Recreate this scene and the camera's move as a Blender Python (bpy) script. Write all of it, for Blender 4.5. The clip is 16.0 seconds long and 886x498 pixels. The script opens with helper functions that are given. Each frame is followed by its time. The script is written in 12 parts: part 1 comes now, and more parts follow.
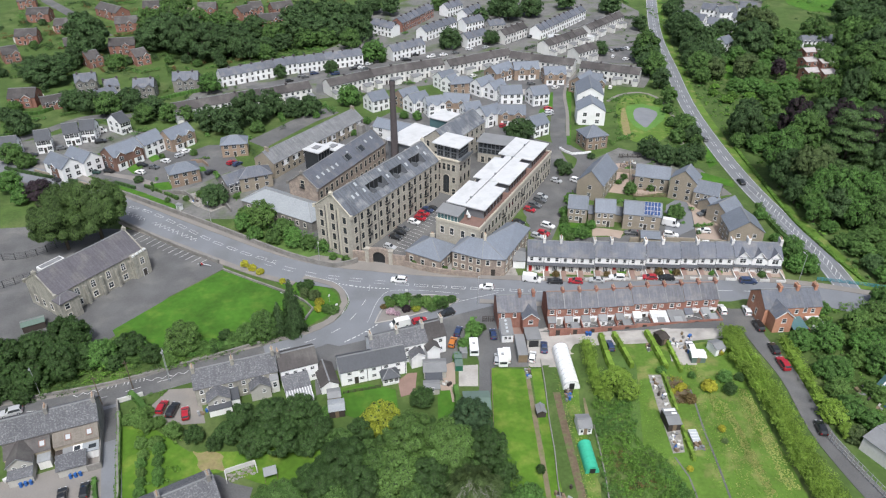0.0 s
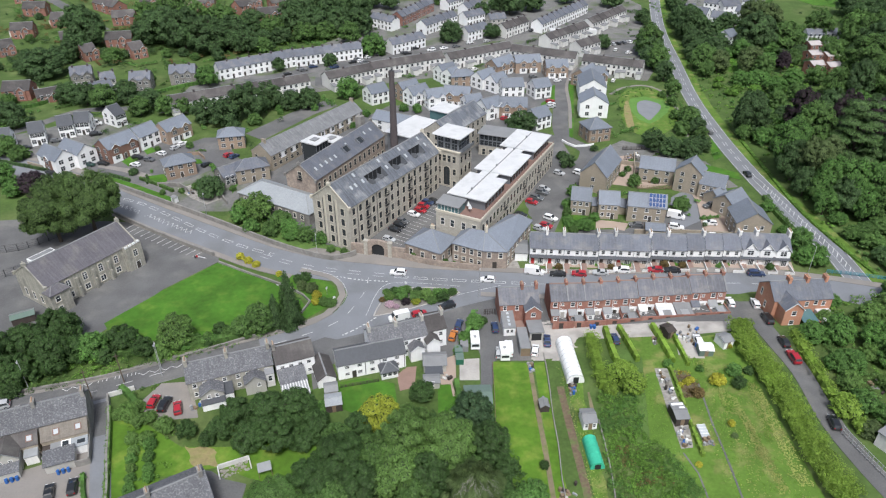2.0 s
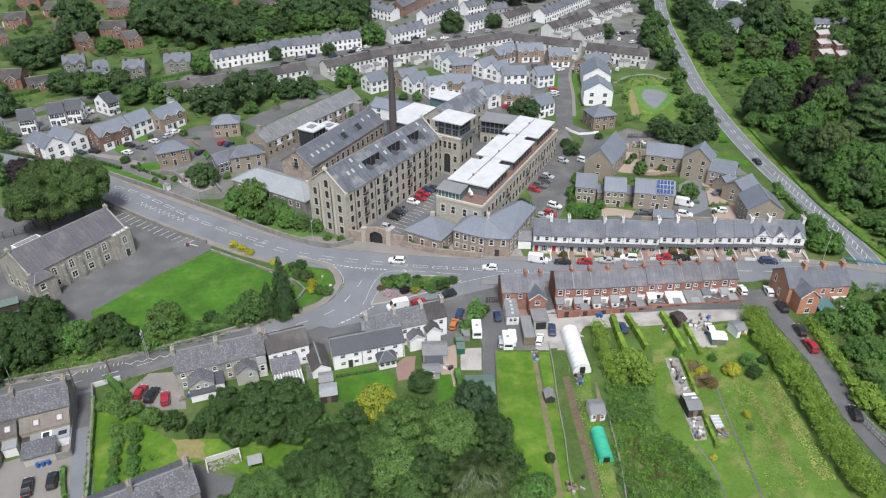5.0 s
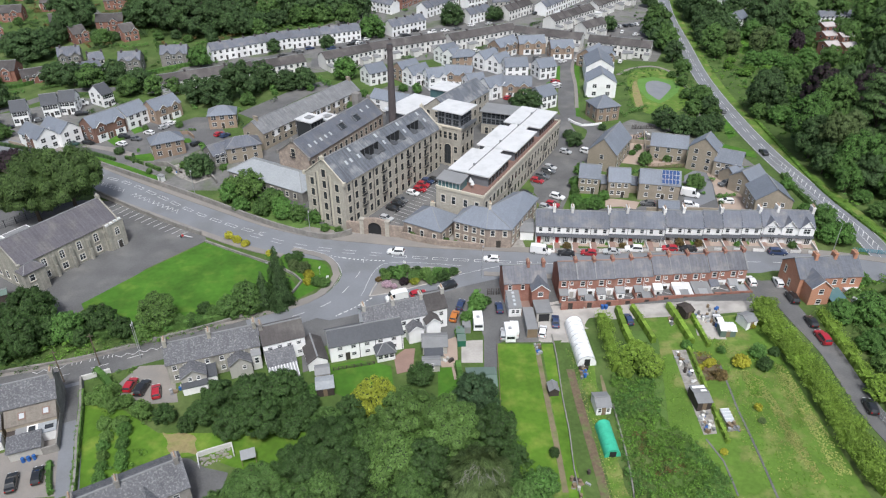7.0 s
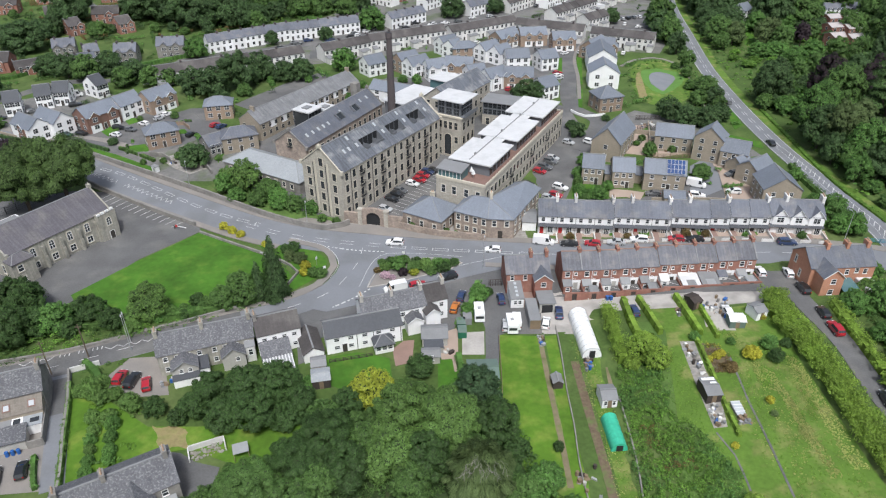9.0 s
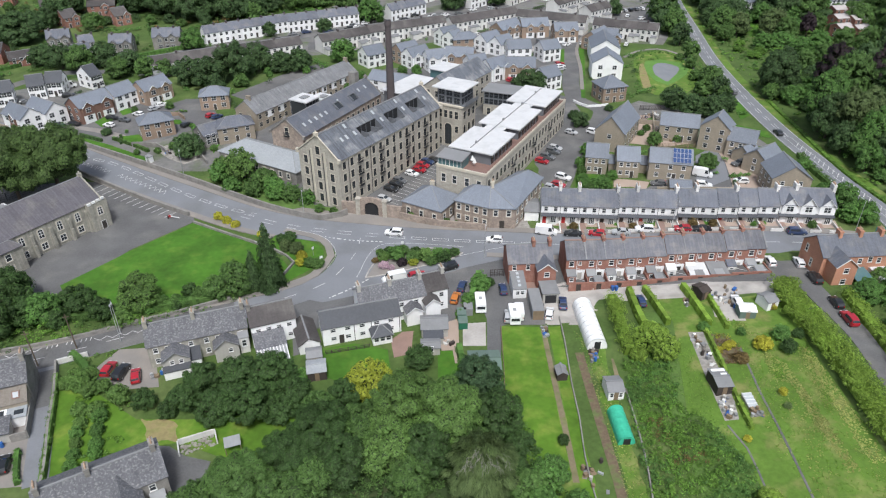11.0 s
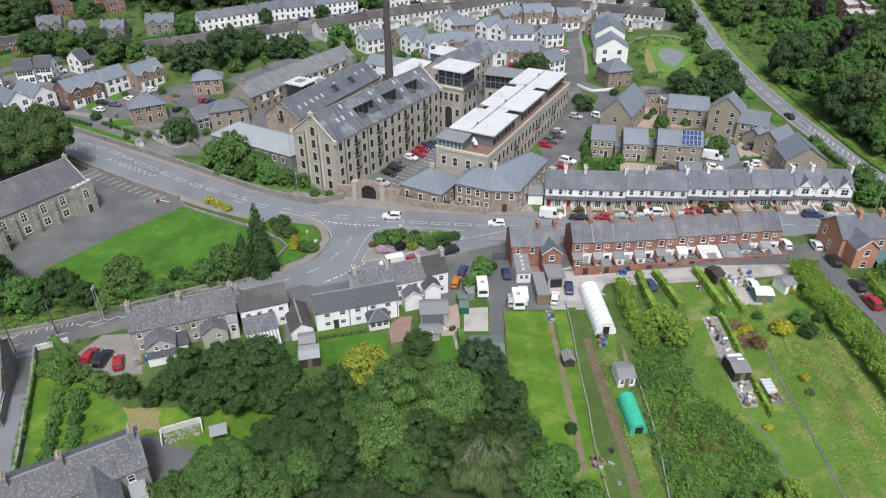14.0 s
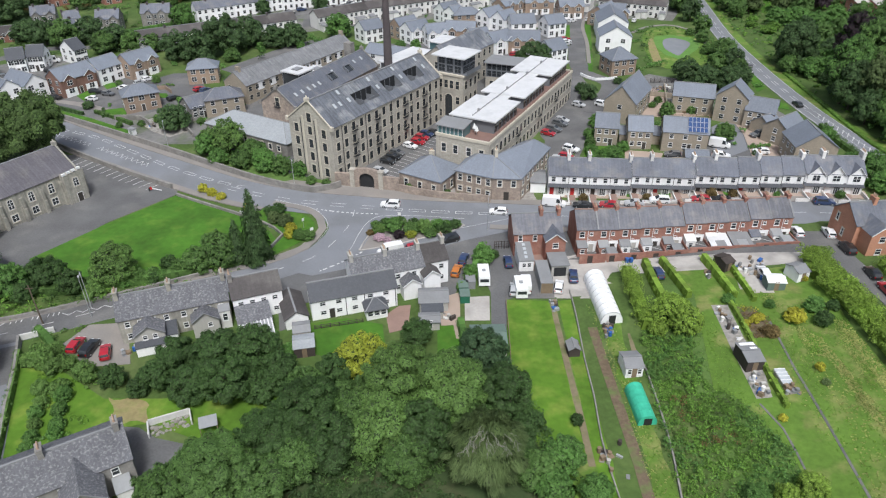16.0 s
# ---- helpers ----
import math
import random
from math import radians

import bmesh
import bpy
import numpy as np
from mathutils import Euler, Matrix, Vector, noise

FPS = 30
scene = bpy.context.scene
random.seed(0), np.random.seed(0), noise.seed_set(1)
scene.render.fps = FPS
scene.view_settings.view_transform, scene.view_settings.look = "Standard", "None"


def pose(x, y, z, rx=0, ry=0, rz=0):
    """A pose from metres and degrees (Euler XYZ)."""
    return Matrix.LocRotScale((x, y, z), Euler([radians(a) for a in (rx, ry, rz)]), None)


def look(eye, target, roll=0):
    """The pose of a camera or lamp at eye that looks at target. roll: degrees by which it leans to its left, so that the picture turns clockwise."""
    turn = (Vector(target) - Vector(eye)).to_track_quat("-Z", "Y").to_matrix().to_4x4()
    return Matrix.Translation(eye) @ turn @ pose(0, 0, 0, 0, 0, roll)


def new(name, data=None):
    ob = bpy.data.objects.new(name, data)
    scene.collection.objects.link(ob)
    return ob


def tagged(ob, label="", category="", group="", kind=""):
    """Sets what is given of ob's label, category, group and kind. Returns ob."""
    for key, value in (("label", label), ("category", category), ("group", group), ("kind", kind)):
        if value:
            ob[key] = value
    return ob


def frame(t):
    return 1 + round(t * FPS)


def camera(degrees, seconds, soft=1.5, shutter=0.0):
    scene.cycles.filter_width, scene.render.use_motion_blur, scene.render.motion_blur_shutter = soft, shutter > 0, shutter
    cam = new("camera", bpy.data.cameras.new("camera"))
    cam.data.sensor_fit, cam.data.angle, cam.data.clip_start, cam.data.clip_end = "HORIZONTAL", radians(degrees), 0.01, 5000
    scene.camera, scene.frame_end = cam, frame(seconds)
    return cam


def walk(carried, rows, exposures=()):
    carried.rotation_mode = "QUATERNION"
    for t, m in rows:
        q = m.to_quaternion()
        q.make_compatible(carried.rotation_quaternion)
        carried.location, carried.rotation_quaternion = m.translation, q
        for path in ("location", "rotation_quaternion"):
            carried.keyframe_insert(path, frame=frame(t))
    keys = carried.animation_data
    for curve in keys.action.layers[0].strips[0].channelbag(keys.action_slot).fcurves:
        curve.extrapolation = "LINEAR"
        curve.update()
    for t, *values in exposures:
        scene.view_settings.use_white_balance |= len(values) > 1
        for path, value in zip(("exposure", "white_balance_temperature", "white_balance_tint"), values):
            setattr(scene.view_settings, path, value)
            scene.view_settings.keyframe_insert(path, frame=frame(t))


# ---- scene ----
import collections
# ---- camera: a drone that sinks and creeps forward, its gimbal nearly still ----
cam = camera(66.0, 16.0, soft=1.2)
EYE, TILT = 112.2, -32.0
rows = []
for i in range(33):
    u = i / 32
    s = 36.42 * (u - 0.0099 * u * (1 - u))
    rows.append((16 * u, pose(0, 0, EYE, TILT) @ pose(0.0147 * s, s, -0.518 * s, 90 - 0.108 * u + 0.354 * u * (1 - u), 0.125 * u - 0.152 * u * (1 - u), 0.343 * u + 0.047 * u * (1 - u))))
walk(cam, rows, [(0.0, 0.04), (4.0, 0.03), (9.0, -0.01), (16.0, -0.05)])

# ---- light: a bright overcast sky with a broad soft sun ----
scene.view_settings.exposure = 0.0
world = bpy.data.worlds.new("overcast")
scene.world = world
world.use_nodes = True
wn, wl = world.node_tree.nodes, world.node_tree.links
sky = wn.new("ShaderNodeTexSky")
sky.sky_type, sky.sun_disc = "NISHITA", False
sky.sun_elevation, sky.sun_rotation = radians(59), radians(175)
sky.air_density, sky.dust_density, sky.ozone_density = 1.0, 4.0, 1.0
pale = wn.new("ShaderNodeHueSaturation")
pale.inputs["Saturation"].default_value = 0.78
wl.new(sky.outputs["Color"], pale.inputs["Color"])
wl.new(pale.outputs["Color"], wn["Background"].inputs["Color"])
wn["Background"].inputs["Strength"].default_value = 0.148
sun_data = bpy.data.lights.new("sun", "SUN")
sun_data.energy, sun_data.angle, sun_data.color = 3.15, radians(12), (0.97, 1.0, 1.03)
sun = new("sun", sun_data)
sun.matrix_world = look((8, -84, 140), (0, 0, 0))


# ---- the lie of the land ----
def ease(u):
    u = min(1.0, max(0.0, u))
    return u * u * (3 - 2 * u)


def land(x, y):
    """Height of the ground: level by the junction, rising gently to the right and to the back."""
    a, b = ease((x - 20) / 60), ease((y - 165) / 95)
    return 1.0 + 3.2 * (a + b - a * b) + 1.4 * ease((x - 30) / 30) * ease((148 - y) / 20) + 16 * ease((y - 300) / 400)


# ---- materials ----
def material(name, colour, rough=0.8, vary=0.25, fine=6.0, coarse=0.35, bump=0.15, metal=0.0, by_object=0.0, by_island=0.0, tint=None, tint_amount=0.0, tint_scale=0.15, joints=None, streak=0.0, spec=0.3, clear=0.0):
    """A painted, mineral or leafy surface: base colour with grain at two scales, optional stains in a second tint,
    optional courses (joints: width, height in metres, depth of tone) and streaks that run down the slope."""
    m = bpy.data.materials.new(name)
    m.use_nodes = True
    nt = m.node_tree
    n, l = nt.nodes, nt.links
    b = n["Principled BSDF"]
    b.inputs["Roughness"].default_value = rough
    b.inputs["Metallic"].default_value = metal
    b.inputs["Specular IOR Level"].default_value = spec
    b.inputs["Coat Weight"].default_value = clear
    tc = n.new("ShaderNodeTexCoord")
    geo = n.new("ShaderNodeNewGeometry")

    def math_node(op, a, c):
        q = n.new("ShaderNodeMath")
        q.operation = op
        for k, v in enumerate((a, c)):
            if isinstance(v, (int, float)):
                q.inputs[k].default_value = v
            else:
                l.new(v, q.inputs[k])
        return q.outputs[0]

    def noise_node(scale, detail=4.0, vector=None):
        q = n.new("ShaderNodeTexNoise")
        q.inputs["Scale"].default_value, q.inputs["Detail"].default_value = scale, detail
        l.new(vector or geo.outputs["Position"], q.inputs["Vector"])
        return q.outputs["Fac"]

    grain = math_node("SUBTRACT", noise_node(fine), 0.5)
    blotch = math_node("SUBTRACT", noise_node(coarse, 5.0), 0.5)
    value = math_node("ADD", math_node("MULTIPLY", grain, vary * 1.6), math_node("MULTIPLY", blotch, vary * 2.4))
    if by_object:
        info = n.new("ShaderNodeObjectInfo")
        value = math_node("ADD", value, math_node("MULTIPLY", math_node("SUBTRACT", info.outputs["Random"], 0.5), by_object * 2))
    if by_island:
        value = math_node("ADD", value, math_node("MULTIPLY", math_node("SUBTRACT", geo.outputs["Random Per Island"], 0.5), by_island * 2))
    if streak:
        stretch = n.new("ShaderNodeMapping")
        stretch.inputs["Scale"].default_value = (2.2, 0.12, 1)
        l.new(tc.outputs["UV"], stretch.inputs["Vector"])
        value = math_node("ADD", value, math_node("MULTIPLY", math_node("SUBTRACT", noise_node(1.0, 3.0, stretch.outputs["Vector"]), 0.5), streak * 2))
    if joints:
        br = n.new("ShaderNodeTexBrick")
        br.inputs["Color1"].default_value, br.inputs["Color2"].default_value = (0.65, 0.65, 0.65, 1), (0.35, 0.35, 0.35, 1)
        br.inputs["Mortar"].default_value = (0.5 - joints[2],) * 3 + (1,)
        br.inputs["Scale"].default_value = 1.0
        br.inputs["Brick Width"].default_value, br.inputs["Row Height"].default_value = joints[0], joints[1]
        br.inputs["Mortar Size"].default_value = joints[1] * 0.07
        l.new(tc.outputs["UV"], br.inputs["Vector"])
        value = math_node("ADD", value, math_node("MULTIPLY", math_node("SUBTRACT", br.outputs["Color"], 0.5), 0.55))
    gain = math_node("MAXIMUM", math_node("ADD", value, 1.0), 0.15)
    base = n.new("ShaderNodeVectorMath")
    base.operation = "SCALE"
    base.inputs[0].default_value = colour
    if tint:
        mix = n.new("ShaderNodeMix")
        mix.data_type = "RGBA"
        mix.inputs["A"].default_value, mix.inputs["B"].default_value = (*colour, 1), (*tint, 1)
        ramp = n.new("ShaderNodeMapRange")
        ramp.inputs["From Min"].default_value, ramp.inputs["From Max"].default_value = 0.5, 0.68
        ramp.inputs["To Max"].default_value = tint_amount
        l.new(noise_node(tint_scale, 6.0), ramp.inputs["Value"])
        l.new(ramp.outputs["Result"], mix.inputs["Factor"])
        l.new(mix.outputs["Result"], base.inputs[0])
    l.new(gain, base.inputs["Scale"])
    l.new(base.outputs["Vector"], b.inputs["Base Color"])
    if bump:
        bm_node = n.new("ShaderNodeBump")
        bm_node.inputs["Strength"].default_value, bm_node.inputs["Distance"].default_value = bump, 0.05
        l.new(value, bm_node.inputs["Height"])
        l.new(bm_node.outputs["Normal"], b.inputs["Normal"])
    return m


GRASS = material("rough_grass", (0.066, 0.112, 0.027), 0.95, 0.42, 1.2, 0.16, 0.5, tint=(0.11, 0.135, 0.05), tint_amount=0.6, tint_scale=0.08)
LAWN = material("mown_lawn", (0.052, 0.14, 0.014), 0.95, 0.4, 0.8, 0.12, 0.3, tint=(0.09, 0.168, 0.022), tint_amount=0.7, tint_scale=0.32)
GARDEN = material("sunny_garden_lawn", (0.08, 0.168, 0.016), 0.95, 0.4, 0.9, 0.15, 0.3, tint=(0.15, 0.2, 0.035), tint_amount=0.7, tint_scale=0.3)
MEADOW = material("dry_meadow_grass", (0.09, 0.166, 0.025), 0.95, 0.4, 1.5, 0.14, 0.5, tint=(0.22, 0.22, 0.08), tint_amount=0.8, tint_scale=0.24)
# Ivy and litter floor; the copse's shade is put into its dark colour.
WOOD_FLOOR = material("shade_dark_ivy_floor", (0.042, 0.07, 0.024), 0.95, 0.4, 2.0, 0.3, 0.5, tint=(0.07, 0.06, 0.035), tint_amount=0.6, tint_scale=0.3)
SCRUB_FLOOR = material("scrub_floor", (0.085, 0.15, 0.036), 0.95, 0.4, 3.0, 0.3, 0.5)
ASPHALT = material("worn_asphalt", (0.185, 0.195, 0.212), 0.9, 0.16, 3.0, 0.12, 0.1, tint=(0.15, 0.155, 0.162), tint_amount=0.7, tint_scale=0.1)
TARMAC = material("yard_tarmac", (0.118, 0.118, 0.119), 0.9, 0.34, 3.0, 0.15, 0.1, tint=(0.18, 0.174, 0.165), tint_amount=0.6, tint_scale=0.12)
FOOTWAY = material("footway_paving", (0.22, 0.205, 0.19), 0.9, 0.15, 4.0, 0.25, 0.1, tint=(0.28, 0.25, 0.22), tint_amount=0.5)
CONCRETE = material("pale_concrete", (0.4, 0.378, 0.352), 0.9, 0.22, 2.0, 0.2, 0.1, tint=(0.25, 0.24, 0.222), tint_amount=0.7, tint_scale=0.25)
TOWN_GROUND = material("worn_town_yards", (0.16, 0.158, 0.152), 0.95, 0.4, 0.9, 0.2, 0.3, tint=(0.07, 0.1, 0.035), tint_amount=0.95, tint_scale=0.1)
PAVERS = material("tan_block_paving", (0.36, 0.285, 0.235), 0.9, 0.14, 5.0, 0.3, 0.1)
TERRACOTTA = material("terracotta_paving", (0.26, 0.175, 0.145), 0.85, 0.2, 5.0, 0.4, 0.1)
SOIL = material("bare_soil", (0.14, 0.105, 0.07), 0.95, 0.4, 2.0, 0.5, 0.6, tint=(0.08, 0.13, 0.035), tint_amount=0.85, tint_scale=0.5)
PATH_DIRT = material("trodden_path", (0.19, 0.16, 0.1), 0.95, 0.3, 2.0, 0.4, 0.4, tint=(0.12, 0.15, 0.045), tint_amount=0.7, tint_scale=0.5)
PAINT_LINE = material("road_paint", (0.56, 0.56, 0.55), 0.7, 0.3, 6.0, 0.8, 0.0, tint=(0.3, 0.31, 0.32), tint_amount=0.8, tint_scale=0.9)
SLATE = material("grey_slate", (0.12, 0.13, 0.155), 0.6, 0.2, 2.0, 0.3, 0.15, by_object=0.14, joints=(0.3, 0.26, 0.14), streak=0.3, tint=(0.185, 0.18, 0.178), tint_amount=0.6, tint_scale=0.35)
SLATE_OLD = material("lichened_slate", (0.105, 0.107, 0.118), 0.75, 0.24, 2.5, 0.35, 0.2, by_object=0.1, joints=(0.35, 0.28, 0.12), streak=0.3, tint=(0.27, 0.272, 0.27), tint_amount=0.6, tint_scale=3.2)
SLATE_NEW = material("blue_grey_tile", (0.165, 0.185, 0.218), 0.6, 0.12, 3.0, 0.25, 0.15, by_object=0.14, joints=(0.33, 0.3, 0.1), streak=0.14)
SLATE_PURPLE = material("purple_grey_slate", (0.125, 0.128, 0.145), 0.7, 0.24, 2.0, 0.3, 0.15, by_object=0.12, joints=(0.3, 0.26, 0.14), streak=0.45, tint=(0.19, 0.18, 0.178), tint_amount=0.7, tint_scale=0.4)
SLATE_DARK = material("dark_tile", (0.07, 0.075, 0.085), 0.6, 0.12, 3.0, 0.25, 0.15, by_object=0.15, joints=(0.33, 0.3, 0.12), streak=0.08)
TILE_BROWN = material("brown_tile", (0.078, 0.071, 0.07), 0.8, 0.2, 3.0, 0.25, 0.15, by_object=0.2, joints=(0.33, 0.3, 0.12), streak=0.2, tint=(0.13, 0.125, 0.115), tint_amount=0.5, tint_scale=0.25)
MILL_SLATE = material("mill_slate", (0.12, 0.13, 0.15), 0.6, 0.22, 1.6, 0.2, 0.15, joints=(0.4, 0.3, 0.12), streak=0.7, tint=(0.27, 0.278, 0.28), tint_amount=0.8, tint_scale=0.28)
RANGE_SLATE = material("weathered_range_slate", (0.175, 0.18, 0.188), 0.7, 0.25, 2.2, 0.3, 0.15, joints=(0.35, 0.28, 0.12), streak=0.5, tint=(0.25, 0.252, 0.25), tint_amount=0.6, tint_scale=0.5)
SHED_SLATE = material("pale_shed_slate", (0.29, 0.31, 0.325), 0.6, 0.1, 2.0, 0.2, 0.1, joints=(0.4, 0.3, 0.06), streak=0.12)
STONE = material("buff_mill_stone", (0.41, 0.385, 0.333), 0.9, 0.24, 2.0, 0.3, 0.3, joints=(0.6, 0.3, 0.12), streak=0.16, tint=(0.255, 0.24, 0.212), tint_amount=0.8, tint_scale=0.3)
HALL_STONE = material("stained_hall_stone", (0.33, 0.318, 0.275), 0.9, 0.26, 1.6, 0.3, 0.3, joints=(0.5, 0.25, 0.12), streak=0.55, tint=(0.17, 0.165, 0.148), tint_amount=0.85, tint_scale=0.3)
HALL_SLATE = material("purple_hall_slate", (0.108, 0.103, 0.116), 0.7, 0.18, 2.0, 0.2, 0.2, joints=(0.35, 0.28, 0.1), streak=0.4, tint=(0.16, 0.15, 0.145), tint_amount=0.6, tint_scale=0.25)
TILE_TAN = material("weathered_tan_tile", (0.185, 0.165, 0.142), 0.85, 0.25, 3.0, 0.4, 0.15, joints=(0.33, 0.3, 0.12), streak=0.2)
ROOF_PALE = material("pale_weathered_roof", (0.42, 0.385, 0.375), 0.8, 0.2, 2.0, 0.3, 0.1, streak=0.2)
STONE_PALE = material("pale_dressed_stone", (0.52, 0.48, 0.4), 0.9, 0.12, 3.0, 0.4, 0.2)
STONE_BROWN = material("brown_rubble_stone", (0.28, 0.23, 0.195), 0.9, 0.3, 2.0, 0.5, 0.4, joints=(0.45, 0.22, 0.14), tint=(0.4, 0.33, 0.27), tint_amount=0.7, tint_scale=0.8)
STONE_GREY = material("grey_rubble_stone", (0.235, 0.225, 0.21), 0.9, 0.28, 2.0, 0.4, 0.4, joints=(0.5, 0.25, 0.12), tint=(0.155, 0.148, 0.135), tint_amount=0.8, tint_scale=0.5)
STONE_TAN = material("tan_stone_facing", (0.3, 0.26, 0.205), 0.9, 0.16, 3.0, 0.4, 0.25, joints=(0.4, 0.2, 0.12))
BRICK_RED = material("red_brick", (0.27, 0.13, 0.1), 0.9, 0.22, 4.0, 0.4, 0.2, by_object=0.12, joints=(0.24, 0.08, 0.08), tint=(0.36, 0.22, 0.175), tint_amount=0.6, tint_scale=0.5)
BRICK_ORANGE = material("orange_brick", (0.46, 0.235, 0.155), 0.9, 0.16, 4.0, 0.4, 0.2, joints=(0.24, 0.08, 0.08), streak=0.08)
BRICK_TAN = material("tan_brick", (0.3, 0.225, 0.17), 0.9, 0.2, 4.0, 0.4, 0.2, by_object=0.1, joints=(0.24, 0.08, 0.08))
BRICK_BROWN = material("brown_brick", (0.2, 0.118, 0.092), 0.9, 0.2, 4.0, 0.4, 0.2, by_object=0.1, joints=(0.24, 0.08, 0.08))
BRICK_SOOT = material("sooty_chimney_brick", (0.088, 0.076, 0.078), 0.9, 0.25, 3.0, 0.3, 0.2, joints=(0.24, 0.08, 0.1))
RENDER_WHITE = material("white_render", (0.79, 0.795, 0.795), 0.85, 0.06, 3.0, 0.3, 0.05, by_object=0.05, streak=0.07, tint=(0.66, 0.66, 0.64), tint_amount=0.4, tint_scale=0.4)
RENDER_CREAM = material("cream_render", (0.64, 0.635, 0.615), 0.85, 0.14, 3.0, 0.3, 0.05, by_object=0.14, streak=0.1)
RENDER_GREY = material("grey_roughcast", (0.4, 0.39, 0.36), 0.9, 0.14, 4.0, 0.3, 0.15, streak=0.12)
MEMBRANE = material("white_roof_membrane", (0.56, 0.565, 0.57), 0.6, 0.1, 1.5, 0.25, 0.05, tint=(0.44, 0.45, 0.455), tint_amount=0.6, tint_scale=0.3)
CLADDING = material("grey_metal_cladding", (0.15, 0.16, 0.175), 0.45, 0.1, 3.0, 0.4, 0.05, spec=0.5)
LEAD = material("lead_grey_flat_roof", (0.22, 0.225, 0.23), 0.6, 0.14, 2.0, 0.3, 0.05)
WHITE_TRIM = material("white_trim", (0.68, 0.685, 0.68), 0.5, 0.06, 4.0, 1.0, 0.0)
GLASS = material("window_glass", (0.035, 0.04, 0.045), 0.08, 0.1, 2.0, 0.6, 0.0, spec=0.5)
GLASS_TEAL = material("teal_glass", (0.09, 0.17, 0.18), 0.08, 0.15, 2.0, 0.6, 0.0, spec=0.5)
SKYLIGHT = material("pale_skylight", (0.42, 0.45, 0.47), 0.1, 0.05, 2.0, 0.6, 0.0, spec=0.5)
PLASTIC = material("cloudy_roof_plastic", (0.27, 0.28, 0.285), 0.35, 0.12, 2.0, 0.6, 0.0, spec=0.5, streak=0.1)
SOLAR = material("solar_panel", (0.022, 0.06, 0.17), 0.15, 0.1, 3.0, 1.0, 0.0, spec=0.5)
IRON = material("dark_iron", (0.035, 0.037, 0.04), 0.5, 0.1, 4.0, 1.0, 0.0, metal=0.3)
GALV = material("galvanised_steel", (0.42, 0.43, 0.44), 0.45, 0.08, 4.0, 1.0, 0.0, metal=0.4)
POLE_WOOD = material("weathered_pole", (0.12, 0.095, 0.07), 0.9, 0.2, 5.0, 1.0, 0.1)
TIMBER = material("weathered_timber", (0.2, 0.15, 0.1), 0.85, 0.25, 4.0, 0.6, 0.2)
TIMBER_RED = material("red_stained_deck", (0.2, 0.125, 0.105), 0.85, 0.2, 4.0, 0.6, 0.2)
TIMBER_DARK = material("dark_shed_timber", (0.055, 0.045, 0.04), 0.85, 0.25, 4.0, 0.6, 0.2)
FELT = material("grey_roofing_felt", (0.2, 0.205, 0.21), 0.9, 0.15, 3.0, 0.5, 0.1)
FELT_GREEN = material("green_felt_roof", (0.12, 0.17, 0.145), 0.85, 0.12, 2.0, 0.4, 0.1, streak=0.1)
SHEET_WHITE = material("white_plastic_sheet", (0.78, 0.79, 0.79), 0.45, 0.06, 1.0, 0.4, 0.4, streak=0.05)
SHEET_GREEN = material("green_mesh_sheet", (0.05, 0.42, 0.27), 0.5, 0.14, 2.0, 0.5, 0.3, streak=0.15)
WATER = material("pond_water", (0.22, 0.225, 0.235), 0.25, 0.1, 0.6, 0.2, 0.03, spec=0.4)
POND_WEED = material("pond_margin_weed", (0.1, 0.21, 0.045), 0.9, 0.25, 1.5, 0.2, 0.3)
REED = material("dry_reed", (0.25, 0.21, 0.1), 0.9, 0.4, 1.5, 0.4, 0.4, tint=(0.13, 0.17, 0.04), tint_amount=0.8, tint_scale=0.4)
# Colour of solid crown cores: paints the shade between leaf lobes.
CROWN_SHADE = material("crown_gap_shade", (0.036, 0.06, 0.022), 0.95, 0.3, 3.0, 0.6, 0.3)
BARK_PALE = material("pale_dead_bark", (0.24, 0.235, 0.2), 0.95, 0.3, 4.0, 0.8, 0.3)
BARK = material("bark", (0.075, 0.062, 0.048), 0.95, 0.3, 4.0, 0.8, 0.4)
BIN_BLUE = material("blue_bin_plastic", (0.03, 0.11, 0.33), 0.5, 0.1, 4.0, 1.0, 0.0)
TEAL_PAINT = material("teal_rail_paint", (0.05, 0.22, 0.28), 0.5, 0.1, 4.0, 1.0, 0.0)
RED_DOOR = material("red_door_paint", (0.4, 0.03, 0.03), 0.5, 0.1, 4.0, 1.0, 0.0)
DARK_DOOR = material("dark_door_paint", (0.05, 0.045, 0.04), 0.5, 0.1, 4.0, 1.0, 0.0)
CLAY_POT = material("clay_chimney_pot", (0.42, 0.3, 0.22), 0.85, 0.2, 4.0, 1.0, 0.1)
RUBBER = material("tyre_rubber", (0.02, 0.02, 0.02), 0.85, 0.1, 4.0, 1.0, 0.0)
LAMP_RED = material("red_lens", (0.35, 0.01, 0.01), 0.2, 0.05, 4.0, 1.0, 0.0)
LAMP_CLEAR = material("clear_lens", (0.6, 0.62, 0.63), 0.1, 0.05, 4.0, 1.0, 0.0)
RUBBLE = material("builders_rubble", (0.3, 0.285, 0.265), 0.95, 0.45, 2.0, 0.6, 0.6, tint=(0.13, 0.12, 0.1), tint_amount=0.8, tint_scale=0.6)


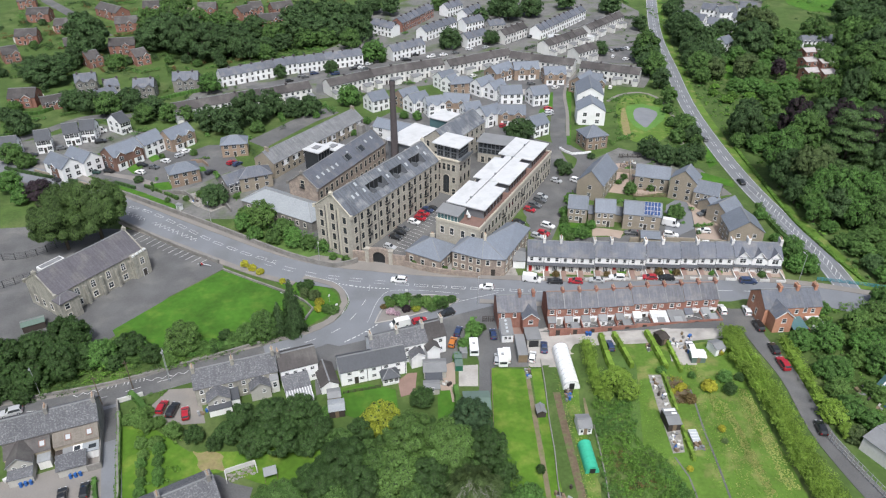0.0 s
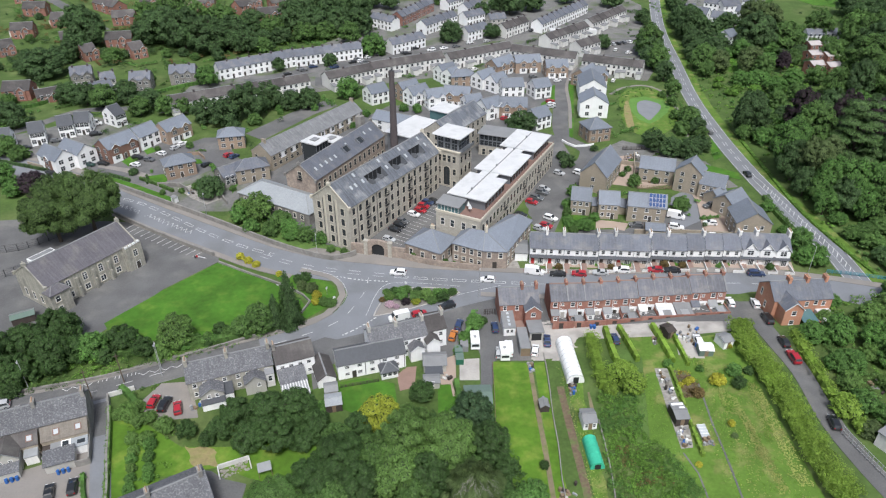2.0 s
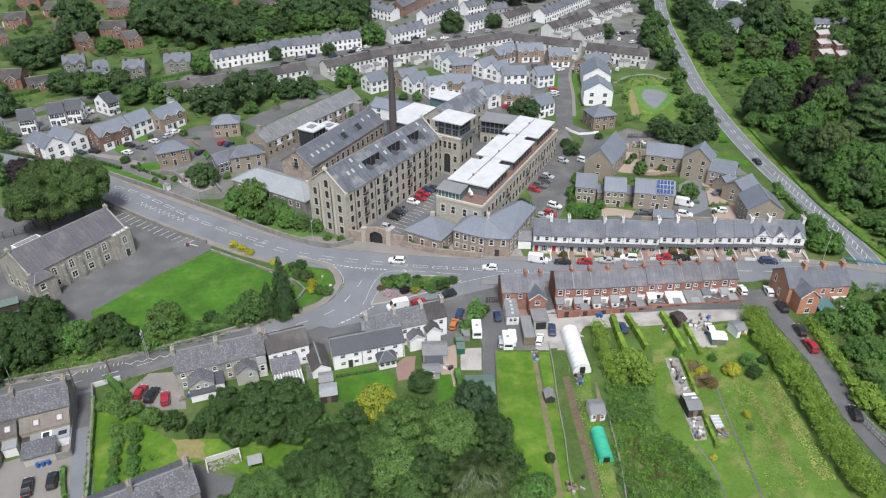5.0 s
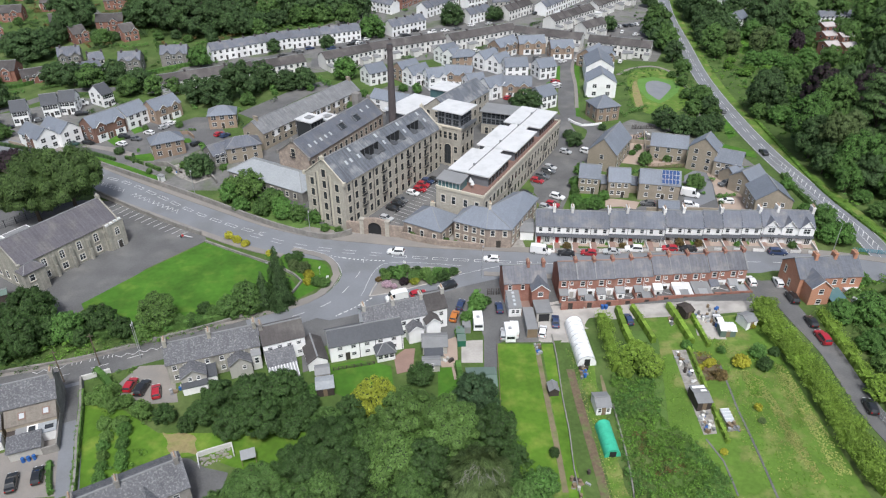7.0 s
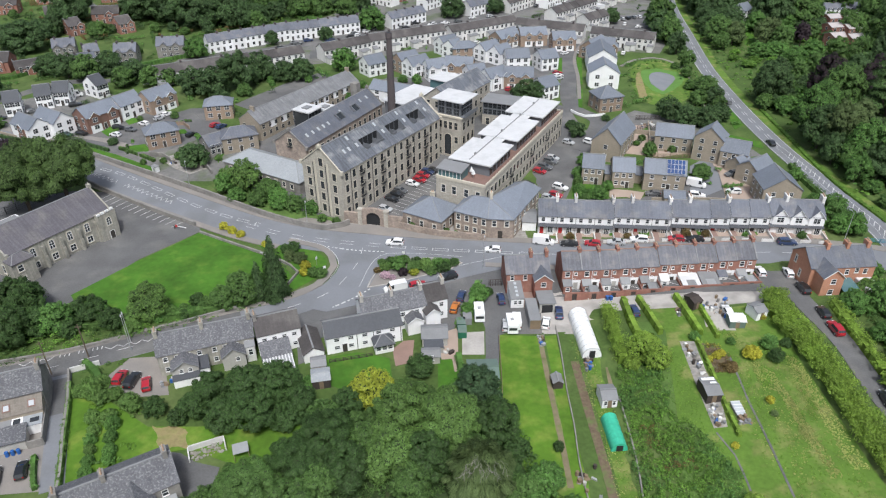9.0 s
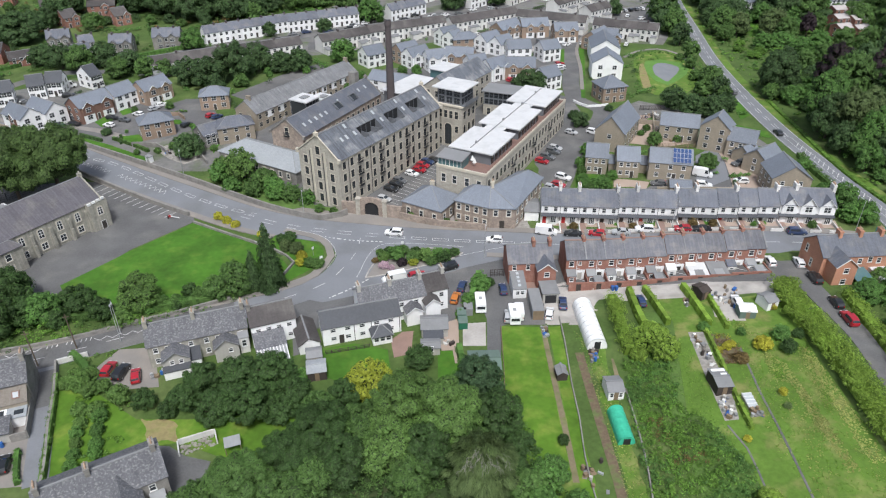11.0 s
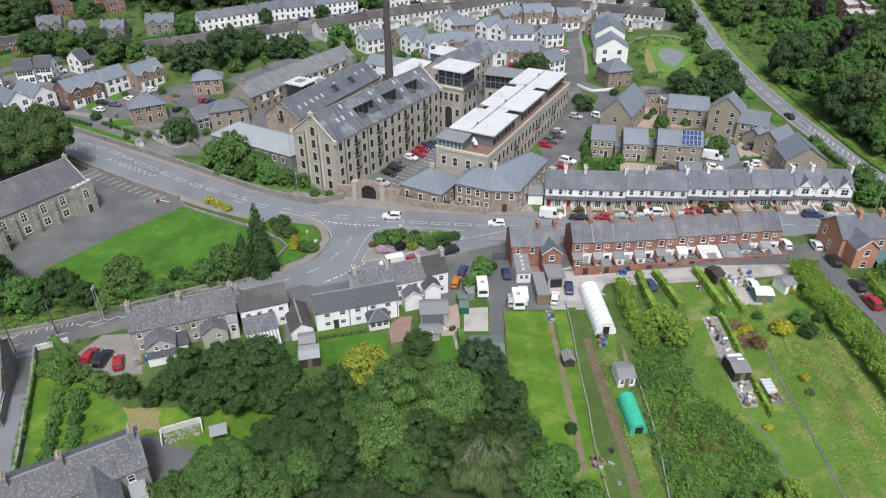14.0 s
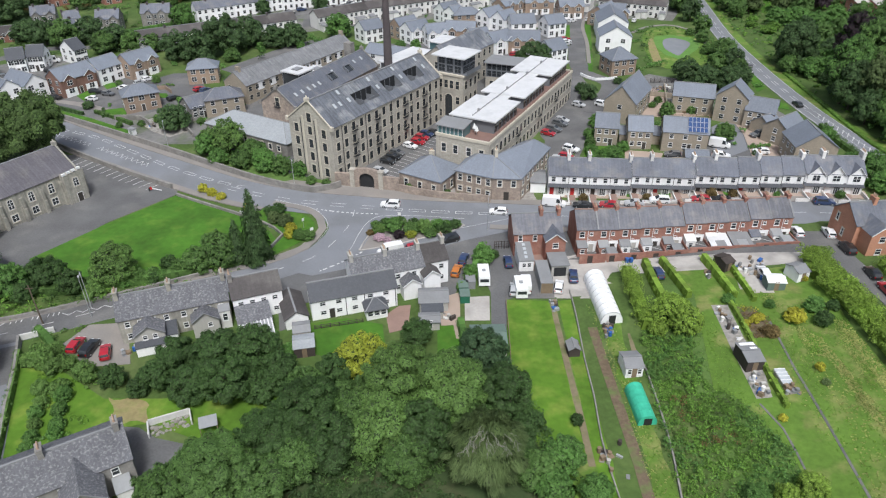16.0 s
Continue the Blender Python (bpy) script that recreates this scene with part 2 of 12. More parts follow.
def leaf(name, colour, island=0.36):
    """Leaves: some of the light passes through them."""
    m = material(name, colour, 0.6, 0.34, 0.7, 0.2, 0.0, by_object=0.13, by_island=island, spec=0.2, tint=tuple(c * k for c, k in zip(colour, (1.16, 1.2, 1.1))), tint_amount=0.8, tint_scale=0.11)
    n, l = m.node_tree.nodes, m.node_tree.links
    b, out = n["Principled BSDF"], n["Material Output"]
    through_leaf, mix = n.new("ShaderNodeBsdfTranslucent"), n.new("ShaderNodeMixShader")
    l.new(b.inputs["Base Color"].links[0].from_socket, through_leaf.inputs["Color"])
    mix.inputs["Fac"].default_value = 0.3
    l.new(b.outputs["BSDF"], mix.inputs[1])
    l.new(through_leaf.outputs["BSDF"], mix.inputs[2])
    l.new(mix.outputs["Shader"], out.inputs["Surface"])
    return m


LEAF_OAK = leaf("leaf_mid_green", (0.086, 0.16, 0.044))
# Mostly far trees: LEAF_DEEP made paler and bluer, haze put into the colour.
LEAF_DARK = leaf("leaf_dark_green", (0.064, 0.115, 0.043))
LEAF_BRIGHT = leaf("leaf_fresh_green", (0.094, 0.195, 0.048))
LEAF_ASH = leaf("leaf_pale_ash_green", (0.108, 0.192, 0.05))
LEAF_DEEP = leaf("leaf_deep_green", (0.052, 0.1, 0.03))
LEAF_GREY = leaf("leaf_grey_green", (0.1, 0.145, 0.054))
LEAF_COPPER = leaf("leaf_copper_beech", (0.04, 0.028, 0.034))
LEAF_CEDAR = leaf("leaf_cedar", (0.085, 0.15, 0.05))
LEAF_OLIVE = leaf("leaf_olive_green", (0.078, 0.128, 0.04))
LEAF_EVERGREEN = leaf("leaf_blue_evergreen", (0.052, 0.098, 0.044))
LEAF_PINK = leaf("pale_pink_blossom", (0.5, 0.36, 0.42))
LEAF_GOLD = leaf("leaf_gold", (0.27, 0.31, 0.04))
LEAF_YELLOW = leaf("leaf_yellow", (0.38, 0.37, 0.045))
LEAF_HEDGE = leaf("leaf_laurel_hedge", (0.195, 0.305, 0.05))
LEAF_BRAMBLE = leaf("leaf_bramble", (0.115, 0.222, 0.04))
LEAF_BLADE = leaf("grass_blades", (0.15, 0.27, 0.042), 0.12)
LEAF_STRAW = leaf("dry_grass_blades", (0.33, 0.35, 0.12), 0.12)
LEAF_RUST = leaf("leaf_rust", (0.15, 0.11, 0.045))


# ---- mesh helpers ----
class Shape:
    """Collects faces with a material each; mesh() gives them planar coordinates in metres."""

    def __init__(self):
        self.v, self.f, self.m = [], [], []

    def face(self, pts, mi=0):
        k = len(self.v)
        self.v.extend(pts)
        self.f.append(tuple(range(k, k + len(pts))))
        self.m.append(mi)
        return self

    def solid(self, low, high, mi=0, cap=True, foot=True):
        """A closed body between two rings of points with the same count, counter-clockwise seen from above."""
        n = len(low)
        for i in range(n):
            j = (i + 1) % n
            self.face([low[i], low[j], high[j], high[i]], mi)
        if cap:
            self.face(list(high), mi)
        if foot:
            self.face(list(reversed(low)), mi)
        return self

    def box(self, x0, x1, y0, y1, z0, z1, mi=0):
        ring = [(x0, y0), (x1, y0), (x1, y1), (x0, y1)]
        return self.solid([(x, y, z0) for x, y in ring], [(x, y, z1) for x, y in ring], mi)

    def slab(self, a, b, c, d, t, mi=0):
        """A slab of thickness t below the quad a b c d (counter-clockwise from above)."""
        nrm = (Vector(b) - Vector(a)).cross(Vector(d) - Vector(a)).normalized() * t
        low = [tuple(Vector(p) - nrm) for p in (a, b, c, d)]
        return self.solid(low, [a, b, c, d], mi)

    def cyl(self, x, y, z0, z1, r0, r1=None, n=8, mi=0, cap=True):
        r1 = r0 if r1 is None else r1
        ring = [(math.cos(2 * math.pi * i / n), math.sin(2 * math.pi * i / n)) for i in range(n)]
        return self.solid([(x + r0 * c, y + r0 * s, z0) for c, s in ring], [(x + r1 * c, y + r1 * s, z1) for c, s in ring], mi, cap)

    def rod(self, a, b, r, n=5, mi=0):
        a, b = Vector(a), Vector(b)
        w = (b - a).normalized()
        u = w.orthogonal().normalized()
        v = w.cross(u)
        ring = [(math.cos(2 * math.pi * i / n), math.sin(2 * math.pi * i / n)) for i in range(n)]
        return self.solid([tuple(a + r * (u * c + v * s)) for c, s in ring], [tuple(b + r * (u * c + v * s)) for c, s in ring], mi)

    def tube(self, pts, r, n=4, mi=0):
        """One bent round bar through the points."""
        pts = [Vector(p) for p in pts]
        k = len(self.v)
        for i, p in enumerate(pts):
            w = (pts[min(i + 1, len(pts) - 1)] - pts[max(i - 1, 0)]).normalized()
            u = w.orthogonal().normalized()
            if i and u.dot(old) < 0:
                u = -u
            old = u
            v = w.cross(u)
            self.v.extend(tuple(p + r * (u * math.cos(2 * math.pi * j / n) + v * math.sin(2 * math.pi * j / n))) for j in range(n))
        for i in range(len(pts) - 1):
            for j in range(n):
                q = (j + 1) % n
                self.f.append((k + i * n + j, k + i * n + q, k + i * n + n + q, k + i * n + n + j))
                self.m.append(mi)
        return self

    def mesh(self, name, *mats):
        me = bpy.data.meshes.new(name)
        me.from_pydata(self.v, [], self.f)
        for m in mats:
            me.materials.append(m)
        if len(mats) > 1:
            me.polygons.foreach_set("material_index", self.m)
        uv = me.uv_layers.new(name="metres")
        flat = []
        for p in me.polygons:
            nrm = p.normal
            t = Vector((-nrm.y, nrm.x, 0)) if abs(nrm.z) < 0.98 else Vector((1, 0, 0))
            t.normalize()
            b = nrm.cross(t)
            for i in p.vertices:
                co = me.vertices[i].co
                flat += (co.dot(t), co.dot(b))
        uv.data.foreach_set("uv", flat)
        me.update()
        return me


def part(name, me, parent, label="", at=None):
    """Links a mesh as one part of a thing (or of a part)."""
    ob = new(name, me)
    ob.parent = parent
    if at is not None:
        ob.matrix_basis = at
    if label:
        ob["label"] = label
    return ob


def thing(name, x, y, turn=0.0, label="", category="", group="", kind="", z=None):
    """An empty on the ground that parents the parts of one thing."""
    ob = new(name)
    ob.empty_display_size = 0.5
    ob.matrix_basis = pose(x, y, land(x, y) if z is None else z, 0, 0, turn)
    return tagged(ob, label, category, group, kind)


# ---- ground surfaces ----
def drape(name, ring, lift, mat, label="", category="", kind="structure", cell=6.0):
    """A flat area with the given outline that follows the lie of the land at a small height."""
    bm = bmesh.new()
    vs = [bm.verts.new((x, y, 0)) for x, y in ring]
    f = bm.faces.new(vs)
    if f.normal.z < 0:
        f.normal_flip()
    bmesh.ops.triangulate(bm, faces=bm.faces[:])
    for _ in range(6):
        long = [e for e in bm.edges if e.calc_length() > cell]
        if not long:
            break
        bmesh.ops.subdivide_edges(bm, edges=long, cuts=1)
        bmesh.ops.triangulate(bm, faces=bm.faces[:])
    bm.normal_update()
    for f in bm.faces:
        if f.normal.z < 0:
            f.normal_flip()
    rim = [e for e in bm.edges if e.is_boundary]
    skirt = bmesh.ops.extrude_edge_only(bm, edges=rim)["geom"]
    low = {v for v in skirt if isinstance(v, bmesh.types.BMVert)}
    for v in bm.verts:
        v.co.z = land(v.co.x, v.co.y) + (lift - 0.3 if v in low else lift)
    me = bpy.data.meshes.new(name)
    bm.to_mesh(me)
    bm.free()
    me.materials.append(mat)
    return tagged(new(name, me), label, category, kind=kind)


def smooth_line(pts, step=3.0):
    """A smooth curve through the points, cut into short pieces."""
    out = []
    n = len(pts)
    for i in range(n - 1):
        p0, p1, p2, p3 = (Vector(pts[max(0, min(n - 1, i + k))]) for k in (-1, 0, 1, 2))
        k = max(1, int((p2 - p1).length / step))
        for j in range(k):
            u = j / k
            out.append(0.5 * ((2 * p1) + (p2 - p0) * u + (2 * p0 - 5 * p1 + 4 * p2 - p3) * u * u + (3 * p1 - p0 - 3 * p2 + p3) * u ** 3))
    out.append(Vector(pts[-1]))
    return out


def strip(name, pts, left, right, lift, mat, label="", category="", kind="structure", thick=0.3):
    """A road, footway, kerb or low wall that runs along a smooth line, from left to right of it (metres; right is minus)."""
    line = smooth_line(pts)
    s = Shape()
    rings = []
    for i, p in enumerate(line):
        t = (line[min(i + 1, len(line) - 1)] - line[max(i - 1, 0)]).normalized()
        side = Vector((-t.y, t.x))
        a, b = p + side * left, p + side * right
        mid = land(p.x, p.y) + lift if thick > 0.5 else None
        za, zb = (mid, mid) if mid else (land(a.x, a.y) + lift, land(b.x, b.y) + lift)
        rings.append(((a.x, a.y, za), (b.x, b.y, zb)))
    for (a, b), (c, d) in zip(rings, rings[1:]):
        s.face([b, d, c, a])
        s.face([(a[0], a[1], a[2] - thick), a, c, (c[0], c[1], c[2] - thick)])
        s.face([b, (b[0], b[1], b[2] - thick), (d[0], d[1], d[2] - thick), d])
    for a, b in (rings[0], rings[-1]):
        s.face([a, b, (b[0], b[1], b[2] - thick), (a[0], a[1], a[2] - thick)])
    return tagged(new(name, s.mesh(name, mat)), label, category, kind=kind)


def dashes(name, pts, offset, on, off, width, lift=0.13, label="white painted dashes on the road", sharp=False):
    """Painted dashes along a smooth or a sharp-cornered line, each a thin plate; one object of many marks."""
    line = [Vector(p) for p in pts] if sharp else smooth_line(pts, 0.5)
    s = Shape()
    run, start = 0.0, None
    for a, b in zip(line, line[1:]):
        run += (b - a).length
        if off == 0 or run % (on + off) < on:
            t = (b - a).normalized()
            side = Vector((-t.y, t.x))
            q = [a + side * (offset - width / 2), b + side * (offset - width / 2), b + side * (offset + width / 2), a + side * (offset + width / 2)]
            s.face([(p.x, p.y, land(p.x, p.y) + lift) for p in q])
    return tagged(new(name, s.mesh(name, PAINT_LINE)), label, "road marking", kind="stuff")


def box_marks(name, pts, on, off, half, label="white hatched boxes along the middle of the road"):
    """Long painted boxes along the middle of a road, drawn as outlines."""
    line = smooth_line(pts, 0.25)
    s, run, was = Shape(), 0.0, False
    for a, b in zip(line, line[1:]):
        run += (b - a).length
        t = (b - a).normalized()
        side = Vector((-t.y, t.x))
        inside = run % (on + off) < on
        quads = [(a + side * o - side * 0.055, b + side * o - side * 0.055, b + side * o + side * 0.055, a + side * o + side * 0.055) for o in (-half, half)] if inside else []
        if inside != was:
            quads.append((a - side * half, a - side * half + t * 0.14, a + side * half + t * 0.14, a + side * half))
        was = inside
        for q in quads:
            s.face([(p.x, p.y, land(p.x, p.y) + 0.125) for p in q])
    return tagged(new(name, s.mesh(name, PAINT_LINE)), label, "road marking", kind="stuff")


# ---- houses ----
MESHES = {}
BUILT = []


def shared(key, build):
    if key not in MESHES:
        MESHES[key] = build()
    return MESHES[key]


def window_meshes(w, h, style):
    """Frame with sill and glazing bars, and the glass; facing -y, its foot at z = 0."""

    def frame_mesh():
        s, f = Shape(), 0.09
        trim = 0.24 if style == "arch" else 0.16 if style == "stone" else 0.0
        if trim:
            s.box(-w / 2 - trim, -w / 2, -0.05, 0.02, 0, h, 1)
            s.box(w / 2, w / 2 + trim, -0.05, 0.02, 0, h, 1)
            s.box(-w / 2 - trim, w / 2 + trim, -0.06, 0.02, h, h + 0.25, 1)
            s.box(-w / 2 - trim, w / 2 + trim, -0.14, 0.02, -0.18, 0, 1)
        else:
            s.box(-w / 2 - 0.06, w / 2 + 0.06, -0.13, 0.02, -0.1, 0, 1)
        s.box(-w / 2, -w / 2 + f, -0.06, 0.02, 0, h).box(w / 2 - f, w / 2, -0.06, 0.02, 0, h)
        s.box(-w / 2 + f, w / 2 - f, -0.06, 0.02, 0, f).box(-w / 2 + f, w / 2 - f, -0.06, 0.02, h - f, h)
        s.box(-w / 2 + f, w / 2 - f, -0.055, 0.02, h * 0.52, h * 0.52 + 0.07)
        if w > 1.3:
            s.box(-0.04, 0.04, -0.056, 0.02, f, h * 0.52).box(-0.04, 0.04, -0.056, 0.02, h * 0.52 + 0.07, h - f)
        return s.mesh("window_frame", IRON if style in ("arch", "dark") else WHITE_TRIM, STONE_PALE if trim else WHITE_TRIM)

    def pane_mesh():
        return Shape().box(-w / 2 + 0.05, w / 2 - 0.05, -0.03, 0.01, 0.05, h - 0.05).mesh("pane", GLASS)

    return shared(("frame", w, h, style), frame_mesh), shared(("pane", w, h), pane_mesh)


def whole_window(w, h, style):
    """A far-off window in one mesh: surround, dark glass and a middle bar."""
    f = 0.24 if style == "arch" else 0.12 if style == "stone" else 0.08
    s = Shape().box(-w / 2 - f, w / 2 + f, -0.05, 0.02, -0.1, h + f).box(-w / 2, w / 2, -0.07, -0.04, 0, h, 1).box(-w / 2, w / 2, -0.085, -0.06, h * 0.52, h * 0.52 + 0.07)
    if w > 1.3:
        s.box(-0.04, 0.04, -0.086, -0.06, 0, h)
    return s.mesh("window", STONE_PALE if style in ("stone", "arch") else CLADDING if style == "dark" else WHITE_TRIM, GLASS)


def windows(parent, places, w, h, style="plain", turn=0.0, wall_y=0.0, wall_x=0.0):
    """Windows in one wall: places are (along, sill height); the wall stands at wall_y, turned about the parent's axis."""
    far = (parent.parent or parent).matrix_basis.translation.y > 205
    fm, pm = window_meshes(w, h, style)
    for u, z in places:
        at = pose(wall_x, 0, 0, 0, 0, turn) @ pose(u, wall_y, z)
        if far:
            part("window", shared(("whole", w, h, style), lambda: whole_window(w, h, style)), parent, at=at)
        else:
            part("pane", pm, part("window", fm, parent, at=at))


def arch_ring(w, h, pointed, grow=0.0):
    """Outline of an arched opening, counter-clockwise seen from the front: feet, then the head."""
    r = w / 2 + grow
    pts = [(-r, -grow), (r, -grow), (r, h)]
    for i in range(1, 8):
        a = math.pi * i / 8
        pts.append((r * math.cos(a), h + r * (math.sin(a) ** 0.85 * (1.5 if pointed else 1.0)) * (1 - (0.0 if not pointed else 0.25 * (1 - abs(math.cos(a)))))))
    pts.append((-r, h))
    return pts


def arched_window(parent, u, z, w, h, wall_y, turn=0.0, pointed=True, trim=None, bars=None):
    """A window with a round or pointed head: stone surround, glazing bars and a dark pane."""

    def frame_mesh():
        s = Shape()
        for grow, inner, y0, y1, mi in ((0.2, 0.0, -0.09, 0.02, 1), (0.0, -0.1, -0.06, 0.02, 0)):
            o, i = arch_ring(w, h, pointed, grow), arch_ring(w, h, pointed, inner)
            for k in range(len(o)):
                j = (k + 1) % len(o)
                s.face([(o[k][0], y0, o[k][1]), (o[j][0], y0, o[j][1]), (i[j][0], y0, i[j][1]), (i[k][0], y0, i[k][1])], mi)
                s.face([(o[j][0], y0, o[j][1]), (o[k][0], y0, o[k][1]), (o[k][0], y1, o[k][1]), (o[j][0], y1, o[j][1])], mi)
        s.box(-0.06, 0.06, -0.055, 0.02, 0.05, h + w * 0.4).box(-w / 2, w / 2, -0.05, 0.02, h * 0.55, h * 0.55 + 0.1).box(-w / 2, w / 2, -0.05, 0.02, h - 0.05, h + 0.07)
        return s.mesh("window_frame", bars or WHITE_TRIM, trim or STONE_PALE)

    def pane_mesh():
        r = arch_ring(w, h, pointed)
        return Shape().face([(x, -0.03, zz) for x, zz in r]).mesh("pane", GLASS)

    key = ("arched", w, h, pointed, (bars or WHITE_TRIM).name)
    f = part("window", shared(key, frame_mesh), parent, at=pose(0, 0, 0, 0, 0, turn) @ pose(u, wall_y, z))
    part("pane", shared(key + ("pane",), pane_mesh), f)


def door(parent, u, wall_y, mat, w=0.95, h=2.05, turn=0.0, porch=False):
    def build():
        s = Shape().box(-w / 2, w / 2, -0.05, 0.02, 0, h)
        s.box(-w / 2 - 0.1, -w / 2, -0.08, 0.02, 0, h + 0.1, 1).box(w / 2, w / 2 + 0.1, -0.08, 0.02, 0, h + 0.1, 1).box(-w / 2, w / 2, -0.08, 0.02, h, h + 0.1, 1)
        if porch:
            s.slab((-w, -0.9, h + 0.15), (w, -0.9, h + 0.15), (w, 0, h + 0.45), (-w, 0, h + 0.45), 0.1, 2)
        return s.mesh("door", mat, WHITE_TRIM, SLATE_DARK)

    return part("door", shared(("door", w, h, mat.name, porch), build), parent, at=pose(0, 0, 0, 0, 0, turn) @ pose(u, wall_y, 0))


def chimney_meshes(mat, h, pots, long):
    def stack():
        s = Shape().box(-0.35, 0.35, -long / 2, long / 2, -1.4, h)
        s.box(-0.42, 0.42, -long / 2 - 0.07, long / 2 + 0.07, h - 0.25, h - 0.05)
        return s.mesh("chimney", mat)

    def pot():
        return Shape().cyl(0, 0, 0, 0.5, 0.15, 0.11, 6).mesh("chimney_pot", CLAY_POT)

    return shared(("stack", mat.name, h, long), stack), shared("pot", pot)


def chimney(parent, x, y, z, mat, h=1.3, pots=3, turn=0.0):
    long = 0.45 * pots + 0.25
    sm, pm = chimney_meshes(mat, h, pots, long)
    c = part("chimney", sm, parent, at=pose(x, y, z, 0, 0, turn))
    if parent.matrix_basis.translation.y > 240:
        return c
    for i in range(pots):
        part("chimney_pot", pm, c, at=pose(0, (i - (pots - 1) / 2) * 0.45, h))
    return c


def gable_walls(w, d, eave, ridge, mat, below=1.2):
    s = Shape()
    x, y = w / 2, d / 2
    s.face([(-x, -y, -below), (x, -y, -below), (x, -y, eave), (-x, -y, eave)])
    s.face([(x, y, -below), (-x, y, -below), (-x, y, eave), (x, y, eave)])
    s.face([(x, -y, -below), (x, y, -below), (x, y, eave), (x, 0, ridge), (x, -y, eave)])
    s.face([(-x, y, -below), (-x, -y, -below), (-x, -y, eave), (-x, 0, ridge), (-x, y, eave)])
    return s.mesh("wall", mat)


def gable_roof(w, d, eave, ridge, mat, over=0.25, verge=0.2, thick=0.16, cap=None):
    s = Shape()
    k = (ridge - eave) / (d / 2)
    x, y, ze, zr = w / 2 + verge, d / 2 + over, eave - k * over + thick, ridge + thick
    s.slab((-x, -y, ze), (x, -y, ze), (x, 0, zr), (-x, 0, zr), thick)
    s.slab((x, y, ze), (-x, y, ze), (-x, 0, zr), (x, 0, zr), thick)
    s.box(-x, x, -0.16, 0.16, zr - 0.1, zr + 0.07, 1)
    return s.mesh("roof", mat, cap or LEAD)


def hip_roof(w, d, eave, ridge, mat, over=0.35, thick=0.18, cap=None):
    s = Shape()
    x, y = w / 2 + over, d / 2 + over
    r = max(0.05, w / 2 - d / 2)
    a, b, c, e = (-x, -y, eave), (x, -y, eave), (x, y, eave), (-x, y, eave)
    p, q = (-r, 0, ridge), (r, 0, ridge)
    for pts in ((a, b, q, p), (c, e, p, q)):
        s.face(pts)
    s.face([b, c, q]).face([e, a, p])
    s.solid([(i, j, k - thick) for i, j, k in (a, b, c, e)], [a, b, c, e], 0, cap=False)
    for u, v in ((p, q), (a, p), (e, p), (b, q), (c, q)):
        s.rod(u, v, 0.11, 4, 1)
    return s.mesh("roof", mat, cap or LEAD)


def front_gable(parent, u, wall_y, w, eave, mat, roof, out=0.5, rise=None, turn=0.0, back=3.0):
    """A gabled bay on the front: a wall with its own little roof that dies into the main one."""
    rise = rise or w * 0.42

    def wall():
        s = Shape()
        x = w / 2
        s.face([(-x, -out, -1), (x, -out, -1), (x, -out, eave), (0, -out, eave + rise), (-x, -out, eave)])
        s.face([(x, -out, -1), (x, 0, -1), (x, 0, eave), (x, -out, eave)])
        s.face([(-x, 0, -1), (-x, -out, -1), (-x, -out, eave), (-x, 0, eave)])
        return s.mesh("gable_wall", mat)

    def cover():
        s = Shape()
        x, k = w / 2 + 0.2, rise / (w / 2)
        z0, z1 = eave - 0.2 * k + 0.12, eave + rise + 0.12
        s.slab((-x, -out - 0.25, z0), (0, -out - 0.25, z1), (0, back, z1), (-x, back, z0), 0.13)
        s.slab((0, -out - 0.25, z1), (x, -out - 0.25, z0), (x, back, z0), (0, back, z1), 0.13)
        s.rod((-x, -out - 0.27, z0 - 0.05), (0, -out - 0.27, z1 - 0.05), 0.09, 4, 1).rod((x, -out - 0.27, z0 - 0.05), (0, -out - 0.27, z1 - 0.05), 0.09, 4, 1)
        return s.mesh("gable_roof", roof, LEAD if mat in (STONE_GREY, RENDER_GREY, STONE_TAN) else WHITE_TRIM)

    at = pose(0, 0, 0, 0, 0, turn) @ pose(u, wall_y, 0)
    g = part("gable_wall", shared(("gw", w, eave, mat.name, out, rise), wall), parent, at=at)
    part("gable_roof", shared(("gr", w, eave, roof.name, out, rise, back), cover), g)
    return g


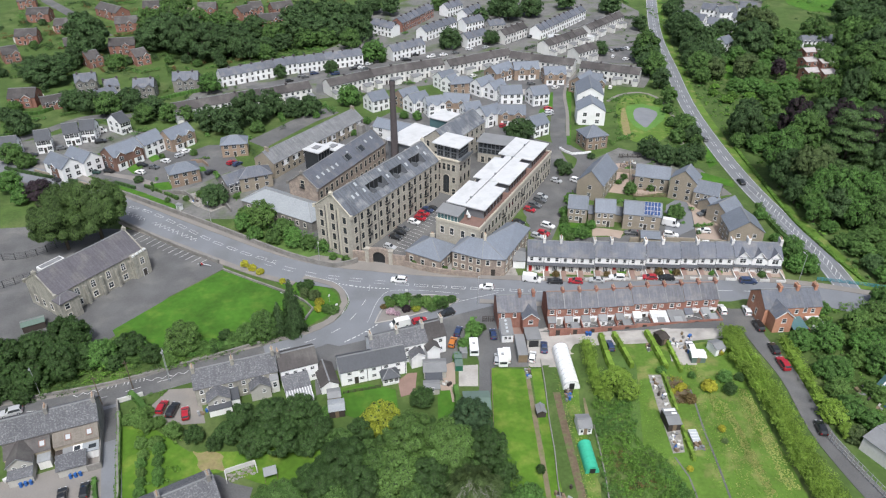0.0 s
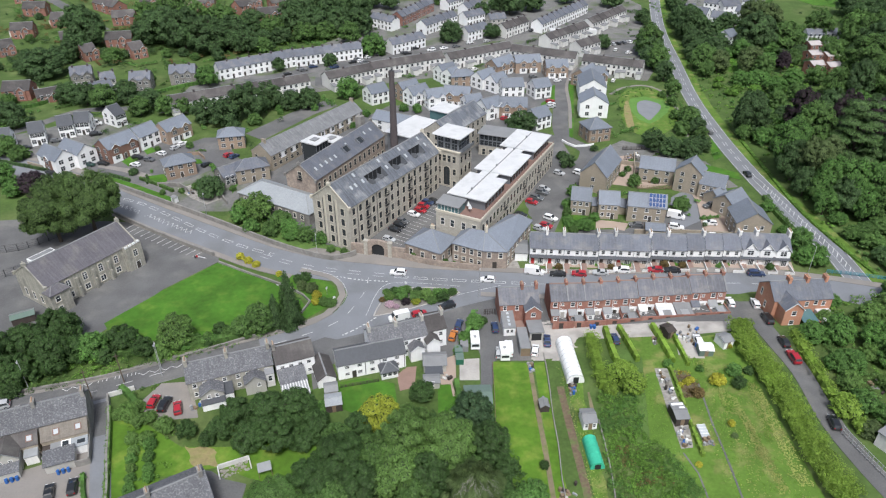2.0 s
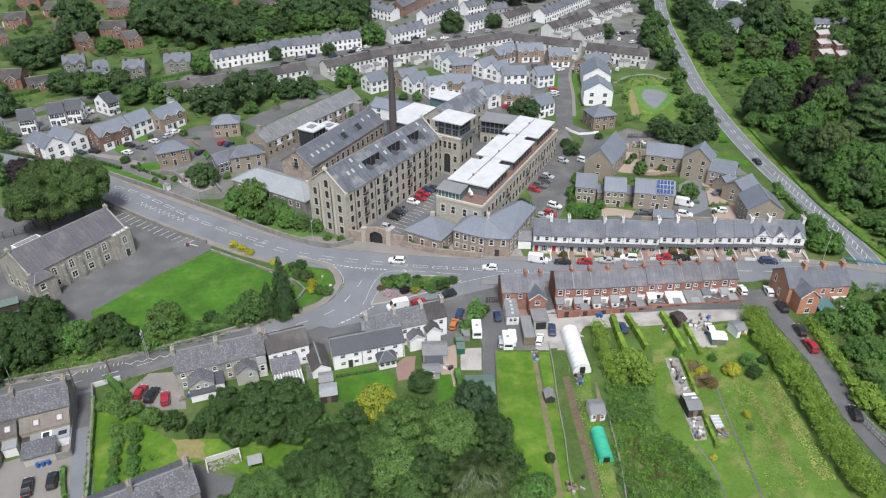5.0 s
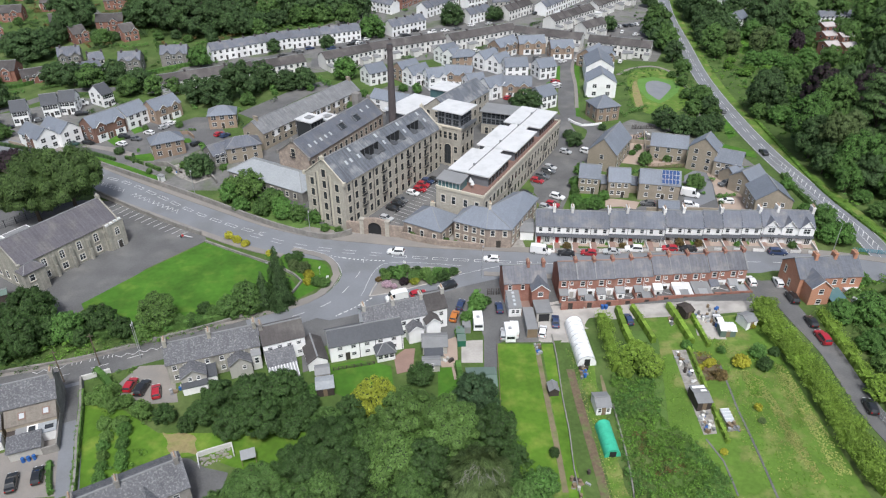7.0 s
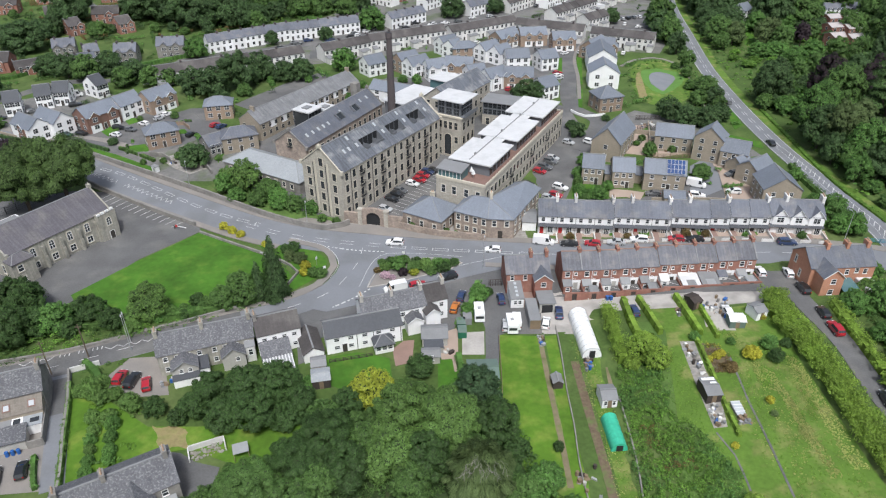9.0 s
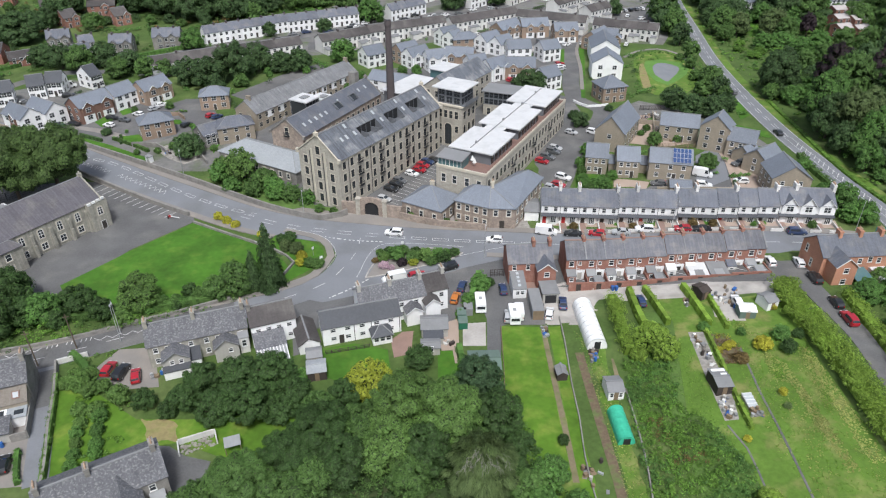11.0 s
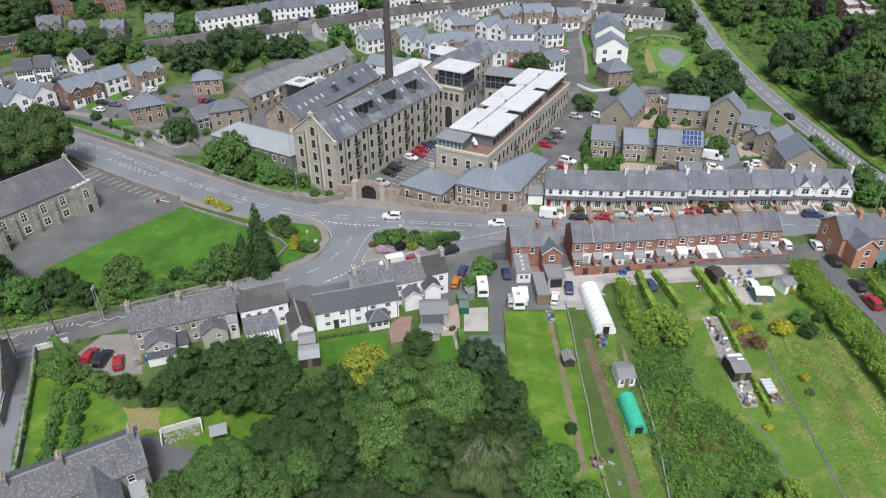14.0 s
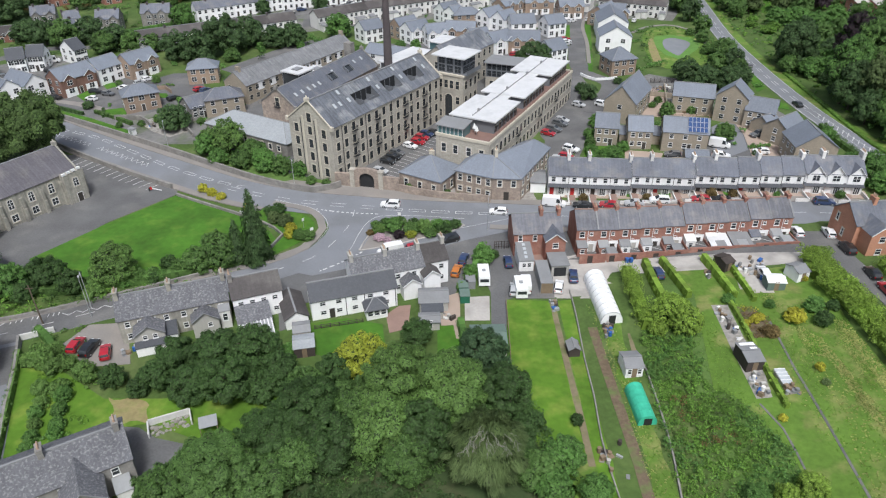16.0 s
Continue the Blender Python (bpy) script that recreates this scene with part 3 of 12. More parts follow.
def house(name, x, y, turn, w, d, eave, ridge, wall, roof, label, front=2, back=2, side=0, chimneys=(), chimney_mat=None, hip=False, gables=(), gable_mat=None, doors=(), door_mat=None, ww=1.1, wh=1.25, style="plain", storeys=2, z=None, group="", category="house", over=0.25):
    """A house with ridge along its own x axis and its front to -y; windows in regular rows on each side."""
    ob = thing(name, x, y, turn, label, category, group, z=z)
    BUILT.append((x, y, max(w, d) / 2))
    part("wall", shared(("wall", w, d, eave, ridge, wall.name, hip), lambda: gable_walls(w, d, eave, eave if hip else ridge, wall)), ob)
    part("roof", shared(("roof", w, d, eave, ridge, roof.name, hip), lambda: hip_roof(w, d, eave, ridge, roof) if hip else gable_roof(w, d, eave, ridge, roof, over)), ob)
    if roof in (SLATE_NEW, SLATE_DARK) and y > 215:
        ww, wh, side = 1.45, 1.4, max(side, 2)
    step = (eave - 0.2) / storeys
    levels = [0.95 + step * i for i in range(storeys)]
    back = 0 if y > 205 else back
    for count, turned, depth, length in ((front, 0, d / 2, w), (back, 180, d / 2, w), (side, 90, w / 2, d), (side, -90, w / 2, d)):
        if count:
            spots = [((i + 0.5) / count - 0.5) * length * 0.92 for i in range(count)]
            taken = [u for u in doors] if turned == 0 else []
            windows(ob, [(u, z) for z in levels for u in spots if not (z < 1.2 and any(abs(u - k) < 1.05 for k in taken)) and not (turned == 0 and any(abs(u - g[0]) < g[1] / 2 + 0.4 for g in gables))], ww, wh, style, turned, -depth)
    for u in doors:
        door(ob, u, -d / 2, door_mat or DARK_DOOR)
    for u, gw in gables:
        front_gable(ob, u, -d / 2, gw, eave, gable_mat or wall, roof)
        if wall in (BRICK_TAN, BRICK_BROWN) and y > 215:
            part("rendered_bay", shared(("base", gw), lambda: Shape().box(-gw / 2 - 0.03, gw / 2 + 0.03, -0.035, 0.4, -1, 2.45).mesh("rendered_bay", RENDER_WHITE)), ob, "white rendered lower storey", pose(u, -d / 2 - 0.5, 0))
        windows(ob, [(u, lv) for lv in levels], min(1.6, gw * 0.5), wh, style, 0, -d / 2 - 0.5)
    for u in chimneys:
        chimney(ob, u, 0, ridge, chimney_mat or (BRICK_SOOT if y > 205 else wall), 0.8 if y > 240 else 1.2, 2 if y > 240 else 3)
    return ob


def yard_store(ob, w, d, mat, k):
    """A low flat-roofed store in the yard of a terraced house; every third one is longer."""
    deep = 4.2 if k % 3 == 0 else 2.6
    x0, x1 = (0.1, w / 2 - 0.1) if k % 2 else (-w / 2 + 0.1, -0.1)
    body = part("lean_to", shared(("lean_to", w, deep, d, k % 2, mat.name), lambda: Shape().box(x0, x1, -d / 2 - deep, -d / 2 - 0.02, -0.8, 2.5).mesh("lean_to", mat)), ob)
    part("lean_to_roof", shared(("lean_to_roof", w, deep, d, k % 2), lambda: Shape().slab((x0 - 0.15, -d / 2 - deep - 0.15, 2.6), (x1 + 0.15, -d / 2 - deep - 0.15, 2.6), (x1 + 0.15, -d / 2 - 0.03, 3.0), (x0 - 0.15, -d / 2 - 0.03, 3.0), 0.14).mesh("lean_to_roof", FELT)), body)


# ---- plants ----
def leaf_cloud(rng, centres, radii, per, size, flat=0.8, droop=0.0, outs=None, simple=False):
    """Leaf sprays scattered over many small clumps: folded four-point blades that face outwards and up."""
    n = len(centres) * per
    c = np.repeat(centres, per, axis=0)
    r = np.repeat(radii, per)
    d = rng.normal(size=(n, 3))
    d /= np.linalg.norm(d, axis=1)[:, None]
    d[:, 2] = np.where(d[:, 2] < -0.3, -d[:, 2] * 0.6, d[:, 2])
    p = c + d * (r * (0.72 + 0.36 * rng.random(n)))[:, None] * np.array([1, 1, flat])
    nrm = d + np.array([0, 0, 0.7]) + rng.normal(scale=0.4, size=(n, 3))
    if outs is not None:
        nrm += np.repeat(outs, per, axis=0) * 1.1
    nrm /= np.linalg.norm(nrm, axis=1)[:, None]
    a = np.cross(nrm, rng.normal(size=(n, 3)))
    a /= np.linalg.norm(a, axis=1)[:, None]
    a[:, 2] -= droop
    b = np.cross(nrm, a)
    s = (size * (0.6 + 0.8 * rng.random(n)))[:, None]
    tip, tail = p + a * s * 0.62, p - a * s * 0.5
    if simple:
        v = np.stack([p - a * s * 0.5 - b * s * 0.42, p - a * s * 0.5 + b * s * 0.42, p + a * s * 0.7], axis=1).reshape(-1, 3)
        return v, np.arange(n * 3).reshape(-1, 3)
    lift = nrm * s * 0.16
    left, right = p + b * s * 0.36 - lift, p - b * s * 0.36 - lift
    v = np.stack([tail, right, tip, left], axis=1).reshape(-1, 3)
    k = np.arange(n)[:, None] * 4
    f = np.concatenate([k + np.array([0, 1, 2]), k + np.array([0, 2, 3])], axis=1).reshape(-1, 3)
    return v, f


def cloud_mesh(name, v, f, mat, inner=0):
    me = bpy.data.meshes.new(name)
    me.vertices.add(len(v))
    me.vertices.foreach_set("co", v.astype(np.float32).ravel())
    me.loops.add(len(f) * 3)
    me.loops.foreach_set("vertex_index", f.astype(np.int32).ravel())
    me.polygons.add(len(f))
    me.polygons.foreach_set("loop_start", np.arange(0, len(f) * 3, 3, dtype=np.int32))
    me.polygons.foreach_set("loop_total", np.full(len(f), 3, dtype=np.int32))
    me.update(calc_edges=True)
    me.materials.append(mat)
    # The last inner faces get the dark core colour that imitates gap shade.
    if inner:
        me.materials.append(CROWN_SHADE)
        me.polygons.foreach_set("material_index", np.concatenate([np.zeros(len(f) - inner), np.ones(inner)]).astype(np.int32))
    return me


def crown_lobes(rng, shape):
    """Rounded masses that make up a crown of unit radius: centres, radii and their flattening."""
    cs, rs, flat = [], [], 1.0
    if shape == "layered":
        flat = 0.24
        for j in range(10):
            u = j / 9
            reach = 0.25 + 0.72 * math.sin(math.pi * (0.12 + 0.62 * (1 - u)))
            for i in range(3 + int(6 * reach)):
                a, q = i * 2.399963 + j * 1.1 + rng.normal() * 0.2, reach * (0.45 + 0.5 * rng.random())
                cs.append((math.cos(a) * q, math.sin(a) * q, -0.75 + 1.65 * u + 0.07 * rng.normal() - 0.1 * q))
                rs.append(0.2 + 0.16 * rng.random())
        return np.array(cs), np.array(rs), flat
    thin, stretch = {"tall": (0.75, 1.4), "spread": (1.08, 0.8)}.get(shape, (1.0, 1.0))
    cs.append((0, 0, -0.08))
    rs.append(0.55 * thin)
    n = 17
    for i in range(n):
        u, a = (i + 0.5) / n, i * 2.399963 + rng.normal() * 0.4
        zz = 0.97 - 1.6 * u
        q = math.sqrt(max(0.02, 1 - zz * zz))
        out = 0.54 + 0.22 * rng.random()
        cs.append((math.cos(a) * q * out * thin, math.sin(a) * q * out * thin, zz * out * stretch))
        rs.append(0.2 + 0.14 * rng.random())
    for _ in range(58):
        d = rng.normal(size=3)
        d /= np.linalg.norm(d)
        d[2] = abs(d[2]) if d[2] < -0.45 else d[2]
        out = 0.7 + 0.26 * rng.random()
        cs.append((d[0] * out * thin, d[1] * out * thin, d[2] * out * stretch))
        rs.append(0.09 + 0.1 * rng.random())
    return np.array(cs), np.array(rs), flat


def crown_mesh(seed, mat, level, shape):
    """A crown of unit radius, its middle at height 1: leaves stand over the outer faces of many uneven lobes, with gaps
    between; solid lobe cores, dark above level 0, paint the shade in the gaps.
    """
    rng = np.random.default_rng(seed)
    count, size = ((1500, 0.138), (2900, 0.1), (6800, 0.064), (18000, 0.04))[level]
    g = (1 + 5 ** 0.5) / 2
    ico = np.array([(-1, g, 0), (1, g, 0), (-1, -g, 0), (1, -g, 0), (0, -1, g), (0, 1, g), (0, -1, -g), (0, 1, -g), (g, 0, -1), (g, 0, 1), (-g, 0, -1), (-g, 0, 1)]) / math.sqrt(1 + g * g)
    tri = np.array([(0, 11, 5), (0, 5, 1), (0, 1, 7), (0, 7, 10), (0, 10, 11), (1, 5, 9), (5, 11, 4), (11, 10, 2), (10, 7, 6), (7, 1, 8), (3, 9, 4), (3, 4, 2), (3, 2, 6), (3, 6, 8), (3, 8, 9), (4, 9, 5), (2, 4, 11), (6, 2, 10), (8, 6, 7), (9, 8, 1)])
    n = count * 4
    if shape == "cone":
        u = 1 - np.sqrt(rng.random(n))
        a = rng.random(n) * 2 * math.pi
        tier = (u * 11 + 0.3 * np.sin(a * 3) + 0.25 * np.sin(a * 5 + u * 20)) % 1
        q = 0.72 * (1.04 - u) ** 0.75 * (1.0 - 0.38 * tier) * (0.72 + 0.4 * rng.random(n)) * (1 + 0.2 * np.sin(a * 4 + u * 17) + 0.16 * np.sin(a * 2 - u * 9))
        p = np.stack([np.cos(a) * q, np.sin(a) * q, -0.97 + 1.97 * u], axis=1)
        d = np.stack([np.cos(a), np.sin(a), np.full(n, 0.35)], axis=1)
        keep = np.arange(count)
        cs, rs, flat = np.stack([np.zeros(9), np.zeros(9), np.linspace(-0.8, 0.75, 9)], axis=1), np.linspace(0.5, 0.1, 9), 1.0
    else:
        cs, rs, flat = crown_lobes(rng, shape)
        w = np.array([1, 1, flat])
        k = rng.choice(len(cs), n, p=rs ** 2 / (rs ** 2).sum())
        d = rng.normal(size=(n, 3))
        d /= np.linalg.norm(d, axis=1)[:, None]
        d[:, 2] = np.where(d[:, 2] < -0.35, -d[:, 2] * 0.7, d[:, 2])
        p = cs[k] + d * w * (rs[k] * (0.84 + 0.36 * rng.random(n) ** 1.6))[:, None]
        bare = np.zeros(n, dtype=bool)
        for c, r in zip(cs, rs):
            bare |= (((p - c) / w) ** 2).sum(axis=1) < (0.84 * r) ** 2
        bare |= (np.linalg.norm(p, axis=1) < 0.66) & (rng.random(n) < 0.45) & (flat == 1)
        keep = np.flatnonzero(~bare)[:count]
    p, d = p[keep], d[keep]
    n = len(p)
    nrm = d + np.array([0, 0, 0.55]) + 0.45 * p + rng.normal(scale=0.3, size=(n, 3))
    nrm /= np.linalg.norm(nrm, axis=1)[:, None]
    a = np.cross(nrm, rng.normal(size=(n, 3)))
    long, wide = 0.6, 0.42
    if shape == "weeping":
        a, long, wide = p * np.array([1.1, 1.1, 0]) + np.array([0, 0, -0.75]) + rng.normal(scale=0.3, size=(n, 3)), 1.6, 0.2
    a /= np.linalg.norm(a, axis=1)[:, None]
    a[:, 2] -= 0.15
    b = np.cross(nrm, a)
    b /= np.linalg.norm(b, axis=1)[:, None] + 1e-6
    s = (size * (0.6 + 0.8 * rng.random(n)))[:, None]
    v = np.stack([p - a * s * long - b * s * wide, p - a * s * long + b * s * wide, p + a * s * long * 1.1], axis=1).reshape(-1, 3)
    f = np.arange(n * 3).reshape(-1, 3)
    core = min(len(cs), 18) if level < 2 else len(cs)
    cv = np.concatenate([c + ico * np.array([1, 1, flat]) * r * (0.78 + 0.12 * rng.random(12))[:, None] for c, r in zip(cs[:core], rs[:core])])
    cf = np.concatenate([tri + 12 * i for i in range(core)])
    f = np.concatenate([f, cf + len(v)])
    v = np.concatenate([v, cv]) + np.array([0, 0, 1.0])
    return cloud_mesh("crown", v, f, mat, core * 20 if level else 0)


def trunk_mesh(seed, shape):
    rng = random.Random(seed)
    s = Shape()
    top = 1.2 if shape != "cone" else 1.8
    s.cyl(0, 0, -0.25, 0.45, 0.085, 0.06, 8).cyl(0, 0, 0.4, top, 0.062, 0.02, 7)
    for i in range(7):
        a = i * 2.4 + rng.random()
        z0 = 0.4 + 0.1 * i
        z1 = z0 + 0.3 + 0.2 * rng.random()
        q = 0.5 if shape != "cone" else 0.2
        e = (q * math.cos(a), q * math.sin(a), z1)
        s.rod((0, 0, z0), e, 0.022, 5).rod(e, (e[0] * 1.35, e[1] * 1.35, z1 + 0.1), 0.012, 4)
    return s.mesh("trunk", BARK)


def bare_branch_mesh(seed):
    """A thin pale bare limb that lies crooked over a crown of unit radius, with a few side twigs."""
    rng = random.Random(seed)
    s = Shape()
    a, q = rng.uniform(-2.7, -0.3), rng.uniform(0.15, 0.6)
    pts, bend = [], rng.uniform(-0.25, 0.25)
    for i in range(6):
        w = q + 0.06 * i
        h = math.sqrt(max(0.05, 1.06 - w * w)) + 0.03 * rng.random()
        pts.append(Vector((math.cos(a) * w, math.sin(a) * w, 1 + h)))
        a += bend * 0.3 + rng.uniform(-0.1, 0.1)
    s.tube(pts, 0.0042, 4)
    for _ in range(6):
        i = rng.randrange(1, 5)
        p = pts[i].lerp(pts[i + 1], rng.random())
        e = p + Vector((rng.uniform(-0.14, 0.14), rng.uniform(-0.2, 0.02), rng.uniform(-0.1, 0.04)))
        s.tube([p, p.lerp(e, 0.5) + Vector((0, 0, 0.03)), e], 0.0032, 3)
    return s.mesh("bare_branch", BARK_PALE)


COUNT = collections.Counter()


def tree(kind, x, y, r, mat, label, shape="round", top=None):
    """A tree or bush with a crown of radius r; top is its height, else the crown sits low over the ground."""
    COUNT["tree"] += 1
    k = COUNT["tree"]
    shrub = kind.endswith(("shrub", "bush"))
    ob = thing(kind, x, y, (k * 137.5) % 360 if shape != "weeping" else 0, label, "shrub" if shrub else "tree")
    if top is None:
        half, foot = r * (0.86 + 0.3 * ((k * 0.618) % 1)), -(0.36 if r > 2.45 else 0.45) * r
    else:
        half = top * 0.5 if shape == "cone" else min(r * 1.45, top * 0.55)
        foot = top - 2 * half
    v = k % 3
    if not shrub:
        part("trunk", shared(("trunk", v, shape == "cone"), lambda: trunk_mesh(v, shape)), ob, at=Matrix.Diagonal((r * 0.8, r * 0.8, half + max(0, foot) / 2, 1)))
    seen = r * 1200 / math.hypot(y, 90)
    level = 0 if kind == "woodland_shrub" else 3 if seen > 46 else 2 if seen > 30 else 1 if seen > 19 else 0
    lift = pose(0, 0, foot) @ Matrix.Diagonal((r, r, half, 1))
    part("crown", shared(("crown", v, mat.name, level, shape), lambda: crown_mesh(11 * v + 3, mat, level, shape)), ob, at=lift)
    if shape == "weeping":
        for i in range(14):
            part("bare_branch", bare_branch_mesh(i), ob, "pale bare branch", at=lift)
    return ob


def grove(kind, mat, label, places, shape="round"):
    for place in places:
        tree(kind, place[0], place[1], place[2], mat, label, shape, place[3] if len(place) > 3 else None)


def hedge(name, pts, width, height, mat, label, per_metre=None, size=0.3, category="hedge", ragged=0.25, kind=""):
    """A hedge along a smooth line: clumps of leaves over a core of dense twigs."""
    rng = np.random.default_rng(int(abs(pts[0][0]) * 10 + abs(pts[0][1]) * 7))
    line = smooth_line(pts, 0.7)
    cs, rs = [], []
    for a, b in zip(line, line[1:]):
        t = (b - a).normalized()
        side = Vector((-t.y, t.x))
        for _ in range(max(2, int(width * height * 0.9 * (b - a).length))):
            o, hz = (rng.random() - 0.5) * width, height * (0.25 + 0.68 * rng.random() ** 0.6)
            if abs(o) < width * 0.28 and hz < height * 0.6:
                hz = height * 0.9
            p = a.lerp(b, float(rng.random())) + side * float(o)
            cs.append((p.x, p.y, land(p.x, p.y) + hz * (1 - ragged * rng.random())))
            rs.append(min(width, height) * (0.14 + 0.12 * rng.random()) + 0.12)
    v, f = leaf_cloud(rng, np.array(cs), np.array(rs), int((per_metre or 16) * 1.9), size * 0.72, 0.9)
    ob = thing(name, pts[0][0], pts[0][1], 0, label, category, kind=kind)
    inv = ob.matrix_basis.translation
    part("foliage", cloud_mesh("foliage", v - np.array(inv), f, mat), ob)
    s = Shape()
    rings = []
    for i, p in enumerate(line):
        t = (line[min(i + 1, len(line) - 1)] - line[max(i - 1, 0)]).normalized()
        side = Vector((-t.y, t.x)) * width * (0.42 if width < 2.5 else 0.3)
        z = land(p.x, p.y)
        rings.append([(q.x - inv.x, q.y - inv.y, w - inv.z) for q, w in ((p + side, z), (p - side, z), (p - side * 0.8, z + height * (0.86 if width < 2.5 else 0.66)), (p + side * 0.8, z + height * (0.86 if width < 2.5 else 0.66)))])
    for a, b in zip(rings, rings[1:]):
        for i in range(4):
            j = (i + 1) % 4
            s.face([a[j], a[i], b[i], b[j]])
    s.face(rings[0]).face(list(reversed(rings[-1])))
    part("core", s.mesh("core", mat), ob)
    return ob


def thicket(name, ring, low, high, density, mats, label, size=0.3, seed=1, per=18):
    """Low scrub that covers an area: clumps of leaves at uneven heights. One object for each kind of leaf."""
    rng = np.random.default_rng(seed)
    xs, ys = [p[0] for p in ring], [p[1] for p in ring]
    area = (max(xs) - min(xs)) * (max(ys) - min(ys))
    made = [[] for _ in mats]
    for _ in range(int(area * density)):
        x, y = min(xs) + rng.random() * (max(xs) - min(xs)), min(ys) + rng.random() * (max(ys) - min(ys))
        hit = False
        for (ax, ay), (bx, by) in zip(ring, ring[1:] + ring[:1]):
            if (ay > y) != (by > y) and x < (bx - ax) * (y - ay) / (by - ay) + ax:
                hit = not hit
        if hit:
            g = noise.noise((x * 0.12, y * 0.12, seed))
            k = int(min(len(mats) - 1, max(0, (g * 1.3 + 0.5 + 0.2 * rng.normal()) * len(mats))))
            hgt = low + (high - low) * max(0, 0.5 + noise.noise((x * 0.25, y * 0.25, seed + 9)))
            made[k].append((x, y, land(x, y) + hgt * rng.random(), 0.35 + 0.45 * rng.random()))
    for k, m in zip(made, mats):
        if k:
            k = np.array(k)
            v, f = leaf_cloud(rng, k[:, :3], k[:, 3], per, size, 0.7)
            tagged(new(name, cloud_mesh(name, v, f, m)), label, "scrub", kind="stuff")


# ---- vehicles ----
def paint(name, colour):
    return material("car_paint_" + name, colour, 0.3, 0.03, 4.0, 0.6, 0.0, spec=0.5, clear=0.6)


PAINTS = {"red": paint("red", (0.36, 0.014, 0.025)), "black": paint("black", (0.015, 0.016, 0.018)), "white": paint("white", (0.75, 0.75, 0.75)),
          "silver": paint("silver", (0.42, 0.43, 0.44)), "blue": paint("blue", (0.025, 0.045, 0.11)), "grey": paint("grey", (0.11, 0.115, 0.12)), "orange": paint("orange", (0.5, 0.17, 0.03)), "green": paint("green", (0.02, 0.06, 0.05))}
# Side outlines: stations along the car (x), sill, waist and roof heights.
BODIES = {
    "hatchback": (4.1, 1.75, [(-2.05, 0.45, 0.75, 0.75), (-1.95, 0.25, 0.95, 0.95), (-1.7, 0.2, 1.0, 1.35), (-1.0, 0.2, 0.95, 1.47), (0.1, 0.2, 0.93, 1.45), (0.95, 0.2, 0.92, 0.98), (1.75, 0.22, 0.82, 0.84), (2.05, 0.35, 0.62, 0.62)]),
    "saloon": (4.5, 1.8, [(-2.25, 0.4, 0.8, 0.8), (-2.1, 0.25, 0.95, 0.97), (-1.6, 0.2, 0.97, 1.0), (-0.9, 0.2, 0.95, 1.4), (0.2, 0.2, 0.93, 1.43), (1.05, 0.2, 0.92, 0.96), (1.95, 0.22, 0.8, 0.82), (2.25, 0.35, 0.6, 0.6)]),
    "estate_car": (4.6, 1.85, [(-2.3, 0.45, 0.85, 0.85), (-2.2, 0.28, 1.05, 1.1), (-1.9, 0.24, 1.08, 1.6), (-0.8, 0.24, 1.05, 1.68), (0.25, 0.24, 1.02, 1.64), (1.05, 0.24, 1.0, 1.06), (2.0, 0.26, 0.9, 0.92), (2.3, 0.4, 0.7, 0.7)]),
    "van": (5.4, 2.0, [(-2.7, 0.45, 1.1, 2.0), (-2.6, 0.3, 1.2, 2.3), (-1.0, 0.25, 1.2, 2.38), (0.6, 0.25, 1.2, 2.36), (1.25, 0.25, 1.2, 2.25), (1.9, 0.25, 1.15, 1.22), (2.5, 0.28, 1.0, 1.05), (2.7, 0.4, 0.75, 0.75)]),
}


def car_body(style):
    length, width, st = BODIES[style]
    s = Shape()
    w = width / 2
    rings = []
    for x, sill, waist, roof in st:
        rw = w * (0.74 if style != "van" else 0.9)
        ww = w * (0.97 if abs(x) < length / 2 - 0.2 else 0.84)
        rings.append([(x, -ww * 0.96, sill), (x, -ww, (sill + waist) / 2), (x, -ww * 0.97, waist), (x, -(rw if roof > waist + 0.1 else ww * 0.9), roof), (x, rw if roof > waist + 0.1 else ww * 0.9, roof), (x, ww * 0.97, waist), (x, ww, (sill + waist) / 2), (x, ww * 0.96, sill)])
    for a, b in zip(rings, rings[1:]):
        for i in range(8):
            j = (i + 1) % 8
            s.face([a[i], a[j], b[j], b[i]][::-1])
    s.face(rings[0]).face(rings[-1][::-1])
    return s


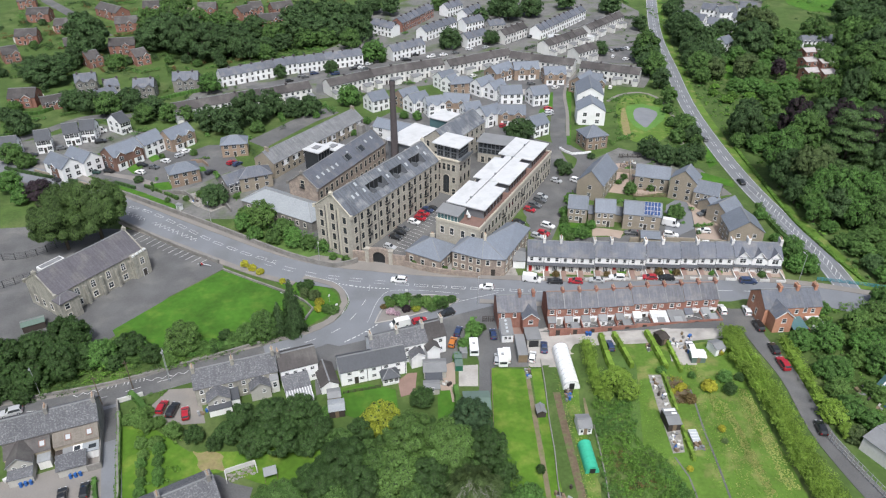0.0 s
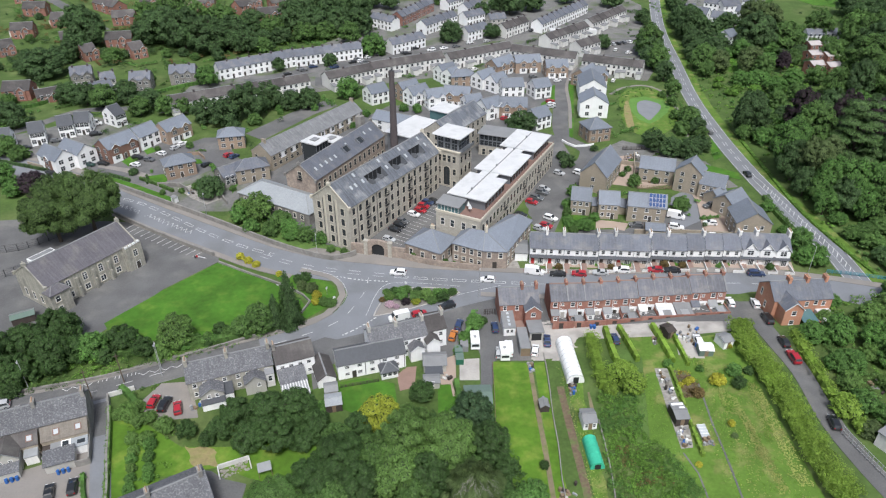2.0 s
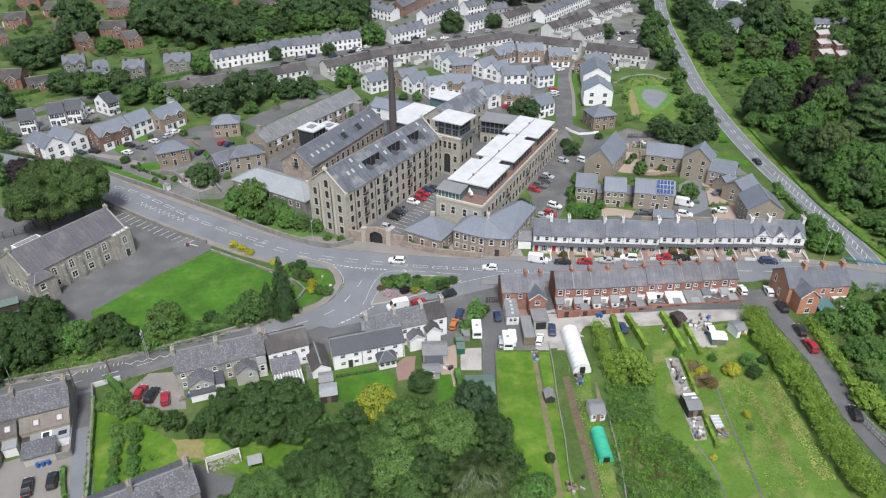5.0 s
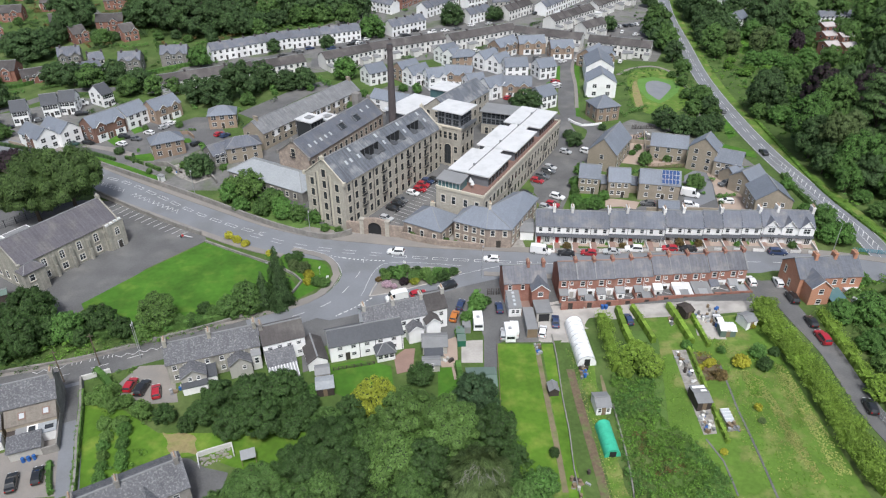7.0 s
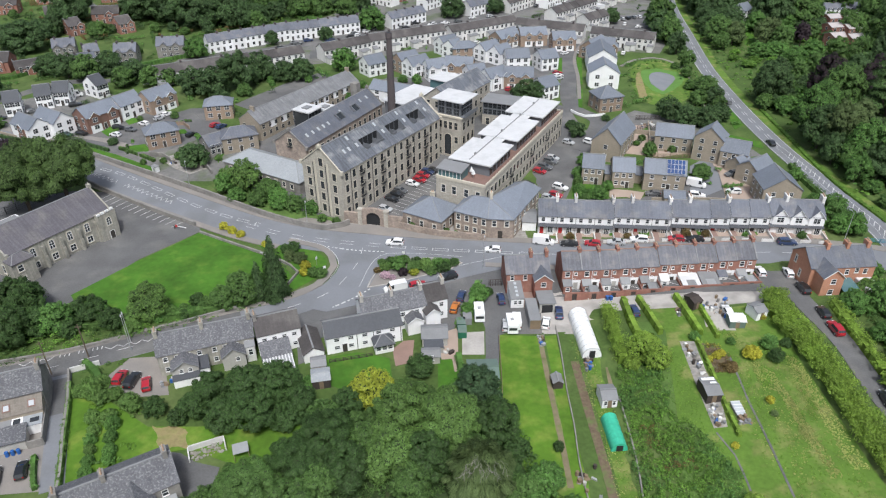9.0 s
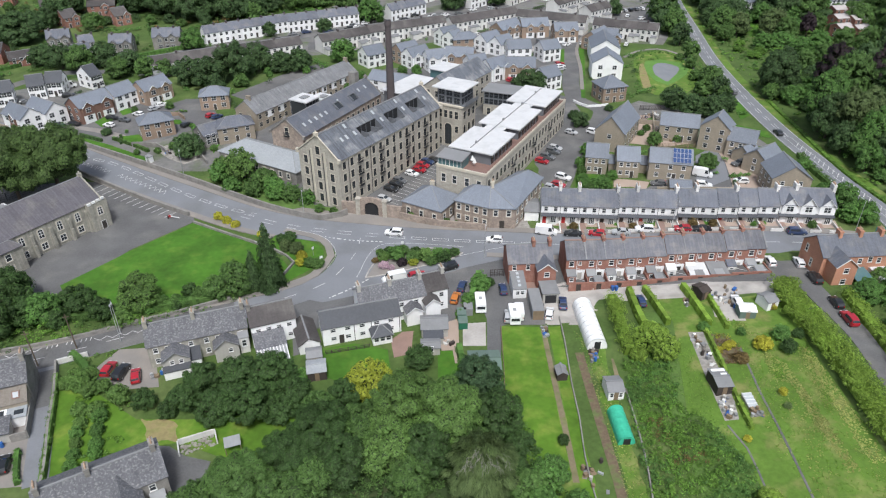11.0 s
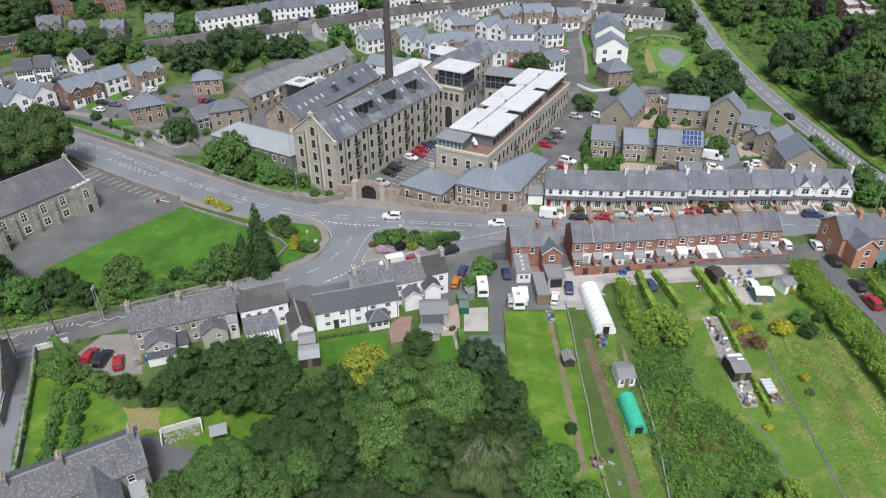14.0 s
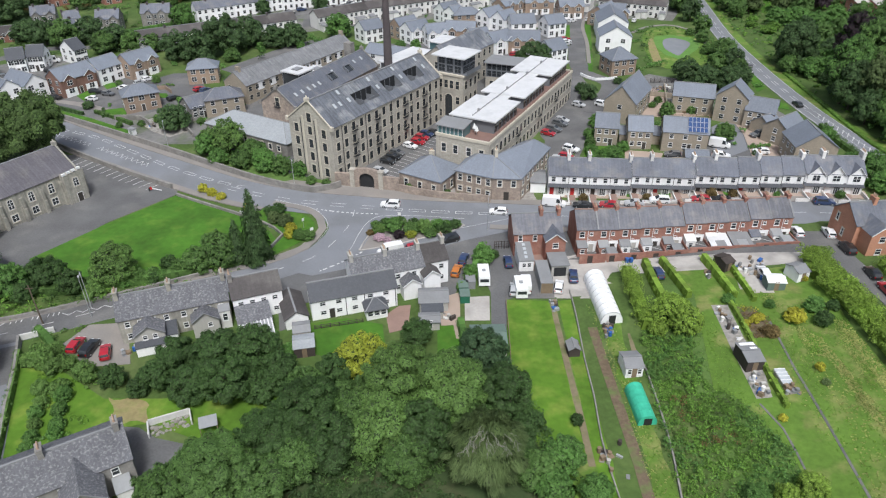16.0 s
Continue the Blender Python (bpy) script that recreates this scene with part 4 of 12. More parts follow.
def car_glass(style):
    """Windscreen, rear window and the two side windows as thin plates just outside the body, by name."""
    length, width, st = BODIES[style]
    w = width / 2
    rw = w * (0.74 if style != "van" else 0.9)
    top = [q for q in st if q[3] > q[2] + 0.25]
    first = top[0]
    if style == "van":
        top = top[-2:]
    out = []
    for sg in (-1, 1):
        low = [(q[0], sg * (w * 0.97 + 0.012), q[2] + 0.04) for q in top]
        high = [(q[0], sg * (rw + 0.035), q[3] - 0.09) for q in reversed(top)]
        low[0], low[-1] = (low[0][0] - 0.05, *low[0][1:]), (low[-1][0] + 0.25, *low[-1][1:])
        ring = low + high
        out.append(("side_window", Shape().face(ring if sg < 0 else ring[::-1])))
    a, b = top[-1], st[st.index(top[-1]) + 1]
    out.append(("windscreen", Shape().face([(a[0] + 0.06, -rw * 0.92, a[3] - 0.03), (b[0] - 0.02, -w * 0.84, b[3] + 0.03), (b[0] - 0.02, w * 0.84, b[3] + 0.03), (a[0] + 0.06, rw * 0.92, a[3] - 0.03)])))
    if style != "van":
        a, b = first, st[st.index(first) - 1]
        out.append(("rear_window", Shape().face([(a[0] - 0.05, rw * 0.9, a[3] - 0.04), (b[0] - 0.01, w * 0.8, b[3] + 0.04), (b[0] - 0.01, -w * 0.8, b[3] + 0.04), (a[0] - 0.05, -rw * 0.9, a[3] - 0.04)])))
    return [(k, s.mesh(k, GLASS)) for k, s in out]


def wheel_mesh():
    return Shape().rod((0, -0.11, 0), (0, 0.11, 0), 0.32, 12).mesh("wheel", RUBBER)


def rim_mesh():
    return Shape().rod((0, -0.125, 0), (0, 0.125, 0), 0.2, 8).mesh("rim", GALV)


def car(style, colour, x, y, turn, where="parked", lift=0.1):
    length, width, st = BODIES[style]
    ob = thing(style, x, y, turn, "%s %s %s with dark glass" % (colour, style.replace("_", " "), where), "van" if style == "van" else "car", "vehicles", z=land(x, y) + lift)
    part("body", shared(("body", style, colour), lambda: car_body(style).mesh("body", PAINTS[colour])), ob)
    for name, me in shared(("glass", style), lambda: car_glass(style)):
        part(name, me, ob, "dark car glass")
    for sx in (-1, 1):
        for sy in (-1, 1):
            at = pose(sx * length * 0.31, sy * (width / 2 - 0.1), 0.32)
            tyre = part("wheel", shared("wheel", wheel_mesh), ob, at=at)
            if y < 215:
                part("rim", shared("rim", rim_mesh), tyre)
    for sy in (-1, 1) if y < 215 else ():
        part("headlight", shared("headlight", lambda: Shape().box(-0.03, 0.05, -0.2, 0.2, -0.07, 0.07).mesh("headlight", LAMP_CLEAR)), ob, "clear headlight", pose(st[-1][0] - 0.04, sy * width * 0.3, st[-1][2] + 0.02))
        part("tail_light", shared("tail_light", lambda: Shape().box(-0.05, 0.03, -0.12, 0.12, -0.1, 0.1).mesh("tail_light", LAMP_RED)), ob, "red tail light", pose(st[0][0] + 0.03, sy * width * 0.34, st[0][2] + 0.05))
    return ob


# ---- the converted linen mill ----
def slope_panel(s, x0, x1, t0, t1, d, eave, ridge, side=-1, thick=0.18, mi=0):
    """A piece of one roof slope between two stations and two heights (0 the eave, 1 the ridge)."""
    y0, y1 = side * d / 2 * (1 - t0), side * d / 2 * (1 - t1)
    z0, z1 = eave + (ridge - eave) * t0, eave + (ridge - eave) * t1
    q = [(x0, y0, z0), (x1, y0, z0), (x1, y1, z1), (x0, y1, z1)]
    s.slab(*(q if side < 0 else [q[1], q[0], q[3], q[2]]), thick, mi)


def skylight_mesh():
    s = Shape().box(-0.45, 0.45, -0.7, 0.7, 0, 0.1).box(-0.38, 0.38, -0.62, 0.62, 0.1, 0.13, 1)
    return s.mesh("skylight", LEAD, SKYLIGHT)


def skylights(parent, xs, t, d, eave, ridge, side=-1):
    tilt = math.degrees(math.atan2(ridge - eave, d / 2))
    for x in xs:
        part("skylight", shared("skylight", skylight_mesh), parent, "pale glazed skylight", pose(x, side * d / 2 * (1 - t), eave + (ridge - eave) * t + 0.05, tilt if side < 0 else -tilt))


def balcony_mesh():
    s = Shape().box(-0.9, 0.9, -0.75, 0, -0.1, 0)
    s.box(-0.9, 0.9, -0.75, -0.7, 0.95, 1.02).box(-0.9, -0.85, -0.7, 0, 0.95, 1.02).box(0.85, 0.9, -0.7, 0, 0.95, 1.02)
    for i in range(10):
        x = -0.87 + i * 0.193
        s.box(x - 0.015, x + 0.015, -0.74, -0.71, 0, 0.95)
    for y in (-0.5, -0.25):
        s.box(-0.89, -0.86, y - 0.015, y + 0.015, 0, 0.95).box(0.86, 0.89, y - 0.015, y + 0.015, 0, 0.95)
    return s.mesh("balcony", IRON)


def coping_mesh(d, eave, ridge, mat):
    """Raised stone coping up a gable, with kneelers and a finial block."""
    s = Shape()
    for sd in (-1, 1):
        a, b = (0, sd * (d / 2 + 0.3), eave + 0.1), (0, 0, ridge + 0.32)
        s.rod(a, b, 0.22, 4)
        s.box(-0.4, 0.4, sd * (d / 2 + 0.3) - 0.35, sd * (d / 2 + 0.3) + 0.35, eave - 0.5, eave + 0.5)
    s.box(-0.45, 0.45, -0.5, 0.5, ridge + 0.1, ridge + 0.95).cyl(0, 0, ridge + 0.95, ridge + 1.5, 0.3, 0.1, 6)
    return s.mesh("coping", mat)


def pipe(parent, x, y, top, mat=None):
    part("drainpipe", Shape().cyl(x, y, 0, top, 0.08, 0.08, 6).mesh("drainpipe", mat or IRON), parent)


def main_mill():
    L, d, eave, ridge = 46.6, 13.6, 14.0, 19.4
    ob = thing("mill", -19.8, 195.1, 57.0, "long five-storey buff stone mill with a slate roof", "mill", z=1.6)
    part("wall", gable_walls(L, d, eave, ridge, STONE), ob)
    s = Shape()
    slope_panel(s, -L / 2 - 0.1, L / 2 + 0.1, -0.05, 1, d, eave + 0.18, ridge + 0.18, 1)
    gaps = [(-10.5, -2.2), (1.4, 8.0), (11.6, 18.0)]
    lo, hi = 0.24, 0.66
    slope_panel(s, -L / 2 - 0.1, L / 2 + 0.1, -0.05, lo, d, eave + 0.18, ridge + 0.18)
    slope_panel(s, -L / 2 - 0.1, L / 2 + 0.1, hi, 1, d, eave + 0.18, ridge + 0.18)
    edges = [-L / 2 - 0.1] + [v for g in gaps for v in g] + [L / 2 + 0.1]
    for a, b in zip(edges[::2], edges[1::2]):
        slope_panel(s, a, b, lo, hi, d, eave + 0.18, ridge + 0.18)
    s.box(-L / 2, L / 2, -0.2, 0.2, ridge + 0.1, ridge + 0.3, 1)
    roof = part("roof", s.mesh("roof", MILL_SLATE, LEAD), ob, "weathered grey slate roof")
    for a, b in gaps:
        y0, y1 = -d / 2 * (1 - lo), -d / 2 * (1 - hi)
        z0, z1 = eave + (ridge - eave) * lo, eave + (ridge - eave) * hi
        s = Shape().face([(a, y0, z0 - 0.6), (b, y0, z0 - 0.6), (b, y1, z0 - 0.6), (a, y1, z0 - 0.6)])
        # Back glazing: the dark iron material stands in for glass in shade.
        s.face([(a, y1, z0 - 0.6), (b, y1, z0 - 0.6), (b, y1, z1 + 0.1), (a, y1, z1 + 0.1)], 1)
        s.face([(a, y0, z0 - 0.6), (a, y1, z0 - 0.6), (a, y1, z1 + 0.1), (a, y0, z0 + 0.1)]).face([(b, y1, z0 - 0.6), (b, y0, z0 - 0.6), (b, y0, z0 + 0.1), (b, y1, z1 + 0.1)])
        t = part("roof_terrace", s.mesh("roof_terrace", CLADDING, IRON), roof, "sunken roof terrace, back glazing coloured dark for shade")
        n = max(3, int((b - a) / 1.7))
        s = Shape()
        for i in range(n + 1):
            x = a + (b - a) * i / n
            s.box(x - 0.06, x + 0.06, y1 - 0.1, y1 - 0.02, z0 - 0.6, z1)
        for i in range(1, n, 2):
            x = a + (b - a) * i / n
            s.box(x - 0.08, x + 0.08, y0 + 0.1, y1 - 0.1, z0 - 0.6, z0 + 0.9)
        s.box(a, b, y0 - 0.02, y0 + 0.04, z0 + 0.9, z0 + 0.98)
        part("glazing_frame", s.mesh("glazing_frame", CLADDING), roof)
    skylights(ob, [-17.5, -15.5, -12.2, -0.6, 9.4, 20.0], 0.52, d, eave + 0.18, ridge + 0.18)
    skylights(ob, [-13.5, -1.6, 8.9, 19.2], 0.86, d, eave + 0.18, ridge + 0.18)
    cols = [-21.2 + i * 3.03 for i in range(15)]
    for row in range(4):
        z = 1.0 + row * 3.35
        windows(ob, [(u, z) for u in cols], 1.15, 2.05, "arch", 0, -d / 2)
        for i in (2, 5, 9, 12):
            if row:
                part("balcony", shared("balcony", balcony_mesh), ob, "black iron balcony", pose(cols[i], -d / 2, z - 0.1))
        windows(ob, [(u, z) for u in (-4.4, 0, 4.4)], 1.2, 2.1, "arch", -90, -L / 2)
    windows(ob, [(0, 14.3)], 1.3, 2.2, "arch", -90, -L / 2)
    for u in (-2.2, 2.2):
        part("pilaster", Shape().box(-L / 2 - 0.12, -L / 2 + 0.02, u - 0.28, u + 0.28, 0, 15.5).mesh("pilaster", STONE_PALE), ob)
        pipe(ob, -L / 2 - 0.2, u + 0.5, 15)
    for x in (-L / 2 - 0.06, L / 2 + 0.06):
        part("coping", shared(("coping", "mill"), lambda: coping_mesh(d, eave, ridge, STONE_PALE)), ob, "pale stone gable coping", pose(x, 0, 0))
    for x in (-19.6, -10.5, 0.2, 9.5, 18.2):
        pipe(ob, x, -d / 2 - 0.1, eave)
    part("eaves_band", Shape().box(-L / 2, L / 2, -d / 2 - 0.14, -d / 2 + 0.02, eave - 0.5, eave - 0.15).mesh("eaves_band", STONE_PALE), ob)


def second_mill():
    L, d, eave, ridge = 43.0, 11.6, 8.6, 13.0
    ob = thing("mill", -36.6, 221.5, 63.0, "long stone mill range with slate roof and skylights", "mill", z=1.8)
    part("wall", gable_walls(L, d, eave, ridge, STONE_BROWN), ob)
    part("roof", gable_roof(L, d, eave, ridge, SLATE, 0.3, 0.1, 0.2), ob)
    skylights(ob, [-17.4, -14.5, -11.6, -9.0, -6.4], 0.42, d, eave + 0.2, ridge + 0.2)
    skylights(ob, [2.0, 13.5, 17.4], 0.62, d, eave + 0.2, ridge + 0.2)
    for x in (0.2, 8.8):
        tilt = math.degrees(math.atan2(ridge - eave, d / 2))
        s = Shape().box(-1.6, 1.6, -1.2, 1.2, 0.02, 0.12).box(-1.6, -1.35, -1.2, 1.2, 0.12, 0.6, 1).box(1.35, 1.6, -1.2, 1.2, 0.12, 0.6, 1).box(-1.35, 1.35, 1.0, 1.2, 0.12, 0.6, 1)
        part("roof_terrace", s.mesh("roof_terrace", GLASS, CLADDING), ob, "dark cut-in terrace", pose(x, -d / 2 * 0.55, eave + (ridge - eave) * 0.45 + 0.2, tilt))
    for row in range(2):
        windows(ob, [(-19.5 + i * 3.0, 1.0 + row * 3.9) for i in range(14)], 1.2, 2.2, "arch", 0, -d / 2)
    windows(ob, [(0, 8.2)], 1.3, 2.4, "arch", -90, -L / 2)
    part("balcony", shared("balcony", balcony_mesh), ob, "black iron balcony", pose(0, 0, 0, 0, 0, -90) @ pose(0, -L / 2, 8.1))
    for x in (-L / 2 - 0.06, L / 2 + 0.06):
        part("coping", shared(("coping", "second"), lambda: coping_mesh(d, eave, ridge, STONE_GREY)), ob, "stone gable coping", pose(x, 0, 0))
    c = part("chimney", Shape().box(-1.1, 1.1, -1.3, 1.3, 11.5, 16.2).mesh("chimney", STONE_GREY), ob, "square stone stub stack", pose(L / 2 - 4.5, 1.6, 0))


def weaving_range():
    L, d, eave, ridge = 52.0, 9.5, 5.4, 8.8
    ob = thing("mill_range", -50.7, 247.0, 58.0, "long two-storey stone range with a worn slate roof", "house", z=3.6)
    part("wall", gable_walls(L, d, eave, ridge, STONE_TAN), ob)
    part("roof", gable_roof(L, d, eave, ridge, RANGE_SLATE, 0.3, 0.1), ob)
    for row in range(2):
        windows(ob, [(-24.5 + i * 2.9, 0.8 + row * 2.6) for i in range(18)], 1.2, 1.3, "stone", 0, -d / 2)
    for i in range(9):
        part("render_panel", shared("render_panel", lambda: Shape().box(-1.3, 1.3, -0.06, 0, 2.75, 5.2).mesh("render_panel", RENDER_WHITE)), ob, "", pose(-20 + i * 5.4, -d / 2, 0))
    windows(ob, [(-2.4, 3.2), (1.6, 3.2), (-1.6, 0.8)], 1.1, 1.2, "stone", -90, -L / 2)
    for u in (-24, 25.3):
        chimney(ob, u, 0, ridge, STONE_TAN)


def pale_shed():
    ob = thing("mill_shed", -51.5, 199.5, -30.5, "low stone outbuilding with a pale slate roof beside the mill", "outbuilding", z=1.0)
    part("wall", gable_walls(30.0, 11.5, 4.2, 4.2, STONE_GREY), ob)
    part("roof", hip_roof(30.0, 11.5, 4.3, 7.4, SHED_SLATE, 0.3), ob, "pale blue-grey slate hipped roof")
    windows(ob, [(-12 + i * 3.0, 1.6) for i in range(9)], 1.1, 1.6, "stone", 0, -5.75)


def stair_tower():
    ob = thing("mill_tower", 3.3, 215.2, 60.0, "square stone stair tower with glazed penthouse and white roof", "tower", z=2.4)
    a, b = 4.3, 4.7
    part("wall", Shape().box(-a, a, -b, b, -1, 13.6).mesh("wall", STONE), ob)
    part("cornice", Shape().box(-a - 0.25, a + 0.25, -b - 0.25, b + 0.25, 13.2, 13.7).mesh("cornice", STONE_PALE), ob)
    p = part("penthouse", Shape().box(-a + 0.6, a - 0.6, -b + 0.6, b - 0.6, 13.7, 18.4).mesh("penthouse", CLADDING), ob, "dark clad two-level penthouse")
    for turn, half, n in ((0, b - 0.6, 4), (-90, a - 0.6, 3)):
        for row in (14.1, 16.3):
            windows(p, [(-2.6 + i * 5.2 / (n - 1), row) for i in range(n)], 1.4 if n == 4 else 1.9, 1.8, "dark", turn, -half)
    part("roof", Shape().box(-a - 0.7, a + 0.9, -b - 0.7, b + 0.7, 18.4, 18.75).mesh("roof", MEMBRANE), ob, "white flat roof slab")
    part("balcony", Shape().box(-a + 0.4, a, -b - 1.0, -b + 0.6, 13.7, 13.85).box(-a + 0.4, a, -b - 1.0, -b - 0.92, 13.85, 14.9).mesh("balcony", CLADDING), ob)
    for row in (1.0, 5.0):
        for u in (-2.8, 0.0, 2.8):
            arched_window(ob, u, row, 1.2, 2.0, -b, 0, False, bars=IRON)
    windows(ob, [(-2.8 + i * 2.8, 9.6) for i in range(3)], 1.2, 2.2, "arch", 0, -b)
    windows(ob, [(u, row) for u in (-2.9, 2.9) for row in (0.8, 5.2)], 1.1, 2.0, "arch", -90, -a)
    windows(ob, [(u, 9.6) for u in (-2.8, -0.9, 0.9, 2.8)], 1.1, 2.2, "arch", -90, -a)
    arched_window(ob, 0.0, 1.0, 2.4, 5.6, -a, -90, False, bars=IRON)


def rear_wings():
    house("mill_wing", 4.5, 241.5, 57.0, 26.0, 11.0, 10.5, 14.6, STONE, MILL_SLATE, "tall stone mill wing with a steep slate roof", front=7, back=7, side=3, ww=1.15, wh=2.0, style="arch", storeys=3, category="mill")
    ob = thing("link_block", 20.0, 237.5, -20.0, "dark clad link block with a white flat roof", "building", z=3.0)
    part("wall", Shape().box(-6, 6, -4, 4, -1, 4.4).mesh("wall", STONE), ob)
    c = part("upper_floor", Shape().box(-5.9, 5.9, -3.9, 3.9, 4.4, 8.8).mesh("upper_floor", CLADDING), ob, "dark glazed upper storey")
    for row in (4.7, 6.9):
        windows(c, [(-4.8 + 1.6 * i, row) for i in range(7)], 1.3, 1.7, "dark", 0, -3.9)
    part("roof", Shape().box(-6.6, 6.6, -4.6, 4.6, 8.8, 9.1).mesh("roof", LEAD), ob)
    windows(ob, [(-4 + 2.7 * i, 1.0) for i in range(4)], 1.2, 2.2, "arch", 0, -4)
    ob = thing("roof_pavilion", -11.5, 243.0, 57.0, "glazed rooftop block with a white overhanging roof", "building", z=3.2)
    part("wall", Shape().box(-9, 9, -5, 5, -1, 8.4).mesh("wall", CLADDING), ob)
    for row in (4.3, 6.2):
        windows(ob, [(-7.6 + i * 1.9, row) for i in range(9)], 1.5, 1.6, "dark", 0, -5)
    part("roof", Shape().box(-9.8, 9.8, -5.8, 5.8, 8.4, 8.75).mesh("roof", MEMBRANE), ob, "white flat roof")
    ob = thing("glass_pavilion", 0.5, 262.0, 57.0, "teal glazed pavilion with a white flat roof", "building", z=3.8)
    part("wall", Shape().box(-4.5, 4.5, -4, 4, -1, 8.0).mesh("wall", GLASS_TEAL), ob)
    part("roof", Shape().box(-5, 5, -4.6, 4.6, 8.0, 8.35).mesh("roof", MEMBRANE), ob)
    for i in range(6):
        part("mullion", shared("mullion8", lambda: Shape().box(-0.06, 0.06, -0.08, 0, 0, 8).mesh("mullion", CLADDING)), ob, "", pose(-4.4 + i * 1.76, -4, 0))
    # black glass entrance blocks between the two older ranges
    for x, y, w, h in ((-46.3, 231.5, 6.5, 7.4), (-41.0, 236.2, 5.5, 6.0)):
        ob = thing("glass_entrance", x, y, 60.0, "dark glass entrance block with a white roof slab", "building", z=3.5)
        part("wall", Shape().box(-w / 2, w / 2, -3.2, 3.2, -1, h).mesh("wall", GLASS), ob)
        part("roof", Shape().box(-w / 2 - 0.4, w / 2 + 0.4, -3.7, 3.7, h, h + 0.4).mesh("roof", MEMBRANE), ob, "white roof slab")
        part("vent", Shape().box(-1.4, 1.4, -1.2, 1.2, h + 0.4, h + 0.75).mesh("vent", LEAD), ob)
        for sd in (-1, 1):
            for i in range(5):
                part("mullion", shared(("mul", h), lambda: Shape().box(-0.07, 0.07, -0.06, 0.06, 0, h).mesh("mullion", CLADDING)), ob, "", pose(-w / 2 + i * w / 4, sd * 3.22, 0))


def flat_block():
    """The lower range beyond the courtyard: stone walls, a terrace and three white-roofed penthouses."""
    L, d, top = 62.0, 14.4, 9.6
    ob = thing("apartment_range", 18.4, 202.2, 62.8, "long stone apartment range with stepped white-roofed penthouses on top", "building", z=2.2)
    part("wall", Shape().box(-L / 2, L / 2, -d / 2, d / 2, -2.0, top).mesh("wall", STONE), ob)
    part("terrace_floor", Shape().box(-L / 2 + 0.3, L / 2 - 0.3, -d / 2 + 0.3, d / 2 - 0.3, top, top + 0.05).mesh("terrace_floor", TIMBER_RED), ob, "reddish roof terrace paving")
    s = Shape()
    for a, b, c, e in ((-L / 2, L / 2, -d / 2 - 0.15, -d / 2 + 0.3), (-L / 2, L / 2, d / 2 - 0.3, d / 2 + 0.15), (-L / 2 - 0.15, -L / 2 + 0.3, -d / 2 + 0.3, d / 2 - 0.3), (L / 2 - 0.3, L / 2 + 0.15, -d / 2 + 0.3, d / 2 - 0.3)):
        s.box(a, b, c, e, top - 0.3, top + 0.45)
    part("parapet", s.mesh("parapet", STONE_PALE), ob)
    s = Shape().box(-L / 2, L / 2, -d / 2 + 0.02, -d / 2 + 0.1, top + 1.0, top + 1.08)
    for i in range(32):
        x = -L / 2 + 0.4 + i * 1.97
        s.box(x - 0.03, x + 0.03, -d / 2 + 0.03, -d / 2 + 0.09, top + 0.45, top + 1.0)
    part("railing", s.mesh("railing", TIMBER_RED), ob, "reddish terrace railing")
    for a, b in ((-25.5, -9.5), (-6.5, 11.0), (14.0, 30.2)):
        p = part("penthouse", Shape().box(a + 0.7, b - 0.7, -5.6, 5.6, top + 0.05, top + 3.1).mesh("penthouse", CLADDING), ob, "dark clad glazed penthouse")
        n = int((b - a) / 2.3)
        for i in range(n):
            part("pane", shared("tall_pane", lambda: Shape().box(-0.85, 0.85, -0.05, 0.02, 0.15, 2.6).mesh("pane", GLASS)), p, "", pose(a + 1.9 + i * (b - a - 3.6) / (n - 1), -5.6, top + 0.05))
        part("roof", Shape().box(a, b, -6.3, 6.4, top + 3.1, top + 3.45).mesh("roof", MEMBRANE), p, "white membrane flat roof")
    part("link_roof", Shape().box(-10, 14.5, -2.0, 3.2, top + 0.05, top + 3.05).box(-10.2, 14.7, -2.3, 3.5, top + 3.05, top + 3.3, 1).mesh("link_roof", CLADDING, MEMBRANE), ob, "white linking roof")
    part("ridge_gutter", Shape().box(-24, 29, 0.5, 0.75, top + 3.45, top + 3.6).mesh("ridge_gutter", LEAD), ob)
    for x in (-20.5, -2.0, 12.5, 24.0):
        part("roof_vent", shared("roof_vent", lambda: Shape().cyl(0, 0, 0, 0.55, 0.35, 0.3, 8).mesh("roof_vent", LEAD)), ob, "", pose(x, 0.6, top + 3.6))
    cols = [-29.2 + i * 2.66 for i in range(23)]
    windows(ob, [(u, z) for u in cols for z in (1.2, 5.4)], 1.15, 2.3, "arch", 0, -d / 2)
    windows(ob, [(u, 5.4) for u in (-5.0, -1.8, 1.8, 5.2)], 1.3, 2.3, "stone", -90, -L / 2)
    for i in (6, 12, 17):
        part("balcony", shared("balcony", balcony_mesh), ob, "black iron balcony", pose(cols[i], -d / 2, 5.3))
    # garden room at the near end
    s = Shape().box(-L / 2 + 0.3, -L / 2 + 4.6, 0.0, d / 2 - 0.3, top + 0.05, top + 2.6)
    g = part("garden_room", s.mesh("garden_room", GLASS_TEAL), ob, "teal glazed garden room")
    part("roof", Shape().slab((-L / 2 - 0.3, -0.4, top + 2.6), (-L / 2 + 5.0, -0.4, top + 3.1), (-L / 2 + 5.0, d / 2, top + 3.1), (-L / 2 - 0.3, d / 2, top + 2.6), 0.25).mesh("roof", LEAD), g)
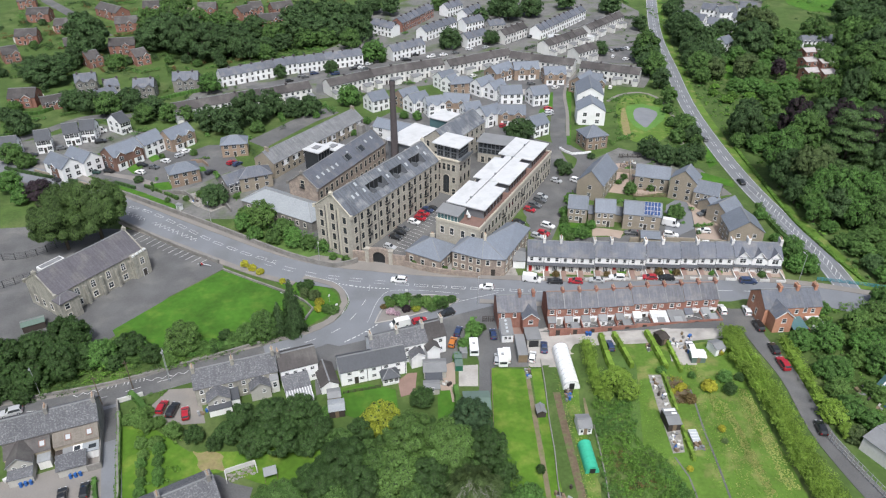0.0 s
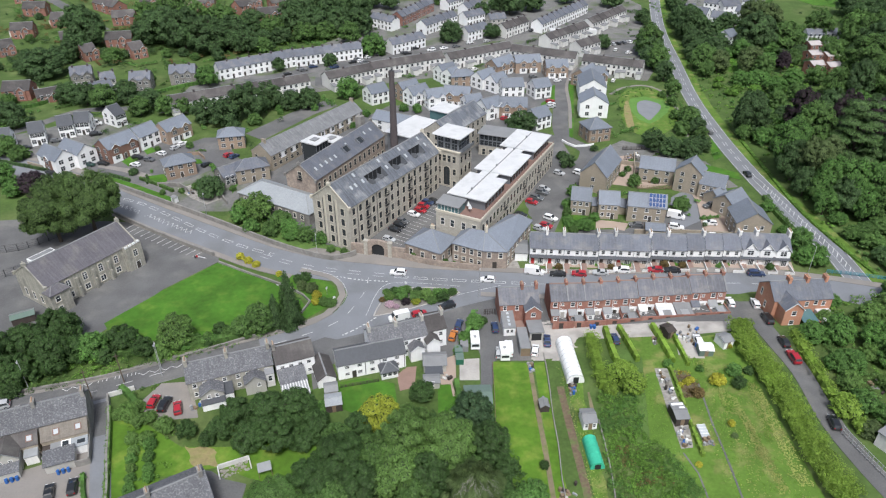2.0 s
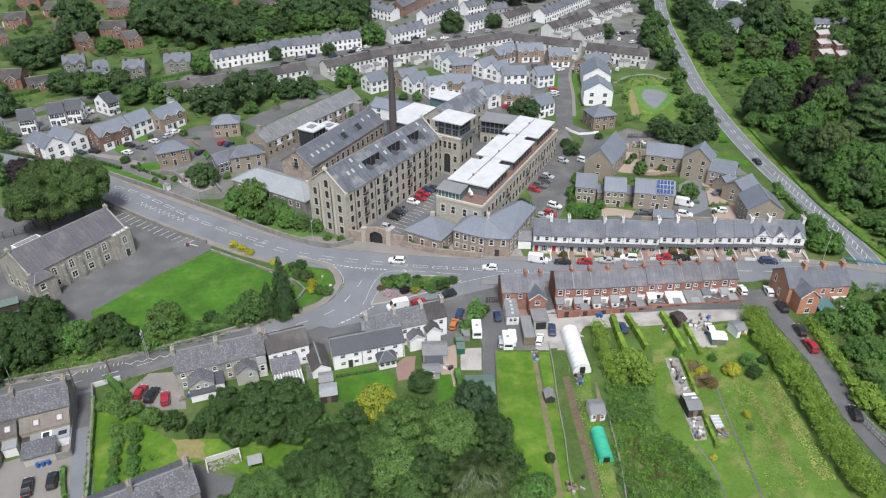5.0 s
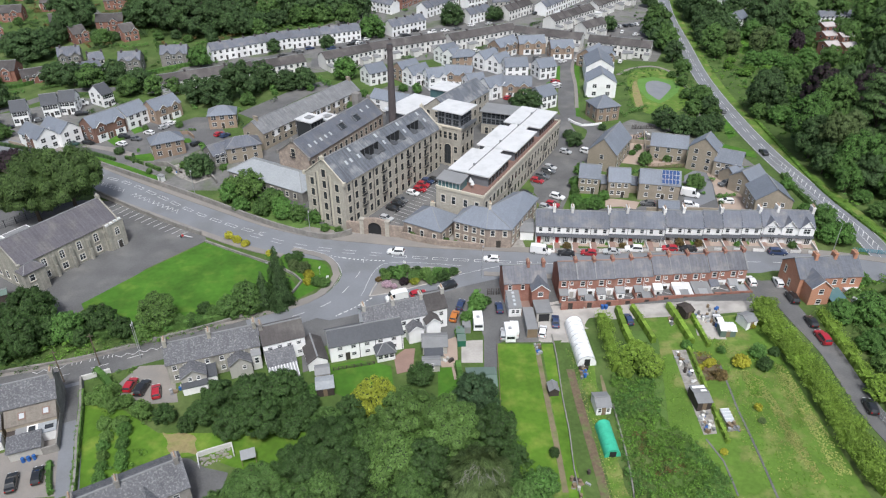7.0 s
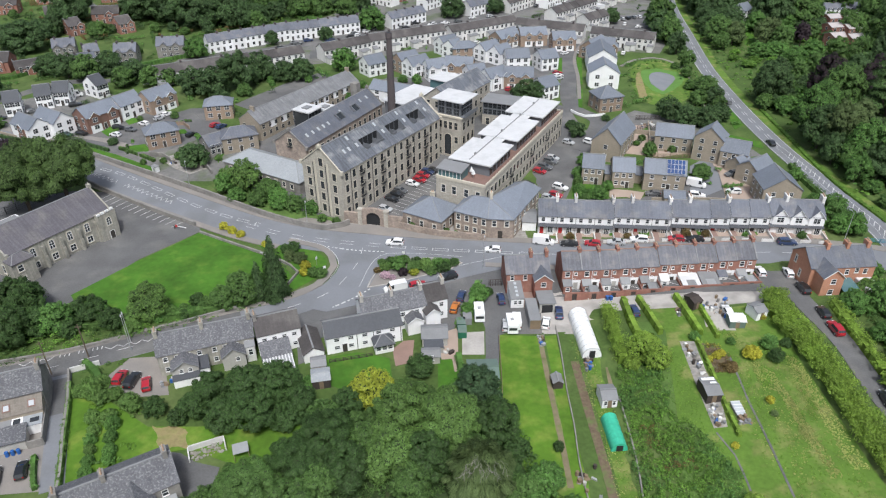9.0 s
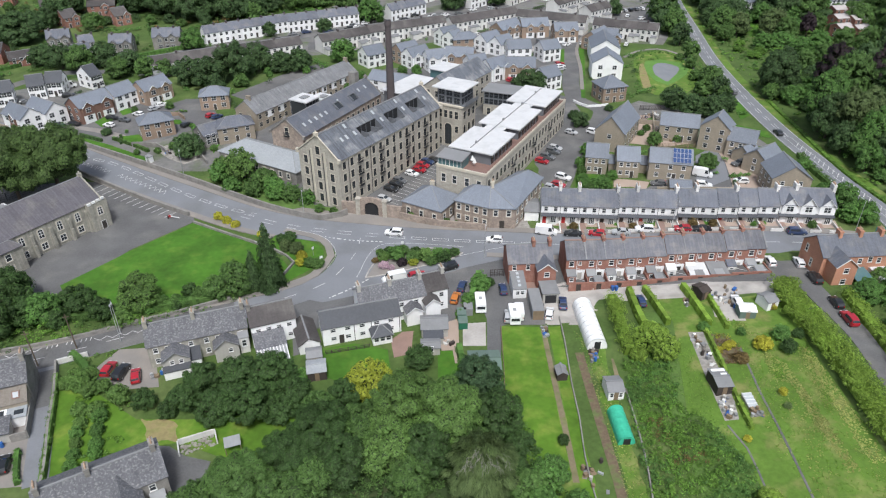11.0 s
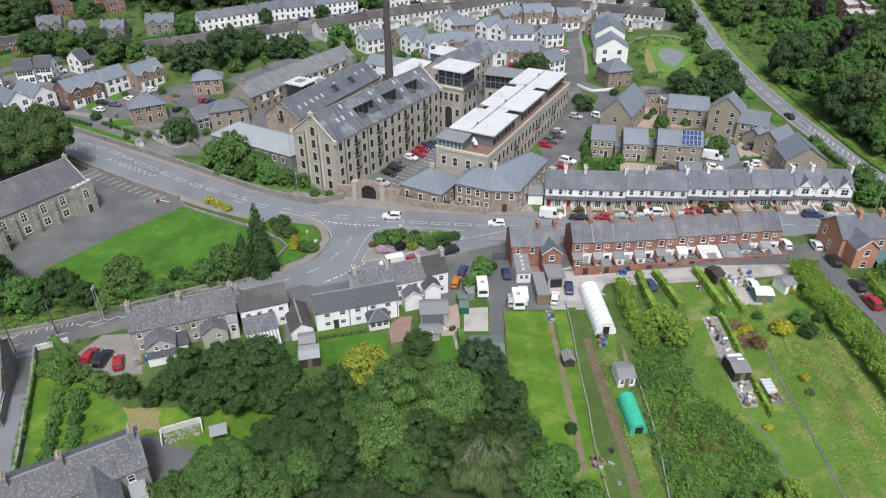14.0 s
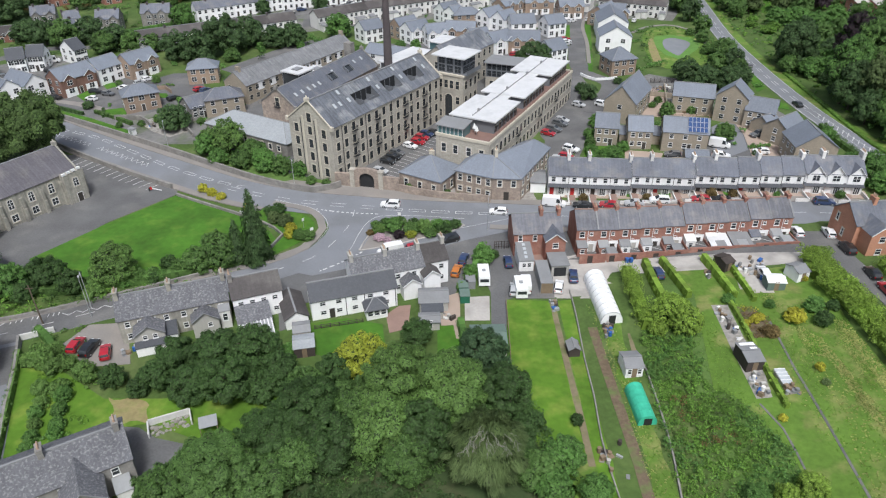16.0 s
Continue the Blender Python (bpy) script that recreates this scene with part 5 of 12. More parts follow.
    for i in range(7):
        part("mullion", shared("mullion_short", lambda: Shape().box(-0.08, 0.0, -0.06, 0.06, 0, 2.6).mesh("mullion", WHITE_TRIM)), g, "", pose(-L / 2 + 0.3, 0.1 + i * 1.1, top + 0.05))
    for x, y in ((-27.5, -2.2), (-26.2, -1.0)):
        part("parasol", shared("parasol", lambda: Shape().cyl(0, 0, 0, 2.0, 0.04, 0.04, 6).cyl(0, 0, 1.2, 2.5, 0.55, 0.05, 8, 1).mesh("parasol", GALV, WHITE_TRIM)), ob, "closed white parasol", pose(x, y, top + 0.05))


def hipped_building(name, ring, tops, faces, eave, wall, label, base=0.0):
    """Walls round a footprint and a hipped roof whose faces join eave corners (numbers) and roof points (letters)."""
    cx, cy = sum(p[0] for p in ring) / len(ring), sum(p[1] for p in ring) / len(ring)
    ob = thing(name, cx, cy, 0, label, "building", z=base)
    loc = [(x - cx, y - cy) for x, y in ring]
    part("wall", Shape().solid([(x, y, -1) for x, y in loc], [(x, y, eave) for x, y in loc]).mesh("wall", wall), ob)
    out = [(x * 1.04, y * 1.04) for x, y in loc]
    s = Shape()
    pts = {i: (x, y, eave) for i, (x, y) in enumerate(out)}
    pts.update({k: (x - cx, y - cy, z) for k, (x, y, z) in tops.items()})
    for fc in faces:
        s.face([pts[k] for k in fc])
    s.solid([(x, y, eave - 0.25) for x, y in out], [(x, y, eave) for x, y in out], 0, cap=False)
    seen = set()
    for fc in faces:
        for a, b in zip(fc, fc[1:] + fc[:1]):
            if (isinstance(a, str) or isinstance(b, str)) and (b, a) not in seen:
                seen.add((a, b))
                s.rod(pts[a], pts[b], 0.12, 4, 1)
    part("roof", s.mesh("roof", SLATE_NEW, LEAD), ob, "blue-grey slate hipped roof with lead hips")
    return ob, loc


def gate_lodges():
    ob, loc = hipped_building("gate_office", [(2.6, 167.6), (11.2, 163.4), (17.6, 162.9), (26.3, 180.0), (19.6, 183.6), (12.0, 173.0), (6.4, 176.2)],
                              {"p": (11.8, 169.0, 9.0), "q": (22.2, 179.2, 8.8), "r": (8.0, 171.0, 8.6)},
                              [[0, 1, "p", "r"], [1, 2, "p"], [2, 3, "q", "p"], [3, 4, "q"], [4, 5, "p", "q"], [5, 6, "r", "p"], [6, 0, "r"]], 6.0, STONE_BROWN, "brown stone mill office with an angled front and slate hipped roof", 1.0)
    for a, b, n in ((0, 1, 4), (1, 2, 2), (2, 3, 6)):
        p, q = Vector(loc[a]), Vector(loc[b])
        turn = math.degrees(math.atan2((q - p).y, (q - p).x))
        for i in range(n):
            m = p.lerp(q, (i + 0.5) / n)
            fm, pm = window_meshes(1.1, 1.7, "stone")
            part("pane", pm, part("window", fm, ob, at=pose(m.x, m.y, 3.6, 0, 0, turn)))
            if not (a == 1):
                fm, pm = window_meshes(1.1, 1.3, "stone")
                part("pane", pm, part("window", fm, ob, at=pose(m.x, m.y, 0.9, 0, 0, turn)))
    m = Vector(loc[1]).lerp(Vector(loc[2]), 0.5)
    part("door", Shape().box(-0.6, 0.6, -0.08, 0.02, 0, 2.3).mesh("door", DARK_DOOR), ob, at=pose(m.x, m.y, 0, 0, 0, -4))
    c = chimney(ob, 11.8 - sum(p[0] for p in [(2.6, 0), (11.2, 0), (17.6, 0), (26.3, 0), (19.6, 0), (12.0, 0), (6.4, 0)]) / 7 + 0.4, -3.4, 9.0, STONE_PALE, 1.6, 2)
    ob, loc = hipped_building("gate_lodge", [(-11.0, 170.4), (-0.9, 164.6), (4.2, 173.2), (-5.9, 179.0)], {"a": (-3.4, 171.8, 8.0)}, [[0, 1, "a"], [1, 2, "a"], [2, 3, "a"], [3, 0, "a"]], 4.2, STONE_BROWN, "single-storey stone gate lodge with a pyramid slate roof", 1.0)
    for a, b, n in ((0, 1, 3), (1, 2, 3)):
        p, q = Vector(loc[a]), Vector(loc[b])
        turn = math.degrees(math.atan2((q - p).y, (q - p).x))
        for i in range(n):
            m = p.lerp(q, (i + 0.5) / n)
            fm, pm = window_meshes(1.1, 2.0, "stone")
            part("pane", pm, part("window", fm, ob, at=pose(m.x, m.y, 0.9, 0, 0, turn)))
    chimney(ob, 0.3, 0.9, 7.8, STONE_PALE, 1.0, 2, 60)


def mill_gate():
    ob = thing("mill_gateway", -18.9, 170.3, -12.0, "stone gateway with an arched dark opening in the boundary wall", "gateway", z=1.0)
    s = Shape()
    n = 10
    arc = [(-1.9, 0.0)] + [(-1.9 * math.cos(math.pi * i / n), 2.3 + 1.6 * math.sin(math.pi * i / n)) for i in range(n + 1)] + [(1.9, 0.0)]
    top = [(-3.1, 0.0)] + [(-3.1 + 6.2 * i / n, 4.7 + 0.5 * math.sin(math.pi * i / n)) for i in range(n + 1)] + [(3.1, 0.0)]
    for (a, b), (c, d) in zip(zip(arc, top), list(zip(arc, top))[1:]):
        s.face([(a[0], -0.4, a[1]), (c[0], -0.4, c[1]), (d[0], -0.4, d[1]), (b[0], -0.4, b[1])][::-1])
        s.face([(b[0], -0.4, b[1]), (d[0], -0.4, d[1]), (d[0], 0.4, d[1]), (b[0], 0.4, b[1])][::-1])
        s.face([(a[0], 0.4, a[1]), (c[0], 0.4, c[1]), (d[0], 0.4, d[1]), (b[0], 0.4, b[1])])
        s.face([(a[0], -0.4, a[1]), (a[0], 0.4, a[1]), (c[0], 0.4, c[1]), (c[0], -0.4, c[1])][::-1])
    part("arch", s.mesh("arch", STONE_BROWN), ob)
    s = Shape().face([(x, 0.1, z) for x, z in arc][::-1])
    part("gate_leaf", s.mesh("gate_leaf", IRON), ob, "dark iron gate")
    for sd in (-1, 1):
        part("gate_pier", Shape().box(-0.55, 0.55, -0.6, 0.6, 0, 4.5).box(-0.7, 0.7, -0.75, 0.75, 4.5, 4.75).mesh("gate_pier", STONE), ob, "", pose(sd * 3.6, 0, 0))
    for sd in (-1, 1):
        part("side_wall", Shape().box(-2.0, 2.0, -0.35, 0.35, -0.3, 3.4).mesh("side_wall", STONE_BROWN), ob, "", pose(sd * 6.1, 0, 0))


def mill_stack():
    ob = thing("mill_chimney", -18.0, 235.3, 0, "tall tapering sooty brick factory chimney", "chimney", z=3.4)
    part("shaft", Shape().cyl(0, 0, -1, 29.6, 1.55, 0.92, 20).mesh("shaft", BRICK_SOOT), ob)
    part("cap", Shape().cyl(0, 0, 29.6, 30.4, 0.92, 1.12, 20).cyl(0, 0, 30.4, 31.8, 1.1, 1.04, 20).cyl(0, 0, 31.8, 31.85, 0.75, 0.75, 16, 1).mesh("cap", BRICK_SOOT, IRON), ob)


main_mill()
second_mill()
weaving_range()
pale_shed()
stair_tower()
rear_wings()
flat_block()
gate_lodges()
mill_gate()
mill_stack()


# ---- the parish hall by the green ----
def parish_hall():
    L, d, eave, ridge = 27.0, 13.2, 7.2, 11.6
    ob = thing("church_hall", -99.2, 158.3, 58.0, "grey stone church hall with tall windows, buttresses and a slate roof", "hall", z=1.0)
    part("wall", gable_walls(L, d, eave, ridge, HALL_STONE), ob)
    part("roof", gable_roof(L, d, eave, ridge, HALL_SLATE, 0.25, 0.0), ob)
    for i in range(4):
        u = -7.6 + i * 4.7
        windows(ob, [(u, 0.9)], 1.5, 1.7, "stone", 0, -d / 2)
        arched_window(ob, u, 3.9, 1.3, 1.6, -d / 2)
    for i in range(6):
        u = -10.0 + i * 4.7
        part("buttress", shared("buttress", lambda: Shape().box(-0.35, 0.35, -0.9, 0.05, -1, 3.2).box(-0.35, 0.35, -0.55, 0.05, 3.2, 5.8).mesh("buttress", HALL_STONE)), ob, "", pose(u, -d / 2, 0))
    w = part("stair_wing", Shape().box(-2.6, 2.6, -3.0, 0.1, -1, 6.2).mesh("stair_wing", HALL_STONE), ob, "projecting stone stair wing", pose(-11.6, -d / 2, 0))
    part("wing_roof", hip_roof(5.2, 3.2, 6.2, 7.8, HALL_SLATE, 0.2), w, "", pose(0, -1.5, 0))
    windows(w, [(-0.9, 0.9)], 1.1, 1.4, "stone", 0, -3.0)
    windows(w, [(-0.9, 3.7)], 1.3, 1.7, "stone", 0, -3.0)
    w = part("porch_wing", Shape().box(-2.4, 2.4, -1.6, 0.1, -1, 7.4).mesh("porch_wing", HALL_STONE), ob, "stone entrance bay", pose(11.4, -d / 2, 0))
    s = Shape()
    for i in range(4):
        s.box(-2.5 + i * 1.25, -1.7 + i * 1.25, -1.75, -1.3, 7.4 + 0.12 * i, 7.9 + 0.12 * i)
    part("battlement", s.mesh("battlement", WHITE_TRIM), w, "white stepped coping")
    arched_window(w, 0.2, 4.0, 1.3, 1.4, -1.6)
    door(w, 0.3, -1.6, DARK_DOOR, 1.2, 2.2)
    part("porch_end", Shape().box(0, 2.2, -0.9, 0.9, -1, 6.0).mesh("porch_end", HALL_STONE), ob, "", pose(13.4, -4.4, 0))
    windows(ob, [(-3.5, 1.5), (0, 1.5), (3.5, 1.5)], 1.1, 2.2, "stone", -90, -L / 2)
    part("flat_dormer", Shape().box(-3.4, 3.4, -0.5, 1.6, 0, 1.2).box(-3.0, 3.0, -0.3, 1.2, 1.2, 1.3, 1).mesh("flat_dormer", WHITE_TRIM, FELT), ob, "white-edged flat dormer", pose(-6.5, 4.4, 8.6))
    for x in (-L / 2, L / 2):
        part("coping", shared(("coping", "hall"), lambda: coping_mesh(d, eave, ridge, HALL_STONE)), ob, "", pose(x, 0, 0))
    ob = thing("green_shed", -106.0, 139.5, 30.0, "green-roofed garden shed beside bins", "shed", z=1.0)
    part("wall", gable_walls(5.2, 3.0, 2.0, 2.5, TIMBER_DARK, 0.2), ob)
    part("roof", gable_roof(5.2, 3.0, 2.0, 2.6, FELT_GREEN, 0.2, 0.2, 0.1), ob)


parish_hall()


def solar_house():
    """Twelve dark panels on the near slope of a stone house."""
    tilt = math.degrees(math.atan2(2.8, 3.8))
    ob = thing("solar_array", 65.16, 186.5, -11.45, "dark blue solar panels on a slate roof", "solar panels", z=land(62.8, 188.97) + 6.64)
    ob.rotation_mode = "XYZ"
    for i in range(5):
        for j in range(3):
            part("panel", shared("solar_panel", lambda: Shape().box(-0.46, 0.46, -0.72, 0.72, 0.05, 0.12).box(-0.42, 0.42, -0.68, 0.68, 0.12, 0.13, 1).mesh("panel", GALV, SOLAR)), ob, "", pose(0, 0, 0, tilt) @ pose(-1.96 + i * 0.98, -1.5 + j * 1.5, 0.12))
    return ob


# ---- ground, roads and yards ----
size, cells = 950.0, 190
s = Shape()
gx = [-size + 2 * size * i / cells for i in range(cells + 1)]
gv = [(x, y + 700, land(x, y + 700)) for y in gx for x in gx]
gf = [(j * (cells + 1) + i, j * (cells + 1) + i + 1, (j + 1) * (cells + 1) + i + 1, (j + 1) * (cells + 1) + i) for j in range(cells) for i in range(cells)]
gm = bpy.data.meshes.new("ground")
gm.from_pydata(gv, [], gf)
gm.materials.append(GRASS)
tagged(new("ground", gm), "green grassy ground of the valley", "ground", kind="structure")
ROAD_MAIN = [(-230, 250), (-163.9, 229.7), (-148.8, 224.5), (-130.7, 216.2), (-109.7, 203.2), (-88.1, 190.1), (-68.3, 178.7), (-52.8, 170), (-40.1, 164.6), (-29.9, 162), (-21.7, 160.6), (-13.5, 159.2), (-2.2, 157.8), (10.5, 156.7), (26.2, 155.4), (41.6, 153.7), (64.2, 151.9), (85.3, 150.8), (100.8, 148), (116.1, 143.5), (150, 134), (200, 121)]
ROAD_LOW = [(-20.7, 158.6), (-21.5, 150.5), (-26.3, 139.5), (-34.8, 133.3), (-43.8, 129), (-61, 121.7), (-75.6, 114.7), (-86.6, 110.8), (-97.8, 108.1), (-120, 101), (-150, 92)]
LANE = [(76.1, 148.8), (76.3, 139.4), (76.8, 128.3), (78.6, 115), (78, 100.1), (79.5, 89.2), (81.1, 82.1), (84, 70)]
ROAD_FAR = [(109.7, 152.2), (110.1, 167.8), (108.2, 186.6), (106.1, 214.3), (106.2, 248.7), (109, 292.7), (115.9, 344.3), (124.2, 407.1), (139.4, 479.1), (152, 530)]
ROAD_ESTATE = [(64, 345), (54, 315.3), (50.6, 285.7), (46.9, 260.1), (47.8, 247.8), (54, 238.4), (49.5, 224.4), (43.8, 214.1)]
ROAD_SLIP = [(-20.9, 136.7), (-13.8, 140.2), (-5.1, 143.8), (5.5, 148.5), (16.5, 152.6), (24.5, 154.4)]
LANE_LEFT = [(-76.2, 114.7), (-71.8, 104.4), (-67.3, 93.8), (-63.4, 84.4)]
ROAD_ROW = [(-92.9, 316.9), (-63.4, 335.7), (-41.9, 347), (-25.2, 359.5), (11.2, 376.5), (37.5, 394.5), (73.3, 418), (98.5, 443.4)]
ROAD_HILL = [(-268.2, 479.1), (-240.2, 450.7), (-221.2, 431.6), (-195.1, 401.8)]
ROAD_LEFT_ESTATE = [(-178.2, 247.9), (-166.6, 260.1), (-154.3, 278.9), (-136.1, 282.2), (-122.4, 292.7)]
ROAD_DRIVE = [(-132.6, 229.7), (-112.9, 221.9), (-103.3, 229.7), (-96.4, 241.4), (-88.4, 247.9), (-76.1, 229.7), (-63.1, 227.5)]
strip("road_main", ROAD_MAIN, 5.0, -5.0, 0.10, ASPHALT, "grey worn asphalt main road", "road")
strip("road_low", ROAD_LOW, 3.3, -3.3, 0.08, ASPHALT, "grey asphalt side road", "road")
# Western stretch again in a darker tone, imitating lens fall-off at the left.
strip("road_low_west", ROAD_LOW[4:], 3.25, -3.25, 0.084, TARMAC, "side road asphalt, darkened for the dimmer left of the view", "road")
strip("road_slip", ROAD_SLIP, 2.6, -2.6, 0.07, ASPHALT, "grey asphalt slip road", "road")
strip("road_lane", LANE, 2.4, -2.2, 0.06, TARMAC, "narrow worn tarmac lane", "road")
strip("road_lane_left", LANE_LEFT, 1.9, -1.9, 0.06, ASPHALT, "narrow tarmac lane between walls", "road")
strip("lane_patch", [(-74.4, 110.6), (-72.6, 106.4), (-70.4, 101.2)], 1.5, -1.5, 0.066, TARMAC, "dark tarmac patch in the lane", "road")
strip("verge_path_far", ROAD_FAR, -4.4, -7.6, 0.1, MEADOW, "grassy verge beside the far road", "verge")
strip("road_far", ROAD_FAR, 2.5, -4.4, 0.07, ASPHALT, "wide grey asphalt road with worn markings", "road")
strip("road_estate", ROAD_ESTATE, 3.2, -3.2, 0.07, TARMAC, "dark tarmac estate road", "road")
strip("road_row", ROAD_ROW, 4.2, -4.2, 0.07, TARMAC, "grey tarmac street between terraces", "road")
strip("road_hill", ROAD_HILL, 3.2, -3.2, 0.07, TARMAC, "grey tarmac estate street", "road")
strip("road_left_estate", ROAD_LEFT_ESTATE, 2.6, -2.6, 0.07, TARMAC, "grey tarmac estate street", "road")
strip("road_drive", ROAD_DRIVE, 2.8, -2.8, 0.07, TARMAC, "grey tarmac drive", "road")
strip("pavement_north", ROAD_MAIN, 7.4, 5.0, 0.22, FOOTWAY, "worn footway with a raised kerb", "pavement")
strip("pavement_south_west", ROAD_MAIN[1:9], -5.0, -6.9, 0.22, FOOTWAY, "worn footway with a raised kerb", "pavement")
strip("pavement_south_east", ROAD_MAIN[13:17], -5.0, -6.8, 0.22, FOOTWAY, "worn footway with a raised kerb", "pavement")
strip("pavement_low", ROAD_LOW[2:], -3.3, -5.0, 0.2, FOOTWAY, "footway with a raised kerb", "pavement")
strip("pavement_estate", ROAD_ESTATE[:4], 4.6, 3.2, 0.18, FOOTWAY, "estate footway", "pavement")
strip("pavement_green", [(-39.9, 163.4), (-31.3, 160), (-27.2, 155.3), (-25.8, 150.5), (-27, 145)], -0.15, -1.9, 0.2, FOOTWAY, "pale footway with a raised kerb round the junction green", "pavement")
strip("kerb_island", [(-17.8, 141.2), (-17.2, 144.5), (-15.6, 149.6), (-13.6, 152.4), (-11.5, 153.3), (-3.3, 153.8), (2.6, 153.1), (4.4, 151.6), (1.2, 148.6), (-4.6, 146.2), (-12, 142.9), (-17.8, 141.2)], 0.15, -0.15, 0.2, CONCRETE, "pale concrete kerb round the traffic island", "kerb")
drape("lodge_front", [(-27, 170.2), (-12.6, 168.6), (-4, 165), (2.5, 163.4), (10.7, 162), (23, 163.4), (25, 166.6), (22, 170), (2.7, 172), (-16, 173), (-27, 172.6)], 0.036, RUBBLE, "gritty trampled ground before the lodges", "yard")
drape("mill_front", [(-60, 181), (-43, 171.2), (-31.5, 166.8), (-25, 169), (-27, 173), (-38, 177), (-52, 184)], 0.034, SCRUB_FLOOR, "overgrown strip behind the roadside wall", "bank")
drape("gate_apron", [(-45, 171.2), (-38, 168.4), (-31.5, 166.2), (-25, 168.6), (-27, 171.6), (-38, 174.4)], 0.040, FOOTWAY, "worn footway by the mill gate", "pavement")
drape("gate_apron", [(-30, 168), (-25.5, 167.2), (-10.7, 165.8), (-4, 164.4), (-4, 166), (-10.9, 169.8), (-26, 170.8)], 0.042, FOOTWAY, "worn footway by the mill gate", "pavement")
drape("copse_ground", [(-34, 70), (-30, 88), (-24, 96), (-12, 104), (6, 104), (13.6, 92), (20, 76), (22, 70)], 0.030, WOOD_FLOOR, "ivy and leaf litter under the copse, coloured dark for shade", "woodland floor")
drape("footway_corner", [(-29, 146), (-30.6, 142.8), (-33.2, 140), (-36.4, 137.6), (-35.6, 136.2), (-31.8, 138.6), (-28.8, 141.8), (-27.1, 145.3)], 0.170, FOOTWAY, "pale footway round the corner of the green", "pavement")
drape("lawn_church", [(-85.4, 138.3), (-82.5, 134.4), (-72.7, 131.6), (-68.4, 131.8), (-51.9, 133.3), (-41.4, 138.1), (-35.5, 144.7), (-38.3, 149.3), (-43.8, 154.2), (-64, 166.7), (-75.5, 152.6)], 0.050, LAWN, "bright mown lawn beside the church hall", "lawn")
drape("road_junction", [(-37.6, 164), (-13.5, 160), (15.2, 156.1), (18.9, 153.4), (9.3, 147.7), (-3.6, 141.1), (-13.6, 136.7), (-26, 132), (-32.7, 134), (-26.4, 144.2), (-25.5, 150.5), (-28.4, 157.8)], 0.085, ASPHALT, "grey asphalt junction", "road")
drape("lawn_junction", [(-48.4, 162.9), (-42.3, 160.8), (-37.6, 159.1), (-34.2, 157.8), (-31.7, 156.4), (-30.1, 154.8), (-29.1, 153.1), (-28.7, 151.4), (-28.6, 149.6), (-29, 147.7), (-30.2, 145.5), (-32.2, 143), (-34.7, 140.5), (-37.6, 137.9), (-38, 138.8), (-36, 143), (-35.2, 145.9), (-35.6, 147.3), (-36.9, 149.1), (-39.2, 151.5), (-43.1, 155.4), (-48.6, 161.1)], 0.055, LAWN, "bright mown grass at the junction", "lawn")
drape("church_yard", [(-142.4, 189.5), (-132, 190.5), (-120.4, 185.1), (-107.9, 189.5), (-94.5, 188.4), (-66, 170.9), (-64.4, 167), (-75.7, 153.2), (-84.3, 135.3), (-87.5, 131.8), (-98.2, 134.9), (-111.1, 132.2), (-126.7, 144.2), (-150.4, 184.5)], 0.040, TARMAC, "grey tarmac church car park", "yard")
drape("mill_yard", [(-69, 201), (-46.8, 182.8), (-31.3, 172.4), (-15.9, 171.2), (2.7, 168.8), (19.6, 171.2), (26.6, 181.7), (33.6, 181.3), (44.6, 210), (47.5, 229), (45.1, 251.6), (26.9, 263.1), (4, 285.7), (-23.3, 285.7), (-56.4, 236.6)], 0.030, TARMAC, "grey tarmac mill courtyard", "yard")
drape("courtyard", [(39, 176.9), (85.5, 173.2), (92.1, 186.6), (84, 203.8), (76.2, 199.8), (55.4, 181.5), (40, 183.3)], 0.035, TARMAC, "grey tarmac courtyard of the stone houses", "yard")
drape("paved_court", [(81.9, 204.2), (85.6, 208.2), (92.7, 207), (91.5, 195), (90, 187.5), (86, 178), (77.6, 178.4), (79.4, 186.1), (81.3, 195)], 0.050, PAVERS, "tan block paving", "paving")
drape("front_strip", [(24.2, 169.9), (96.7, 161.6), (95.8, 157.6), (50.9, 160.7), (23.2, 165.2)], 0.050, PAVERS, "paved front garden strip of the white terrace", "paving")
for ring in ([(24.4, 168.8), (28, 168.2), (27.4, 164.5), (23.8, 165.1)], [(43.2, 166.4), (45.2, 166.1), (44.6, 162.6), (42.6, 162.8)], [(49, 165.6), (53.2, 165), (52.4, 161.4), (48.4, 161.8)], [(63.2, 163.4), (67, 162.9), (66.2, 160.2), (62.4, 160.6)], [(76, 162.4), (79.6, 162), (79, 159.6), (75.4, 159.8)]):
    drape("front_lawn", ring, 0.062, LAWN, "small front lawn of a terraced house", "lawn")
for ring in ([(30.4, 168), (33, 167.6), (32.4, 163.9), (29.8, 164.2)], [(39.2, 167), (41.4, 166.7), (40.8, 163), (38.6, 163.2)], [(57, 164.4), (59, 164.1), (58.2, 160.8), (56.2, 161)]):
    drape("front_yard", ring, 0.062, CONCRETE, "pale concrete front yard of a terraced house", "yard")
drape("rear_lane", [(24.1, 139.4), (70.6, 135.7), (68.9, 130.1), (57.4, 129.3), (36, 131.4), (34.9, 128.7), (30, 128.5), (27.3, 124.1), (21, 124.3)], 0.050, CONCRETE, "pale concrete lane behind the brick terrace", "yard")
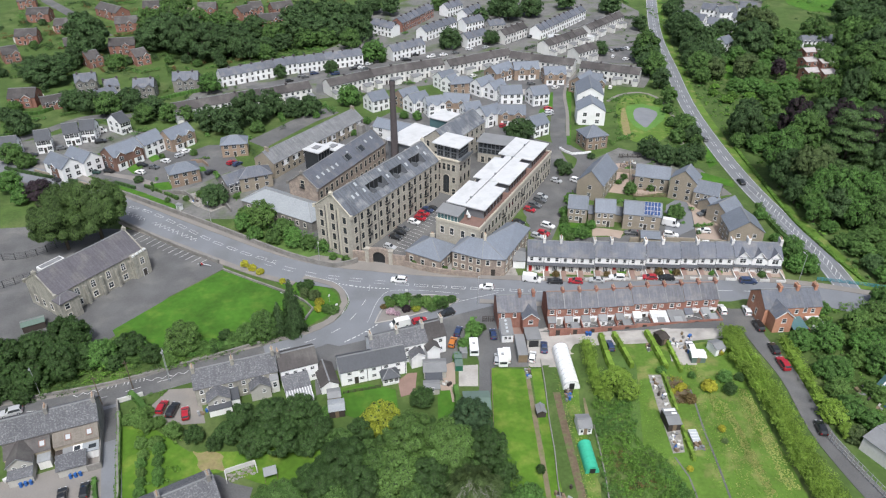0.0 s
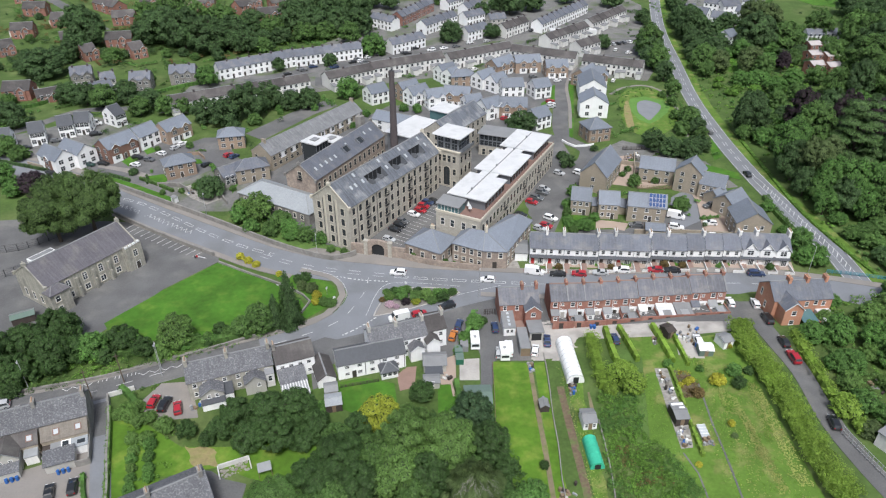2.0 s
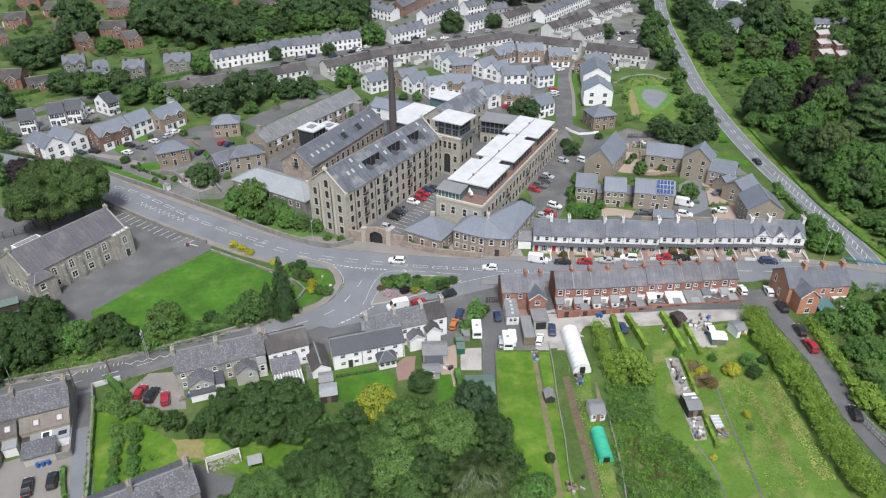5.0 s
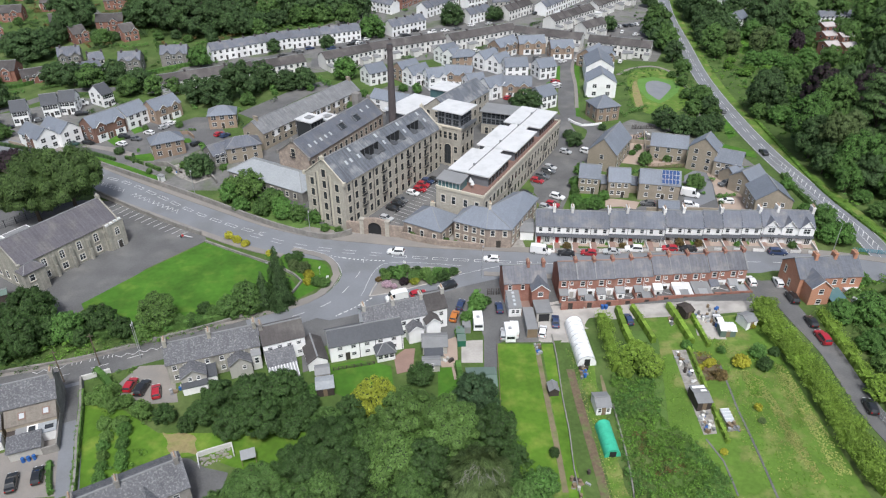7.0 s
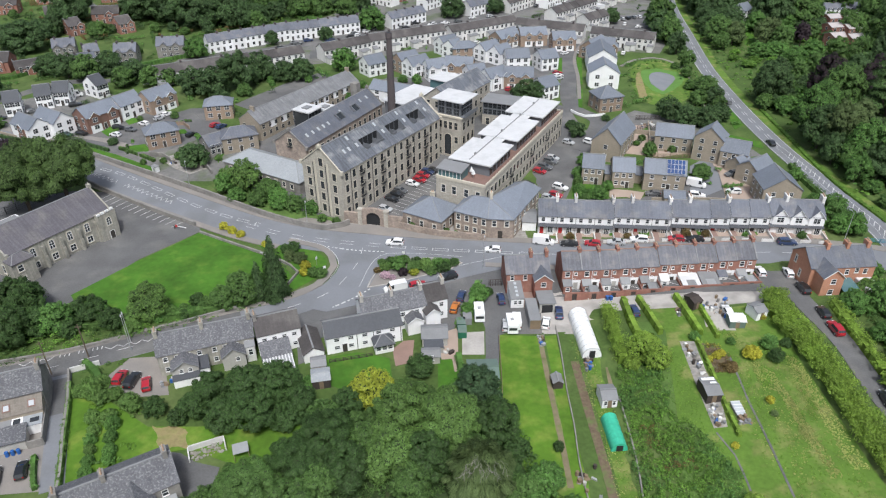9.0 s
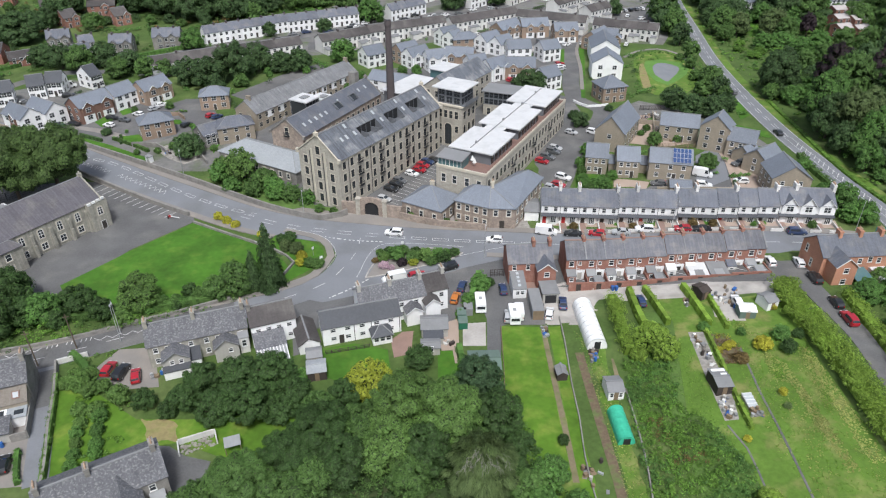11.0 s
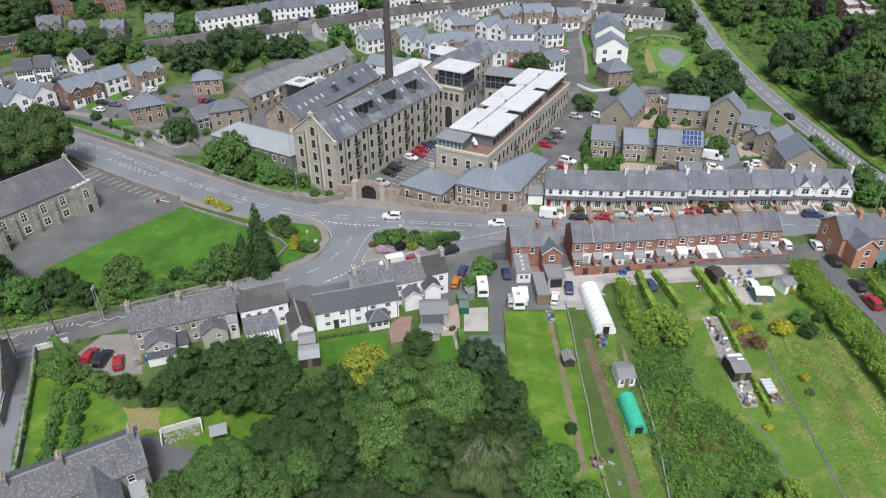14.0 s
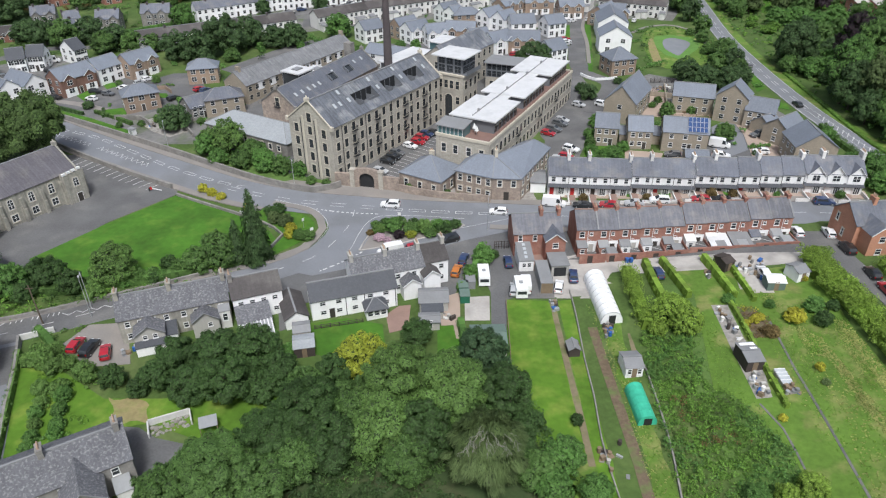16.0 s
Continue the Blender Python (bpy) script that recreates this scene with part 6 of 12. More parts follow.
drape("brick_ground", [(13.9, 155), (26, 153.8), (77.2, 149.6), (85, 148.2), (79.1, 131.6), (70.7, 133.9), (23.8, 137.6), (9.8, 141.3), (10.1, 149.3)], 0.062, TARMAC, "worn tarmac yards round the brick houses", "yard")
drape("caravan_yard", [(14.5, 136.7), (21.8, 137.1), (20.7, 124.3), (13.9, 124.3)], 0.056, TARMAC, "tarmac parking behind the brick house", "yard")
drape("garage_yard", [(21.9, 138.5), (26.6, 138.9), (28.8, 134.7), (27.6, 124.9), (20.7, 124.7)], 0.066, CONCRETE, "pale concrete in front of the garage", "yard")
drape("hardstanding", [(55.3, 133.5), (61.2, 132.6), (59.4, 120.8), (55, 121.4)], 0.058, CONCRETE, "pale concrete hardstanding between hedges", "yard")

drape("cottage_front", [(-32.1, 127), (-26.6, 131.1), (-19.6, 133.7), (-16.7, 132.5), (-21.1, 124.8), (-26.9, 122.6), (-30.4, 123.3)], 0.054, TARMAC, "tarmac apron in front of the white cottages", "yard")
drape("house_yard", [(9.8, 142.3), (14.8, 141.3), (14.5, 125.3), (11.7, 123.9), (10.6, 110.8), (5.3, 111.2), (8.4, 116.6), (8.8, 126.3), (6.9, 134.9)], 0.050, TARMAC, "tarmac yard beside the brick house", "yard")
drape("pink_yard", [(3.8, 124.7), (8.5, 125.1), (8.2, 117.7), (3.7, 117.7)], 0.060, CONCRETE, "pale paved yard", "yard")
drape("drive_yard", [(-2.1, 144.2), (14.8, 149.3), (14.2, 141.8), (7.5, 140.6), (2.2, 126.3), (0.1, 116.6), (-1.8, 116.6)], 0.045, TARMAC, "tarmac drives between houses", "yard")
drape("lawn_long", [(11.7, 123.9), (19.5, 123.5), (20, 85.6), (15.2, 84.4), (9.9, 98.2)], 0.050, GARDEN, "long mown garden lawn", "lawn")
drape("lawn_strip", [(21.1, 123.5), (24, 123.8), (24, 85.6), (24.2, 76.5), (21.3, 76.5), (21.1, 85.6)], 0.050, GARDEN, "narrow mown garden lawn", "lawn")
drape("scrub_plot", [(32.8, 110.5), (36.3, 117.9), (40.5, 126.8), (46.4, 125.6), (41.5, 98.6), (44.1, 96.8), (46, 92.1), (47.7, 85.6), (47.2, 76.1), (32.1, 77.5), (31.5, 87.3)], 0.028, SCRUB_FLOOR, "overgrown scrubby garden plot", "plot")
drape("meadow_plot", [(57.1, 128), (69.8, 129.6), (68, 112.1), (68.3, 86.1), (68.7, 69.8), (47.2, 70.8), (47.7, 85.6), (46, 92.1), (44.1, 96.8), (41.6, 98.6), (46.4, 125.6), (51.3, 131.4)], 0.040, MEADOW, "rough grass paddock with dry streaks", "meadow")
drape("allotment_grass", [(23.9, 123.8), (27.3, 124.1), (30, 128.5), (34.4, 125.7), (35.8, 114), (32.4, 104.1), (32.4, 84.1), (33.1, 75.1), (19.4, 75.4), (15.2, 84.4)], 0.030, MEADOW, "rough allotment grass", "grass")
drape("side_yard", [(-1.2, 124.3), (2.9, 126.3), (2.9, 116.6), (-0.5, 116.2)], 0.060, PAVERS, "pinkish paved side yard", "paving")
drape("lawn_side", [(-1.2, 116.2), (2.1, 116.2), (3.5, 108.6), (-1.1, 107.4)], 0.055, LAWN, "small mown side lawn", "lawn")
drape("lawn_plot", [(43.3, 133), (51.3, 131.6), (47.8, 97.6), (44.3, 97.3), (46.8, 118.9)], 0.045, MEADOW, "rough mown strip between hedges", "lawn")
drape("garden_left", [(-70.1, 105.1), (-64.2, 105.7), (-52.9, 98.2), (-37, 98.2), (-27, 98.5), (-26.7, 89.6), (-43.8, 93.1), (-54.5, 90.7), (-54.5, 84.4), (-62.5, 84.4)], 0.050, GARDEN, "garden lawns below the stone houses", "lawn")
drape("lawn_copse", [(-41.2, 99), (-31.4, 99.3), (-26, 100.2), (-25.1, 95.6), (-24.9, 90.6), (-27.4, 88.6), (-32.5, 89.3), (-37.2, 90.4), (-41.6, 92.2), (-44.4, 94.5), (-45.5, 97.4)], 0.055, GARDEN, "bright mown grass behind the cottages", "lawn")
drape("lawn_cottage", [(-24.7, 116.6), (-17.7, 118.4), (-11, 116.6), (-10, 110.3), (-17.8, 106.9), (-23.1, 109.4)], 0.060, LAWN, "small cottage lawn", "lawn")
drape("patio", [(-10.6, 119.4), (-8.4, 122), (-6.2, 122.3), (-6.4, 115.4), (-9.6, 114.2)], 0.070, TERRACOTTA, "reddish patio beside the cottage", "paving")
drape("cottage_lane", [(-32.4, 129.4), (-29.4, 130.5), (-25.1, 116.6), (-29, 114.7)], 0.050, TARMAC, "tarmac alley between cottages", "yard")
drape("cottage_verge", [(-33.0, 129.7), (-31.5, 133.0), (-26.7, 133.7), (-18.9, 135.1), (-18.4, 130.9), (-26.4, 128.8)], 0.040, TARMAC, "worn tarmac between the cottages and the side road", "yard")
drape("cottage_yard", [(-27.8, 129.4), (-19.1, 133.1), (-17.7, 126.3), (-24.9, 123.3)], 0.050, TARMAC, "small tarmac forecourt", "yard")
drape("forecourt_row", [(-118.2, 280.2), (-83.6, 300), (-63.6, 311.4), (-65.6, 323.3), (-86.6, 312.9), (-121.7, 292.7)], 0.050, CONCRETE, "pale forecourts below the terrace", "yard")
drape("parking_range", [(-77.8, 254.4), (-64, 277.6), (-51.6, 292.7), (-45.6, 285.7), (-54, 275.6), (-69.6, 247.9)], 0.050, TARMAC, "tarmac parking below the trees", "yard")
drape("street_yard", [(-59.6, 311.4), (-39.5, 323.3), (-4, 341.7), (35, 362.3), (35.9, 374.6), (-1.2, 355.9), (-36.7, 338.3), (-61.5, 323.3)], 0.050, TARMAC, "tarmac backs of the terrace", "yard")
drape("street_front", [(-110, 324.9), (-76.3, 344.3), (-43, 357.7), (-12.1, 376.5), (-12.3, 384.4), (-44.1, 368.9), (-112.2, 333.2)], 0.050, CONCRETE, "pale front yards of the terrace", "yard")
drape("yard_left", [(-91.7, 89.6), (-83.2, 91.6), (-77.7, 94.2), (-71.2, 97.2), (-67.4, 93.6), (-63.6, 84.4), (-87.6, 81.9)], 0.045, FOOTWAY, "pale concrete yard", "yard")
drape("gravel_drive", [(-66.4, 109.4), (-63.4, 116.6), (-56.7, 117.2), (-51.9, 106.2), (-60, 105.4)], 0.050, FOOTWAY, "pale gravel parking patch", "yard")
drape("gravel_bottom", [(-47.5, 92.4), (-45.1, 92.2), (-41.9, 90.2), (-37.5, 89.1), (-37.5, 84.9), (-38.1, 81.9), (-37.9, 79.1), (-40.9, 79.1)], 0.060, TARMAC, "bare tarmac yard beside the stone house", "yard")
drape("verge_left", [(-121, 220), (-115.4, 217.8), (-105.2, 212.8), (-90.6, 204.3), (-89.2, 199.6), (-97.9, 204.2), (-101, 208.1), (-108.2, 211.9)], 0.060, LAWN, "mown roadside verge", "verge")
for ring in ([(-103.6, 218.7), (-98.5, 220.2), (-95.6, 216.2), (-96.3, 211.9), (-101.1, 213.6)], [(-117, 229.8), (-114.7, 236), (-111.4, 234.5), (-112.9, 225.8)], [(-113.4, 240.4), (-109.8, 241.5), (-107.2, 238.1), (-109.7, 235.4)], [(-92.5, 231.8), (-89, 231.7), (-86.9, 228.3), (-90.2, 227.9)], [(-73.5, 213.6), (-70.6, 213.6), (-70.8, 206.7)]):
    drape("lawn_estate", ring, 0.09, LAWN, "small mown front lawn of the estate", "lawn")
drape("footway_estate", [(-124, 227.5), (-112.5, 224.6), (-102.4, 219.6), (-104, 217.6), (-113, 221.8), (-124, 225.4)], 0.07, FOOTWAY, "pale paved estate footway", "paving")
drape("lodge_yard", [(-90.4, 210.1), (-83.3, 203.3), (-77.5, 199.7), (-73, 203.5), (-78, 209), (-86, 213)], 0.06, RUBBLE, "cluttered gravel yard of the lodge", "yard")
drape("verge_right", [(93.9, 225.7), (102.9, 218.7), (101.8, 213.4), (92, 219.7)], 0.060, LAWN, "mown verge by the road", "verge")
drape("verge_right_far", [(104.4, 251.5), (102.6, 233), (98.1, 229), (99.6, 238)], 0.060, LAWN, "mown verge by the road", "verge")
drape("lawn_wood", [(156, 374), (160, 373), (143.6, 331), (139.6, 332)], 0.060, LAWN, "bright mown lawn among the trees", "lawn")
drape("field_far", [(237.2, 522.7), (298, 522.7), (267.6, 468.5), (249.9, 448.3), (235.5, 453.2), (228.4, 468.5)], 0.080, LAWN, "bright green field", "field")
drape("terrace_ground", [(-120.5, 276.3), (-81.6, 291.2), (-58.3, 303), (-22.7, 316.9), (4.4, 326.6), (33.6, 345.2), (59.8, 326.6), (96.5, 318.5), (102.5, 331.5), (125.8, 453.2), (114.1, 485.9), (-17, 485.9), (-45.1, 453.2), (-44.7, 409.3), (-69, 371.7), (-115.1, 338.3)], 0.020, TOWN_GROUND, "worn yards and small gardens between terraces", "yard")
drape("estate_ground", [(-180.4, 247.9), (-164.3, 255.5), (-144.2, 272.4), (-121, 262.5), (-129.4, 247.9), (-144.7, 228.8), (-156.5, 231.5)], 0.020, TOWN_GROUND, "worn yards and gardens between white houses", "yard")
drape("lodge_ground", [(-110.8, 212.3), (-98.1, 220.3), (-83, 224.5), (-64, 221.9), (-65.2, 201), (-68.5, 195.3), (-80.6, 195.3), (-92.5, 203.2)], 0.020, TOWN_GROUND, "worn gravel and garden ground beside the mill", "yard")
drape("stone_court_ground", [(47.1, 229), (68.8, 247.6), (79.2, 240.6), (94.7, 228.1), (99, 207.9), (84.4, 205), (62.7, 214.9), (45.3, 211.1)], 0.020, TOWN_GROUND, "worn yards and gardens between stone houses", "yard")
drape("shop_ground", [(154.6, 485.9), (139.6, 418), (168.1, 407.1), (199.3, 441), (218.3, 485.9)], 0.020, TOWN_GROUND, "worn yards between white houses", "yard")
drape("garage_yard", [(92.1, 384.4), (111.6, 386.4), (103.4, 355.9), (82.6, 355.9)], 0.060, TARMAC, "tarmac garage court", "yard")
drape("estate_verge", [(58.6, 313.7), (60.8, 313.7), (54.8, 276.3), (52.9, 276.3)], 0.090, LAWN, "mown verge beside the estate road", "verge")
drape("estate_verge", [(52.1, 271.1), (54, 271.1), (50.2, 249.9), (49, 251)], 0.090, LAWN, "mown verge beside the estate road", "verge")
drape("estate_verge", [(50, 311.4), (52.1, 312.9), (47.4, 282.2), (45.4, 282.2)], 0.090, LAWN, "mown verge beside the estate road", "verge")
drape("estate_verge", [(42.8, 289.1), (45.8, 292.7), (42.6, 271.1), (38.7, 268.6)], 0.090, LAWN, "small mown garden of a white house", "lawn")
drape("estate_verge", [(-24.4, 301.5), (-18.2, 307.5), (-15.9, 298.5), (-21.3, 294.1)], 0.090, LAWN, "small mown garden of a white house", "lawn")
drape("estate_drive", [(13.8, 282.2), (21.4, 287), (23.1, 275.6), (15.7, 271.1)], 0.080, PAVERS, "pale paved driveway of the white estate", "paving")
drape("estate_drive", [(32.5, 315.3), (40.8, 316.9), (40.7, 309.1), (32.7, 307.5)], 0.080, CONCRETE, "pale paved driveway of the white estate", "paving")
drape("estate_drive", [(-5.9, 282.2), (0.2, 285.7), (2.7, 277.6), (-3.4, 273.7)], 0.080, CONCRETE, "pale paved driveway of the white estate", "paving")
drape("estate_yard", [(-19.5, 263.1), (1.4, 260.1), (35.3, 254.4), (49.8, 303.7), (60.5, 331.5), (68.9, 348.7), (26.9, 331.5), (-3.5, 292.7)], 0.035, TARMAC, "tarmac drives of the white estate", "yard")
drape("left_court", [(-132.6, 229.7), (-107.3, 247.9), (-95.3, 244.8), (-89, 250), (-74.6, 231.9), (-90.4, 215), (-109.9, 213.8)], 0.030, TARMAC, "tarmac parking court", "yard")
drape("pond_bank", [(80.8, 302.2), (84.4, 306.8), (89.8, 308.7), (96.8, 307.9), (100.7, 302.8), (101.4, 293.6), (99.9, 282.2), (96.4, 269.3), (92.1, 260.1), (86.8, 254.3), (81.6, 252.2), (76.3, 253.6), (73.7, 258.7), (73.6, 267.7), (74.8, 278.9), (77.5, 292.7)], 0.040, MEADOW, "grassy bank round the pond", "bank")
drape("pond_weed", [(89 + 1.75 * a, 281.5 + 1.5 * b) for a, b in ((-3.6, 8.6), (0.4, 10.4), (4.2, 7.4), (5.2, 2.6), (3.2, -2.8), (0, -8), (-3, -11.4), (-5, -8), (-5.4, -1), (-4.8, 4.4))], 0.050, POND_WEED, "bright green weed round the open water", "weed")
drape("pond_reeds", [(79.4, 290), (80.8, 291.8), (80.8, 288.3), (79.6, 279.7), (78.3, 270.8), (76.9, 261.6), (75.5, 256.8), (74.2, 255.9), (73.8, 258.8), (74.4, 265.7), (75.7, 274), (77.6, 283.9)], 0.060, REED, "dry straw reeds", "reeds")
drape("pond_water", [(85.7, 290.4), (86.7, 291.3), (87.8, 291.9), (88.7, 292), (89.7, 291.9), (90.6, 291.3), (91.5, 290.6), (92.3, 289.7), (93, 288.7), (93.6, 287.5), (93.9, 286.1), (93.8, 284.7), (93.4, 283.1), (92.6, 281.4), (91.8, 279.7), (90.9, 278.1), (89.9, 276.4), (88.9, 274.8), (88, 273.3), (87.1, 271.9), (86.3, 270.5), (85.5, 269.3), (84.9, 268.7), (84.3, 268.9), (83.9, 269.7), (83.5, 271.3), (83.2, 272.7), (82.8, 274), (82.6, 275.1), (82.3, 276.1), (82.3, 277.5), (82.4, 279.4), (82.8, 281.8), (83.3, 284.7), (84, 287.1), (84.8, 289)], 0.080, WATER, "still grey pond water", "pond")
drape("island_bed", [(-17.5, 141.5), (-17, 143.3), (-16.3, 146), (-15.2, 149.5), (-13.8, 151.8), (-12.1, 152.9), (-8.6, 153.4), (-3.3, 153.4), (0.7, 153.2), (3.5, 152.6), (4.2, 151.6), (3, 150), (0.3, 148.4), (-3.8, 146.8), (-8.9, 144.6), (-14.8, 141.9)], 0.160, FOOTWAY, "raised planted traffic island", "island")
drape("allot_bed", [(55.3, 131.4), (58.6, 131), (57, 122.3), (54, 122.7)], 0.060, CONCRETE, "concrete hardstanding", "yard")
drape("rubble_strip", [(47.7, 119), (50.4, 118.6), (50, 110), (50.2, 102), (49.2, 95.8), (46.9, 95.8), (47.2, 108)], 0.070, RUBBLE, "strip of rubble, boards and clutter", "rubble")
drape("plant_bed", [(51.4, 118), (54.4, 116.6), (55.3, 113), (54.6, 109.4), (51.2, 109.2)], 0.070, SOIL, "planted garden bed", "bed")
drape("dry_bank", [(-52.2, 98.4), (-51.2, 97.9), (-50.2, 97.9), (-49.1, 98.3), (-47.8, 98.2), (-46.1, 97.6), (-45.3, 96.8), (-45.4, 95.9), (-45, 94.9), (-44.2, 93.6), (-44.5, 93.1), (-45.9, 93.6), (-46.9, 93.5), (-47.7, 92.9), (-48.6, 93.1), (-49.6, 93.9), (-50.2, 94.7), (-50.2, 95.5), (-50.8, 96.6), (-52, 97.9)], 0.070, REED, "patch of dry cut grass", "grass")
drape("inner_court", [(62.7, 233), (70, 233.8), (68, 221.8), (78.1, 217.7), (76, 209.6), (67.4, 207.4), (57.3, 210.9)], 0.062, PAVERS, "pinkish paved back gardens of the stone houses", "paving")
drape("side_court", [(74.3, 200.4), (78, 203.7), (81.7, 204), (81, 195), (78.7, 184.7), (71.9, 180.3), (68.9, 181.8)], 0.064, ASPHALT, "grey asphalt drive of the stone court", "yard")
drape("court_paving", [(47.7, 188.2), (52.4, 186.8), (56.9, 184.8), (54.8, 180.7), (51.2, 182.9), (46.7, 183.2)], 0.060, PAVERS, "pinkish paved forecourt of the stone houses", "paving")
drape("court_garden", [(37.9, 193.6), (47.5, 189.6), (46.2, 182.3), (36.4, 184.2)], 0.060, LAWN, "small front garden lawn", "lawn")
strip("soil_bed", [(26.1, 115.5), (26.4, 104.3), (26.8, 93.7), (27.1, 84.9), (27, 76.4)], 0.80, -0.80, 0.09, SOIL, "bare dug soil strip", "soil")
strip("dirt_path", [(20, 123.3), (20.2, 109.4), (20.5, 96.7), (20.6, 85)], 0.50, -0.50, 0.08, PATH_DIRT, "trodden dirt path", "path")
strip("stone_path", [(55.5, 113), (55.1, 107), (54.7, 101.5), (54.5, 91.3), (53.8, 76)], 0.18, -0.18, 0.08, TARMAC, "narrow concrete garden path", "path")
strip("stone_path_two", [(47, 94.8), (48.3, 89.7), (48.2, 82.5)], 0.15, -0.15, 0.08, TARMAC, "narrow concrete garden path", "path")
strip("path_pond", [(75.1, 300), (82.1, 308.3), (92.3, 312.2), (98.6, 306), (100, 289.1), (98.5, 271.1), (94.5, 249.8)], 0.75, -0.75, 0.10, FOOTWAY, "pale curving pond path", "path")
strip("path_paved", [(0.3, 122.3), (2.1, 116.6), (2.6, 112.6)], 0.50, -0.50, 0.09, PAVERS, "pale garden path", "path")
GARDEN_EDGE = [(23.8, 126.7), (23.8, 118.8), (23.3, 106.7), (23.3, 98.8), (22.8, 89.7), (23, 82.7), (23.3, 78.2)]
strip("grit_patch", [(32.8, 113.4), (32.4, 107.4), (32.6, 104)], 1.00, -1.00, 0.08, PATH_DIRT, "bare gritty patch", "soil")


# ---- road markings ----
dashes("centre_line_main", ROAD_MAIN[14:], 0.0, 4.0, 3.0, 0.14)
dashes("edge_line_far_left", ROAD_FAR, 2.2, 1.0, 0.0, 0.14)
dashes("edge_line_far_right", ROAD_FAR, -4.1, 1.0, 0.0, 0.14)
dashes("centre_line_far", ROAD_FAR[3:], -0.5, 4.0, 3.0, 0.18)
dashes("hatch_line_far", ROAD_FAR[3:], -1.5, 4.0, 3.0, 0.18)
dashes("centre_line_low", ROAD_LOW, 0.0, 3.0, 4.0, 0.14)
dashes("island_edge", ROAD_SLIP[1:5], 2.4, 1.0, 0.0, 0.12)
box_marks("hatch_boxes", [(-116.7, 206.7), (-111.8, 205.2), (-98.4, 199.8), (-84.2, 190.5), (-71.4, 181.7), (-58.7, 174.4), (-49.5, 170.4)], 3.6, 2.2, 0.5)
dashes("lane_line_north", ROAD_MAIN[7:12], 0.7, 3.4, 3.6, 0.12)
dashes("lane_line_south", ROAD_MAIN[7:12], -0.7, 3.4, 3.6, 0.12)
box_marks("hatch_boxes", ROAD_MAIN[11:15], 3.8, 1.6, 0.5)
dashes("give_way_line", [(-29.6, 159.2), (-23, 157.5), (-14.9, 156.7)], 0.0, 0.6, 0.5, 0.35)
dashes("give_way_low", [(-24.8, 133.5), (-20.9, 136.7), (-17.1, 140.6)], 0.0, 0.6, 0.5, 0.35)
dashes("kerb_line_green", [(-39.9, 163.4), (-31.3, 160), (-27.2, 155.3), (-25.8, 150.5), (-27, 145)], 0.0, 1.0, 0.0, 0.1)
dashes("island_kerb", [(-19.8, 141.4), (-19.3, 143.7), (-18.4, 148.9), (-16.9, 153.4), (-14.6, 155.7), (-9, 156), (-2.2, 155.4), (4.5, 154.4)], 0.0, 1.0, 0.0, 0.1)
for x0, y0, x1, y1, teeth in ((-112.2, 202.6, -97.5, 194.6, 9), (-94.5, 193, -77, 182.4, 10)):
    dashes("zigzag_main", [(x0 + (x1 - x0) * i / teeth / 2 + (0.4 if i % 2 else -0.4), y0 + (y1 - y0) * i / teeth / 2 + (0.75 if i % 2 else -0.75)) for i in range(2 * teeth + 1)], 0.0, 1.0, 0.0, 0.13, sharp=True)
for x0, y0, x1, y1, teeth in ((-84.6, 114.2, -78.6, 116.6, 3), (-69.6, 119.4, -60.6, 122.6, 4)):
    dashes("zigzag_low", [(x0 + (x1 - x0) * i / teeth / 2 + (0.15 if i % 2 else -0.15), y0 + (y1 - y0) * i / teeth / 2 + (-0.45 if i % 2 else 0.45)) for i in range(2 * teeth + 1)], 0.0, 1.0, 0.0, 0.14, label="white painted zigzag on the side road", sharp=True)
for k in range(10):
    x, y = -77.6 + 0.82 * k, 117.2 + 0.29 * k
    if k not in (3, 6):
        dashes("road_letter_bar", [(x, y - 0.5), (x - 0.2, y + 0.45)], 0.0, 1.0, 0.0, 0.15, label="worn white lettering bar on the side road", sharp=True)
dashes("hatch_edge_far", ROAD_FAR[:4], 0.1, 1.0, 0.0, 0.1)
dashes("hatch_edge_far", ROAD_FAR[:4], -1.9, 1.0, 0.0, 0.1)
for k in range(22):
    y = 158 + 2.4 * k
    x = 110.1 - 0.085 * max(0, y - 168) + 1.3
    dashes("hatch_bar", [(x - 0.95, y - 1.3), (x + 0.75, y + 1.3)], 0.0, 1.0, 0.0, 0.2, label="white hatching bar on the far road", sharp=True)
for k in range(13):
    u = k / 12
    dashes("bay_line", [(-98.6 + 25.7 * u, 184 + -14.9 * u), (-95.8 + 26.5 * u, 188.3 + -14.7 * u)], 0.0, 1.0, 0.0, 0.17, 0.1)
for k in range(14):
    u = k / 13
    dashes("bay_line", [(-16.3 + 12.7 * u, 178 + 20.8 * u), (-12.4 + 12 * u, 175.8 + 20.9 * u)], 0.0, 1.0, 0.0, 0.12, 0.1)
COURT_WALLS = [[(62.7, 233), (57.6, 211.7)], [(61.8, 226.5), (68.6, 224.7), (78.1, 217.7)], [(70, 233.8), (66.1, 216.8), (63.4, 209.5)]]


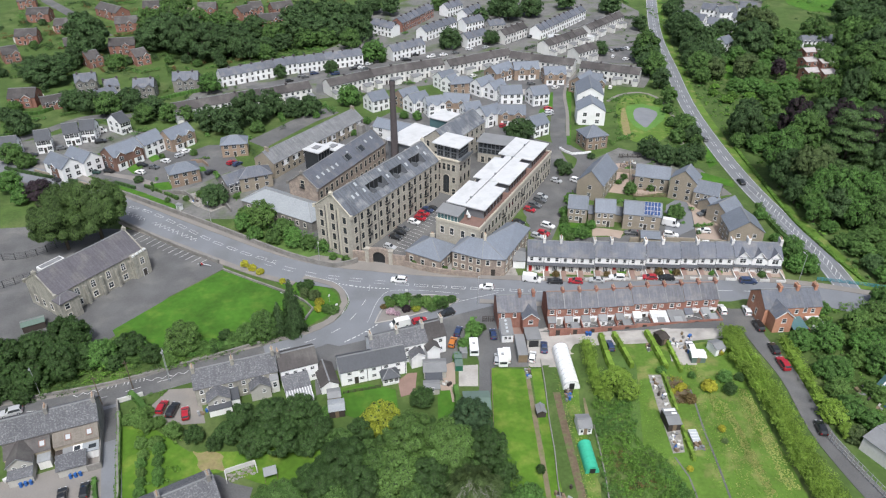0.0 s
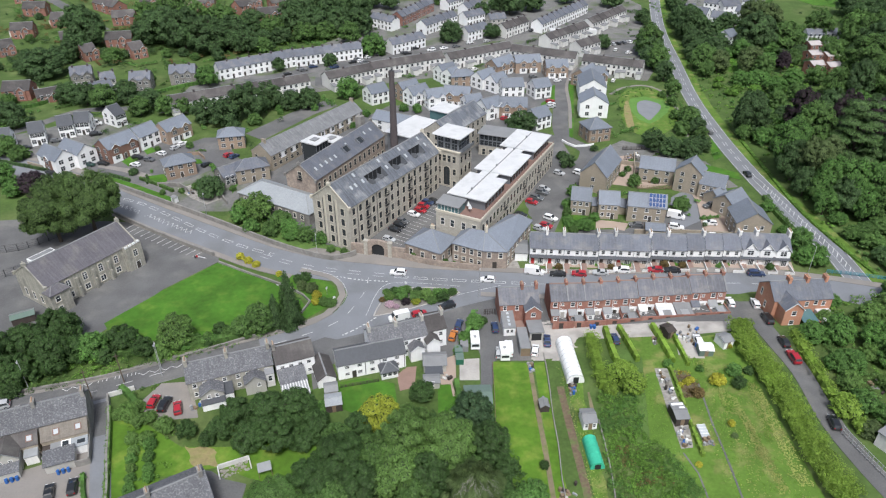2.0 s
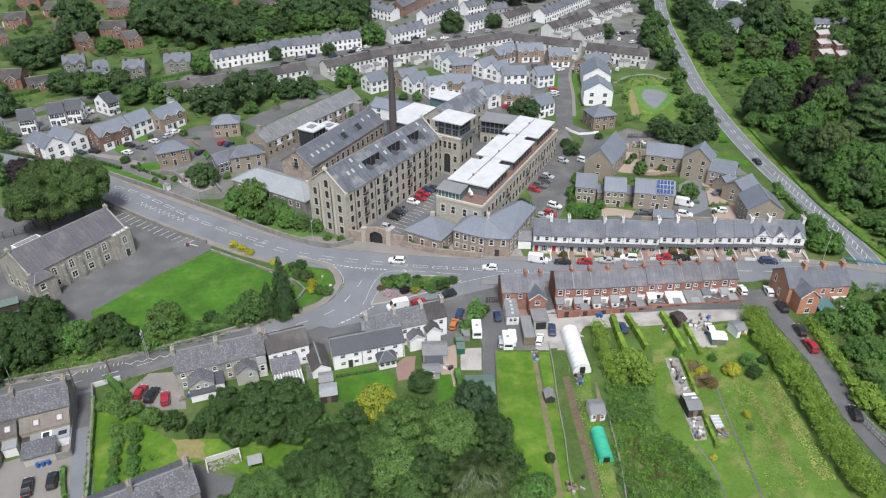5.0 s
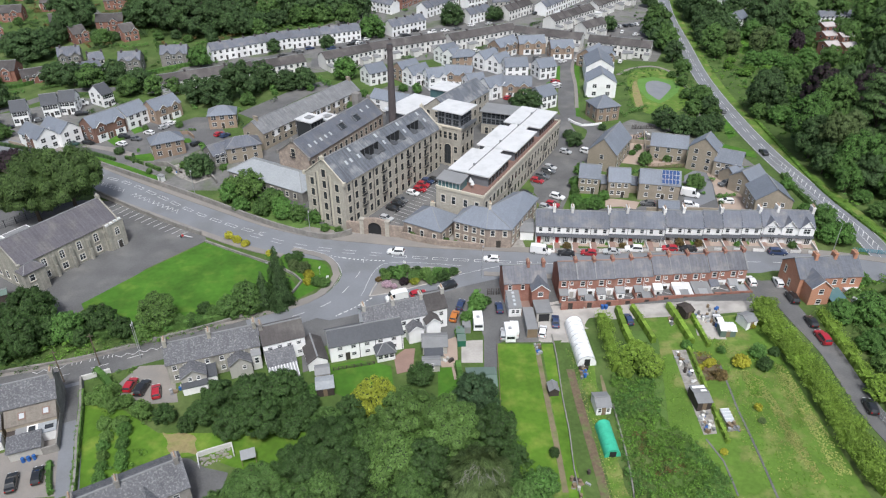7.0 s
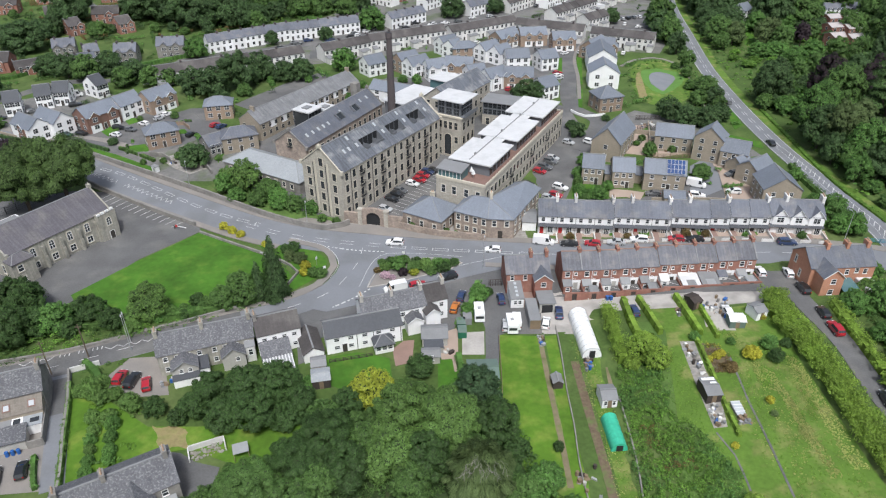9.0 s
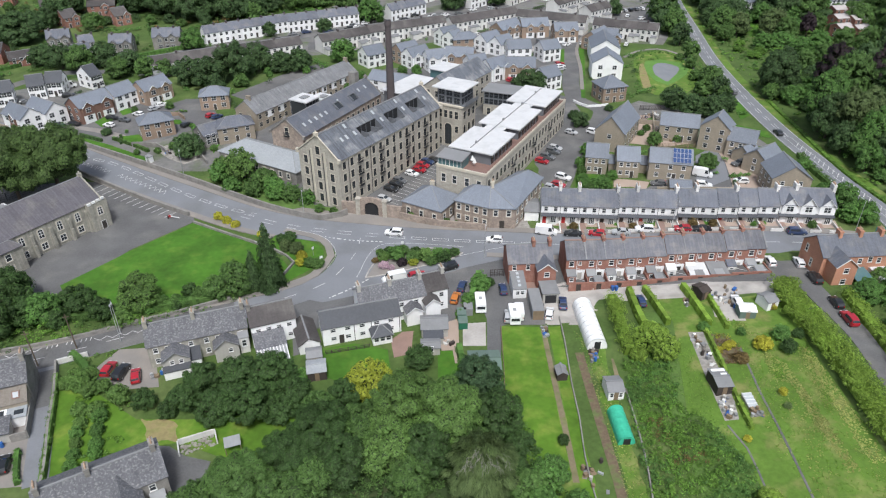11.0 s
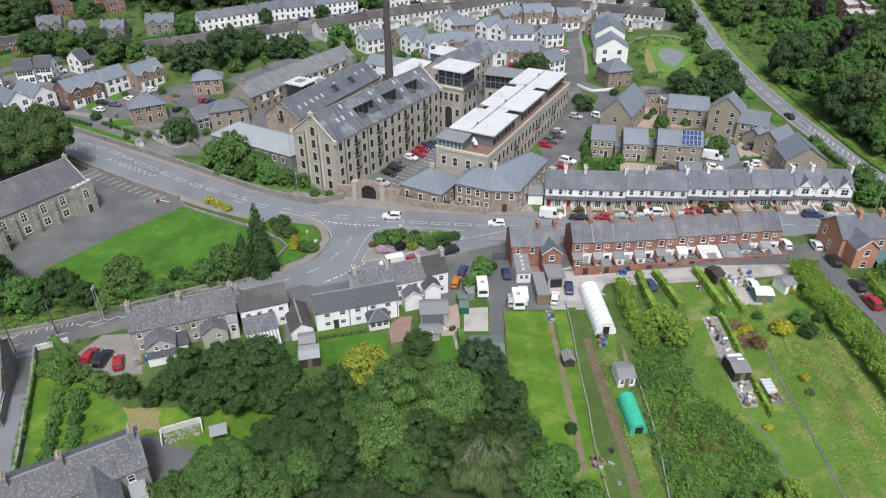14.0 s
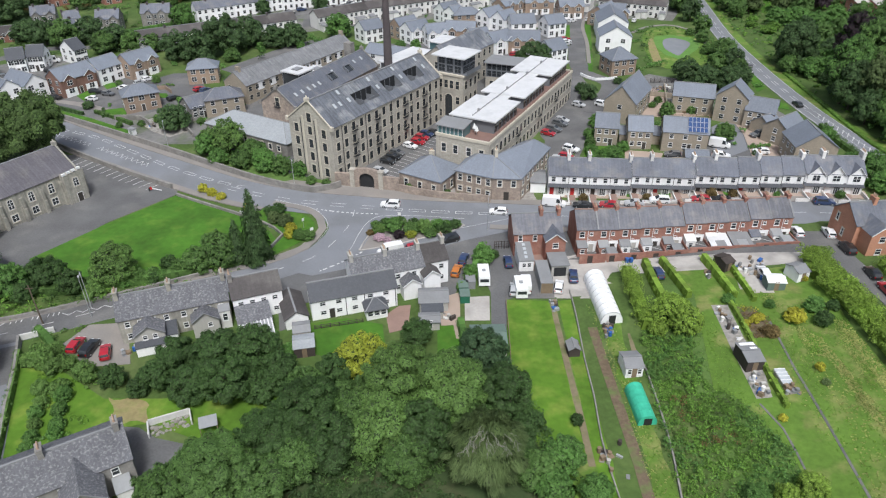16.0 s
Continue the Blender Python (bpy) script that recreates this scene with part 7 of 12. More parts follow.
# ---- houses round about ----
house("detached_house", -182.2, 352.1, 45.7, 6.6, 9.4, 4.6, 7.7, BRICK_RED, TILE_BROWN, "red brick detached house with a charcoal tiled roof", front=3, back=3, side=1, gables=((2.2, 3.6),), doors=(-1.0,))
house("detached_house", -159.1, 355.9, 44.4, 6.9, 9.4, 4.6, 7.7, BRICK_RED, TILE_BROWN, "red brick detached house with a charcoal tiled roof", front=3, back=3, side=1, gables=((2.2, 3.6),), doors=(-1.0,))
house("detached_house", -163.0, 428.2, 54.5, 8.3, 9.4, 4.6, 7.7, BRICK_RED, TILE_BROWN, "red brick detached house with a charcoal tiled roof", front=3, back=3, side=1, gables=((2.2, 3.6),), doors=(-1.0,))
house("detached_house", -123.8, 437.9, 48.4, 9.5, 9.4, 4.6, 7.7, BRICK_RED, TILE_BROWN, "red brick detached house with a charcoal tiled roof", front=3, back=3, side=1, gables=((2.2, 3.6),), doors=(-1.0,))
house("detached_house", -248.6, 433.6, 7.8, 12.8, 9.4, 4.6, 7.7, BRICK_RED, TILE_BROWN, "red brick detached house with a charcoal tiled roof", front=3, back=3, side=1, gables=((2.2, 3.6),), doors=(-1.0,))
house("detached_house", -222.8, 411.3, 9.0, 10.1, 9.4, 4.6, 7.7, BRICK_RED, TILE_BROWN, "red brick detached house with a charcoal tiled roof", front=3, back=3, side=1, gables=((2.2, 3.6),), doors=(-1.0,))
house("detached_house", -234.8, 391.0, 14.6, 11.3, 9.4, 4.6, 7.7, BRICK_RED, TILE_BROWN, "red brick detached house with a charcoal tiled roof", front=3, back=3, side=1, gables=((2.2, 3.6),), doors=(-1.0,))
house("detached_house", -228.6, 359.7, 39.9, 7.6, 9.4, 4.6, 7.7, BRICK_RED, TILE_BROWN, "red brick detached house with a charcoal tiled roof", front=3, back=3, side=1, gables=((2.2, 3.6),), doors=(-1.0,))
house("detached_house", -206.7, 440.5, -37.2, 23.7, 9.4, 4.6, 7.7, BRICK_RED, TILE_BROWN, "red brick detached house with a charcoal tiled roof", front=3, back=3, side=1, gables=((2.2, 3.6),), doors=(-1.0,))
house("detached_house", -187.7, 415.3, 14.7, 12.6, 9.4, 4.6, 7.7, BRICK_RED, TILE_BROWN, "red brick detached house with a charcoal tiled roof", front=3, back=3, side=1, gables=((2.2, 3.6),), doors=(-1.0,))
house("detached_house", -183.5, 448.6, 9.1, 11.8, 9.4, 4.6, 7.7, BRICK_RED, TILE_BROWN, "red brick detached house with a charcoal tiled roof", front=3, back=3, side=1, gables=((2.2, 3.6),), doors=(-1.0,))
house("detached_house", -148.1, 444.8, 9.5, 11.0, 9.4, 4.6, 7.7, BRICK_RED, TILE_BROWN, "red brick detached house with a charcoal tiled roof", front=3, back=3, side=1, gables=((2.2, 3.6),), doors=(-1.0,))
house("detached_house", -132.1, 407.9, 11.1, 8.0, 9.4, 4.6, 7.7, BRICK_RED, TILE_BROWN, "red brick detached house with a charcoal tiled roof", front=3, back=3, side=1, gables=((2.2, 3.6),), doors=(-1.0,))
house("detached_house", -174.3, 374.4, 11.4, 13.3, 9.4, 4.6, 7.7, BRICK_RED, TILE_BROWN, "red brick detached house with a charcoal tiled roof", front=3, back=3, side=1, gables=((2.2, 3.6),), doors=(-1.0,))
house("detached_house", -187.7, 296.0, 8.9, 11.4, 9.4, 4.6, 7.7, BRICK_RED, TILE_BROWN, "red brick detached house with a charcoal tiled roof", front=3, back=3, side=1, gables=((2.2, 3.6),), doors=(-1.0,))
house("detached_house", -103.3, 421.7, 19.8, 14.6, 9.4, 4.6, 7.7, BRICK_RED, TILE_BROWN, "red brick detached house with a charcoal tiled roof", front=3, back=3, side=1, gables=((2.2, 3.6),), doors=(-1.0,))
house("detached_house", -102.4, 446.7, 32.4, 13.7, 9.4, 4.6, 7.7, BRICK_RED, TILE_BROWN, "red brick detached house with a charcoal tiled roof", front=3, back=3, side=1, gables=((2.2, 3.6),), doors=(-1.0,))
house("detached_house", -271.0, 462.3, 22.0, 10.5, 9.4, 4.6, 7.7, BRICK_RED, TILE_BROWN, "red brick detached house with a charcoal tiled roof", front=3, back=3, side=1, gables=((2.2, 3.6),), doors=(-1.0,))
house("detached_house", -203.1, 374.4, 27.3, 5.8, 9.4, 4.6, 7.7, BRICK_RED, TILE_BROWN, "red brick detached house with a charcoal tiled roof", front=3, back=3, side=1, gables=((2.2, 3.6),), doors=(-1.0,))
house("detached_house", -118.8, 446.7, 26.7, 8.2, 9.4, 4.6, 7.7, BRICK_RED, TILE_BROWN, "red brick detached house with a charcoal tiled roof", front=3, back=3, side=1, gables=((2.2, 3.6),), doors=(-1.0,))
house("detached_house", -165.3, 439.2, 21.8, 9.6, 9.4, 4.6, 7.7, BRICK_RED, TILE_BROWN, "red brick detached house with a charcoal tiled roof", front=3, back=3, side=1, gables=((2.2, 3.6),), doors=(-1.0,))
drape("driveway", [(-263.6, 441), (-259.1, 443.4), (-250.6, 430.5), (-255.7, 428.2)], 0.050, TARMAC, "paved driveway beside a brick house", "paving")
drape("driveway", [(-236.6, 421.4), (-232.1, 423.6), (-224.5, 411.4), (-229.5, 409.3)], 0.050, PAVERS, "paved driveway beside a brick house", "paving")
drape("driveway", [(-249.8, 400.8), (-245.6, 402.9), (-237.9, 391.4), (-242.6, 389.4)], 0.050, CONCRETE, "paved driveway beside a brick house", "paving")
drape("driveway", [(-214.2, 450.7), (-209.4, 453.2), (-202, 439.8), (-207.4, 437.5)], 0.050, TARMAC, "paved driveway beside a brick house", "paving")
drape("driveway", [(-193.3, 463.3), (-188.3, 465.9), (-181.3, 452), (-187, 449.5)], 0.050, PAVERS, "paved driveway beside a brick house", "paving")
drape("driveway", [(-186.8, 423.6), (-182.1, 425.9), (-175.7, 413.6), (-180.9, 411.4)], 0.050, CONCRETE, "paved driveway beside a brick house", "paving")
drape("driveway", [(-187.3, 382.4), (-183, 384.4), (-176.9, 373.6), (-181.7, 371.7)], 0.050, TARMAC, "paved driveway beside a brick house", "paving")
drape("driveway", [(-152.3, 453.2), (-147.2, 455.7), (-141.3, 442.2), (-147.1, 439.8)], 0.050, PAVERS, "paved driveway beside a brick house", "paving")
drape("driveway", [(-99.1, 431.6), (-93.9, 433.9), (-89.6, 421.4), (-95.3, 419.1)], 0.050, CONCRETE, "paved driveway beside a brick house", "paving")
drape("driveway", [(-231.8, 365.1), (-227.9, 367), (-220.9, 356.8), (-225.3, 355)], 0.050, TARMAC, "paved driveway beside a brick house", "paving")
drape("driveway", [(-167.3, 460.7), (-162.2, 463.3), (-155.9, 449.5), (-161.7, 447.1)], 0.050, PAVERS, "paved driveway beside a brick house", "paving")
drape("driveway", [(-191.5, 309.1), (-188, 310.6), (-182.3, 302.2), (-186.2, 300.7)], 0.050, CONCRETE, "paved driveway beside a brick house", "paving")
house("detached_house", -174.6, 293.5, 34.9, 8.9, 9.4, 2.8, 5.2, BRICK_RED, TILE_BROWN, "red brick detached house with a charcoal tiled roof", front=3, back=3, side=1, gables=((2.2, 3.6),), doors=(-1.0,))
house("house", -86.8, 429.2, 42.9, 10.9, 7.5, 5.0, 7.6, RENDER_GREY, SLATE, "grey roughcast house with a slate roof", front=3, back=3, side=1, chimneys=(-3.0, 3.0))
house("stone_villa", -168.1, 314.7, 21.7, 9.2, 8.0, 5.4, 8.4, STONE_GREY, SLATE, "grey stone villa with a slate roof", front=3, back=3, side=1, gables=((-2.6, 3.2), (2.6, 3.2)), chimneys=(-3.2, 3.2))
house("stone_villa", -137.7, 307.3, 10.3, 9.1, 8.0, 5.4, 8.4, STONE_GREY, SLATE, "grey stone villa with a slate roof", front=3, back=3, side=1, gables=((-2.6, 3.2), (2.6, 3.2)), chimneys=(-3.2, 3.2))
house("stone_villa", -121.6, 317.1, 8.6, 11.6, 8.0, 5.4, 8.4, STONE_GREY, SLATE, "grey stone villa with a slate roof", front=3, back=3, side=1, gables=((-2.6, 3.2), (2.6, 3.2)), chimneys=(-3.2, 3.2))
house("house", -154.0, 308.9, 33.8, 5.9, 7.5, 5.0, 7.6, RENDER_GREY, SLATE, "grey roughcast house with a slate roof", front=3, back=3, side=1, chimneys=(-3.0, 3.0))
house("house", -154.9, 302.5, 44.4, 8.9, 7.5, 3.0, 5.5, RENDER_GREY, SLATE, "grey roughcast house with a slate roof", front=3, back=3, side=1, chimneys=(-3.0, 3.0))
house("white_house", -132.8, 264.5, 55.9, 4.6, 9.0, 5.0, 8.0, RENDER_WHITE, SLATE_DARK, "white rendered house with a dark tiled roof", front=3, back=3, side=1, doors=(0.0,))
house("white_house", -154.9, 246.9, 25.7, 5.2, 8.0, 5.0, 8.0, RENDER_WHITE, SLATE_DARK, "white rendered house with a dark tiled roof", front=3, back=3, side=1, doors=(0.0,))
house("white_house", -147.1, 253.5, 26.0, 5.4, 8.0, 5.0, 8.0, RENDER_WHITE, SLATE_DARK, "white rendered house with a dark tiled roof", front=3, back=3, side=1, doors=(0.0,))
house("white_house", -141.6, 257.1, 12.9, 5.4, 8.0, 5.0, 8.0, RENDER_WHITE, SLATE_DARK, "white rendered house with a dark tiled roof", front=3, back=3, side=1, doors=(0.0,))
house("white_house", -164.2, 240.9, 17.9, 5.3, 8.0, 5.0, 8.0, RENDER_WHITE, SLATE_DARK, "white rendered house with a dark tiled roof", front=3, back=3, side=1, doors=(0.0,))
house("gabled_house", -137.5, 225.5, -33.8, 11.5, 7.5, 5.0, 7.9, RENDER_WHITE, SLATE_NEW, "white rendered house with a front gable and blue-grey roof", front=2, back=3, side=1, gables=((1.2, 3.4),), gable_mat=BRICK_BROWN, doors=(-1.6,))
house("gabled_house", -132.2, 230.2, -31.5, 11.7, 7.5, 5.0, 7.9, RENDER_WHITE, SLATE_NEW, "white rendered house with a front gable and blue-grey roof", front=2, back=3, side=1, gables=((1.2, 3.4),), gable_mat=BRICK_BROWN, doors=(-1.6,))
house("gabled_house", -119.8, 235.1, 55.6, 12.1, 8.5, 5.2, 8.2, BRICK_BROWN, SLATE_NEW, "red brick house with twin gables above white bays", front=2, back=3, side=1, gables=((-3.4, 3.6), (3.4, 3.6)), doors=(0.0,))
house("white_house", -113.6, 244.5, 59.3, 9.1, 8.0, 5.0, 7.9, RENDER_WHITE, SLATE_NEW, "white rendered house with a blue-grey roof", front=3, back=3, side=1, doors=(0.0,))
house("gabled_house", -104.4, 250.5, 56.7, 11.2, 8.0, 5.0, 7.9, BRICK_TAN, SLATE_NEW, "tan brick and white house with twin front gables", front=2, back=3, side=1, gables=((-2.6, 3.4), (2.6, 3.4)), doors=(0.0,))
house("hipped_house", -92.7, 221.0, 29.3, 10.2, 7.0, 5.0, 7.4, BRICK_TAN, SLATE_NEW, "tan brick house with a hipped blue-grey roof", front=3, back=3, side=2, hip=True, doors=(0.0,))
house("hipped_house", -80.0, 243.5, 12.3, 9.6, 7.0, 5.0, 7.4, BRICK_TAN, SLATE_NEW, "tan brick house with a hipped blue-grey roof", front=3, back=3, side=2, hip=True, doors=(0.0,))
house("hipped_house", -66.6, 218.0, 23.9, 11.2, 7.0, 5.0, 7.4, STONE_TAN, SLATE, "tan brick house with a hipped blue-grey roof", front=3, back=3, side=2, hip=True, doors=(0.0,))
house("stone_house", -74.3, 215.1, 42.5, 6.0, 7.6, 3.5, 6.0, STONE_GREY, SLATE, "tan stone-faced house with a blue-grey roof", front=3, back=3, side=1, doors=(1.2,))
for k in range(7):
    u = (k - 3.0) * 5.39
    ob = house("terraced_house", -98.6 + 0.867 * u, 286.7 + 0.498 * u, 29.9, 5.39, 8.0, 5.0, 7.4, RENDER_CREAM, TILE_BROWN, "cream rendered terraced house with a brown tiled roof", front=2, back=2, chimneys=(2.6,) if k % 3 == 1 else (), doors=(-1.5,), group="terrace along the street")
    yard_store(ob, 5.39, 8.0, RENDER_CREAM, k)
for k in range(4):
    u = (k - 1.5) * 5.34
    ob = house("terraced_house", -71.3 + 0.857 * u, 301.6 + 0.515 * u, 31.0, 5.34, 8.0, 5.0, 7.4, RENDER_CREAM, TILE_BROWN, "cream rendered terraced house with a brown tiled roof", front=2, back=2, chimneys=(2.6,) if k % 3 == 1 else (), doors=(-1.5,), group="terrace along the street")
    yard_store(ob, 5.34, 8.0, RENDER_CREAM, k)
for k in range(5):
    u = (k - 2.0) * 4.70
    ob = house("terraced_house", -44.5 + 0.815 * u, 316.1 + 0.579 * u, 35.4, 4.70, 8.0, 5.0, 7.4, RENDER_CREAM, TILE_BROWN, "cream rendered terraced house with a brown tiled roof", front=2, back=2, chimneys=(2.3,) if k % 3 == 1 else (), doors=(-1.3,), group="terrace along the street")
    yard_store(ob, 4.70, 8.0, RENDER_CREAM, k)
for k in range(7):
    u = (k - 3.0) * 5.46
    ob = house("terraced_house", -18.1 + 0.887 * u, 332.8 + 0.462 * u, 27.5, 5.46, 8.0, 5.0, 7.4, RENDER_CREAM, TILE_BROWN, "cream rendered terraced house with a brown tiled roof", front=2, back=2, chimneys=(2.6,) if k % 3 == 1 else (), doors=(-1.5,), group="terrace along the street")
    yard_store(ob, 5.46, 8.0, RENDER_CREAM, k)
for k in range(7):
    u = (k - 3.0) * 5.32
    ob = house("terraced_house", 17.7 + 0.859 * u, 348.1 + 0.513 * u, 30.8, 5.32, 8.0, 5.0, 7.4, RENDER_CREAM, TILE_BROWN, "cream rendered terraced house with a brown tiled roof", front=2, back=2, chimneys=(2.6,) if k % 3 == 1 else (), doors=(-1.5,), group="terrace along the street")
    yard_store(ob, 5.32, 8.0, RENDER_CREAM, k)
for k in range(6):
    u = (k - 2.5) * 5.57
    ob = house("terraced_house", 50.7 + 0.922 * u, 346.2 + -0.387 * u, -22.8, 5.57, 8.0, 5.0, 7.4, RENDER_CREAM, TILE_BROWN, "cream rendered terraced house with a brown tiled roof", front=2, back=2, chimneys=(2.7,) if k % 3 == 1 else (), doors=(-1.6,), group="terrace along the street")
    yard_store(ob, 5.57, 8.0, RENDER_CREAM, k)
for k in range(6):
    u = (k - 2.5) * 4.82
    ob = house("terraced_house", 82.4 + 0.924 * u, 331.4 + -0.382 * u, -22.5, 4.82, 8.0, 5.0, 7.4, RENDER_CREAM, TILE_BROWN, "cream rendered terraced house with a brown tiled roof", front=2, back=2, chimneys=(2.3,) if k % 3 == 1 else (), doors=(-1.4,), group="terrace along the street")
    yard_store(ob, 4.82, 8.0, RENDER_CREAM, k)
for k in range(7):
    u = (k - 3.0) * 5.56
    ob = house("terraced_house", -91.6 + 0.835 * u, 333.1 + 0.550 * u, 33.4, 5.56, 7.5, 5.0, 7.6, RENDER_WHITE, SLATE, "white rendered terraced house with a slate roof", front=2, back=2, chimneys=(2.7,), doors=(-1.6,), group="terrace along the street")
for k in range(7):
    u = (k - 3.0) * 4.94
    ob = house("terraced_house", -58.8 + 0.912 * u, 349.7 + 0.410 * u, 24.2, 4.94, 7.5, 5.0, 7.6, RENDER_WHITE, SLATE, "white rendered terraced house with a slate roof", front=2, back=2, chimneys=(2.4,), doors=(-1.4,), group="terrace along the street")
for k in range(4):
    u = (k - 1.5) * 5.32
    ob = house("terraced_house", -20.2 + 0.780 * u, 367.9 + 0.626 * u, 38.8, 5.32, 7.5, 5.0, 7.6, RENDER_WHITE, SLATE, "white rendered terraced house with a slate roof", front=2, back=2, chimneys=(2.6,), doors=(-1.5,), group="terrace along the street")
for k in range(3):
    u = (k - 1.0) * 5.39
    ob = house("terraced_house", -33.9 + 0.815 * u, 407.2 + -0.579 * u, -35.4, 5.39, 7.5, 5.0, 7.6, RENDER_WHITE, SLATE, "white rendered terraced house with a slate roof", front=2, back=2, chimneys=(2.6,), doors=(-1.5,), group="terrace along the street")
for k in range(7):
    u = (k - 3.0) * 5.09
    ob = house("terraced_house", -18.2 + 0.505 * u, 427.1 + 0.863 * u, 59.6, 5.09, 7.5, 5.0, 7.6, BRICK_RED, SLATE, "red brick and white terraced house", front=2, back=2, chimneys=(2.4,), doors=(-1.4,), group="terrace along the street")
for k in range(4):
    u = (k - 1.5) * 5.61
    ob = house("terraced_house", -5.3 + 0.646 * u, 403.9 + 0.763 * u, 49.8, 5.61, 7.5, 5.0, 7.6, RENDER_WHITE, SLATE, "white rendered terraced house with a slate roof", front=2, back=2, chimneys=(2.7,), doors=(-1.6,), group="terrace along the street")
for k in range(3):
    u = (k - 1.0) * 4.55
    ob = house("terraced_house", 5.2 + 0.711 * u, 447.1 + 0.703 * u, 44.7, 4.55, 7.5, 5.0, 7.6, RENDER_WHITE, SLATE, "white rendered terraced house with a slate roof", front=2, back=2, chimneys=(2.2,), doors=(-1.3,), group="terrace along the street")
for k in range(3):
    u = (k - 1.0) * 5.71
    ob = house("terraced_house", 16.8 + 0.597 * u, 436.5 + 0.802 * u, 53.4, 5.71, 7.5, 5.0, 7.6, RENDER_WHITE, SLATE, "white rendered terraced house with a slate roof", front=2, back=2, chimneys=(2.8,), doors=(-1.6,), group="terrace along the street")
for k in range(3):
    u = (k - 1.0) * 4.90
    ob = house("terraced_house", 0.4 + 0.675 * u, 410.0 + 0.737 * u, 47.5, 4.90, 7.5, 5.0, 7.6, RENDER_WHITE, SLATE, "white rendered terraced house with a slate roof", front=2, back=2, chimneys=(2.4,), doors=(-1.4,), group="terrace along the street")
for k in range(3):
    u = (k - 1.0) * 4.60
    ob = house("terraced_house", 16.8 + 0.797 * u, 415.7 + 0.604 * u, 37.2, 4.60, 7.5, 5.0, 7.6, RENDER_WHITE, SLATE, "white rendered terraced house with a slate roof", front=2, back=2, chimneys=(2.2,), doors=(-1.3,), group="terrace along the street")
for k in range(3):
    u = (k - 1.0) * 5.10
    ob = house("terraced_house", 17.1 + 0.768 * u, 388.2 + 0.640 * u, 39.8, 5.10, 7.5, 5.0, 7.6, RENDER_WHITE, SLATE, "white rendered terraced house with a slate roof", front=2, back=2, chimneys=(2.4,), doors=(-1.4,), group="terrace along the street")
house("house", 30.4, 409.4, 23.1, 10.3, 7.5, 5.0, 7.6, RENDER_GREY, SLATE, "grey roughcast house with a slate roof", front=3, back=3, side=1, chimneys=(-3.0, 3.0))
for k in range(4):
    u = (k - 1.5) * 5.21
    ob = house("terraced_house", 39.0 + 0.680 * u, 396.8 + 0.734 * u, 47.2, 5.21, 7.5, 5.0, 7.6, RENDER_CREAM, TILE_BROWN, "white rendered terraced house with a slate roof", front=2, back=2, chimneys=(2.5,), doors=(-1.5,), group="terrace along the street")
for k in range(10):
    u = (k - 4.5) * 5.22
    ob = house("terraced_house", 69.2 + 0.627 * u, 418.0 + 0.779 * u, 51.2, 5.22, 7.5, 5.0, 7.6, RENDER_WHITE, SLATE, "white rendered terraced house with a slate roof", front=2, back=2, chimneys=(2.5,), doors=(-1.5,), group="terrace along the street")
for k in range(7):
    u = (k - 3.0) * 4.91
    ob = house("terraced_house", 66.5 + 0.721 * u, 382.8 + 0.693 * u, 43.9, 4.91, 8.0, 5.0, 7.4, RENDER_CREAM, TILE_BROWN, "cream rendered terraced house with a brown tiled roof", front=2, back=2, chimneys=(2.4,) if k % 3 == 1 else (), doors=(-1.4,), group="terrace along the street")
    yard_store(ob, 4.91, 8.0, RENDER_CREAM, k)
for k in range(7):
    u = (k - 3.0) * 5.31
    ob = house("terraced_house", 94.0 + 0.674 * u, 413.2 + 0.738 * u, 47.6, 5.31, 8.0, 5.0, 7.4, RENDER_CREAM, TILE_BROWN, "cream rendered terraced house with a brown tiled roof", front=2, back=2, chimneys=(2.6,) if k % 3 == 1 else (), doors=(-1.5,), group="terrace along the street")
    yard_store(ob, 5.31, 8.0, RENDER_CREAM, k)
for k in range(3):
    u = (k - 1.0) * 5.12
    ob = house("terraced_house", 74.4 + 0.773 * u, 363.1 + 0.635 * u, 39.4, 5.12, 8.0, 5.0, 7.4, RENDER_CREAM, TILE_BROWN, "cream rendered terraced house with a brown tiled roof", front=2, back=2, chimneys=(2.5,) if k % 3 == 1 else (), doors=(-1.4,), group="terrace along the street")
    yard_store(ob, 5.12, 8.0, RENDER_CREAM, k)
house("gabled_house", 27.7, 330.7, 44.2, 13.2, 8.0, 5.0, 7.9, BRICK_TAN, SLATE_NEW, "tan brick and white house with twin front gables", front=2, back=3, side=1, gables=((-2.6, 3.4), (2.6, 3.4)), doors=(0.0,))
house("gabled_house", 40.7, 334.2, 8.6, 12.6, 8.0, 5.0, 7.9, BRICK_TAN, SLATE_NEW, "tan brick and white house with twin front gables", front=2, back=3, side=1, gables=((-2.6, 3.4), (2.6, 3.4)), doors=(0.0,))
house("gabled_house", 53.9, 326.8, 4.9, 10.6, 8.0, 5.0, 7.9, BRICK_TAN, SLATE_NEW, "tan brick and white house with twin front gables", front=2, back=3, side=1, gables=((-2.6, 3.4), (2.6, 3.4)), doors=(0.0,))
house("hipped_house", 8.6, 313.6, 13.2, 11.7, 7.0, 5.0, 7.4, BRICK_TAN, SLATE_NEW, "tan brick house with a hipped blue-grey roof", front=3, back=3, side=2, hip=True, doors=(0.0,))
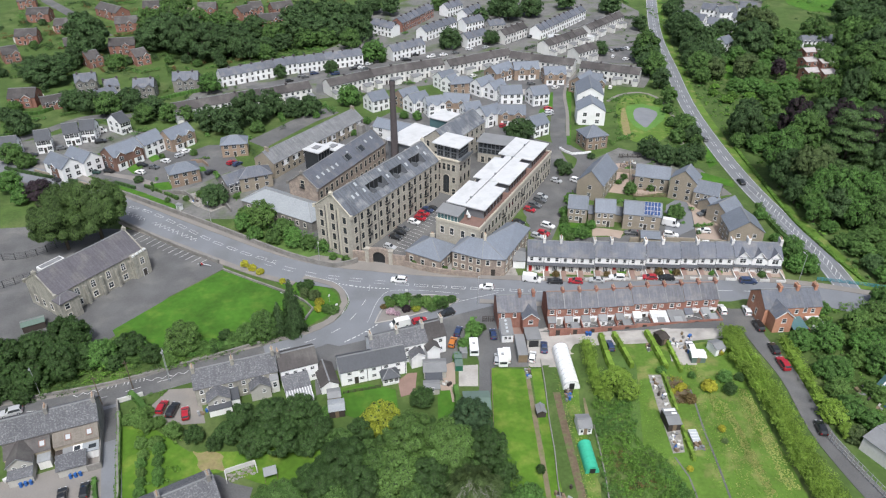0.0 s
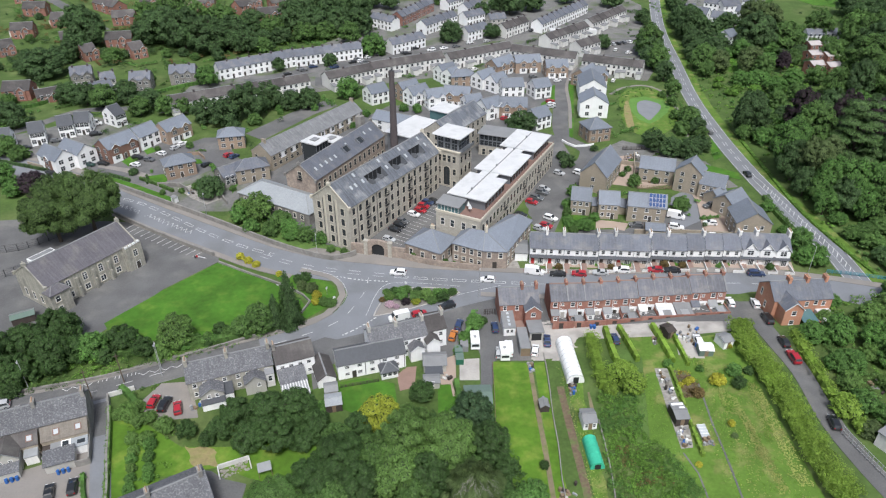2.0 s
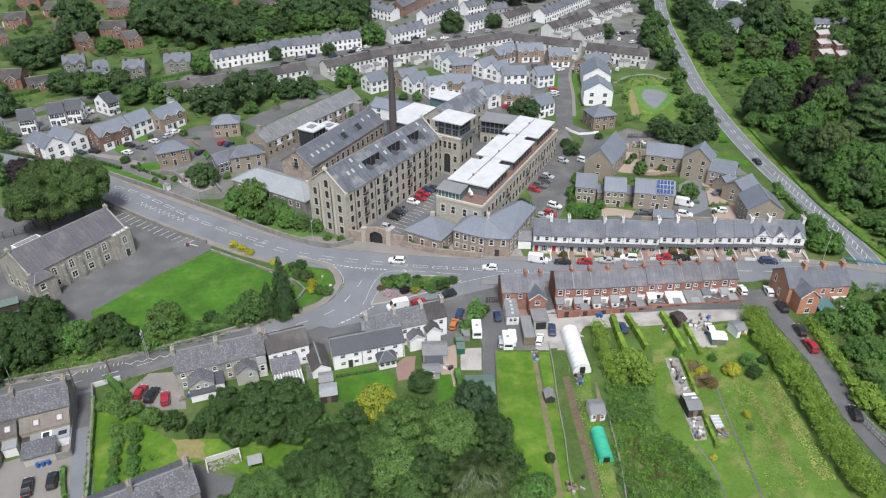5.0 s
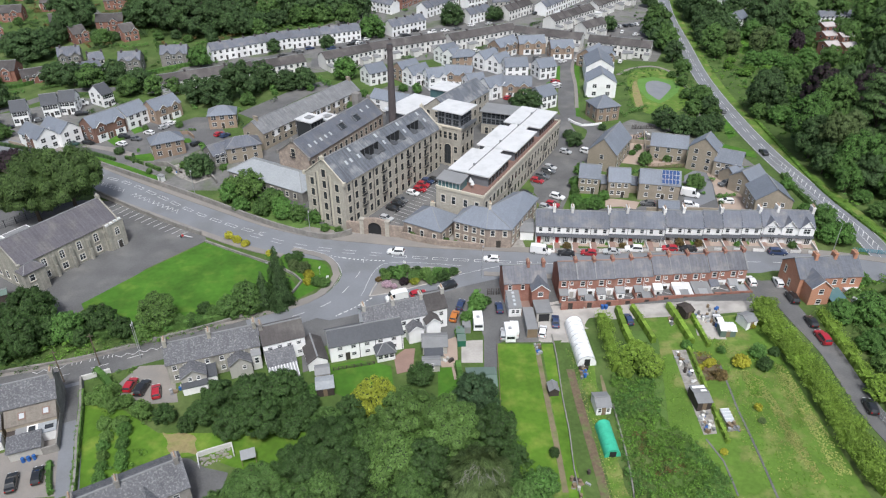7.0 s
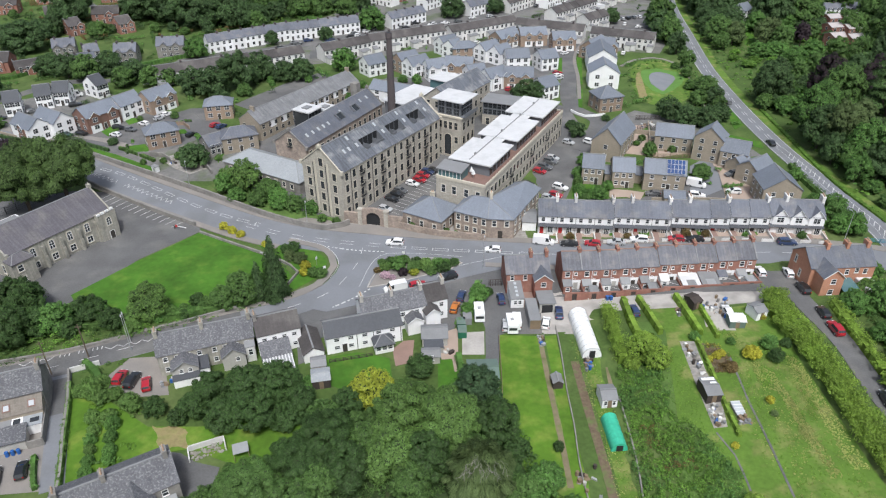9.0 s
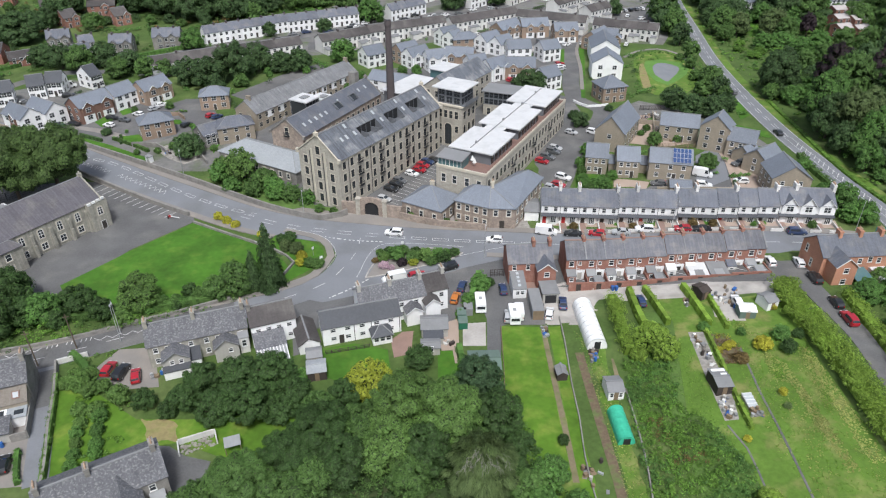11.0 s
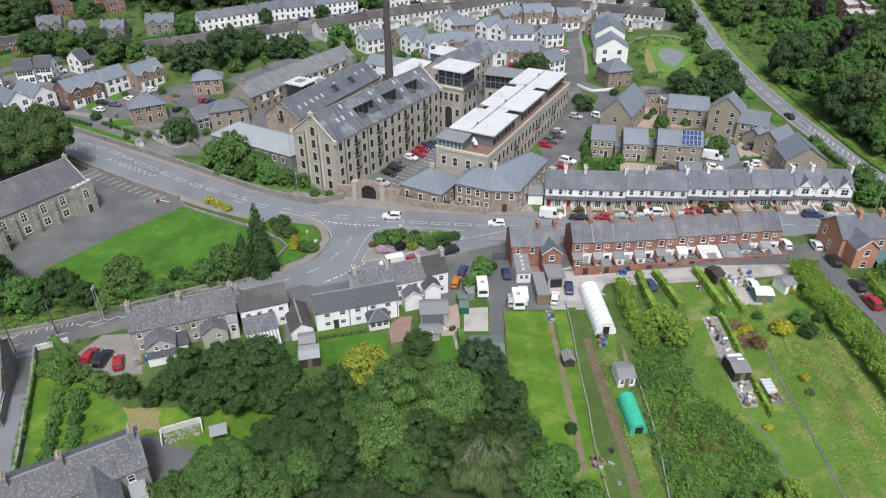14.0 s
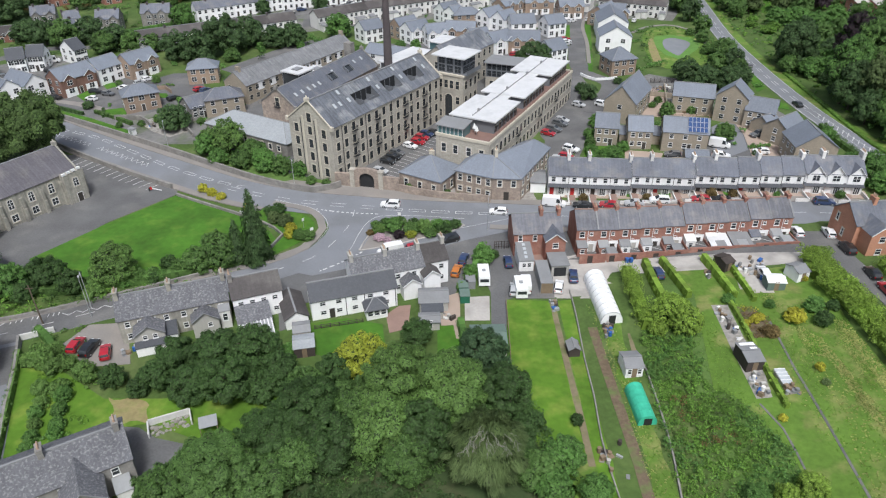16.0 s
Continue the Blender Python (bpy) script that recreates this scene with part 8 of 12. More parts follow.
house("gabled_house", 18.7, 311.3, 42.9, 9.8, 7.5, 5.0, 7.9, RENDER_WHITE, SLATE_NEW, "white rendered house with a front gable and blue-grey roof", front=2, back=3, side=1, gables=((1.2, 3.4),), doors=(-1.6,))
house("gabled_house", 24.1, 306.0, 43.0, 8.3, 7.5, 5.0, 7.9, RENDER_WHITE, SLATE_NEW, "white rendered house with a front gable and blue-grey roof", front=2, back=3, side=1, gables=((1.2, 3.4),), doors=(-1.6,))
house("white_house", 30.3, 299.3, 9.0, 9.9, 8.0, 5.0, 7.9, RENDER_WHITE, SLATE_NEW, "white rendered house with a blue-grey roof", front=3, back=3, side=1, doors=(0.0,))
house("white_house", 42.6, 298.5, 22.6, 8.1, 8.0, 5.0, 7.9, RENDER_WHITE, SLATE_NEW, "white rendered house with a blue-grey roof", front=3, back=3, side=1, doors=(0.0,))
house("gabled_house", 6.1, 288.3, -11.0, 11.5, 8.0, 5.0, 7.9, BRICK_TAN, SLATE_NEW, "tan brick and white house with twin front gables", front=2, back=3, side=1, gables=((-2.6, 3.4), (2.6, 3.4)), doors=(0.0,))
house("gabled_house", 12.0, 278.0, 22.1, 7.3, 8.0, 5.0, 7.9, RENDER_WHITE, SLATE_NEW, "white rendered house with front gables and a blue-grey roof", front=2, back=3, side=1, gables=((-2.4, 3.2), (2.4, 3.2)), doors=(0.0,))
house("gabled_house", 19.2, 274.0, 36.1, 9.2, 8.0, 5.0, 7.9, RENDER_WHITE, SLATE_NEW, "white rendered house with front gables and a blue-grey roof", front=2, back=3, side=1, gables=((-2.4, 3.2), (2.4, 3.2)), doors=(0.0,))
house("gabled_house", 28.9, 274.3, -3.4, 11.3, 8.0, 5.0, 7.9, BRICK_TAN, SLATE_NEW, "tan brick and white house with twin front gables", front=2, back=3, side=1, gables=((-2.6, 3.4), (2.6, 3.4)), doors=(0.0,))
house("white_house", 37.7, 262.6, 34.3, 7.8, 8.0, 5.0, 7.9, RENDER_WHITE, SLATE_NEW, "white rendered house with a blue-grey roof", front=3, back=3, side=1, doors=(0.0,))
house("gabled_house", 66.3, 316.2, 53.3, 12.8, 8.0, 5.0, 7.9, BRICK_TAN, SLATE_NEW, "tan brick and white house with twin front gables", front=2, back=3, side=1, gables=((-2.6, 3.4), (2.6, 3.4)), doors=(0.0,))
house("gabled_house", 73.1, 316.2, -21.0, 4.8, 8.0, 5.0, 7.9, BRICK_TAN, SLATE_NEW, "tan brick and white house with twin front gables", front=2, back=3, side=1, gables=((-2.6, 3.4), (2.6, 3.4)), doors=(0.0,))
house("gabled_house", -16.1, 295.5, 40.0, 9.5, 8.0, 5.0, 7.9, BRICK_TAN, SLATE_NEW, "tan brick and white house with twin front gables", front=2, back=3, side=1, gables=((-2.6, 3.4), (2.6, 3.4)), doors=(0.0,))
house("gabled_house", -11.6, 289.5, 39.2, 9.3, 8.0, 5.0, 7.9, RENDER_WHITE, SLATE_NEW, "white rendered house with front gables and a blue-grey roof", front=2, back=3, side=1, gables=((-2.4, 3.2), (2.4, 3.2)), doors=(0.0,))
house("gabled_house", -4.1, 285.1, 21.5, 7.8, 8.0, 5.0, 7.9, RENDER_WHITE, SLATE_NEW, "white rendered house with front gables and a blue-grey roof", front=2, back=3, side=1, gables=((-2.4, 3.2), (2.4, 3.2)), doors=(0.0,))
house("white_house", 3.6, 314.1, 46.5, 5.8, 8.0, 5.0, 7.9, RENDER_WHITE, SLATE_NEW, "white rendered house with a blue-grey roof", front=3, back=3, side=1, doors=(0.0,))
house("white_house", -29.6, 291.3, 36.6, 8.7, 8.0, 5.0, 7.9, RENDER_WHITE, SLATE_NEW, "white rendered house with a blue-grey roof", front=3, back=3, side=1, doors=(0.0,))
house("white_house", -18.1, 257.9, -27.0, 18.8, 8.0, 4.5, 7.0, RENDER_WHITE, SLATE_NEW, "white rendered house with a blue-grey roof", front=3, back=3, side=1, doors=(0.0,))
house("white_house", 1.0, 320.4, 37.9, 8.5, 8.0, 5.0, 7.9, RENDER_WHITE, SLATE_NEW, "white rendered house with a blue-grey roof", front=3, back=3, side=1, doors=(0.0,))
house("white_house", 66.0, 299.4, 83.9, 16.6, 11.5, 6.2, 9.6, RENDER_WHITE, SLATE_NEW, "white rendered house with a blue-grey roof", front=3, back=3)
house("white_house", 62.4, 276.5, 84.7, 10.4, 11.5, 6.2, 9.6, RENDER_WHITE, SLATE_NEW, "white rendered house with a blue-grey roof", front=3, back=3)
house("hipped_house", 58.4, 250.2, 17.4, 9.1, 8.4, 5.4, 8.6, BRICK_TAN, SLATE_NEW, "tan brick house with a hipped blue-grey roof", front=3, back=3, side=2, hip=True, doors=(0.0,))
house("stone_house", 53.4, 213.1, 60.7, 16.2, 9.0, 6.0, 10.5, STONE_TAN, SLATE_NEW, "tan stone-faced house with a blue-grey roof", front=4, back=4, side=1)
house("stone_house", 72.8, 214.7, -16.4, 11.3, 8.0, 5.0, 7.8, STONE_TAN, SLATE_NEW, "tan stone-faced house with a blue-grey roof", front=3, back=3, side=1, doors=(1.2,))
house("stone_house", 43.8, 195.3, -11.1, 6.1, 7.6, 5.0, 7.8, STONE_TAN, SLATE_NEW, "tan stone-faced house with a blue-grey roof", front=3, back=3, side=1, doors=(1.2,))
house("stone_house", 51.7, 192.0, -7.1, 6.2, 7.6, 5.0, 7.8, STONE_TAN, SLATE_NEW, "tan stone-faced house with a blue-grey roof", front=3, back=3, side=1, doors=(1.2,))
house("stone_house", 62.8, 189.0, -11.4, 11.3, 7.6, 5.0, 7.8, STONE_TAN, SLATE_NEW, "tan stone-faced house with a blue-grey roof", front=3, back=3, side=1, doors=(1.2,))
house("stone_house", 48.4, 195.0, -12.3, 1.8, 5.5, 2.6, 4.0, STONE_TAN, SLATE_NEW, "tan stone-faced house with a blue-grey roof", front=0, back=0)
house("stone_house", 57.0, 193.1, -20.7, 2.2, 5.5, 2.6, 4.0, STONE_TAN, SLATE_NEW, "tan stone-faced house with a blue-grey roof", front=0, back=0)
house("stone_house", 62.9, 178.4, -7.3, 5.5, 4.6, 2.3, 3.5, STONE_TAN, SLATE_NEW, "tan stone-faced house with a blue-grey roof", front=0, back=0)
house("stone_house", 81.4, 206.2, 57.9, 6.2, 8.5, 7.5, 11.0, STONE_TAN, SLATE_NEW, "tan stone-faced house with a blue-grey roof", front=3, back=3, side=2, storeys=3)
house("stone_house", 87.8, 201.9, -29.0, 7.7, 7.6, 5.0, 7.8, STONE_TAN, SLATE_NEW, "tan stone-faced house with a blue-grey roof", front=3, back=3, side=1, doors=(1.2,))
house("stone_house", 87.5, 196.9, 33.2, 5.1, 6.0, 2.8, 5.0, STONE_TAN, SLATE_NEW, "tan stone-faced house with a blue-grey roof", front=0, back=2)
house("stone_house", 89.7, 191.1, 36.3, 8.4, 7.0, 4.5, 7.0, STONE_TAN, SLATE_NEW, "tan stone-faced house with a blue-grey roof", front=3, back=3, side=1, doors=(1.2,))
house("stone_house", 90.2, 178.1, 86.0, 9.4, 10.0, 5.6, 9.0, STONE_TAN, SLATE_NEW, "tan stone-faced house with a blue-grey roof", front=3, back=3, side=2)
for x, y in ((196, 360), (189.4, 344.4), (182.8, 328)):
    for side in (-1, 1):
        house("brick_house", x + 3.5 * side, y - 1.1 * side, 12.0, 6.8, 7.2, 5.2, 6.5, BRICK_RED, ROOF_PALE, "red brick house with a pale low roof, stepping up the hill", front=2, back=2, side=1, doors=(-1.4,), group="stepped brick houses")
for k in range(4):
    u = (k - 1.5) * 5.04
    ob = house("terraced_house", 209.9 + 0.998 * u, 386.4 + 0.059 * u, 3.4, 5.04, 7.5, 3.0, 5.5, RENDER_WHITE, SLATE, "white rendered terraced house with a slate roof", front=2, back=2, chimneys=(2.4,), doors=(-1.4,), group="terrace along the street")
house("white_house", 153.5, 376.8, 36.6, 7.8, 8.0, 5.0, 7.9, RENDER_WHITE, SLATE_NEW, "white rendered house with a blue-grey roof", front=3, back=3, side=1, doors=(0.0,))
house("white_house", 147.3, 428.1, 10.0, 8.5, 8.0, 5.0, 7.9, RENDER_WHITE, SLATE, "white rendered house with a blue-grey roof", front=3, back=3, side=1, doors=(0.0,))
house("white_house", 152.6, 420.4, -36.7, 9.5, 8.0, 5.0, 7.9, RENDER_WHITE, SLATE, "white rendered house with a blue-grey roof", front=3, back=3, side=1, doors=(0.0,))
house("white_house", 161.9, 411.2, -29.3, 11.2, 8.0, 5.0, 7.9, RENDER_WHITE, SLATE, "white rendered house with a blue-grey roof", front=3, back=3, side=1, doors=(0.0,))
house("white_house", 166.7, 441.5, -33.0, 8.6, 8.0, 5.0, 7.9, RENDER_WHITE, SLATE, "white rendered house with a blue-grey roof", front=3, back=3, side=1, doors=(0.0,))
house("white_house", 174.5, 436.0, 14.9, 11.9, 8.0, 5.0, 7.9, RENDER_WHITE, SLATE, "white rendered house with a blue-grey roof", front=3, back=3, side=1, doors=(0.0,))
house("white_house", 180.1, 422.7, -35.7, 9.9, 8.0, 5.0, 7.9, RENDER_WHITE, SLATE, "white rendered house with a blue-grey roof", front=3, back=3, side=1, doors=(0.0,))
house("white_house", 191.6, 444.7, -18.6, 9.9, 8.0, 5.0, 7.9, RENDER_WHITE, SLATE, "white rendered house with a blue-grey roof", front=3, back=3, side=1, doors=(0.0,))
house("white_house", 141.3, 406.1, -24.9, 9.5, 8.0, 5.0, 7.9, RENDER_WHITE, SLATE, "white rendered house with a blue-grey roof", front=3, back=3, side=1, doors=(0.0,))
solar_house()


# ---- the white terrace along the main road ----
def bay_mesh(w, h):
    s = Shape().solid([(-w / 2, 0, 0), (-w / 2 + 0.35, -0.7, 0), (w / 2 - 0.35, -0.7, 0), (w / 2, 0, 0)], [(-w / 2, 0, h), (-w / 2 + 0.35, -0.7, h), (w / 2 - 0.35, -0.7, h), (w / 2, 0, h)])
    return s.mesh("bay_window", WHITE_TRIM)


def bay_pane_mesh(w, h):
    s = Shape()
    for i in range(3):
        x0 = -w / 2 + 0.45 + i * (w - 0.9) / 3
        s.box(x0, x0 + (w - 0.9) / 3 - 0.1, -0.73, -0.69, 0.75, h - 0.2)
    return s.mesh("bay_pane", GLASS)


def white_unit(x, y, turn, w, gabled, door_mat, z, stack):
    ob = thing("terraced_house", x, y, turn, "white rendered terraced house with a %s" % ("pointed front gable" if gabled else "slate canopy and bay"), "house", "white terrace", z=z)
    d, eave, ridge = 8.2, 5.3, 7.9
    part("wall", shared(("ww", w), lambda: gable_walls(w, d, eave, ridge, RENDER_WHITE)), ob)
    part("roof", shared(("wr", w), lambda: gable_roof(w, d, eave, ridge, SLATE, 0.35, 0.0)), ob)
    if stack:
        chimney(ob, w / 2 - 0.1, 0.2, ridge, RENDER_CREAM, 1.35, 4)
    part("canopy", shared(("canopy", w), lambda: Shape().slab((-w / 2, -d / 2 - 1.0, 2.55), (w / 2, -d / 2 - 1.0, 2.55), (w / 2, -d / 2, 3.05), (-w / 2, -d / 2, 3.05), 0.14).mesh("canopy", SLATE_DARK)), ob, "dark slated canopy across the front")
    part("bay_pane", shared("bay_pane", lambda: bay_pane_mesh(2.2, 2.5)), part("bay_window", shared("bay", lambda: bay_mesh(2.2, 2.5)), ob, "", pose(0.75, -d / 2, 0)))
    door(ob, -w / 2 + 0.95, -d / 2, door_mat)
    if gabled:
        front_gable(ob, 0.2, -d / 2, w - 0.7, 5.0, RENDER_WHITE, SLATE, 0.25, 2.1)
        windows(ob, [(0.2, 3.5)], 1.7, 1.5, "plain", 0, -d / 2 - 0.25)
    else:
        windows(ob, [(-1.2, 3.55), (1.2, 3.55)], 1.0, 1.3, "plain", 0, -d / 2)
        part("downpipe", shared("downpipe", lambda: Shape().cyl(0, 0, 0, 5.2, 0.06, 0.06, 6).mesh("downpipe", IRON)), ob, "", pose(w / 2 - 0.05, -d / 2 - 0.08, 0))
    windows(ob, [(-1.2, 3.4), (1.2, 3.4), (1.2, 0.95)], 1.0, 1.2, "plain", 180, -d / 2)
    # front plot: path, low walls and a bed
    path = thing("front_path", x, y, turn, "red-brown tiled front path of a terraced house", "path", kind="structure", z=land(x, y - 6) + 0.06)
    part("paving", shared(("fp", w), lambda: Shape().box(-w / 2 + 0.3, -w / 2 + 1.7, -d / 2 - 5.0, -d / 2, -0.4, 0.04).mesh("paving", TERRACOTTA)), path)
    part("low_wall", shared(("fw", w), lambda: Shape().box(w / 2 - 0.12, w / 2 + 0.12, -d / 2 - 5.0, -d / 2, -0.4, 0.75).box(-w / 2 + 1.9, w / 2 - 0.12, -d / 2 - 5.1, -d / 2 - 4.9, -0.4, 0.8).mesh("low_wall", RENDER_CREAM)), path)
    return ob


def white_terrace():
    a, b = Vector((24.8, 169.9)), Vector((95.6, 164.1))
    turn = math.degrees(math.atan2(b.y - a.y, b.x - a.x))
    t = (b - a).normalized()
    u = 0.0
    rng = random.Random(5)
    for k in range(15):
        w = 4.8 if k < 12 else 4.4
        p = a + t * (u + w / 2)
        z = 1.2 + [0, 0, 0, 0, 0.5, 0.5, 0.5, 1.2, 1.2, 1.5, 1.8, 2.0, 2.5, 2.5, 2.5][k]
        white_unit(p.x, p.y, turn, w, k >= 12, RED_DOOR if k in (0, 1, 5, 9, 12, 13, 14) else DARK_DOOR, z, k not in (2, 5, 8, 10, 13))
        q = p - Vector((-t.y, t.x)) * 6.7
        if k % 3 == 1 or k == 8:
            tree("garden_shrub", q.x + 1.0, q.y, 0.8 + 0.5 * rng.random(), rng.choice([LEAF_OAK, LEAF_BRIGHT, LEAF_RUST]), "small rounded front garden shrub")
        u += w
    house("white_annexe", 22.6, 170.6, turn, 3.6, 7.0, 2.6, 3.4, RENDER_WHITE, FELT, "low white rendered annexe beside the terrace", front=0, back=0, category="outbuilding", z=1.1)


white_terrace()


# ---- the red brick terrace, seen from its back yards ----
def lean_to(parent, x0, x1, depth, low, high, wall, roof, label=""):
    s = Shape().solid([(x0, -depth, -0.8), (x1, -depth, -0.8), (x1, 0, -0.8), (x0, 0, -0.8)], [(x0, -depth, low), (x1, -depth, low), (x1, 0, high), (x0, 0, high)])
    e = part("rear_extension", s.mesh("rear_extension", wall), parent, label)
    part("extension_roof", Shape().slab((x0 - 0.1, -depth - 0.15, low + 0.12), (x1 + 0.1, -depth - 0.15, low + 0.12), (x1 + 0.1, 0, high + 0.14), (x0 - 0.1, 0, high + 0.14), 0.12).mesh("extension_roof", roof), e)
    return e


def brick_unit(k, x, y, turn, w, z):
    """The yard side is its front: an upper brick storey, a white rear extension and a walled yard."""
    rng = random.Random(40 + k)
    ob = thing("terraced_house", x, y, turn, "red brick terraced house with slate roof and walled yard", "house", "brick terrace", z=z)
    d, eave, ridge = 7.6, 5.4, 8.0
    part("wall", shared(("bw", w), lambda: gable_walls(w, d, eave, ridge, BRICK_RED)), ob)
    part("roof", shared(("br", w), lambda: gable_roof(w, d, eave, ridge, SLATE_PURPLE, 0.25, 0.0, 0.16, TERRACOTTA)), ob)
    part("party_wall", shared("party", lambda: Shape().slab((-0.14, -3.9, 5.55), (0.14, -3.9, 5.55), (0.14, 0, 8.28), (-0.14, 0, 8.28), 0.3).mesh("party_wall", LEAD)), ob, "", pose(w / 2, 0, 0))
    chimney(ob, w / 2 - 0.1, 0.3, ridge, BRICK_RED, 0.8, 3)
    windows(ob, [(-1.0, 3.6)], 1.1, 1.35, "plain", 0, -d / 2)
    windows(ob, [(0.9, 4.0)], 0.7, 0.8, "plain", 0, -d / 2)
    windows(ob, [(-1.1, 3.5), (1.1, 3.5), (1.1, 0.9)], 1.0, 1.4, "plain", 180, -d / 2)
    wall = rng.choice([RENDER_WHITE, RENDER_WHITE, RENDER_CREAM, BRICK_RED])
    e = lean_to(ob, -w / 2 + 0.15, -w / 2 + 2.1, 1.9, 2.2, 2.8, wall, rng.choice([FELT, SLATE, PLASTIC, RENDER_CREAM]), "lean-to kitchen extension")
    e.matrix_basis = pose(0, -d / 2, 0)
    windows(e, [(-w / 2 + 1.1, 0.9)], 0.9, 1.0, "plain", 0, -1.9)
    part("ground_render", Shape().box(-w / 2 + 2.4, w / 2 - 0.05, -d / 2 - 0.04, -d / 2 + 0.02, 0, 2.7).mesh("ground_render", RENDER_WHITE), ob, "white painted lower wall")
    door(ob, w / 2 - 1.2, -d / 2 - 0.06, DARK_DOOR if k % 2 else RENDER_GREY)
    part("drainpipe", shared("bdp", lambda: Shape().cyl(0, 0, 0.2, 5.4, 0.06, 0.06, 6).rod((0, 0, 3.2), (0.8, 0, 2.9), 0.05).mesh("drainpipe", WHITE_TRIM)), ob, "white drainpipe", pose(0.2, -d / 2 - 0.08, 0))
    yard = thing("back_yard", x, y, turn, "walled brick back yard behind a terraced house", "yard", "brick terrace yards", z=z)
    part("yard_wall", shared(("yw", w), lambda: Shape().box(-w / 2, -w / 2 + 1.6, -d / 2 - 4.5, -d / 2 - 4.25, -1.2, 2.3).box(-w / 2 + 2.7, w / 2, -d / 2 - 4.5, -d / 2 - 4.25, -1.2, 2.3).box(-w / 2 + 1.6, -w / 2 + 2.7, -d / 2 - 4.5, -d / 2 - 4.25, 1.95, 2.3).mesh("yard_wall", BRICK_RED)), yard, "red brick yard wall")
    part("side_wall", shared("ysw", lambda: Shape().box(-0.11, 0.11, -8.2, -3.8, -1.2, 1.9).mesh("side_wall", BRICK_RED)), yard, "", pose(w / 2, 0, 0))
    part("yard_gate", shared("yg", lambda: Shape().box(-0.55, 0.55, -0.05, 0.05, -0.4, 1.85).mesh("yard_gate", TIMBER_DARK)), yard, "dark boarded gate", pose(-w / 2 + 2.15, -d / 2 - 4.37, 0))
    part("yard_floor", shared(("yf", w), lambda: Shape().box(-w / 2, w / 2, -d / 2 - 4.3, -d / 2, -0.6, 0.02).mesh("yard_floor", CONCRETE)), yard)
    if k in (1, 4, 6, 7, 9):
        s = Shape().box(-1.9 + w / 4, -0.1 + w / 4, -d / 2 - 4.1, -d / 2 - 2.0, 0, 2.0)
        o = part("outhouse", s.mesh("outhouse", RENDER_WHITE if k % 2 else BRICK_RED), yard, "small yard outhouse")
        part("outhouse_roof", Shape().slab((-2.0 + w / 4, -d / 2 - 4.2, 2.1), (w / 4, -d / 2 - 4.2, 2.1), (w / 4, -d / 2 - 1.9, 2.45), (-2.0 + w / 4, -d / 2 - 1.9, 2.45), 0.12).mesh("outhouse_roof", rng.choice([FELT, PLASTIC, TERRACOTTA])), o)
    if k in (6, 7):
        e = lean_to(yard, -w / 2 + 0.2, w / 2 - 0.2, 4.0, 1.9, 2.7, BRICK_RED, MEMBRANE if k == 6 else FELT, "yard covered with a flat roof")
        e.matrix_basis = pose(0, -d / 2, 0)
    for i in range(6):
        m = rng.choice([RENDER_GREY, TIMBER, BIN_BLUE, WHITE_TRIM, TIMBER_DARK, FELT_GREEN])
        tall = rng.choice([0.5, 0.8, 1.1])
        part("tub", shared(("tub", m.name, tall), lambda: Shape().cyl(0, 0, 0, tall, 0.32, 0.36, 8).box(0.3, 0.9, -0.3, 0.3, 0, tall * 0.7).mesh("tub", m)), yard, "", pose(rng.uniform(-1.6, 1.6), -d / 2 - rng.uniform(2.3, 3.9), 0, 0, 0, rng.uniform(0, 360)))
    part("clothes_line", shared("cl", lambda: Shape().rod((-1.4, -5.2, 1.9), (1.6, -7.0, 1.9), 0.03).rod((-0.4, -5.8, 1.1), (-0.4, -5.8, 1.9), 0.02).mesh("clothes_line", WHITE_TRIM)), yard)


def brick_terrace():
    w = 4.42
    for k in range(10):
        u = (k - 4.5) * w
        z = 1.1 + [0, 0, 0.1, 0.3, 0.5, 1.0, 1.15, 1.3, 1.7, 1.85][k]
        brick_unit(k, 48.8 + 0.9991 * u, 144.9 + 0.0401 * u, 2.3, w, z)


brick_terrace()
for x, y in ((36.5, 135.4), (37.3, 135.3)):
    ob = thing("wheelie_bin", x, y, 10, "blue plastic wheelie bin by the yard wall", "bin", "bins")
    part("tub", shared("bin_tub", lambda: Shape().solid([(-0.25, -0.28, 0.05), (0.25, -0.28, 0.05), (0.25, 0.28, 0.05), (-0.25, 0.28, 0.05)], [(-0.3, -0.36, 1.0), (0.3, -0.36, 1.0), (0.3, 0.36, 1.0), (-0.3, 0.36, 1.0)]).mesh("tub", BIN_BLUE)), ob)
    part("lid", shared("bin_lid", lambda: Shape().box(-0.32, 0.32, -0.4, 0.38, 1.0, 1.08).mesh("lid", BIN_BLUE)), ob)


